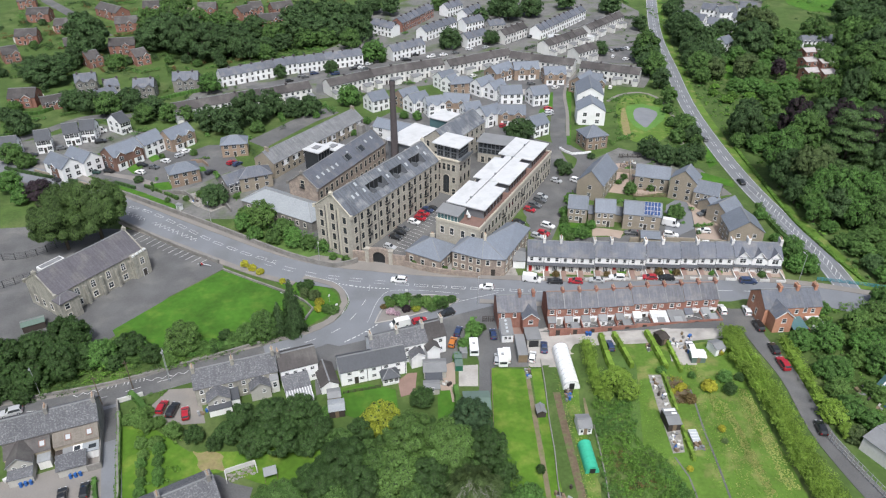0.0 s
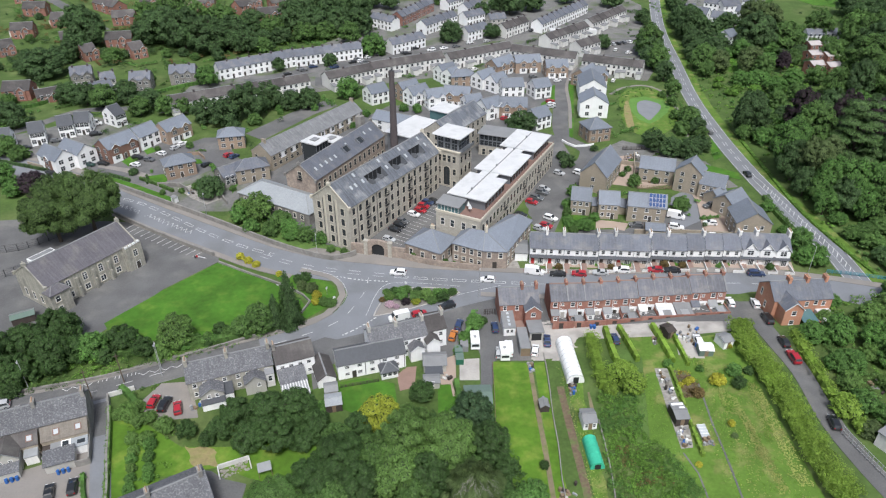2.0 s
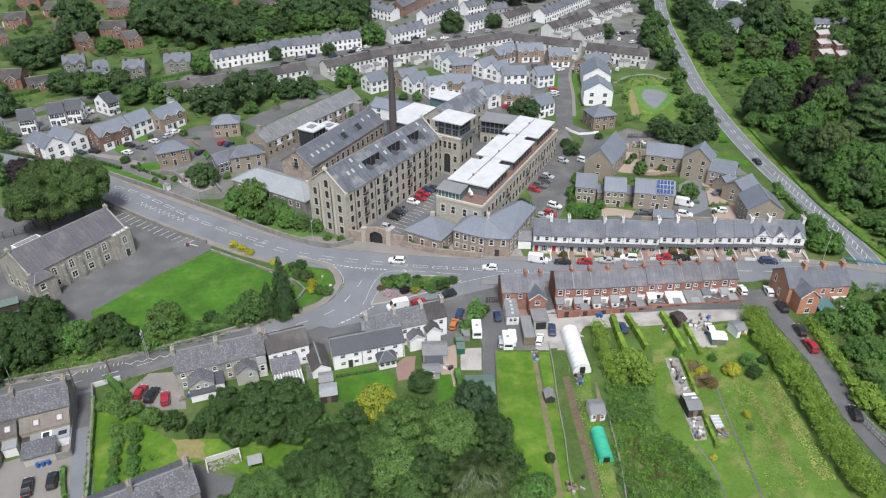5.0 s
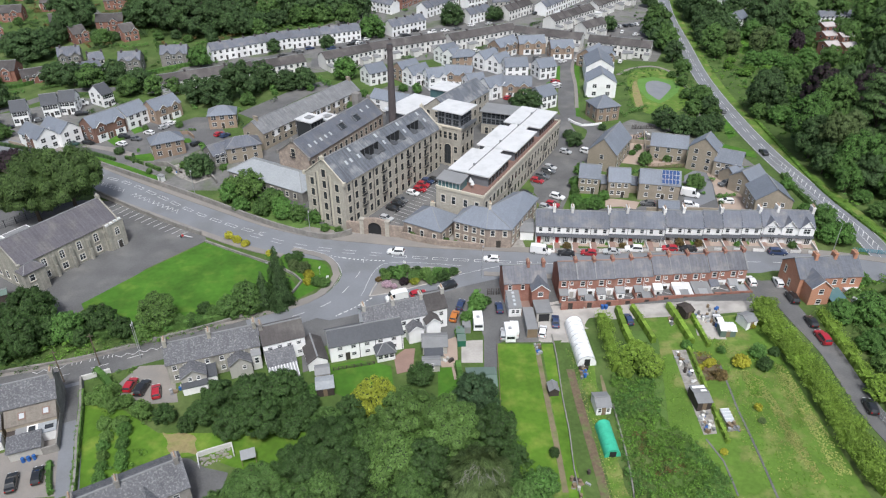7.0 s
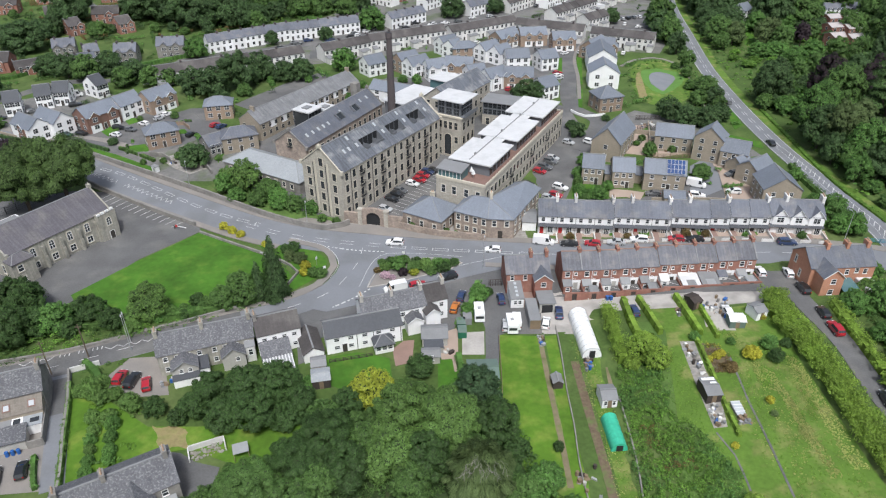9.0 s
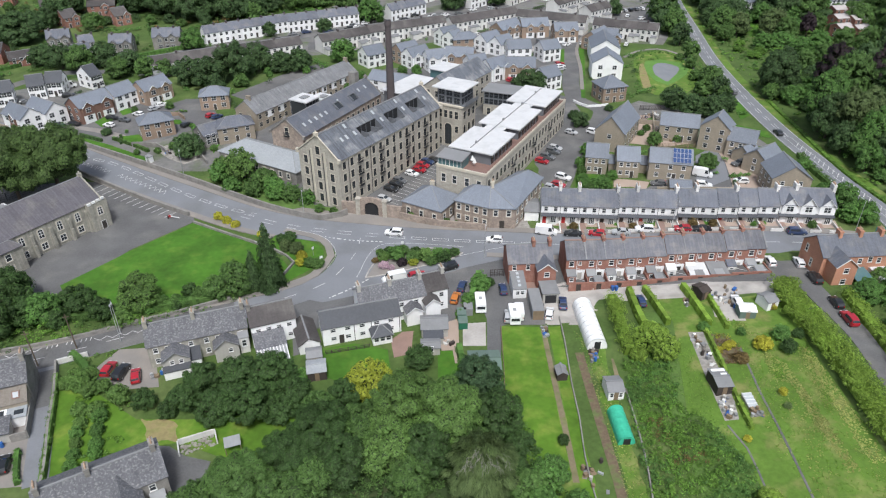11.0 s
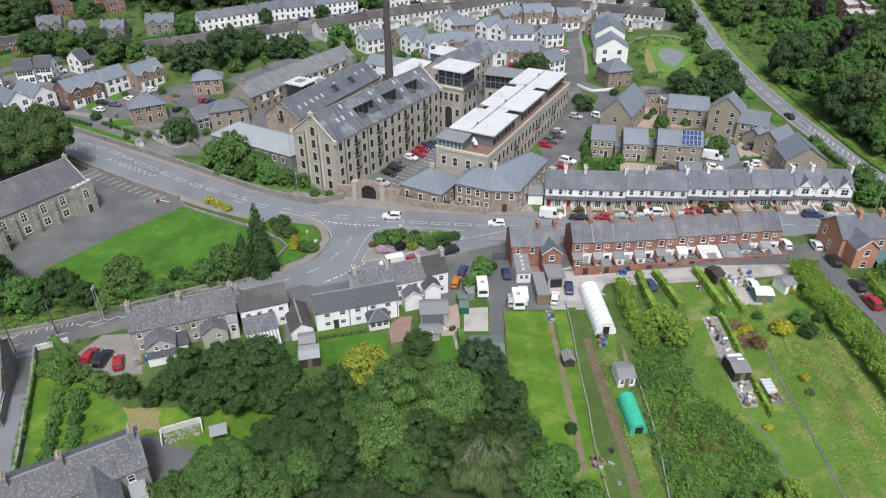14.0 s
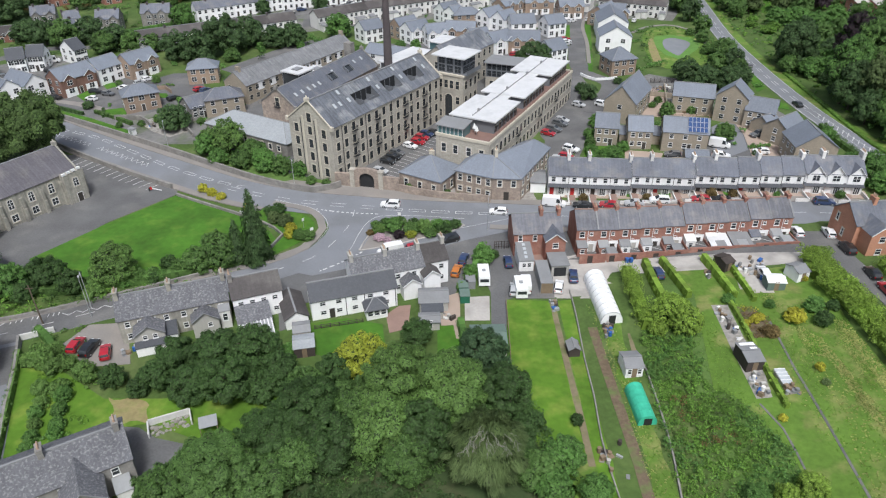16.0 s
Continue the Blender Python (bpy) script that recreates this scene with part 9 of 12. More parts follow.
# ---- single brick houses on the south side ----
def brick_house_west():
    ob = house("brick_house", 18.7, 143.0, 4.0, 9.8, 7.6, 5.3, 7.9, BRICK_RED, SLATE_PURPLE, "red brick house with a rear gabled wing and glazed lean-to", front=0, back=3, chimneys=(1.0, 4.6), ww=1.0, wh=1.3, z=1.0)
    windows(ob, [(-3.6, 3.6), (-0.6, 3.6)], 0.9, 1.4, "plain", 0, -3.8)
    front_gable(ob, 3.1, -3.8, 4.0, 4.9, BRICK_RED, SLATE, 2.6, 1.6)
    windows(ob, [(3.1, 3.3)], 1.2, 1.2, "plain", 0, -6.4)
    e = lean_to(ob, -4.6, -1.7, 5.6, 2.4, 3.4, RENDER_WHITE, FELT, "white lean-to with skylights")
    e.matrix_basis = pose(0, -3.8, 0)
    for i in range(4):
        part("skylight", shared("small_light", lambda: Shape().box(-0.3, 0.3, -0.35, 0.35, 0, 0.08).mesh("skylight", SKYLIGHT)), e, "", pose(-3.1, -0.9 - i * 1.2, 3.36 - i * 0.215, 10))
    windows(e, [(-3.6, 1.0), (-2.6, 1.0)], 0.8, 1.0, "plain", 0, -5.6)
    part("deck", Shape().box(-1.6, 1.2, -9.5, -3.8, -0.4, 0.25).mesh("deck", TERRACOTTA), ob, "red paved terrace")
    part("garage", Shape().box(1.4, 4.8, -11.6, -7.0, -0.8, 2.5).box(1.2, 5.0, -11.8, -6.8, 2.5, 2.65, 1).box(1.9, 4.3, -11.66, -11.6, 0, 2.1, 2).mesh("garage", RENDER_GREY, FELT, IRON), ob, "flat-roofed garage with a dark door")


def brick_house_east():
    ob = house("brick_house", 86.8, 139.8, 4.5, 14.6, 8.0, 5.5, 8.5, BRICK_ORANGE, SLATE, "orange brick house pair with slate roof and rear gable", front=0, back=4, side=0, chimneys=(-2.6, 1.9, 6.6), ww=1.1, wh=1.3, chimney_mat=BRICK_ORANGE)
    front_gable(ob, -4.0, -4.0, 4.6, 5.2, BRICK_ORANGE, SLATE, 3.4, 1.9)
    windows(ob, [(-4.0, 0.9), (-4.0, 3.6)], 1.2, 1.3, "plain", 0, -7.4)
    windows(ob, [(1.0, 3.6), (3.2, 3.9), (5.2, 3.6)], 1.0, 1.3, "plain", 0, -4.0)
    windows(ob, [(0.5, 1.4), (-2.0, 3.6)], 0.7, 1.6, "stone", -90, -7.3)
    part("yard_wall", Shape().box(-1.6, 7.3, -9.3, -9.05, -1.2, 2.0).box(7.1, 7.35, -9.3, -4.0, -1.2, 2.0).box(2.6, 2.8, -9.2, -4.0, -1.2, 2.0).mesh("yard_wall", BRICK_RED), ob)
    part("canopy", Shape().slab((-1.5, -8.4, 2.1), (2.4, -8.4, 2.1), (2.4, -4.0, 2.7), (-1.5, -4.0, 2.7), 0.1).mesh("canopy", GLASS_TEAL), ob, "blue-tinted plastic yard canopy")
    part("flat_roof", Shape().box(3.6, 6.9, -8.6, -4.0, -0.8, 2.5).box(3.5, 7.0, -8.7, -4.0, 2.5, 2.6, 1).mesh("flat_roof", RENDER_WHITE, MEMBRANE), ob, "pale flat-roofed extension")


brick_house_west()
brick_house_east()


# ---- stone and white cottages below the side road ----
def stone_cottages():
    for k, u in enumerate((-4.55, 4.55)):
        ob = house("stone_cottage", -47.6 + 0.94 * u, 117.6 + 0.342 * u, 20.0, 9.1, 7.0, 5.0, 7.7, HALL_STONE, SLATE_OLD, "grey stone cottage with a lichened slate roof and rear wing", front=4, back=3, chimneys=(4.2,) if k else (-4.2, 4.3), ww=0.9, wh=1.1, group="stone cottages", z=1.0)
        front_gable(ob, 0.2, -3.5, 4.8 - 0.4 * k, 3.4, RENDER_GREY, SLATE_OLD, 3.2 - 0.6 * k, 1.6)
        windows(ob, [(-0.5, 2.4), (1.1, 2.4)] if k == 0 else [(0.9, 2.0)], 0.8, 0.9, "plain", 0, -6.7 + 0.6 * k)
        if k == 0:
            e = lean_to(ob, -2.2, 2.6, 1.2, 1.7, 2.2, RENDER_WHITE, SLATE_DARK, "low slated porch with white walls")
            e.matrix_basis = pose(0, -6.75, 0)
            e = lean_to(ob, 2.75, 4.5, 2.8, 2.0, 3.0, RENDER_WHITE, SLATE_DARK, "dark slated lean-to between the wings")
            e.matrix_basis = pose(0, -3.5, 0)
        else:
            e = lean_to(ob, 2.6, 4.4, 1.4, 3.6, 4.2, RENDER_CREAM, LEAD, "pale two-storey rear extension")
            e.matrix_basis = pose(0, -3.5, 0)
            windows(ob, [(3.5, 1.7)], 0.9, 1.5, "plain", 0, -4.92)
    ob = house("white_cottage", -34.4, 122.0, 21.5, 8.6, 7.0, 5.0, 7.2, RENDER_WHITE, TILE_BROWN, "white rendered cottage with a brown tiled roof", front=4, back=3, chimneys=(-4.0,), chimney_mat=STONE_GREY, ww=1.0, wh=0.9, z=1.0)
    e = lean_to(ob, -4.2, 1.6, 4.4, 2.2, 3.4, RENDER_WHITE, SLATE_OLD, "slated rear lean-to")
    e.matrix_basis = pose(0, -3.5, 0)
    s = Shape().solid([(-4.0, -3.4, -0.8), (1.4, -3.4, -0.8), (1.4, 0, -0.8), (-4.0, 0, -0.8)], [(-4.0, -3.4, 2.0), (1.4, -3.4, 2.0), (1.4, 0, 2.6), (-4.0, 0, 2.6)])
    c = part("conservatory", s.mesh("conservatory", PLASTIC), ob, "white-ribbed conservatory", pose(0, -7.9, 0))
    for i in range(10):
        x = -4.0 + i * 0.6
        part("rib", shared("rib", lambda: Shape().slab((-0.09, -3.5, 2.1), (0.09, -3.5, 2.1), (0.09, 0, 2.72), (-0.09, 0, 2.72), 0.14).box(-0.06, 0.06, -3.5, -3.42, -0.5, 2.05).mesh("rib", WHITE_TRIM)), c, "", pose(x, 0, 0))
    house("garage", -27.2, 119.2, 111.0, 7.6, 4.0, 2.2, 3.5, RENDER_WHITE, TILE_BROWN, "low white-walled brown-roofed garage between cottages", front=0, back=0, category="garage", z=1.0)


def white_pair():
    ob = house("white_cottage", -17.0, 122.9, 17.0, 15.6, 6.2, 4.1, 6.1, RENDER_WHITE, SLATE_DARK, "long white rendered cottage pair with a grey slate roof", front=5, back=4, chimneys=(), ww=1.1, wh=0.9, doors=(-4.2,), z=1.0)
    for x in (-1.6, 1.8, 7.5):
        part("downpipe", Shape().box(x - 0.06, x + 0.06, -3.22, -3.1, 0, 4.0).mesh("downpipe", IRON), ob, "dark downpipe")
    w = part("porch_wing", Shape().box(-1.9, 1.9, -2.8, 0, -0.8, 2.2).mesh("porch_wing", RENDER_WHITE), ob, "glazed garden room", pose(3.4, -3.1, 0))
    part("wing_roof", hip_roof(4.0, 3.4, 2.2, 3.7, SLATE_DARK, 0.2), w, "", pose(0, -1.3, 0))
    windows(w, [(-1.2, 0.8), (0, 0.8), (1.2, 0.8)], 1.0, 1.1, "plain", 0, -2.8)
    ob = house("white_cottage", -11.3, 128.8, 19.6, 13.6, 7.0, 5.0, 7.4, RENDER_WHITE, SLATE_OLD, "white cottage row with an old slate roof and rear returns", front=4, back=4, chimneys=(-6.4, 0.0, 6.4), chimney_mat=RENDER_GREY, ww=1.0, wh=1.1, z=1.0)
    front_gable(ob, 3.6, -3.5, 3.4, 3.2, RENDER_WHITE, SLATE_OLD, 2.6, 1.2)
    front_gable(ob, 7.6, -3.0, 3.2, 4.0, RENDER_WHITE, TILE_BROWN, 2.8, 1.3)
    house("white_cottage", -2.9, 132.4, 19.6, 5.2, 7.0, 5.2, 7.4, RENDER_WHITE, TILE_BROWN, "narrow white cottage with a brown tiled roof", front=2, back=2, chimneys=(2.4,), chimney_mat=RENDER_GREY, ww=1.0, wh=1.1, z=1.0)
    ob = house("grey_cottage", -2.0, 122.5, 3.0, 5.2, 4.4, 2.1, 3.1, RENDER_GREY, FELT, "low grey-roofed outbuilding with a rear lean-to", front=2, back=2, storeys=1, z=1.0)
    e = lean_to(ob, -2.2, 1.6, 2.2, 1.6, 2.0, RENDER_GREY, SLATE_DARK, "dark-roofed lean-to")
    e.matrix_basis = pose(0, -2.3, 0)
    house("garden_store", -2.6, 116.2, 3.0, 3.5, 2.6, 1.8, 2.2, RENDER_GREY, FELT, "small grey garden store", front=1, back=0, storeys=1, category="shed", z=1.0)


def west_houses():
    for k, u in enumerate((-4.5, 4.5)):
        ob = house("stone_house", -82.0 + 0.93 * u, 102.3 + 0.368 * u, 21.6, 8.9, 7.6, 5.2, 7.9, STONE_GREY, SLATE_OLD, "grey stone house with a mossy slate roof and rear lean-tos", front=0, back=3, chimneys=(4.2,), ww=1.0, wh=1.2, z=1.0)
        e = lean_to(ob, -4.2, 4.2, 2.7, 3.1, 4.6, STONE_TAN, TILE_TAN if k else TILE_BROWN, "two-level rear lean-to")
        e.matrix_basis = pose(0, -3.8, 0)
        for x in (-1.4, 2.6) if k else (2.8,):
            w = part("skylight", shared("tan_light", lambda: Shape().box(-0.62, 0.62, -0.7, 0.7, 0, 0.14).mesh("skylight", TIMBER_RED)), e, "brown-framed roof light", pose(x, -1.4, 3.98, 29))
            part("pane", shared("tan_pane", lambda: Shape().box(-0.42, 0.42, -0.5, 0.5, 0.12, 0.18).mesh("pane", SKYLIGHT)), w)
        if k == 0:
            front_gable(ob, -1.2, -3.8, 4.6, 3.4, RENDER_GREY, TILE_BROWN, 5.2, 1.8)
            windows(ob, [(-2.2, 2.2), (-0.4, 2.2), (-1.2, 0.4)], 0.8, 0.9, "plain", 0, -9.0)
            e = lean_to(ob, -3.4, 1.0, 2.2, 1.9, 2.4, RENDER_GREY, SLATE_OLD, "low slated scullery")
            e.matrix_basis = pose(0, -9.05, 0)
            e = lean_to(ob, 1.7, 4.0, 3.8, 2.1, 2.7, RENDER_CREAM, PLASTIC, "cloudy plastic-roofed porch")
            e.matrix_basis = pose(0, -4.6, 0)
        else:
            part("yard_wall", Shape().box(4.1, 4.35, -12.4, -3.9, -0.8, 2.0).box(1.7, 4.12, -12.5, -12.25, -0.8, 1.7).mesh("yard_wall", STONE_GREY), ob, "grey stone yard wall")
            e = part("shed", Shape().box(-3.5, 1.6, -12.2, -8.8, -0.8, 2.2).mesh("shed", RENDER_GREY), ob, "low slated yard shed")
            part("shed_roof", Shape().slab((-3.8, -12.5, 2.2), (1.9, -12.5, 2.2), (1.9, -8.6, 2.9), (-3.8, -8.6, 2.9), 0.14).mesh("shed_roof", SLATE_OLD), e)
            for x0, x1, deep, mat in ((-2.6, -0.9, 2.2, LEAD), (-0.7, 0.9, 1.7, SHEET_WHITE), (1.1, 4.0, 2.4, SHED_SLATE)):
                e = lean_to(ob, x0, x1, deep, 2.1, 2.3, RENDER_WHITE, mat, "flat-roofed white kitchen extension")
                e.matrix_basis = pose(0, -6.5, 0)
            part("rooflight", Shape().box(-0.5, 0.6, -7.9, -6.9, 2.3, 2.55).mesh("rooflight", GLASS), ob, "dark glazed rooflight")
            part("rooflight", Shape().box(2.2, 3.6, -8.3, -7.4, 2.3, 2.5).mesh("rooflight", GLASS), ob, "dark glazed rooflight")
            e = lean_to(ob, -4.1, -2.8, 2.2, 1.7, 2.1, RENDER_CREAM, TIMBER_DARK, "small dark-roofed store")
            e.matrix_basis = pose(0, -6.2, 0)
        for i in range(3):
            part("water_butt", shared("butt", lambda: Shape().cyl(0, 0, 0, 1.0, 0.32, 0.32, 10).mesh("water_butt", BIN_BLUE)), ob, "blue plastic barrel", pose(-1.4 + i * 0.9, -12.9 if k else -11.6, 0))
    ob = house("stone_house", -50.4, 81.2, 31.0, 17.0, 8.4, 5.2, 7.8, STONE_GREY, SLATE_OLD, "long stone house with an old slate roof and a rear wing", front=5, back=4, chimneys=(-7.8, -1.2, 7.8), ww=1.0, wh=1.3, z=1.0)
    front_gable(ob, 2.2, -4.2, 5.0, 4.6, STONE_GREY, SLATE_OLD, 4.2, 2.2)
    windows(ob, [(2.2, 0.9), (2.2, 3.4)], 1.2, 1.3, "plain", 0, -8.4)
    e = lean_to(ob, 5.6, 7.6, 2.2, 2.2, 3.0, RENDER_CREAM, PLASTIC, "pale lean-to extension")
    e.matrix_basis = pose(0, -4.2, 0)


stone_cottages()
white_pair()
west_houses()


# ---- trees and bushes ----
grove("copper_beech", LEAF_COPPER, "dark purple copper beech tree", [(-137.4, 207.4, 5)])
grove("broadleaf_tree", LEAF_BRIGHT, "fresh bright green broadleaf tree", [(-150.4, 212.8, 4.3), (-142.9, 205.3, 3.4), (-36.8, 358.7, 7.4), (-109.2, 311.8, 5.3), (-42.1, 295.9, 5.6), (43.2, 204.9, 2.5), (40, 195.8, 2.2), (43.3, 182.9, 2.6), (7.8, 136.7, 2.3)])
grove("broadleaf_tree", LEAF_DEEP, "dense dark green broadleaf tree below the church lawn", [(-102.4, 122.2, 5.6), (-97.2, 126.6, 5.7), (-92.1, 130.8, 5.3), (-94.9, 117.6, 4.4), (-89.1, 121.3, 4.8), (-84.9, 125.2, 3.8), (-76.9, 129.1, 4.1), (-70.6, 126.4, 2.7), (-99.3, 114.1, 3.6), (-94.9, 113, 2.5), (-107.4, 120.5, 5.3), (-79.1, 124.3, 2.7)])
grove("broadleaf_tree", LEAF_BRIGHT, "fresh bright green broadleaf tree below the church lawn", [(-81.7, 125.3, 3.7)])
grove("broadleaf_tree", LEAF_ASH, "full mid-green broadleaf tree below the church lawn", [(-64, 130.8, 4.7)])
grove("garden_shrub", LEAF_ASH, "rounded mid-green garden shrub below the church lawn", [(-65.9, 124.9, 2.2)])
grove("garden_shrub", LEAF_DEEP, "dense dark green garden shrub", [(-54.8, 134.3, 1.9), (-56.5, 130.1, 1.3), (-38.1, 157.8, 1.8), (-39.8, 156.7, 1.4), (9.9, 138.6, 1.3)])
grove("broadleaf_tree", LEAF_OAK, "full mid-green broadleaf tree", [(-45.2, 136, 4.0), (-48.8, 134, 3.2)])
grove("garden_shrub", LEAF_GREY, "loose grey-green feathery tree", [(-35.5, 152.5, 1.9), (-38.1, 153.3, 1.6)])
grove("yellow_bush", LEAF_YELLOW, "bright yellow rounded garden bush", [(-33.6, 149.5, 1.4), (-33.5, 146.4, 1.1), (-55.7, 166.2, 1.3), (-53.1, 164.4, 1.3), (-58.4, 168, 1.3), (-45.7, 159.8, 1)])
grove("garden_shrub", LEAF_OAK, "rounded mid-green garden shrub", [(-29.3, 146, 1.7), (-31.1, 146.2, 1.4), (39.7, 181.9, 1.6)])
grove("broadleaf_tree", LEAF_BRIGHT, "fresh bright green broadleaf tree against the mill wall", [(-63.7, 188.7, 3.2), (-45.9, 179.5, 2.8), (-59, 183.7, 2.8), (-36.6, 177.1, 2.2), (-47, 182.6, 3)])
grove("broadleaf_tree", LEAF_ASH, "loose pale green ash tree against the mill wall", [(-58, 191, 4.6), (-64, 194, 3)])
grove("broadleaf_tree", LEAF_OAK, "full mid-green broadleaf tree against the mill wall", [(-50.1, 185.7, 3.8), (-41.4, 178.3, 2.5), (-52.4, 181.3, 2.8)])
grove("broadleaf_tree", LEAF_DARK, "dense dark green broadleaf tree", [(-77.6, 205.5, 5), (4.1, 380.9, 6.6), (26.7, 388.1, 5.1), (-80.8, 333.6, 3.4), (-56.6, 341.5, 3.7), (30.6, 255.1, 6.3), (84.6, 368, 4.3), (80.2, 367.3, 3.6), (-190.3, 324.3, 10.3), (-200.6, 328.4, 6.1), (-162.8, 289.3, 6), (-154, 286, 5.4), (-137.9, 289.3, 6), (-125.5, 282.5, 5.9), (-80.8, 272.1, 8), (-88.3, 264.3, 6.9), (-74.2, 282.5, 5.9), (-96.2, 265.8, 6), (-64.4, 282, 5.4), (-57.3, 282.8, 4.9), (-82.2, 255.3, 3.2), (-108.8, 286.7, 3.5), (-186.4, 276.6, 3.4), (-192.7, 343.5, 6.3), (-171.4, 260.5, 5.5)])
grove("broadleaf_tree", LEAF_DARK, "dense dark green broadleaf tree", [(44.3, 225.5, 2.9)])
grove("garden_shrub", LEAF_DARK, "dense dark green garden shrub", [(-108.9, 220.1, 1.8), (-68.6, 347.6, 1.7), (43.2, 231.5, 2.1), (56.2, 238.3, 1.7), (41.3, 267.3, 1.4)])
grove("broadleaf_tree", LEAF_DARK, "dense dark green broadleaf tree in the far wooded slope", [(-152.3, 377.6, 12.9), (-137.1, 367.7, 11.5), (-123.1, 363, 11.4), (-113, 370.5, 11.5), (-102.9, 362, 7.2), (-161.7, 377.8, 8.1), (-191.1, 370.5, 11.5), (-188.1, 353, 7), (-108.5, 399.9, 8.4), (-85.6, 399.3, 9.7), (-71.5, 392.1, 9.6), (-59.6, 399.3, 9.7), (-47.6, 394.7, 8.4), (-70.2, 428.9, 9.6), (-83.5, 425.1, 8.2), (-95.6, 369.1, 6.1), (-88.3, 378.6, 6.2), (-49.9, 431.5, 6.9), (-61, 436.5, 6.3), (-33.5, 444.8, 6.4), (-44.4, 448.4, 6.5), (22.9, 431, 5.5), (40.3, 433.5, 8.7), (55.1, 441.6, 7.8), (34.3, 446.8, 7.1)])
grove("broadleaf_tree", LEAF_DARK, "dense dark green broadleaf tree in the far wooded slope", [(78.7, 457.1, 6.6), (106.2, 449.2, 7.2)])
grove("broadleaf_tree", LEAF_OAK, "full mid-green broadleaf tree in the far wooded slope", [(-155.8, 406.3, 10.5), (-141.6, 402.4, 9.8), (-126.9, 402.4, 9.8), (-168.8, 405.1, 8.5), (-95.7, 392.3, 7), (-66.2, 387.2, 7), (-94.2, 362.1, 4.8), (-76.4, 382.3, 6.9), (-51, 378.6, 6.2), (-1.5, 457.1, 6.6)])
grove("broadleaf_tree", LEAF_OAK, "full mid-green broadleaf tree", [(-173.5, 262.3, 5.5), (-144.6, 282.5, 5.9), (-167.1, 345.7, 5.2), (-115.9, 275, 4.3), (-126.3, 274.3, 4.8), (-76.3, 264.1, 3.2), (-109, 275.8, 3.8), (-161.6, 235.2, 4.7), (-154.8, 231.7, 3.8), (74.9, 192.3, 2.5)])
grove("garden_shrub", LEAF_BRIGHT, "fresh bright green garden shrub", [(-69.6, 279.5, 1.9), (-54.6, 279.8, 1.7), (-32, 272.9, 1.9), (-36.6, 260.6, 1.8), (-32.6, 255.2, 1.6), (-16.8, 279.1, 2.2), (-11.1, 277.1, 2.2), (-68.3, 275.5, 1.4), (38.8, 187.8, 1.8), (47.1, 187.8, 1.6), (49.7, 190.5, 1.5), (67.3, 226.9, 1.2), (-29.7, 113.2, 1), (-26.1, 108.6, 1.5), (5.1, 131.1, 1.7), (3.3, 127.3, 1.1)])
grove("broadleaf_tree", LEAF_DARK, "dense dark green broadleaf tree in a hillside garden", [(-176.2, 356.5, 3), (-214, 352, 2.9), (-234.1, 367.5, 2.4), (-163.9, 353.8, 2.9), (-178.5, 327.9, 2.2), (-134.7, 356.5, 3), (-100.7, 338.9, 2.8), (-174.7, 400.9, 2.9), (-242.8, 423.4, 2.7), (-218.7, 411.6, 3), (-219.3, 334.6, 2.8), (-114.8, 349.1, 3.5)])
grove("broadleaf_tree", LEAF_OAK, "full mid-green broadleaf tree in a hillside garden", [(-181.9, 354.3, 2.7), (-188.1, 286.7, 3.5), (-142.9, 354.3, 2.7), (-166.3, 350.2, 2.9), (-127.1, 350.8, 2.6), (-206.9, 419.2, 2.4), (-226.8, 380.7, 2.8), (-174.4, 434.1, 3.1), (-125.1, 454.9, 3.6), (-169, 467.6, 3.7)])
grove("garden_shrub", LEAF_OAK, "rounded mid-green garden shrub in a hillside garden", [(-138.2, 319.8, 2.2)])
grove("broadleaf_tree", LEAF_DARK, "dense dark green broadleaf tree in the roadside wood", [(106.2, 356.9, 7.4), (104.5, 341.9, 7.1), (136.8, 387.1, 9.5), (134.2, 371.9, 6.1), (165.5, 367.2, 10.3), (243.5, 403.5, 11.8), (246.7, 429.7, 10.3), (223.1, 351.1, 11.6), (139.3, 410.4, 8.6), (116.6, 413.5, 4.7), (128.9, 349.7, 6.4), (162.8, 403.9, 6.6), (142.5, 359.8, 6), (144.8, 443.2, 7.1), (150.1, 394.9, 5.8), (152.7, 356.4, 5.3), (243, 361.9, 11.9), (272.4, 426.7, 11.6)])
grove("broadleaf_tree", LEAF_OAK, "full mid-green broadleaf tree in the roadside wood", [(180.2, 365.9, 9), (173.4, 342.3, 5.2), (208.9, 390.3, 8), (219.5, 367.1, 8.5), (194.6, 345.3, 6.3)])
grove("broadleaf_tree", LEAF_DARK, "dense dark green broadleaf tree by the pond", [(78.3, 239.1, 4.7), (83.4, 234, 4.6), (89.3, 231.2, 4.2), (95.6, 237.7, 3.8)])
grove("broadleaf_tree", LEAF_OAK, "full mid-green broadleaf tree by the pond", [(93.6, 254.2, 3.8), (100.2, 269.6, 3.3), (96, 270.4, 2.8), (98.4, 285.5, 2.5), (99.6, 250.3, 2.7)])
grove("garden_shrub", LEAF_OAK, "rounded mid-green garden shrub by the pond", [(97.3, 296.8, 2)])
grove("garden_shrub", LEAF_BRIGHT, "fresh bright green garden shrub on the roadside bank", [(101.7, 191.1, 2.2), (100.9, 177.5, 1.7), (97.9, 164.9, 1.6)])
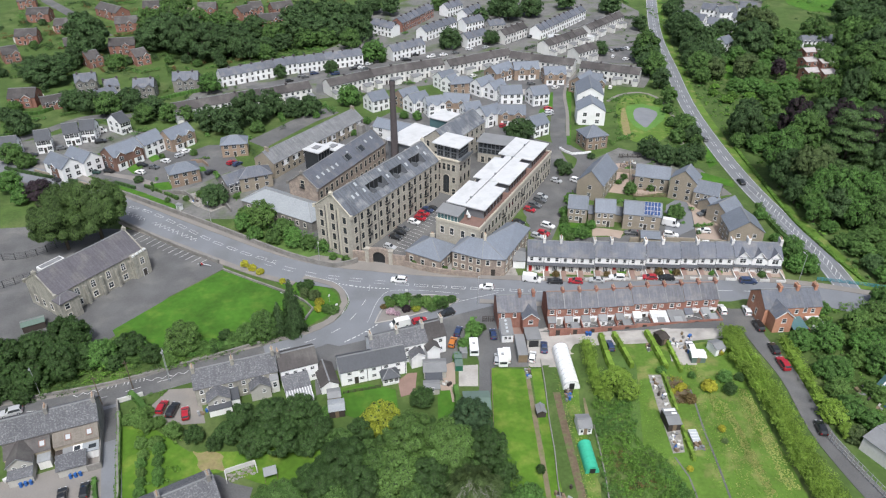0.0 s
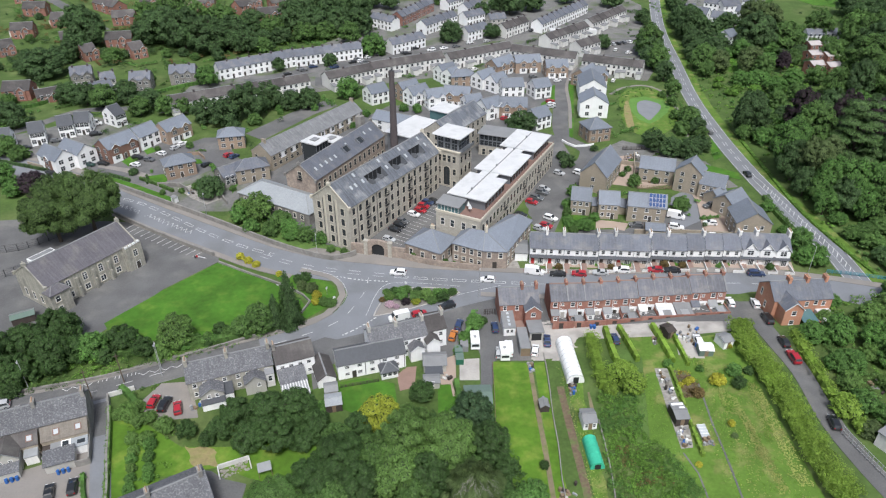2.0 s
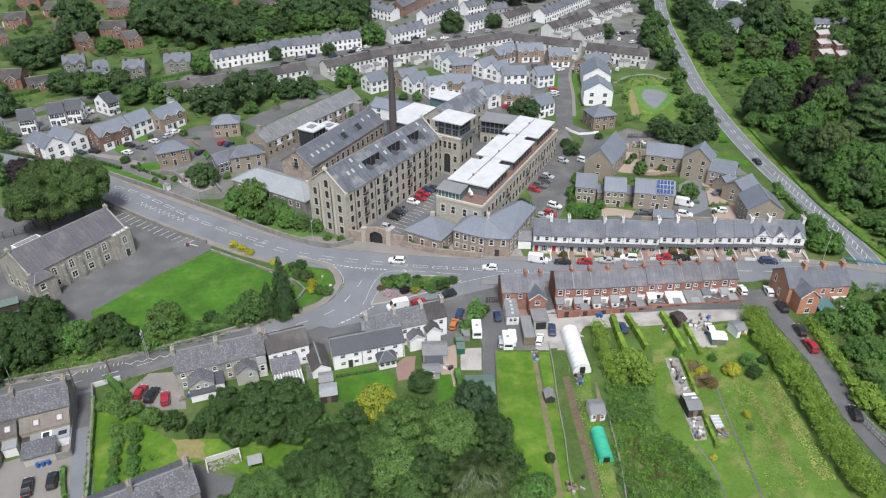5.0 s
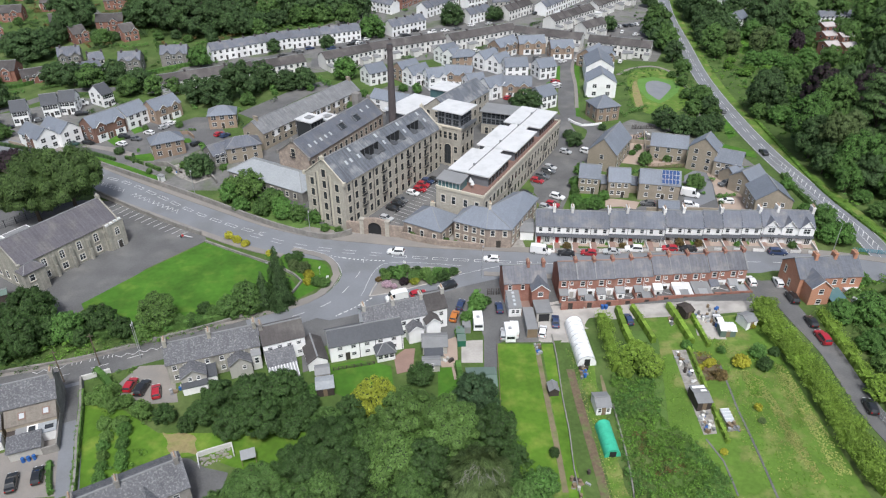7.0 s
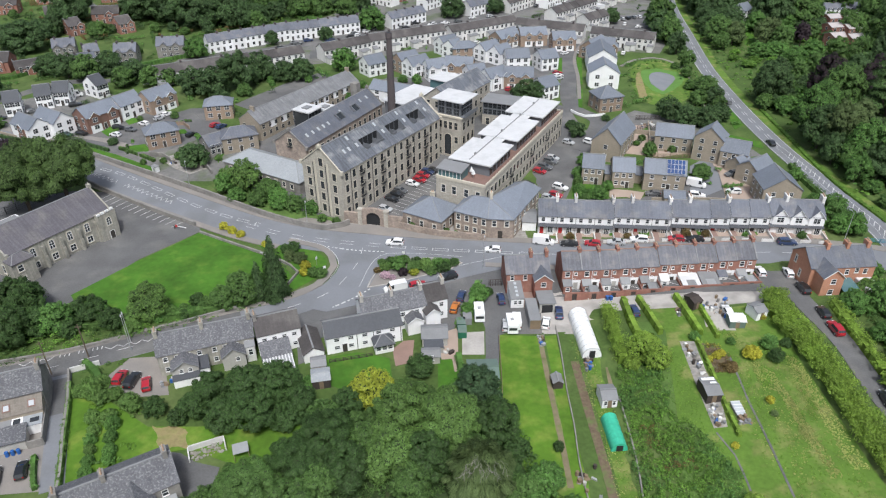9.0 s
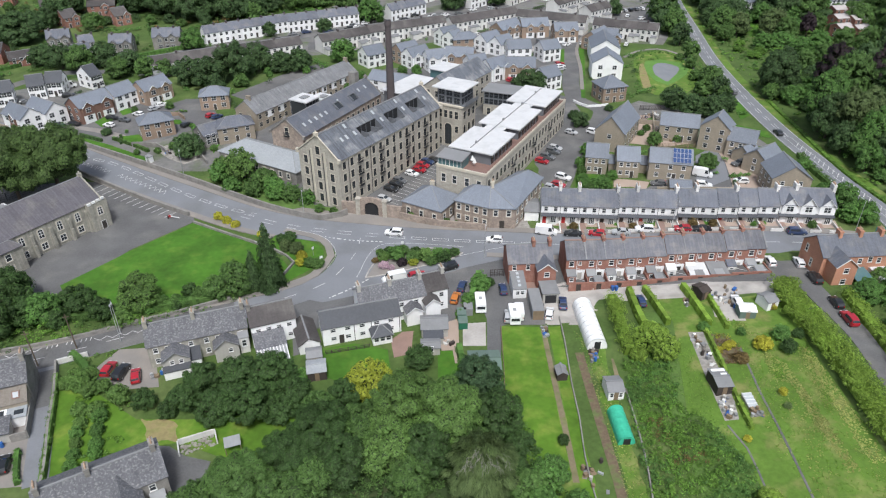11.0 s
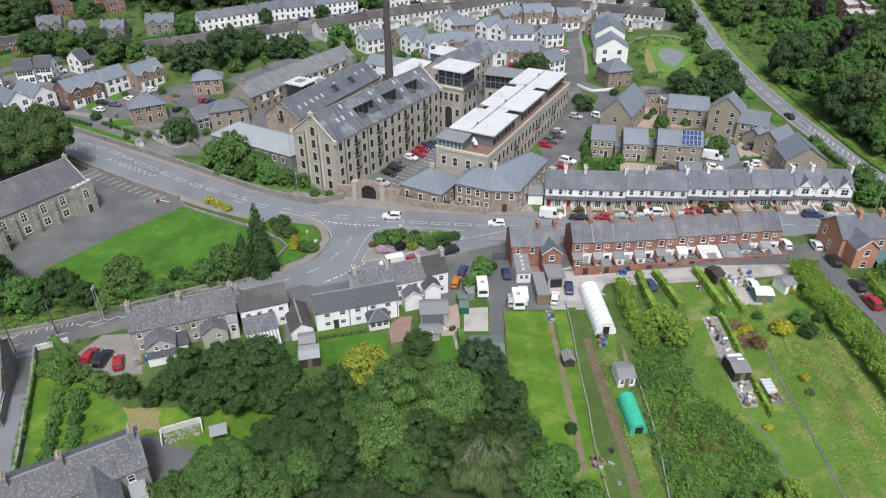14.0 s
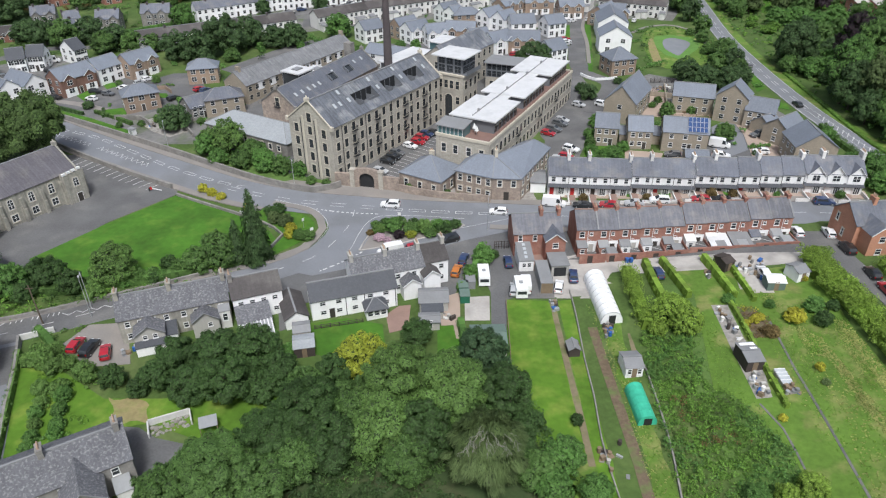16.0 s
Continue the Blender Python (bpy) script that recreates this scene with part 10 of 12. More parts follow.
grove("broadleaf_tree", LEAF_BRIGHT, "fresh bright green broadleaf tree on the roadside bank", [(101.9, 169.4, 3.6), (102.7, 163.7, 3.2), (102.7, 160.3, 3.2), (100, 161.1, 2.9)])
grove("garden_shrub", LEAF_BRIGHT, "fresh bright green garden shrub before the stone houses", [(38.8, 185.1, 2), (41.2, 184, 1.6), (43.7, 184.2, 1.7)])
grove("garden_shrub", LEAF_OAK, "rounded mid-green garden shrub before the stone houses", [(39.1, 191.7, 1.6), (46.8, 188.8, 1.4)])
grove("broadleaf_tree", LEAF_OAK, "full mid-green broadleaf tree before the stone houses", [(74.8, 192, 3), (64.3, 209.6, 2.4)])
grove("garden_shrub", LEAF_OAK, "rounded mid-green garden shrub in a court garden", [(67.9, 216.2, 1.4), (64.8, 221, 1.4), (71.7, 211.2, 1.5)])
grove("garden_shrub", LEAF_BRIGHT, "fresh bright green garden shrub in a court garden", [(62, 216.8, 1.2), (72, 219.9, 1.2)])
grove("garden_shrub", LEAF_DEEP, "dense dark green garden shrub in the copse below the gardens", [(-5, 112.8, 1.9)])
grove("golden_tree", LEAF_GOLD, "golden yellow-green ornamental tree beside the white cottage", [(-13.2, 103.9, 4.2, 7.6)])
grove("broadleaf_tree", LEAF_DEEP, "dense dark green broadleaf tree behind the stone cottages", [(-42.9, 104.6, 3.6), (-36.7, 105.2, 4.6), (-30.6, 105, 4.4), (-26.1, 102.1, 3.3), (-45.8, 101.4, 2.9), (-33, 98.6, 4), (-39.1, 98.4, 3.5), (-28, 98.7, 3)])
grove("garden_shrub", LEAF_DEEP, "dense dark green garden shrub behind the stone cottages", [(-52.5, 101.4, 2.2), (-47.8, 99.5, 1.9)])
grove("broadleaf_tree", LEAF_ASH, "full mid-green broadleaf tree in the cottage garden", [(-66.2, 106.2, 2.2)])
grove("garden_shrub", LEAF_ASH, "rounded mid-green garden shrub in the cottage garden", [(-63.5, 104.3, 1.8), (-68.6, 106.4, 1.5), (-66.4, 106, 1.5), (-63.2, 99.6, 1.5), (-61.9, 96.8, 1.3), (-60.5, 92.2, 1.1), (-61.8, 105.6, 1.6), (-57.4, 102.6, 2.0), (-65.2, 108.6, 1.6), (-60.4, 99.8, 1.7)])
grove("garden_shrub", LEAF_BRIGHT, "fresh bright green garden shrub in the cottage garden", [(-61.4, 94.4, 1.2), (-59.8, 89.8, 1.2), (-58.9, 98, 1.4), (-58.1, 95, 1.3), (-57.2, 92.4, 1.3), (-56.4, 90, 1.2), (-59, 87.2, 1.3)])
grove("laurel_bush", LEAF_HEDGE, "bright green laurel bush", [(81.9, 103.3, 3.1), (82.7, 98.4, 1.8)])
grove("broadleaf_tree", LEAF_BRIGHT, "fresh bright green broadleaf tree on the rough ground by the lane", [(85.6, 126.4, 3.2), (91, 126, 3.8), (99.2, 123.7, 4), (88.9, 116.2, 3.6), (99.2, 117.9, 3.9), (85.5, 104.2, 3.1), (88.8, 101.2, 2.8), (86.4, 116.4, 2.6), (107.7, 125.6, 4.8), (115, 144.7, 3)])
grove("broadleaf_tree", LEAF_ASH, "full mid-green broadleaf tree on the rough ground by the lane", [(102.4, 132.8, 3.6), (107.3, 134, 5), (86.1, 110.3, 2.5), (92, 133.6, 2.2), (95.2, 119.6, 2.3), (95.2, 108.7, 2.2)])
grove("broadleaf_tree", LEAF_OAK, "full mid-green broadleaf tree on the rough ground by the lane", [(116.2, 140.1, 4.9)])
grove("garden_shrub", LEAF_ASH, "rounded mid-green garden shrub on the rough ground by the lane", [(93.9, 110.7, 1.7)])
grove("broadleaf_tree", LEAF_GREY, "loose grey-green feathery tree on the rough ground by the lane", [(83.8, 97.1, 2.3), (101.1, 127.7, 2.4)])
grove("garden_shrub", LEAF_BRIGHT, "fresh bright green garden shrub on the rough ground by the lane", [(97.8, 141, 2)])
grove("laurel_bush", LEAF_HEDGE, "bright green laurel bush in the garden plots", [(39.8, 116.4, 3.4), (41.3, 112.9, 2.8), (36.7, 112.9, 1.8), (47.4, 78.9, 2.2), (43.9, 77.9, 1.7)])
grove("yellow_bush", LEAF_YELLOW, "bright yellow rounded garden bush in the garden plots", [(59.3, 112.7, 1.8), (58.1, 100.6, 0.8), (53.0, 113.3, 0.9), (53.9, 113.8, 1.0), (65.8, 124.1, 0.8), (51.4, 112.6, 0.8), (48.9, 91.4, 0.7)])
grove("garden_shrub", LEAF_DEEP, "dense dark green garden shrub in the garden plots", [(63.5, 111.4, 1.6), (67, 115.5, 1.2), (19.7, 93, 1)])
grove("garden_shrub", LEAF_BRIGHT, "fresh bright green garden shrub in the garden plots", [(63.7, 115.4, 1.7), (50.7, 119.5, 1.2), (56.9, 116.9, 0.9), (40.2, 78.2, 1.9)])
grove("rusty_shrub", LEAF_RUST, "brownish garden shrub in the garden plots", [(54.4, 109.7, 1.4), (53.5, 110.4, 0.7)])
grove("garden_shrub", LEAF_GREY, "loose grey-green feathery tree in the garden plots", [(57.7, 97.6, 0.7)])
grove("copper_beech", LEAF_COPPER, "dark purple copper beech tree in the roadside wood", [(138.6, 252, 7.2, 19), (150.4, 243, 7.6, 21), (160, 240, 6, 19), (164.2, 329.9, 3.6, 11), (129.5, 186, 3.6, 9)])
grove("cedar_tree", LEAF_CEDAR, "broad cedar with flat layered boughs in the roadside wood", [(140.4, 219.1, 9.4, 25)], shape="layered")
grove("broadleaf_tree", LEAF_OAK, "full mid-green broadleaf tree in the roadside wood", [(128.2, 225.7, 6.8, 24), (131.5, 238.9, 4.3, 13), (125.4, 264.1, 4.6, 12), (141.1, 195.6, 5.1, 17), (120.5, 195.7, 4.8, 11), (133.4, 182.9, 5.2, 13), (152.8, 202.8, 6.4, 16), (198.9, 317.3, 11.7, 23), (192.2, 289.8, 8.4, 21), (219.5, 373.8, 8, 19), (225.3, 366.8, 9, 20), (106.5, 359.3, 7.4, 16), (104.9, 333.9, 5.6, 13), (101.9, 297.7, 3.8, 8), (127.1, 333.9, 6.7, 13), (152.1, 323.8, 4.9, 11), (125.6, 324.4, 4.1, 8), (249, 429.9, 6.3, 14), (140.5, 280.2, 4.4, 9), (153.4, 290.5, 4, 9), (172.5, 313.2, 4.8, 9), (173.1, 296.7, 5.6, 14), (98.9, 263, 4.2, 8)])
grove("broadleaf_tree", LEAF_OAK, "full mid-green broadleaf tree in the roadside wood", [(97.1, 260.6, 3.5, 7), (115.3, 248.7, 3.1, 6)])
grove("broadleaf_tree", LEAF_DARK, "dense dark green broadleaf tree in the roadside wood", [(144.9, 247.3, 5.2, 21), (117.9, 212.5, 5.8, 15), (119.3, 254.2, 6.9, 17), (129, 277.5, 4.3, 10), (124.8, 190.1, 5.4, 12), (117.2, 201.6, 4.1, 10), (154.4, 217.9, 6, 15), (167.2, 232, 7.1, 18), (140.2, 180.1, 5.8, 14), (178, 253.2, 6.6, 20), (181.1, 291.9, 6.5, 18), (246.4, 391.7, 7.7, 18), (220.4, 328, 10.9, 22), (166.7, 385.5, 5.7, 12), (134.9, 384.5, 7.9, 18), (134.9, 403.4, 5.3, 13), (129, 358, 5.4, 13), (103.8, 318.4, 4.6, 10), (134.6, 346.1, 6.4, 13), (263.7, 443.3, 9.3, 18), (274.7, 443.3, 10, 18), (98.9, 253.6, 3.6, 7)])
grove("broadleaf_tree", LEAF_BRIGHT, "fresh bright green broadleaf tree in the roadside wood", [(118.5, 218.8, 6.5, 20), (122.6, 196.8, 5.5, 16), (126.7, 192.9, 5.4, 17), (132.5, 190.2, 5.7, 17), (128.9, 185.3, 4.6, 11), (117.9, 188.9, 3.9, 9), (151.9, 352.7, 4.7, 10), (161.6, 312.1, 4.8, 8), (149, 300.5, 5.2, 8), (145.6, 312.1, 5.9, 7), (137.6, 312.1, 4.8, 7)])
grove("broadleaf_tree", LEAF_GREY, "pale grey-green broadleaf tree in the roadside wood", [(120.7, 207.3, 4.7, 18), (126.4, 208.6, 4.2, 18), (179.3, 394.2, 10.9, 18), (179.4, 410.9, 7.3, 16), (133.1, 330.8, 5.6, 11), (148.7, 331.2, 6.7, 13)])
grove("broadleaf_tree", LEAF_OLIVE, "great spreading dark olive-green broadleaf tree beside the main road", [(-107, 183.6, 9.6, 22), (-114.8, 177.6, 8.6, 19.5), (-117, 186, 7, 20)], shape="spread")
grove("broadleaf_tree", LEAF_ASH, "tall pale green ash tree in the copse below the gardens", [(-6.4, 95.6, 6.4, 11.6), (0.8, 94, 6.2, 11.4), (-8.5, 87.5, 4.8, 9)])
grove("broadleaf_tree", LEAF_DEEP, "dense dark green broadleaf tree in the copse below the gardens", [(-19.5, 91.5, 5.6, 8.5), (-24.5, 87, 4.8, 7.5), (-15.5, 86, 4.6, 7.5), (-17.3, 101, 2.9, 6), (8.9, 95.6, 4.6, 8.2), (-2.5, 87.5, 4.4, 9), (12.4, 91, 2.4, 4.4), (11.2, 86.9, 1.8, 3.4)])
grove("broadleaf_tree", LEAF_EVERGREEN, "dark blue-green evergreen tree in the copse below the gardens", [(6, 103.5, 4.6, 9)])
grove("broadleaf_tree", LEAF_OAK, "full mid-green broadleaf tree in the copse below the gardens", [(-21.2, 98, 3.2, 6.2), (-30.5, 81.5, 5.6, 8), (-36, 78.5, 4, 6.5), (-24, 79.5, 4.4, 7), (-5, 82.5, 3.4, 7.5), (12.6, 82.5, 3, 5)])
grove("broadleaf_tree", LEAF_BRIGHT, "fresh bright green broadleaf tree in the copse below the gardens", [(16.3, 84.8, 3.1, 5.2), (20, 79.6, 2.4, 4), (14.5, 79.8, 2.6, 4.4)])
grove("willow_tree", LEAF_GREY, "drooping grey-green willow with pale bare branches in the copse", [(5.6, 83.5, 5.6, 10.5)], shape="weeping")
grove("garden_shrub", LEAF_DEEP, "dense dark green garden shrub in the copse below the gardens", [(-4.6, 112.2, 3.0, 4.0), (-25, 103, 1.8)])
grove("garden_shrub", LEAF_BRIGHT, "fresh bright green garden shrub on the traffic island", [(-11.4, 149, 2.3, 3.4), (-1.5, 149.3, 1.9, 2.8), (0.4, 150.4, 1.3, 2)])
grove("garden_shrub", LEAF_DEEP, "dense dark green garden shrub on the traffic island", [(-0.2, 147.9, 1.8, 2.6), (2.2, 150.6, 1.4, 2), (-6.8, 150.4, 1.6, 2.4), (-13, 151.2, 1.4, 2)])
grove("garden_shrub", LEAF_OAK, "rounded mid-green garden shrub on the traffic island", [(-7.2, 148.2, 2, 2.8), (-3, 146.9, 1.5, 2.2), (-9.8, 151.3, 1.7, 2.4), (-15.2, 150.6, 1.2, 1.8)])
grove("garden_shrub", LEAF_ASH, "pale yellow-green garden shrub on the traffic island", [(-4.4, 148.7, 2.1, 3.2), (-14.2, 148.2, 1.5, 2.4), (2.8, 151.4, 1.0, 1.5)])
grove("garden_shrub", LEAF_COPPER, "dark purple garden shrub on the traffic island", [(-9.8, 146.4, 1.3, 1.9)])
grove("yellow_bush", LEAF_GOLD, "golden rounded shrub on the traffic island", [(-7.2, 146.6, 1.3, 1.8)])
grove("rusty_shrub", LEAF_RUST, "brownish garden shrub on the traffic island", [(-16, 147.6, 1, 1.3)])
grove("garden_shrub", LEAF_OAK, "rounded mid-green garden shrub by the lodge", [(-88, 207.4, 1.2), (-84, 209.6, 1.4), (-94, 206.4, 1.1), (-71.2, 209, 1.3), (-106.8, 238.6, 1.2), (-95.6, 241.4, 1.6)])
grove("garden_shrub", LEAF_OAK, "rounded mid-green roadside shrub below the lawn", [(-71, 128.6, 1.7), (-59.4, 130.6, 1.6), (-57.6, 132.6, 1.2), (-52.6, 133.2, 1.7), (-50.4, 135.2, 1.3), (-68.4, 129.6, 1.2)])
grove("garden_shrub", LEAF_BRIGHT, "fresh bright green roadside shrub below the lawn", [(-61.6, 128.6, 1.2), (-55.4, 131.2, 1.4), (-74, 129.4, 1.9)])
grove("broadleaf_tree", LEAF_OAK, "full mid-green broadleaf tree between the copse trees", [(-13.4, 92.5, 3.4, 6.5), (-12.4, 97.6, 2.4, 5), (-15.4, 96.2, 2.6, 5), (4.6, 89.4, 3.4, 7), (-20, 83.5, 3.4, 6)])
grove("garden_shrub", LEAF_OAK, "straggling green shrub behind the lodge wall", [(-8.6, 168.6, 1.1), (-6.2, 167.2, 0.9), (0.6, 165.6, 1.0), (3, 165.2, 0.8), (9.6, 164.4, 0.8), (-29, 171, 1.2), (-33, 172.4, 1.4)])
grove("garden_shrub", LEAF_RUST, "brownish straggling shrub behind the lodge wall", [(-3.6, 166.6, 0.9), (5.2, 164.8, 0.7)])
grove("flowering_shrub", LEAF_PINK, "pale pink flowering shrub on the traffic island", [(-13.9, 145.4, 1.3, 1.6), (-12.2, 144.8, 0.9, 1.1)])
grove("conifer_tree", LEAF_DARK, "tall slender dark green conifer on the junction green", [(-38, 137.8, 4.7, 16.5), (-41.6, 137, 3.4, 10)], shape="cone")


# Bushy young trees fill the wood between the tall ones.
rng = random.Random(44)
standing = [(ob.location.x, ob.location.y) for ob in scene.collection.all_objects if ob.parent is None and ob.get("category") == "tree" and ob.location.x > 105]
for _ in range(2600):
    y = rng.uniform(152, 420)
    x = rng.uniform(119 if y < 300 else 124 + 0.2 * (y - 300), 150 + 0.6 * (y - 150))
    near = min(math.hypot(x - a, y - b) for a, b in standing)
    built = min(math.hypot(x - hx, y - hy) - hr for hx, hy, hr in BUILT)
    if y > 390 or near < (4.8 if y < 260 else 6.6) or built < 5 or (x < 128 and 268 < y < 300) or (168 < x < 198 and 304 < y < 334) or (x > 195 and y < 300) or (138 < x < 158 and 326 < y < 372 and abs(x - 141 - 0.37 * (y - 330)) < 4):
        continue
    standing.append((x, y))
    scrub = 283 < y < 338 and x < 174
    r = rng.uniform(2.0, 3.2) if scrub else rng.uniform(2.8, 4.8)
    mat, tone = (LEAF_BRAMBLE, "fresh green") if scrub else rng.choice([(LEAF_OAK, "mid-green"), (LEAF_OAK, "mid-green"), (LEAF_DARK, "dark green"), (LEAF_DARK, "dark green"), (LEAF_BRIGHT, "fresh green")])
    tree("woodland_shrub", x, y, r, mat, "bushy " + tone + " understorey growth in the roadside wood", "round", r * (rng.uniform(0.8, 1.1) if scrub else rng.uniform(1.2, 1.6)))


# ---- hedges and scrub ----
hedge("laurel_hedge", [(70.6, 131.9), (69.3, 124.4), (70.6, 115.6), (71, 105.1), (70.9, 95.7), (70.8, 88.7), (71.7, 81)], 5.4, 3.2, LEAF_HEDGE, "tall bushy bright green hedge along the lane", 22, 0.36)
hedge("lane_hedge", [(82.3, 128.2), (81.9, 121.1), (81.6, 112.6), (81.3, 106.6)], 3.0, 2.4, LEAF_HEDGE, "bushy green hedge on the lane side", None, 0.30)
hedge("garden_hedge", [(35.5, 131.5), (35.5, 123.5), (35.3, 114.1)], 3.4, 3.0, LEAF_HEDGE, "bushy hedge beside the white tunnel", None, 0.30)
hedge("garden_hedge", [(39.6, 134), (39.6, 127.1), (39.9, 122)], 1.6, 2.0, LEAF_HEDGE, "clipped bright green garden hedge", 22, 0.20)
hedge("garden_hedge", [(42.9, 134.2), (43.7, 128.5), (44.6, 121.8)], 1.3, 1.8, LEAF_HEDGE, "clipped bright green garden hedge", 22, 0.20)
hedge("garden_hedge", [(50.8, 133.6), (51.4, 126.8), (52, 120.1)], 1.4, 1.8, LEAF_HEDGE, "clipped bright green garden hedge", 22, 0.20)
hedge("garden_hedge", [(54.5, 133.4), (54.9, 122.6), (55, 118.7)], 1.0, 1.3, LEAF_HEDGE, "clipped bright green garden hedge", 22, 0.20)
hedge("garden_hedge", [(50.9, 118.8), (50.8, 109.6), (50.3, 101), (50.3, 93.3)], 0.8, 1.1, LEAF_HEDGE, "clipped bright green garden hedge", 22, 0.20)
hedge("road_hedge", [(-96.7, 120.7), (-86.7, 125.3), (-74.8, 126.3), (-63.2, 128.8), (-51.6, 132.2), (-41.1, 136.7)], 2.4, 1.8, LEAF_OAK, "shaggy roadside hedge below the lawn", None, 0.30)
hedge("yard_hedge", [(7.7, 141.8), (6.3, 134.9), (4.8, 130.1)], 1.6, 2.0, LEAF_BRIGHT, "clipped bright green yard hedge", None, 0.30)
hedge("yard_hedge", [(2.9, 116.6), (3.6, 111.2), (4.5, 108.6)], 1.6, 2.0, LEAF_BRIGHT, "clipped bright green yard hedge", None, 0.30)
hedge("cottage_hedge", [(-71.4, 114.7), (-68.3, 112), (-65.3, 108.6)], 1.6, 1.6, LEAF_BRIGHT, "clipped cottage garden hedge", None, 0.30)
hedge("lane_side_hedge", [(-71.5, 108.6), (-68, 99.7), (-64.7, 91), (-62.2, 84.4)], 1.1, 1.5, LEAF_ASH, "clipped green hedge behind the lane wall", 22, 0.20)
hedge("yard_hedge", [(-69.4, 91), (-67.5, 86.9), (-66.1, 84.4)], 1.0, 1.2, LEAF_BRIGHT, "small bright hedge dividing the yard", None, 0.30)
hedge("estate_hedge", [(-161.8, 229.7), (-149.2, 225.3), (-130, 219.1)], 1.0, 1.3, LEAF_DARK, "dark clipped hedge along the road wall", None, 0.30)
hedge("estate_hedge", [(-116.9, 219.1), (-108.3, 215)], 1.0, 1.3, LEAF_DARK, "dark clipped hedge along the road wall", None, 0.30)
hedge("estate_hedge", [(-105.4, 216.6), (-97.5, 212.2), (-91, 207.8)], 1.2, 1.2, LEAF_OAK, "shaggy green hedge along the estate wall", None, 0.30)
hedge("estate_hedge", [(-101.6, 213.2), (-103.8, 218.8)], 0.9, 1.0, LEAF_DARK, "dark clipped hedge round a small lawn", None, 0.30)
hedge("villa_hedge", [(-129.3, 301.5), (-118.2, 311.4), (-106.4, 316.9)], 1.6, 1.8, LEAF_BRIGHT, "bright clipped villa hedge", None, 0.30)
hedge("estate_hedge", [(-194.5, 285.7), (-178.6, 283.6), (-172.4, 291.2)], 2.0, 1.6, LEAF_BRIGHT, "bright clipped estate hedge", None, 0.30)
hedge("far_hedge", [(-74.1, 405), (-62.2, 415.8), (-49.4, 423.6)], 3.0, 2.5, LEAF_BRIGHT, "bright hedge above the terraces", None, 0.30)
hedge("bank_hedge", [(104.4, 199.8), (103.9, 188.4), (104.5, 178)], 2.6, 1.8, LEAF_OAK, "shaggy roadside bank hedge", None, 0.30)
hedge("verge_growth", [(114.2, 247.6), (113.2, 219.7), (112.3, 192.1), (114.4, 170), (116.8, 155.4)], 1.6, 0.7, LEAF_BRAMBLE, "ragged verge growth beside the far road", None, 0.30)
thicket("bramble_scrub", [(33.3, 111.1), (37.7, 117.7), (41.9, 113.8), (41.1, 98.7), (44.1, 96.8), (46, 92.1), (47.7, 85.6), (47.9, 76.1), (32.1, 77.5), (31.3, 87.4)], 0.2, 1.7, 2.60, (LEAF_BRAMBLE, LEAF_BRAMBLE, LEAF_BRIGHT), "tangled bright bramble scrub", 0.26, 4, 20)
thicket("bramble_patch", [(34.4, 98.3), (43.2, 96.6), (43, 87.2), (35.3, 87.1)], 0.3, 1.4, 0.5, (LEAF_RUST, LEAF_GREY), "dull bramble and dead stems", 0.25, 6, 18)
thicket("plant_bed_growth", [(51.4, 118), (54.4, 116.6), (55.3, 113), (54.6, 109.4), (51.2, 109.2)], 0.1, 0.8, 1.60, (LEAF_BRIGHT, LEAF_YELLOW, LEAF_RUST), "mixed flowers and shrubs in a garden bed", 0.20, 33, 18)
for ring in ([(59, 111), (61, 110.4), (60.4, 103.4), (58.2, 103.6)], [(65.6, 113), (67.6, 112.4), (66.4, 104), (65.2, 96), (63.4, 96.4), (64.4, 105)], [(56.4, 121), (59, 119.6), (58.6, 116.4), (57, 116.6)], [(61, 101), (62.6, 100.6), (62, 90), (60.4, 90.4)]):
    thicket("dry_grass_streak", ring, 0.02, 0.3, 5.0, (LEAF_STRAW, LEAF_STRAW, LEAF_BLADE), "streak of dry bleached grass in the paddock", 0.16, 71, 14)
thicket("copse_edge", [(-27.8, 87.7), (-11.3, 84.2), (8.4, 77.8), (7.9, 71), (-26.4, 71)], 0.2, 1.6, 1.6, (LEAF_DEEP, LEAF_DARK, LEAF_DEEP), "dark undergrowth at the copse edge", 0.3, 35, 18)
thicket("wood_floor", [(128.7, 465.9), (134.9, 407.1), (118.3, 323.3), (114.4, 254.3), (115.8, 218.7), (114.1, 176.4), (118.4, 147.5), (148.6, 179.7), (284.3, 407.1), (295.6, 479.1), (204.6, 407.1), (161.8, 429.3)], 0.3, 2.6, 0.14, (LEAF_BRAMBLE, LEAF_OAK, LEAF_BRIGHT), "undergrowth and scrub among the trees", 0.50, 8, 26)
thicket("bank_growth", [(-104.3, 119.9), (-99.3, 110.8), (-88, 113.6), (-72.5, 120.3), (-61.7, 124.1), (-50.7, 128.8), (-40.6, 134), (-41.2, 137.1), (-51.9, 133.5), (-63.6, 130.1), (-74.8, 126.3), (-88.6, 126.3)], 0.3, 2.2, 1.1, (LEAF_DEEP, LEAF_OAK, LEAF_BRAMBLE), "dark bushy growth along the side road bank", 0.30, 31, 16)
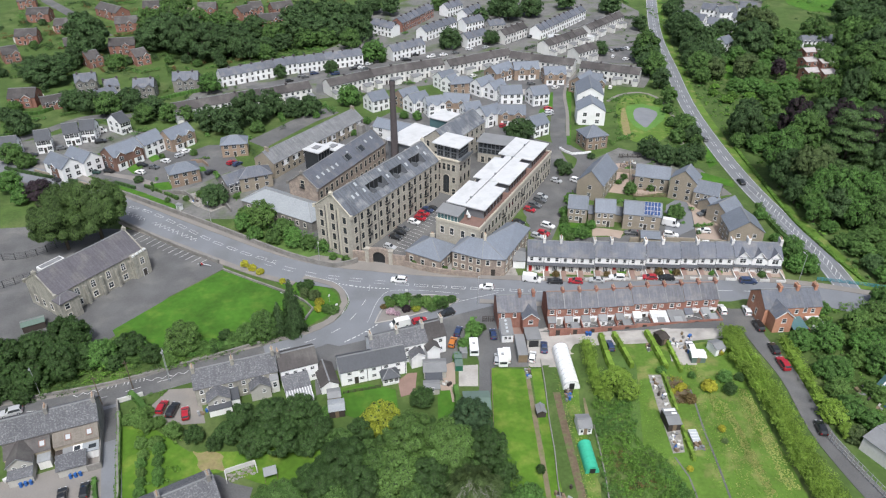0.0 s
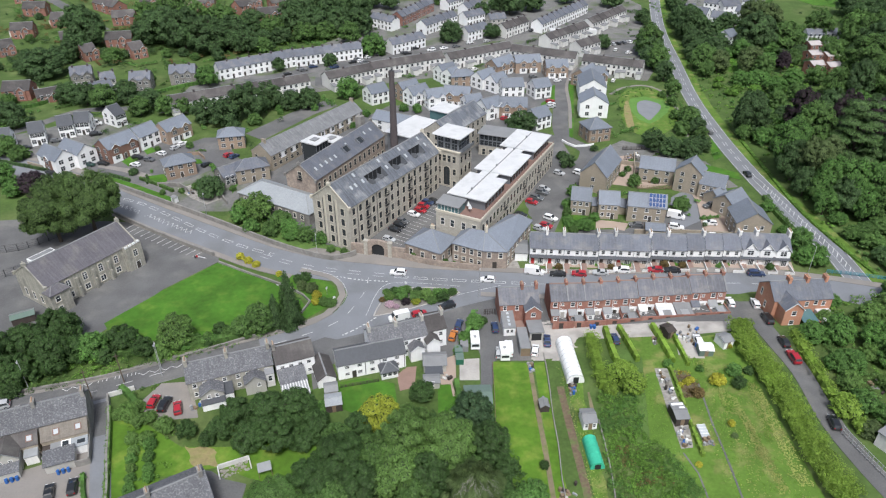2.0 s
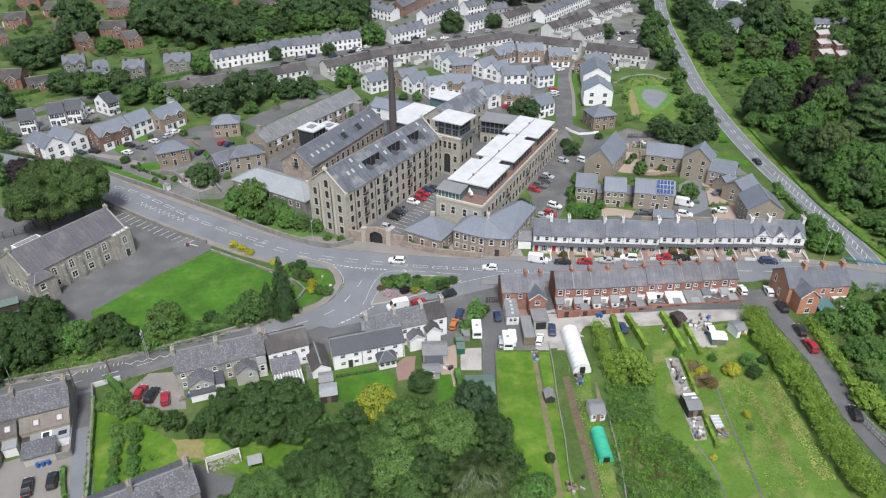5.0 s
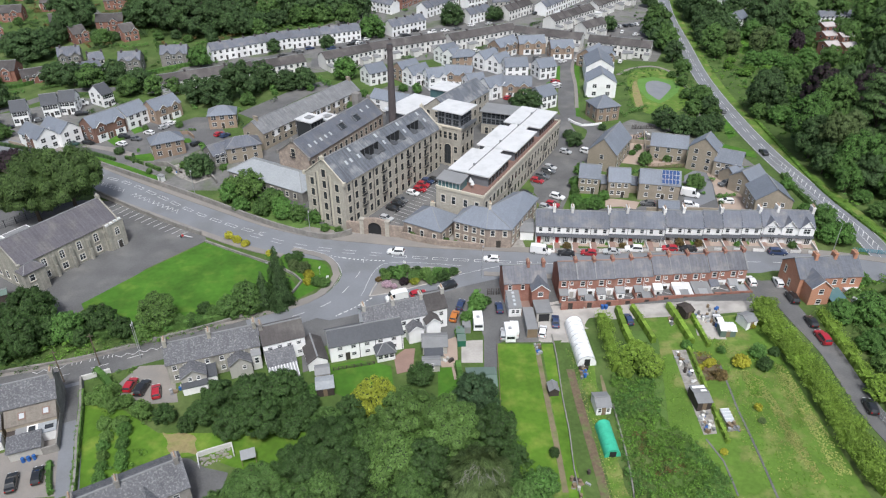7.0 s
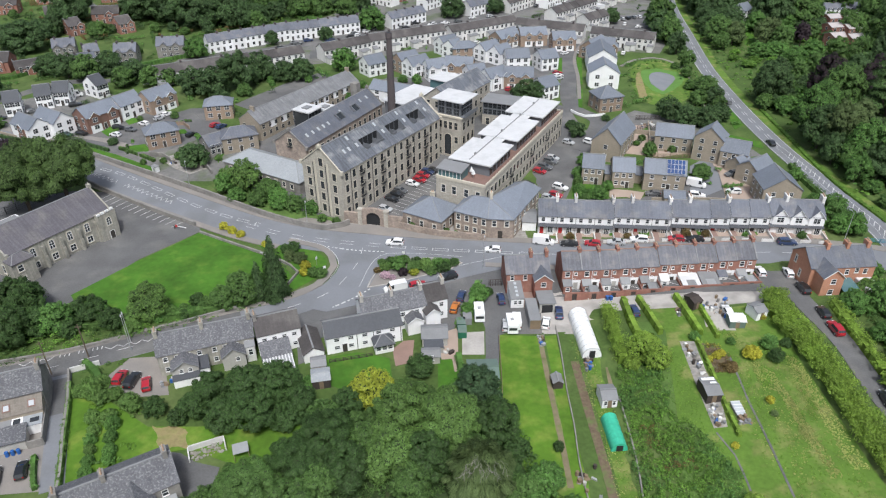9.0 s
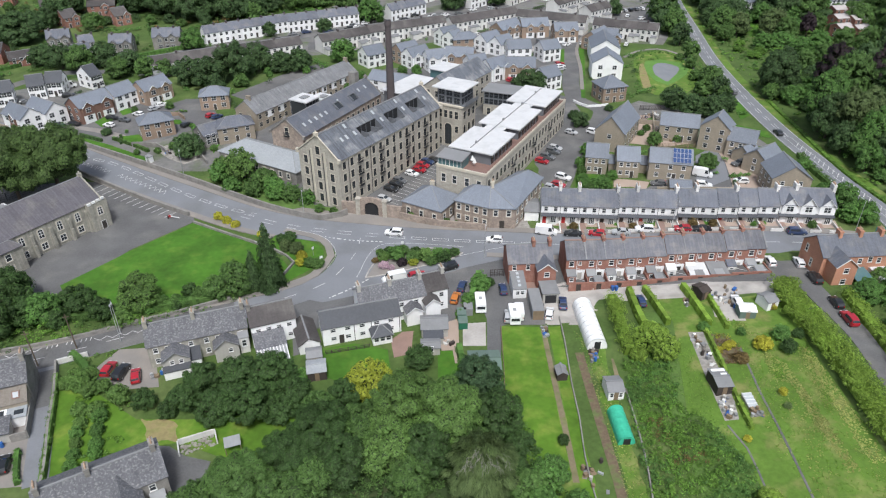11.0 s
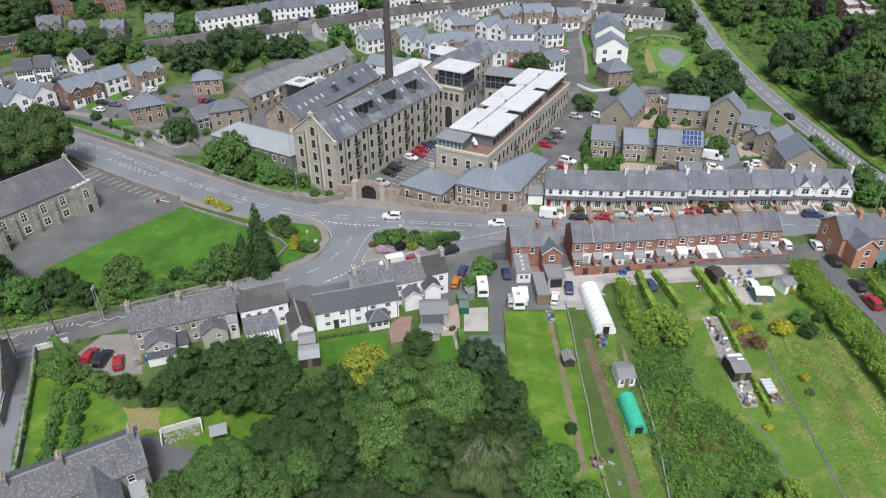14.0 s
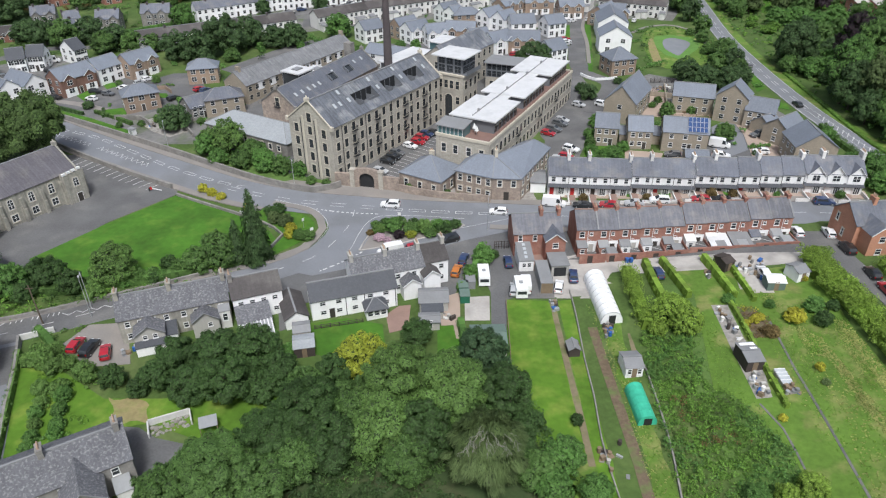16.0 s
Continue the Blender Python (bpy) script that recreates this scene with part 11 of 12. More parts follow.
thicket("copse_floor", [(-23.3, 101.2), (-10.5, 107.7), (9.5, 107.7), (16.3, 89.6), (18.7, 81.9), (-30.2, 81.9)], 0.4, 2.4, 1.3, (LEAF_DEEP, LEAF_OAK), "dark undergrowth below the copse", 0.3, 9, 18)
thicket("slope_scrub", [(-93.7, 357.7), (-70.5, 381.4), (-46.3, 391.4), (-49.4, 423.6), (-74.1, 405), (-110.9, 407.1), (-117, 367)], 0.3, 1.8, 0.12, (LEAF_OAK, LEAF_BRAMBLE), "scrubby growth above the terraces", 0.45, 12, 24)
thicket("lane_scrub", [(84.8, 129.3), (96.6, 139.4), (107.4, 146.2), (123.2, 147.5), (92.1, 94.1), (83.8, 95.6), (85.1, 110)], 0.2, 2.0, 0.45, (LEAF_BRAMBLE, LEAF_OAK), "rough growth beside the lane", 0.35, 14, 18)
thicket("pond_growth", [(78.5, 303.7), (86.8, 311.4), (104.6, 303.7), (103.9, 275.6), (96.2, 233), (80, 235.5), (91.1, 260.1), (99.3, 303.7), (79.9, 292.7), (71.4, 254.3), (70, 260.1)], 0.1, 1.0, 0.25, (LEAF_BRIGHT, LEAF_OAK), "rank growth round the pond", 0.40, 16, 18)
thicket("mill_bank", [(-68.3, 194.6), (-56.7, 187.8), (-42.1, 176.4), (-33.1, 173.3), (-35.9, 181.2), (-52.6, 194.6), (-65.2, 201)], 0.3, 2.0, 0.80, (LEAF_BRIGHT, LEAF_OAK), "shrubby bank below the mill", 0.35, 18, 18)
thicket("garden_growth", [(-72.6, 112), (-63.3, 116.6), (-59.1, 104.4), (-53.2, 101.2), (-54.1, 89.6), (-57.5, 88.3), (-66.5, 104.4)], 0.1, 1.0, 0.2, (LEAF_OAK, LEAF_BRAMBLE), "unkempt garden growth", 0.30, 20, 18)


# ---- parked vehicles ----
car("van", "white", 25.3, 160.5, -13, "parked on the main road", 0.10)
car("saloon", "black", 31.7, 159.2, 172, "parked on the main road", 0.10)
car("hatchback", "red", 37.5, 158.8, 169, "parked on the main road", 0.10)
car("saloon", "silver", 43.4, 158.7, 174, "parked on the main road", 0.10)
car("estate_car", "white", 49.2, 159.2, 173, "parked on the main road", 0.10)
car("hatchback", "red", 58.1, 158.4, 174, "parked on the main road", 0.10)
car("saloon", "black", 62.5, 157.7, 174, "parked on the main road", 0.10)
car("estate_car", "blue", 84.3, 155.1, -4, "parked on the main road", 0.10)
car("estate_car", "white", -12.6, 160.3, 174, "on the main road", 0.10)
car("hatchback", "white", 12.2, 156.9, 175, "on the main road", 0.10)
car("hatchback", "white", 78.6, 141.2, 84, "parked in the side lane", 0.10)
car("estate_car", "black", 78.6, 134.0, 88, "parked in the side lane", 0.10)
car("hatchback", "black", 78.7, 125.0, 88, "parked in the side lane", 0.10)
car("estate_car", "red", 78.6, 119.6, 92, "parked in the side lane", 0.10)
car("hatchback", "white", 72.5, 142.0, 89, "parked in the side lane", 0.10)
car("hatchback", "red", -62.7, 110.4, 87, "parked by the stone cottage", 0.10)
car("estate_car", "black", -60.0, 109.5, 86, "parked by the stone cottage", 0.10)
car("hatchback", "red", -56.9, 108.5, 110, "parked by the stone cottage", 0.10)
car("hatchback", "black", -3.0, 200.7, -30, "parked in the mill courtyard", 0.10)
car("hatchback", "blue", -5.1, 200.0, -30, "parked in the mill courtyard", 0.10)
car("hatchback", "red", -6.4, 197.8, -29, "parked in the mill courtyard", 0.10)
car("hatchback", "red", -7.4, 195.0, -29, "parked in the mill courtyard", 0.10)
car("hatchback", "white", -9.4, 192.6, -29, "parked in the mill courtyard", 0.10)
car("hatchback", "grey", -12.7, 188.5, -29, "parked in the mill courtyard", 0.10)
car("hatchback", "black", -13.6, 186.2, -28, "parked in the mill courtyard", 0.10)
car("hatchback", "black", -14.9, 183.5, -28, "parked in the mill courtyard", 0.10)
car("hatchback", "silver", -16.3, 178.0, -28, "parked in the mill courtyard", 0.10)
car("hatchback", "silver", 34.0, 208.5, -33, "parked beside the apartment range", 0.10)
car("estate_car", "grey", 33.0, 206.2, -33, "parked beside the apartment range", 0.10)
car("estate_car", "grey", 30.8, 202.6, -32, "parked beside the apartment range", 0.10)
car("hatchback", "red", 28.9, 200.1, -32, "parked beside the apartment range", 0.10)
car("hatchback", "black", 24.6, 192.2, -30, "parked beside the apartment range", 0.10)
car("estate_car", "white", 33.7, 189.6, -33, "parked beside the apartment range", 0.10)
car("hatchback", "red", 31.8, 185.4, -32, "parked beside the apartment range", 0.10)
car("hatchback", "silver", 29.6, 183.9, -32, "parked beside the apartment range", 0.10)
car("hatchback", "silver", 40.5, 219.4, -35, "parked beside the apartment range", 0.10)
car("estate_car", "white", 47.5, 219.0, -36, "parked beside the apartment range", 0.10)
car("van", "white", 71.9, 186.9, -23, "parked in the stone court", 0.10)
car("estate_car", "white", 70.1, 180.4, -16, "parked in the stone court", 0.10)
car("estate_car", "grey", 84.6, 193.7, -161, "parked in the stone court", 0.10)
car("hatchback", "white", 81.0, 182.5, 174, "parked in the stone court", 0.10)
car("hatchback", "white", 79.9, 175.4, -21, "parked in the stone court", 0.10)
car("hatchback", "grey", 58.6, 182.9, 174, "parked in the stone court", 0.10)
car("hatchback", "blue", 12.8, 136.0, 93, "parked behind the houses", 0.10)
car("hatchback", "silver", 13.2, 126.4, 84, "parked behind the houses", 0.10)
car("van", "white", 15.5, 127.7, 89, "parked behind the houses", 0.10)
car("saloon", "blue", 25.1, 130.8, 85, "parked behind the houses", 0.10)
car("hatchback", "white", 21.8, 127.3, 78, "parked behind the houses", 0.10)
car("hatchback", "blue", 41.1, 129.9, 93, "parked behind the houses", 0.10)
car("hatchback", "blue", 3.9, 137.1, 77, "parked behind the houses", 0.10)
car("hatchback", "orange", 2.4, 132.8, 76, "parked behind the houses", 0.10)
car("hatchback", "white", 59.5, 126.5, 89, "parked behind the houses", 0.10)
car("van", "white", -11.2, 139.9, -160, "parked on the slip road", 0.10)
car("hatchback", "red", -6.1, 141.5, 21, "parked on the slip road", 0.10)
car("estate_car", "black", 0.9, 144.7, -156, "parked on the slip road", 0.10)
car("hatchback", "black", -112.0, 232.1, -12, "parked in the estate", 0.10)
car("hatchback", "white", -104.4, 235.3, 157, "parked in the estate", 0.10)
car("hatchback", "silver", -100.6, 240.1, 53, "parked in the estate", 0.10)
car("hatchback", "white", -99.1, 243.6, 45, "parked in the estate", 0.10)
car("hatchback", "grey", -107.1, 230.3, -14, "parked in the estate", 0.10)
car("hatchback", "white", -110.7, 226.4, 158, "parked in the estate", 0.10)
car("hatchback", "black", -122.4, 227.2, -13, "parked in the estate", 0.10)
car("hatchback", "black", -85.1, 226.4, 56, "parked in the estate", 0.10)
car("hatchback", "red", -79.2, 234.0, 57, "parked in the estate", 0.10)
car("hatchback", "blue", -76.8, 233.0, 56, "parked in the estate", 0.10)
car("hatchback", "grey", -77.7, 265.9, -132, "parked in the estate", 0.10)
car("hatchback", "green", -127.2, 226.4, -9, "parked in the estate", 0.10)
car("hatchback", "black", -138.7, 220.8, 149, "parked in the estate", 0.10)
car("hatchback", "grey", 42.8, 323.2, 25, "parked in the street", 0.10)
car("hatchback", "white", 53.8, 317.5, 38, "parked in the street", 0.10)
car("hatchback", "white", 61.3, 319.1, 38, "parked in the street", 0.10)
car("hatchback", "red", 46.6, 289.6, 28, "parked in the street", 0.10)
car("hatchback", "silver", 46.2, 282.7, 27, "parked in the street", 0.10)
car("hatchback", "white", 46.6, 286.1, 27, "parked in the street", 0.10)
car("hatchback", "red", 25.1, 269.6, 50, "parked in the street", 0.10)
car("hatchback", "white", 15.2, 334.0, 47, "parked in the street", 0.10)
car("hatchback", "white", 0.2, 280.7, 54, "parked in the street", 0.10)
car("hatchback", "white", 80.0, 317.5, 68, "parked in the street", 0.10)
car("hatchback", "white", 97.2, 360.5, 33, "parked in the street", 0.10)
car("hatchback", "white", 91.2, 365.1, 68, "parked in the street", 0.10)
car("hatchback", "white", -41.8, 346.9, 28, "parked in the street", 0.10)
car("hatchback", "grey", -68.6, 333.1, 29, "parked in the street", 0.10)
car("hatchback", "black", -75.3, 327.3, 34, "parked in the street", 0.10)
car("hatchback", "grey", -20.7, 360.5, 30, "parked in the street", 0.10)
car("hatchback", "black", -46.0, 345.2, -150, "parked in the street", 0.10)
car("hatchback", "white", 14.3, 377.6, 27, "parked in the street", 0.10)
car("hatchback", "silver", 23.8, 380.5, 42, "parked in the street", 0.10)
car("hatchback", "black", -70.0, 88.0, 109, "parked in the concrete yard", 0.10)
car("saloon", "black", -73.7, 86.5, 111, "parked in the concrete yard", 0.10)
car("estate_car", "silver", -95.5, 108.8, -157, "on the side road", 0.10)
car("hatchback", "black", 78.1, 99.9, 82, "parked at the lane edge", 0.10)
car("saloon", "black", 105.2, 216.6, 91, "on the far road", 0.10)
car("hatchback", "grey", 104.9, 254.6, 86, "on the far road", 0.10)


for x, y, turn, style, colour in ((-123.7, 231.4, -12, "hatchback", "grey"), (-140.6, 262.8, 25, "van", "white"), (-157, 240, 20, "saloon", "black"), (-148.6, 246.4, 24, "hatchback", "grey"), (-136, 252.6, 22, "estate_car", "black")):
    car(style, colour, x, y, turn, "parked in the estate")
rng = random.Random(12)
for off, first, last, odds in ((2.9, 0.04, 0.8, 0.42), (-2.9, 0.1, 0.8, 0.36)):
    line = smooth_line(ROAD_ROW, 6.5)
    for a, b in zip(line[int(len(line) * first):int(len(line) * last)], line[int(len(line) * first) + 1:]):
        if rng.random() < odds:
            t = (b - a).normalized()
            car(rng.choice(["hatchback", "estate_car", "saloon"]), rng.choice(["white", "silver", "grey", "black", "red", "blue"]), a.x - t.y * off, a.y + t.x * off, math.degrees(math.atan2(t.y, t.x)) + rng.choice([0, 180]), "parked along the terraced street")
for i in range(5):
    car("hatchback", ["white", "silver", "black", "grey", "white"][i], 88.5 + 3.2 * i, 373.5 + 1.3 * i, 112, "parked in the garage court")


# ---- boundary walls, fences and rails ----
def wall_line(name, pts, height, mat, label, half=0.25, cap=None):
    w = strip(name, pts, half, -half, height, mat, label, "wall", thick=height + 0.3)
    if cap:
        strip(name + "_coping", pts, half + 0.08, -half - 0.08, height + 0.1, cap, label + " coping", "wall", thick=0.14)
    return w


wall_line("wall_mill_road", [(-112, 211.5), (-87, 197.6), (-69.3, 187.4), (-54.8, 178.4), (-43, 171.8), (-31.5, 167.6), (-25.4, 170.6)], 1.7, STONE_GREY, "old grey stone roadside wall")
wall_line("wall_mill_lodge", [(-12.4, 168.9), (-4.0, 165.2), (2.5, 163.6), (10.7, 162.2)], 1.9, STONE_BROWN, "old brown stone roadside wall")
wall_line("wall_church", [(-109, 196.0), (-85.4, 180.6), (-66.6, 169.8)], 1.3, STONE_GREY, "low grey stone car park wall")
wall_line("wall_green", [(-64.3, 166.2), (-54.0, 160.4), (-41.5, 153.4), (-35.0, 147.2), (-36.4, 142.4)], 0.7, STONE_GREY, "low curved stone wall round the lawn", 0.2)
wall_line("wall_low_road", [(-112, 107.5), (-93, 113.6), (-77, 118.4), (-62, 125.0), (-46, 133.0)], 0.9, STONE_GREY, "low stone wall along the side road", 0.2)
wall_line("wall_lane_left", [(-73.4, 112.2), (-69.8, 104.2), (-66.8, 96), (-63.0, 86.9), (-61.0, 80.0)], 1.3, STONE_GREY, "old grey stone garden wall along the lane", 0.2)
wall_line("wall_lane_corner", [(-73.4, 112.3), (-68.5, 114.6)], 1.2, RENDER_CREAM, "pale rendered corner wall", 0.15)
wall_line("wall_plots", [(32.6, 105.0), (32.6, 97.5), (32.2, 88.0), (31.0, 78.0)], 0.5, STONE_GREY, "low broken concrete plot wall", 0.12)
wall_line("wall_garden", GARDEN_EDGE, 0.35, STONE_GREY, "low concrete garden wall", 0.1)
wall_line("wall_estate", [(-150.0, 227.8), (-131.0, 219.6), (-121.0, 214.8)], 1.1, STONE_TAN, "low tan brick wall along the road", 0.2)
wall_line("wall_stone_court", [(57.0, 178.4), (74.0, 176.4), (86.0, 174.8)], 1.8, STONE_TAN, "tan stone court wall", 0.2)
wall_line("wall_white_estate", [(45.6, 247.0), (49.6, 241.5), (57.0, 243.0)], 0.8, RENDER_WHITE, "low white estate wall", 0.2)


def fence(name, pts, height, mat, label, gap=2.4, rails=(0.4, 0.9), mesh=False):
    """Posts along a line with rails between them; each post and rail is a part."""
    line = smooth_line(pts, gap)
    ob = thing(name, line[0].x, line[0].y, 0, label, "fence")
    base = ob.matrix_basis.translation
    post = shared(("post", height, mat.name), lambda: Shape().box(-0.06, 0.06, -0.06, 0.06, -0.3, height).mesh("post", mat))
    for p in line:
        part("post", post, ob, at=pose(p.x - base.x, p.y - base.y, land(p.x, p.y) - base.z))
    for zr in rails:
        s = Shape().tube([(a.x - base.x, a.y - base.y, land(a.x, a.y) - base.z + zr * height) for a in line], 0.05 if not mesh else 0.03)
        part("rail", s.mesh("rail", mat), ob)
    return ob


wall_line("wall_estate_court", [(-94.6, 234.9), (-90.5, 235.3), (-87.4, 231.7)], 1.3, BRICK_TAN, "curved tan brick estate wall", 0.15)
wall_line("wall_lodge_yard", [(-97.5, 211.6), (-89.6, 211.2), (-84.6, 206)], 1.5, STONE_GREY, "old grey stone yard wall", 0.2)
wall_line("wall_lodge_yard", [(-78, 210), (-73.5, 204), (-70.6, 199.6)], 1.4, STONE_GREY, "old grey stone yard wall", 0.2)
fence("blue_rail", [(104.0, 156.4), (112, 154.6), (121.5, 152.0), (135, 148.5), (150, 144.5)], 1.1, TEAL_PAINT, "blue-painted bridge railing beside the road", 2.0, (0.25, 0.5, 0.75, 1.0))
fence("school_fence", [(-137, 171), (-125, 172.5), (-117, 180), (-112, 187)], 2.4, IRON, "dark mesh playground fence", 2.5, (0.1, 0.35, 0.6, 0.85, 1.0), True)
fence("school_fence", [(-146, 146), (-131, 152), (-118, 161.5)], 2.4, IRON, "dark mesh playground fence", 2.5, (0.1, 0.35, 0.6, 0.85, 1.0), True)
fence("garden_fence", [(11.4, 122.6), (11.2, 112.0), (10.9, 104.0)], 1.2, TIMBER, "weathered timber lawn fence", 2.0)
fence("lawn_fence", [(-22.8, 115.2), (-18.6, 116.2), (-14.5, 117.2)], 1.0, TIMBER_DARK, "dark timber fence below the white cottage", 1.2, (0.2, 0.5, 0.85))
for pts in COURT_WALLS:
    wall_line("wall_court", pts, 1.6, STONE_TAN, "tan stone garden wall of the court", 0.15)
fence("court_fence", [(66.9, 238.5), (75.1, 238.3)], 1.7, TIMBER_DARK, "dark boarded garden fence of the court", 1.4, (0.15, 0.3, 0.45, 0.6, 0.75, 0.95))
fence("court_fence", [(65.4, 229.7), (72.4, 228.5)], 1.7, TIMBER_DARK, "dark boarded garden fence of the court", 1.4, (0.15, 0.3, 0.45, 0.6, 0.75, 0.95))
fence("court_fence", [(64.8, 206.9), (70, 206.4), (76.8, 206.2)], 1.6, TIMBER, "weathered boarded garden fence of the court", 1.4, (0.15, 0.3, 0.45, 0.6, 0.75, 0.95))
fence("compound_fence", [(78.5, 97.5), (80.3, 90), (82.5, 82.0)], 2.2, GALV, "galvanised palisade compound fence", 1.0, (0.2, 0.55, 0.95))
fence("dark_fence", [(10.4, 141.8), (13.4, 142.0)], 1.9, TIMBER_DARK, "black boarded yard fence", 0.5, (0.3, 0.6, 0.95))


# ---- lamps and poles ----
def street_lamp(x, y, turn, height=8.0):
    ob = thing("street_lamp", x, y, turn, "grey steel street lamp with a short arm", "street lamp", "street lamps")
    part("column", shared(("lamp_col", height), lambda: Shape().cyl(0, 0, -0.2, 1.2, 0.11, 0.1, 8).cyl(0, 0, 1.2, height, 0.08, 0.05, 8).mesh("column", GALV)), ob)
    part("arm", shared(("lamp_arm", height), lambda: Shape().rod((0, 0, height - 0.1), (0.9, 0, height + 0.15), 0.04).mesh("arm", GALV)), ob)
    part("lantern", shared(("lantern", height), lambda: Shape().box(0.8, 1.5, -0.14, 0.14, height + 0.08, height + 0.22).box(0.85, 1.45, -0.11, 0.11, height + 0.04, height + 0.08, 1).mesh("lantern", GALV, LAMP_CLEAR)), ob)


for x, y, turn in ((-36.5, 169.4, -70), (9.4, 149.6, 80), (99.4, 156.9, 110), (-92.6, 115.3, -60), (-65.2, 121.7, -60), (-64.0, 119.0, 120), (56.0, 159.6, -90), (-75.5, 193.0, -60), (-40.8, 143.0, 150)):
    street_lamp(x, y, turn)
for x, y in ((-76.8, 111.8), (-71.8, 116.9)):
    ob = thing("telegraph_pole", x, y, 10, "dark wooden telegraph pole beside the road", "pole", "telegraph poles")
    part("pole", shared("tele", lambda: Shape().cyl(0, 0, -0.3, 8.4, 0.15, 0.1, 8).mesh("pole", POLE_WOOD)), ob)
    part("crossarm", shared("cross", lambda: Shape().box(-0.6, 0.6, -0.05, 0.05, 7.7, 7.82).mesh("crossarm", POLE_WOOD)), ob)
for x, y, turn in ((-28.4, 146.5, 30), (-10.0, 153.0, -10), (-31.0, 150.5, 60)):
    ob = thing("road_sign", x, y, turn, "small road sign on a grey post", "sign", "road signs")
    part("post", shared("sign_post", lambda: Shape().cyl(0, 0, -0.2, 2.6, 0.04, 0.04, 6).mesh("post", GALV)), ob)
    part("plate", shared("sign_plate", lambda: Shape().box(-0.35, 0.35, -0.05, -0.03, 1.9, 2.6).mesh("plate", WHITE_TRIM)), ob, "white sign plate")


# ---- garden buildings ----
def shed(name, x, y, turn, w, d, low, high, wall, roof, label, z=None):
    ob = thing(name, x, y, turn, label, "shed", z=z)
    part("wall", gable_walls(w, d, low, high, wall, 0.4), ob)
    part("roof", gable_roof(w, d, low, high, roof, 0.15, 0.15, 0.08, roof), ob)
    part("door", Shape().box(-0.4, 0.4, -d / 2 - 0.04, -d / 2 + 0.01, 0, 1.85).mesh("door", TIMBER), ob)
    return ob


def tunnel(name, x, y, turn, length, width, height, mat, label, hoops, end_mat):
    """A hooped tunnel: a skin sagging a little between its hoops, closed ends and a doorway."""
    ob = thing(name, x, y, turn, label, "tunnel")
    s = Shape()
    n, m = 14, hoops * 4
    grid = []
    for j in range(m + 1):
        sag = 1 - 0.035 * abs(math.sin(math.pi * j / 4))
        row = []
        for i in range(n + 1):
            a = math.pi * i / n
            c, q = math.cos(a), math.sin(a)
            row.append((-c * width / 2 * (0.97 + 0.03 * q), -length / 2 + length * j / m, (q ** 0.75 if q > 0 else 0) * height * sag))
        grid.append(row)
    for a, b in zip(grid, grid[1:]):
        for i in range(n):
            s.face([a[i], a[i + 1], b[i + 1], b[i]][::-1])
    part("cover", s.mesh("cover", mat), ob)
    for k, row in ((0, grid[0]), (1, grid[-1])):
        e = Shape().face(row if k else row[::-1])
        part("end_panel", e.mesh("end_panel", end_mat), ob)
    part("doorway", Shape().box(-0.6, 0.6, -length / 2 - 0.04, -length / 2 - 0.01, 0, height * 0.72).mesh("doorway", IRON), ob)
    for j in range(hoops + 1):
        h = Shape().tube(grid[j * 4], 0.04)
        part("hoop", h.mesh("hoop", GALV if mat is SHEET_WHITE else SHEET_GREEN), ob)
    return ob


tunnel("polytunnel", 29.3, 123.2, 3.0, 13.6, 4.0, 2.6, SHEET_WHITE, "long white plastic polytunnel in a garden plot", 9, SHEET_WHITE)
tunnel("green_tunnel", 29.8, 96.0, 3.0, 7.2, 2.9, 1.9, SHEET_GREEN, "turquoise green netted garden tunnel", 5, SHEET_GREEN)
ob = shed("summer_house", 30.2, 104.6, 4, 2.8, 4.0, 2.0, 2.7, RENDER_WHITE, FELT, "small white-fronted summer house with a grey roof")
windows(ob, [(-0.8, 0.7), (0.8, 0.7)], 0.7, 1.1, "plain", 0, -2.0)
shed("garden_shed", 21.6, 109.0, 94, 2.4, 1.9, 1.5, 2.1, TIMBER_DARK, FELT, "dark timber garden shed with a felt roof")
shed("long_shed", 7.5, 110.9, 2, 5.8, 5.8, 2.1, 2.9, RENDER_GREY, FELT_GREEN, "wide garage with a green felt roof", z=1.0)
shed("white_shed", 59.9, 122.9, -4, 3.1, 2.9, 1.7, 2.1, FELT_GREEN, SHEET_WHITE, "green shed with a white sheet roof")

shed("white_store", 65.0, 125.4, 18, 2.5, 3.4, 2.0, 2.6, RENDER_WHITE, FELT, "white-fronted garden store with a grey roof")
ob = shed("long_black_shed", 48.5, 103.9, 4, 2.7, 4.6, 2.0, 2.4, TIMBER_DARK, FELT, "dark patched shed with mixed grey and white sheets")
for x0, x1, y0, y1 in ((-1.2, 1.2, 1.2, 1.8), (0.1, 1.2, 0.1, 0.7)):
    part("patch", Shape().slab((x0, y0, 2.42), (x1, y0, 2.42), (x1, y1, 2.46), (x0, y1, 2.46), 0.05).mesh("patch", SHEET_WHITE), ob, "white roof sheet")
shed("black_hut", 53.4, 130.2, 25, 2.2, 3.2, 2.0, 2.5, TIMBER_DARK, TIMBER_DARK, "weathered black timber hut")
ob = thing("cold_frame", 52.1, 99.3, 4, "pale glazed cold frame among clutter", "cold frame")
part("frame", Shape().box(-0.85, 0.85, -1.5, 1.5, 0, 0.5).mesh("frame", RENDER_GREY), ob)
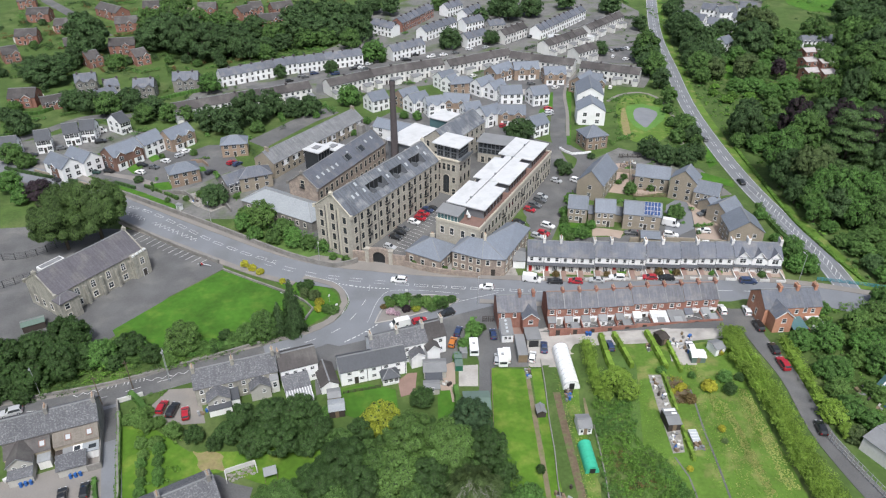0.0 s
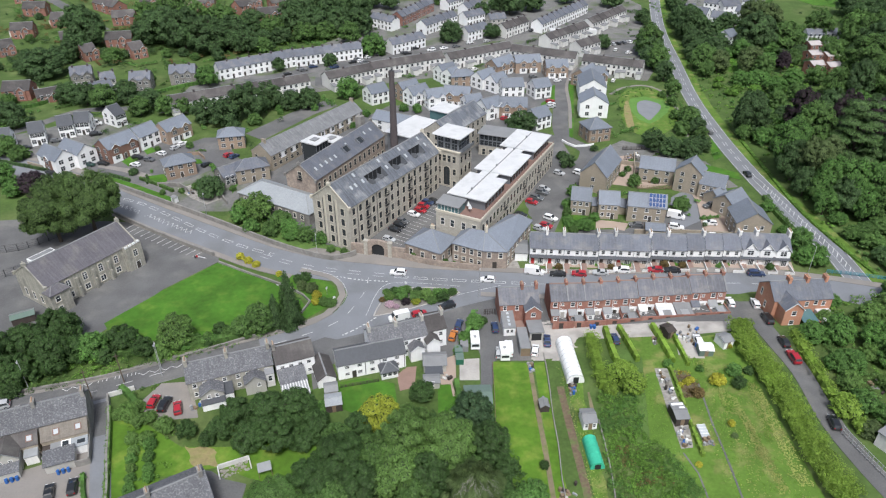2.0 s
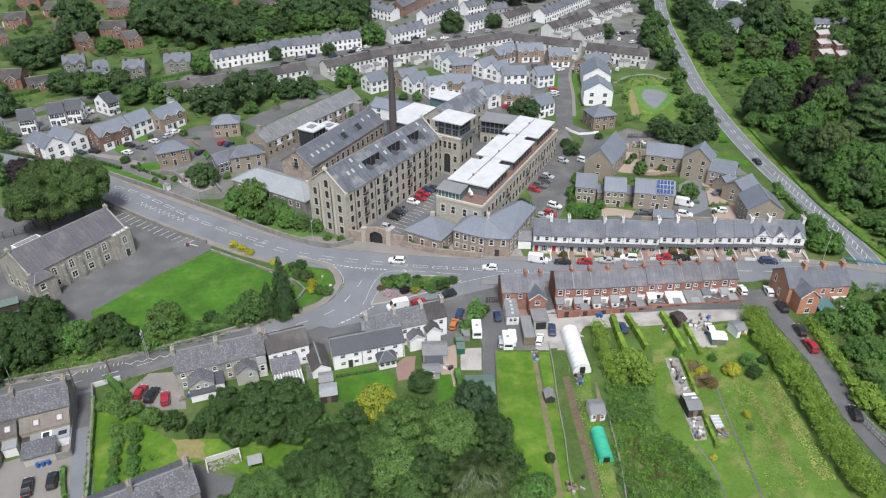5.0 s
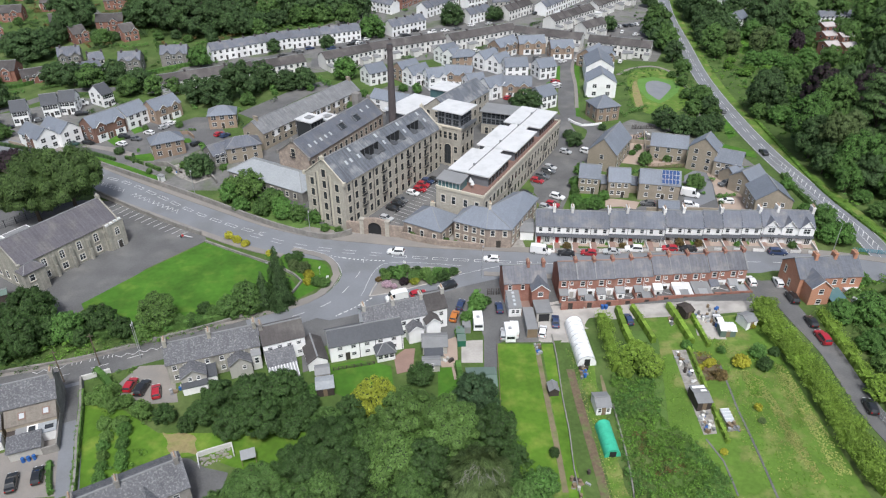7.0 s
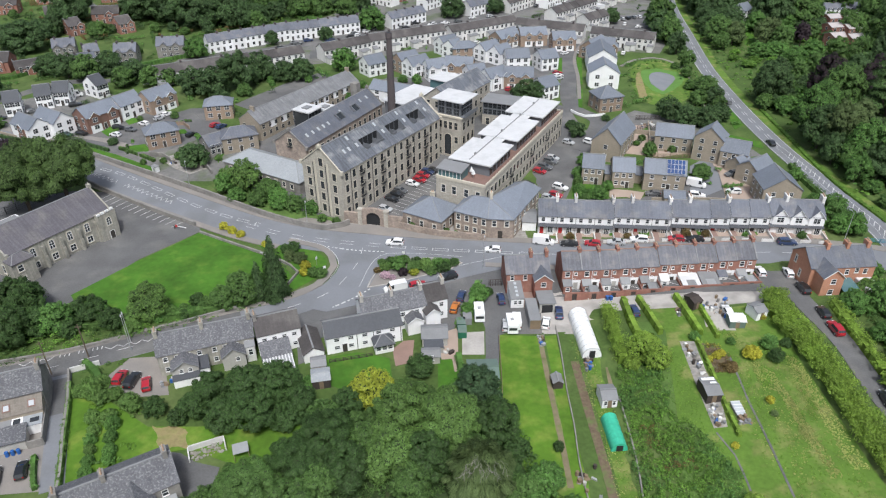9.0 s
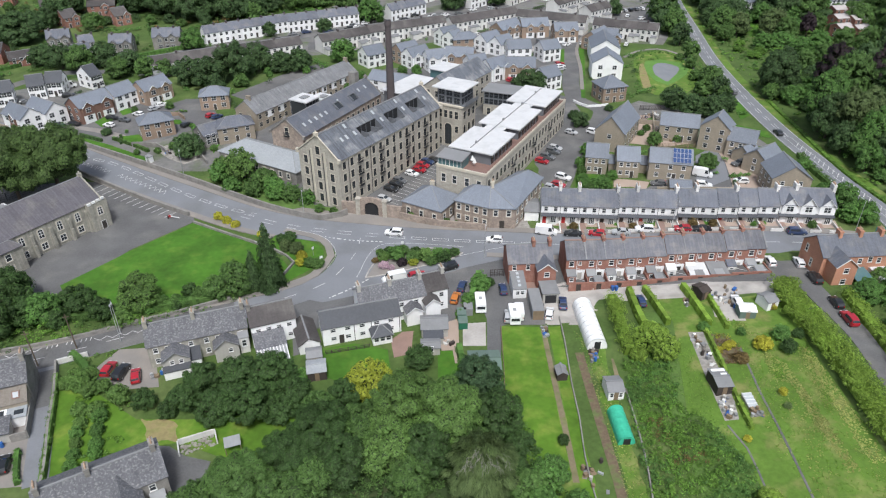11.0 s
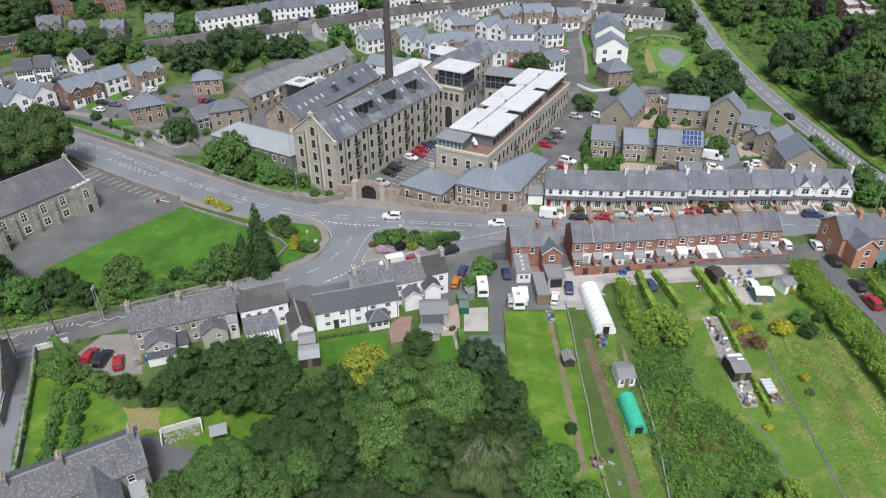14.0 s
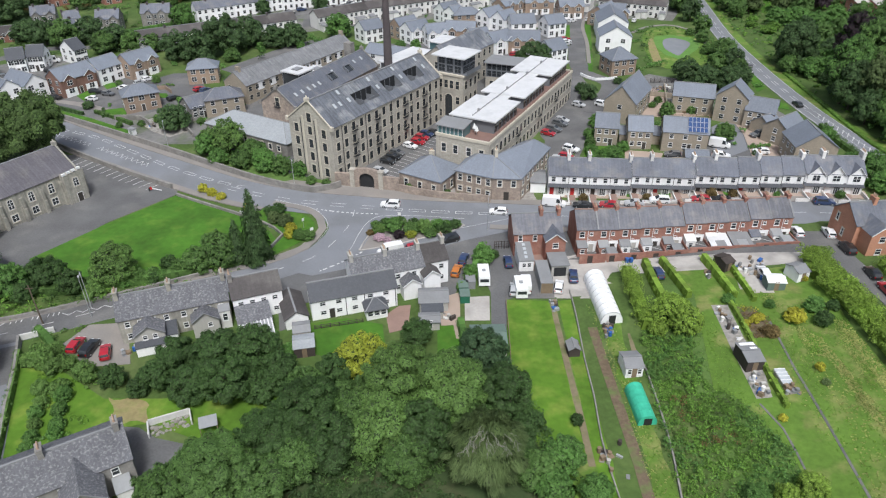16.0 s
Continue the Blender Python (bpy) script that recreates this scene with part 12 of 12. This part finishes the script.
part("pane", Shape().slab((-0.85, -1.5, 0.52), (0.85, -1.5, 0.52), (0.85, 1.5, 0.8), (-0.85, 1.5, 0.8), 0.05).mesh("pane", SKYLIGHT), ob)
for y in (-1.5, -0.75, 0, 0.75, 1.5):
    part("glazing_bar", Shape().box(-0.88, 0.88, y - 0.05, y + 0.05, 0.64 + 0.093 * y, 0.72 + 0.093 * y).mesh("glazing_bar", WHITE_TRIM), ob)
ob = thing("container", 19.2, 129.9, 2, "blue-grey steel storage container beside the lawn", "container")
part("body", Shape().box(-1.2, 1.2, -4.0, 4.0, 0, 2.4).mesh("body", LEAD), ob)
part("door", Shape().box(-1.1, 1.1, -4.06, -4.0, 0.1, 2.3).mesh("door", TIMBER), ob)
for x, y, turn in ((7.6, 130.2, 2), (14.4, 126.2, 2)):
    ob = thing("caravan", x, y, turn, "white touring caravan parked in a yard", "caravan", "caravans")
    s = Shape().solid([(-1.1, -2.4, 0.45), (1.1, -2.4, 0.45), (1.1, 2.4, 0.45), (-1.1, 2.4, 0.45)], [(-1.05, -2.3, 2.4), (1.05, -2.3, 2.4), (1.05, 2.2, 2.5), (-1.05, 2.2, 2.5)])
    part("body", s.mesh("body", RENDER_WHITE), ob)
    part("window", Shape().box(-0.85, 0.85, -2.42, -2.36, 1.3, 1.95).mesh("window", GLASS), ob, "dark end window")
    part("roof_light", Shape().box(-0.35, 0.35, -0.4, 0.4, 2.44, 2.58).mesh("roof_light", PLASTIC), ob)
    for sx in (-1, 1):
        part("wheel", shared("wheel", wheel_mesh), ob, at=pose(sx * 1.0, 0, 0.32, 0, 0, 90))
for x, y, c in ((3.6, 126.8, SHEET_GREEN), (3.8, 124.0, FELT_GREEN), (5.0, 128.6, LEAD)):
    ob = thing("green_skip" if c is not LEAD else "skip", x, y, 2, "green steel storage box in the yard" if c is not LEAD else "grey steel box in the yard", "container")
    part("box", Shape().box(-0.9, 0.9, -1.2, 1.2, 0, 1.6).mesh("box", material("bottle_green_steel", (0.02, 0.12, 0.07), 0.5, 0.1, 3.0, 1.0, 0.0) if c is not LEAD else LEAD), ob)
    part("lid", Shape().box(-0.95, 0.95, -1.25, 1.25, 1.6, 1.68).mesh("lid", FELT_GREEN if c is not LEAD else LEAD), ob)
ob = house("workshop", 90.0, 91.0, 118, 13.0, 8.0, 3.4, 4.2, RENDER_CREAM, FELT, "cream flat-fronted workshop inside a fenced compound", front=3, back=0, storeys=1, category="workshop")
ob = thing("garage_row", 73.0, 395.0, 2, "row of white garage doors under a flat roof", "garages")
part("body", Shape().box(-13, 13, -3, 3, -0.5, 2.5).mesh("body", RENDER_WHITE), ob)
part("roof", Shape().box(-13.2, 13.2, -3.2, 3.2, 2.5, 2.65).mesh("roof", MEMBRANE), ob)
for i in range(8):
    part("garage_door", shared("garage_door", lambda: Shape().box(-1.2, 1.2, -0.06, 0, 0, 2.1).mesh("garage_door", WHITE_TRIM)), ob, "", pose(-11.4 + i * 3.25, -3, 0))
ob = shed("pale_shed", -23.6, 109.6, 12, 3.4, 3.6, 2.0, 2.5, TIMBER_DARK, SHED_SLATE, "dark timber shed with a pale sheet roof", z=1.0)
ob = shed("pale_store", -24.6, 113.2, 12, 2.8, 3.0, 2.2, 2.8, RENDER_GREY, LEAD, "grey-roofed store behind the garage", z=1.0)
ob = thing("ruined_wall", -40.6, 92.6, 24, "roofless ruined outbuilding full of rubble", "ruin")
part("wall", Shape().box(-2.9, 2.9, 1.2, 1.4, -0.3, 1.2).box(-3.1, -2.9, -1.4, 1.4, -0.3, 0.9).box(2.9, 3.1, -1.2, 1.4, -0.3, 1.1).mesh("wall", RENDER_CREAM), ob)
for i in range(60):
    rng = random.Random(i)
    k = 0.12 + 0.22 * rng.random()
    part("stone", shared(("rubble", i % 4), lambda: Shape().solid([(-1, -0.7, 0), (0.8, -1, 0), (1, 0.8, 0), (-0.7, 1, 0)], [(-0.7, -0.5, 0.7), (0.6, -0.6, 0.9), (0.6, 0.5, 0.8), (-0.5, 0.7, 0.6)]).mesh("stone", RUBBLE)), ob, at=pose(rng.uniform(-2.6, 2.6), rng.uniform(-1.2, 1.1), 0.05, 0, 0, rng.uniform(0, 360)) @ Matrix.Diagonal((k, k, k, 1)))
ob = thing("polycarbonate_lean_to", -34.4, 91.6, 20, "small pale plastic-roofed lean-to", "lean-to")
part("roof", Shape().slab((-1.3, -1.0, 1.8), (1.3, -1.0, 1.8), (1.3, 1.0, 2.2), (-1.3, 1.0, 2.2), 0.06).mesh("roof", PLASTIC), ob)
for sx in (-1, 1):
    for sy in (-1, 1):
        part("post", shared("thin_post", lambda: Shape().box(-0.05, 0.05, -0.05, 0.05, -0.2, 2.0).mesh("post", TIMBER)), ob, at=pose(sx * 1.2, sy * 0.9, -0.2))


def clutter(x, y, along, across, turn, n, seed, label):
    """A strip of odds and ends: boxes, drums and boards, each a part of the heap."""
    rng = random.Random(seed)
    ob = thing("junk_heap", x, y, turn, label, "clutter")
    mats = [RENDER_GREY, TIMBER, FELT, GALV, FELT, BIN_BLUE, TIMBER_DARK, STONE_GREY, RENDER_CREAM, TIMBER]
    for i in range(n):
        m = rng.choice(mats)
        kind = rng.choice(["crate", "drum", "board"])
        w, d, h = rng.uniform(0.4, 1.3), rng.uniform(0.3, 0.9), rng.uniform(0.2, 0.8)
        at = pose(rng.uniform(-across, across), rng.uniform(-along, along), 0, 0, 0, rng.uniform(0, 180))
        s = Shape().cyl(0, 0, -0.1, h + 0.3, 0.3, 0.3, 10) if kind == "drum" else Shape().box(-w / 2, w / 2, -d / 2, d / 2, -0.1, h if kind == "crate" else 0.12)
        part(kind, s.mesh(kind, m), ob, at=at)


clutter(48.9, 113.4, 4.4, 0.9, 2, 24, 3, "strip of scrap timber, drums and boards in a plot")
clutter(48.2, 98.4, 2.4, 0.9, 2, 22, 4, "heap of scrap and boards beyond the dark shed")
clutter(52.1, 96.8, 0.6, 1.0, 4, 12, 5, "odds and ends beside the cold frame")
clutter(28.6, 114.6, 2.4, 0.8, 5, 16, 6, "garden odds and ends beyond the polytunnel")
clutter(56.6, 129.0, 2.6, 1.6, 20, 9, 7, "tractor parts and machinery behind the terrace")
clutter(60.0, 130.6, 2.2, 1.2, 20, 7, 8, "odds and ends on a concrete base")
clutter(24.0, 86.0, 3.0, 2.0, 5, 14, 9, "garden clutter beneath the trees")
clutter(20.2, 121.6, 1.8, 0.5, 4, 10, 10, "odds and ends beside the dirt path")
clutter(0.6, 119.6, 1.6, 1.2, 3, 8, 11, "garden furniture and boxes by the cottage")
clutter(-86.4, 206.6, 1.6, 2.4, 30, 10, 17, "boxes, boards and pots in the lodge yard")
clutter(69.4, 233.2, 1.6, 2.6, 0, 14, 18, "garden furniture, pots and boxes on a court patio")
clutter(72.6, 211.6, 1.0, 3.0, 10, 12, 19, "garden furniture and tubs behind a stone house")
clutter(58.0, 127.0, 2.4, 1.6, 20, 8, 20, "machinery, drums and boards on the hardstanding")
clutter(95.5, 108.0, 5.0, 3.0, 30, 22, 12, "scrap sheets and frames among bushes")
clutter(-77.0, 96.6, 1.6, 2.6, 22, 20, 14, "pots, boxes and boards in a back yard")
clutter(-84.6, 91.6, 1.0, 2.6, 22, 14, 15, "garden odds and ends by the back doors")
clutter(-52.0, 109.6, 0.8, 2.6, 24, 12, 16, "garden pots and boxes behind the cottages")
clutter(50.0, 128.0, 1.4, 0.8, 20, 8, 13, "machinery parked behind the terrace")
ob = thing("greenhouse", 98.5, 112.5, 40, "teal-tinted glass greenhouse among bushes", "greenhouse")
part("glazing", gable_walls(7.0, 2.6, 1.7, 2.4, GLASS_TEAL, 0.2), ob)
part("roof", gable_roof(7.0, 2.6, 1.7, 2.4, GLASS_TEAL, 0.05, 0.05, 0.06, WHITE_TRIM), ob)
ob = thing("roadside_cabinet", -88.4, 201.6, -30, "white painted roadside service cabinet on the verge", "cabinet")
part("body", Shape().box(-1.0, 1.0, -0.6, 0.6, -0.2, 1.7).mesh("body", RENDER_WHITE), ob)
part("roof", Shape().slab((-1.15, -0.75, 1.8), (1.15, -0.75, 1.8), (1.15, 0.75, 1.95), (-1.15, 0.75, 1.95), 0.12).mesh("roof", LEAD), ob)
part("door", Shape().box(-0.45, 0.45, -0.63, -0.59, 0.05, 1.5).mesh("door", GALV), ob)
ob = thing("car_park_barrier", -71.7, 168.5, -20, "white pole barrier with a red disc across a car park", "barrier")
part("post", Shape().box(-0.12, 0.12, -0.12, 0.12, -0.2, 1.1).mesh("post", IRON), ob)
part("pole", Shape().box(0, 3.8, -0.07, 0.07, 0.9, 1.04).mesh("pole", WHITE_TRIM), ob, "white barrier pole")
part("disc", Shape().rod((0.7, -0.1, 0.97), (0.7, -0.06, 0.97), 0.42, 14).mesh("disc", RED_DOOR), ob, "red warning disc")
for x, y in ((-89.0, 95.5), (-88.2, 95.2), (-74.0, 96.0)):
    ob = thing("wheelie_bin", x, y, 20, "blue plastic wheelie bin in a yard", "bin", "bins")
    part("tub", MESHES["bin_tub"], ob)
    part("lid", MESHES["bin_lid"], ob)


# ---- gardens of the far estates ----
def on_road(x, y, clear=5.0):
    for line in (ROAD_MAIN, ROAD_ROW, ROAD_HILL, ROAD_LEFT_ESTATE, ROAD_DRIVE, ROAD_ESTATE, ROAD_FAR):
        for (ax, ay), (bx, by) in zip(line, line[1:]):
            q = max(0.0, min(1.0, ((x - ax) * (bx - ax) + (y - ay) * (by - ay)) / ((bx - ax) ** 2 + (by - ay) ** 2)))
            if math.hypot(x - ax - q * (bx - ax), y - ay - q * (by - ay)) < clear:
                return True
    return False


def garden_growth(name, x0, x1, y0, y1, n, mats, label, seed, rmax=1.6):
    """Shrubs and short hedges scattered between the houses, clear of walls and roads."""
    rng = np.random.default_rng(seed)
    made = [[] for _ in mats]
    for _ in range(n):
        x, y, ang = rng.uniform(x0, x1), rng.uniform(y0, y1), rng.choice([0.5, 2.07]) + 0.2 * rng.normal()
        run = int(rng.integers(1, 9)) if rng.random() < 0.5 else 1
        k = int(rng.integers(len(mats)))
        r = rng.uniform(0.6, rmax)
        for i in range(run):
            px, py = x + math.cos(ang) * i * 1.5, y + math.sin(ang) * i * 1.5
            if on_road(px, py) or any(math.hypot(px - hx, py - hy) < hr + 2.0 for hx, hy, hr in BUILT):
                continue
            for _ in range(3):
                made[k].append((px + rng.normal() * r * 0.4, py + rng.normal() * r * 0.4, land(px, py) + r * rng.uniform(0.3, 0.9), r * 0.7))
    for k, m in zip(made, mats):
        if k:
            k = np.array(k)
            v, f = leaf_cloud(rng, k[:, :3], k[:, 3], 16, 0.5, 0.9)
            tagged(new(name, cloud_mesh(name, v, f, m)), label, "shrubs", kind="stuff")


garden_growth("estate_shrubs", -270, -60, 330, 520, 800, (LEAF_DARK, LEAF_OAK, LEAF_BRIGHT, LEAF_RUST), "hedges and shrubs in the hillside estate gardens", 21, 2.2)
garden_growth("estate_shrubs", -190, -60, 215, 330, 170, (LEAF_DARK, LEAF_OAK, LEAF_BRIGHT), "hedges and shrubs between estate houses", 22)
garden_growth("estate_shrubs", -60, 80, 250, 420, 170, (LEAF_DARK, LEAF_OAK, LEAF_BRIGHT), "hedges and shrubs between terraces", 23)
garden_growth("estate_shrubs", 45, 100, 176, 260, 60, (LEAF_DARK, LEAF_OAK, LEAF_BRIGHT), "shrubs between the stone houses", 24, 1.2)
garden_growth("estate_shrubs", 100, 320, 360, 560, 260, (LEAF_DARK, LEAF_OAK, LEAF_BRIGHT), "scrub and hedges on the far side", 25, 2.4)


def grass_tufts(ring, density, mats, label, seed, size=0.15):
    """Short uneven tufts over a rough field, in drifts of fresh and dry blades."""
    rng = np.random.default_rng(seed)
    xs, ys = [p[0] for p in ring], [p[1] for p in ring]
    n = int((max(xs) - min(xs)) * (max(ys) - min(ys)) * density)
    x, y = rng.uniform(min(xs), max(xs), n), rng.uniform(min(ys), max(ys), n)
    hit = np.zeros(n, dtype=bool)
    for (ax, ay), (bx, by) in zip(ring, ring[1:] + ring[:1]):
        if ay != by:
            hit ^= ((ay > y) != (by > y)) & (x < (bx - ax) * (y - ay) / (by - ay) + ax)
    made = [[] for _ in mats]
    for px, py in zip(x[hit], y[hit]):
        g = noise.noise((px * 0.3, py * 0.09, seed))
        if g + 0.35 * rng.normal() > -0.25:
            k = int(min(len(mats) - 1, max(0, (0.35 + g + 0.25 * rng.normal()) * len(mats))))
            made[k].append((px, py, land(px, py) + 0.05, 0.08 + 0.1 * rng.random()))
    for k, m in zip(made, mats):
        if k:
            k = np.array(k)
            v, f = leaf_cloud(rng, k[:, :3], k[:, 3], 6, size, 0.5, simple=True)
            tagged(new("grass_tufts", cloud_mesh("grass_tufts", v, f, m)), label, "grass", kind="stuff")


grass_tufts([(56, 116), (67, 120), (66, 112.1), (66.3, 86.1), (66.7, 70), (52.5, 71), (52.5, 82.2), (52.5, 97.5), (54, 112)], 4.0, (LEAF_BLADE, LEAF_BLADE, LEAF_STRAW), "tufts of rough paddock grass with dry streaks", 31)
grass_tufts([(60.4, 109.4), (61.8, 108.2), (62.6, 93.5), (63, 83.7), (61, 83.8), (60.8, 92.7)], 13.0, (LEAF_STRAW,), "streak of dry straw-coloured paddock grass", 34, 0.2)
grass_tufts([(66.2, 112.5), (67.8, 111.3), (67.8, 97.2), (67.8, 85.1), (65.1, 85.3), (65.2, 96.3)], 13.0, (LEAF_STRAW,), "streak of dry straw-coloured paddock grass", 35, 0.2)
grass_tufts([(45.5, 118), (47, 112.7), (45.6, 97.3), (49, 88), (46.2, 88.1), (42.5, 96.9), (41.2, 106.6)], 5.0, (LEAF_BRAMBLE, LEAF_BLADE), "tufts of uncut garden grass", 32)
grass_tufts([(26, 122), (29, 122), (31.5, 104), (31.5, 78), (27.5, 78), (27.5, 100)], 5.0, (LEAF_BRAMBLE, LEAF_BLADE, LEAF_STRAW), "tufts of rough allotment grass", 33)
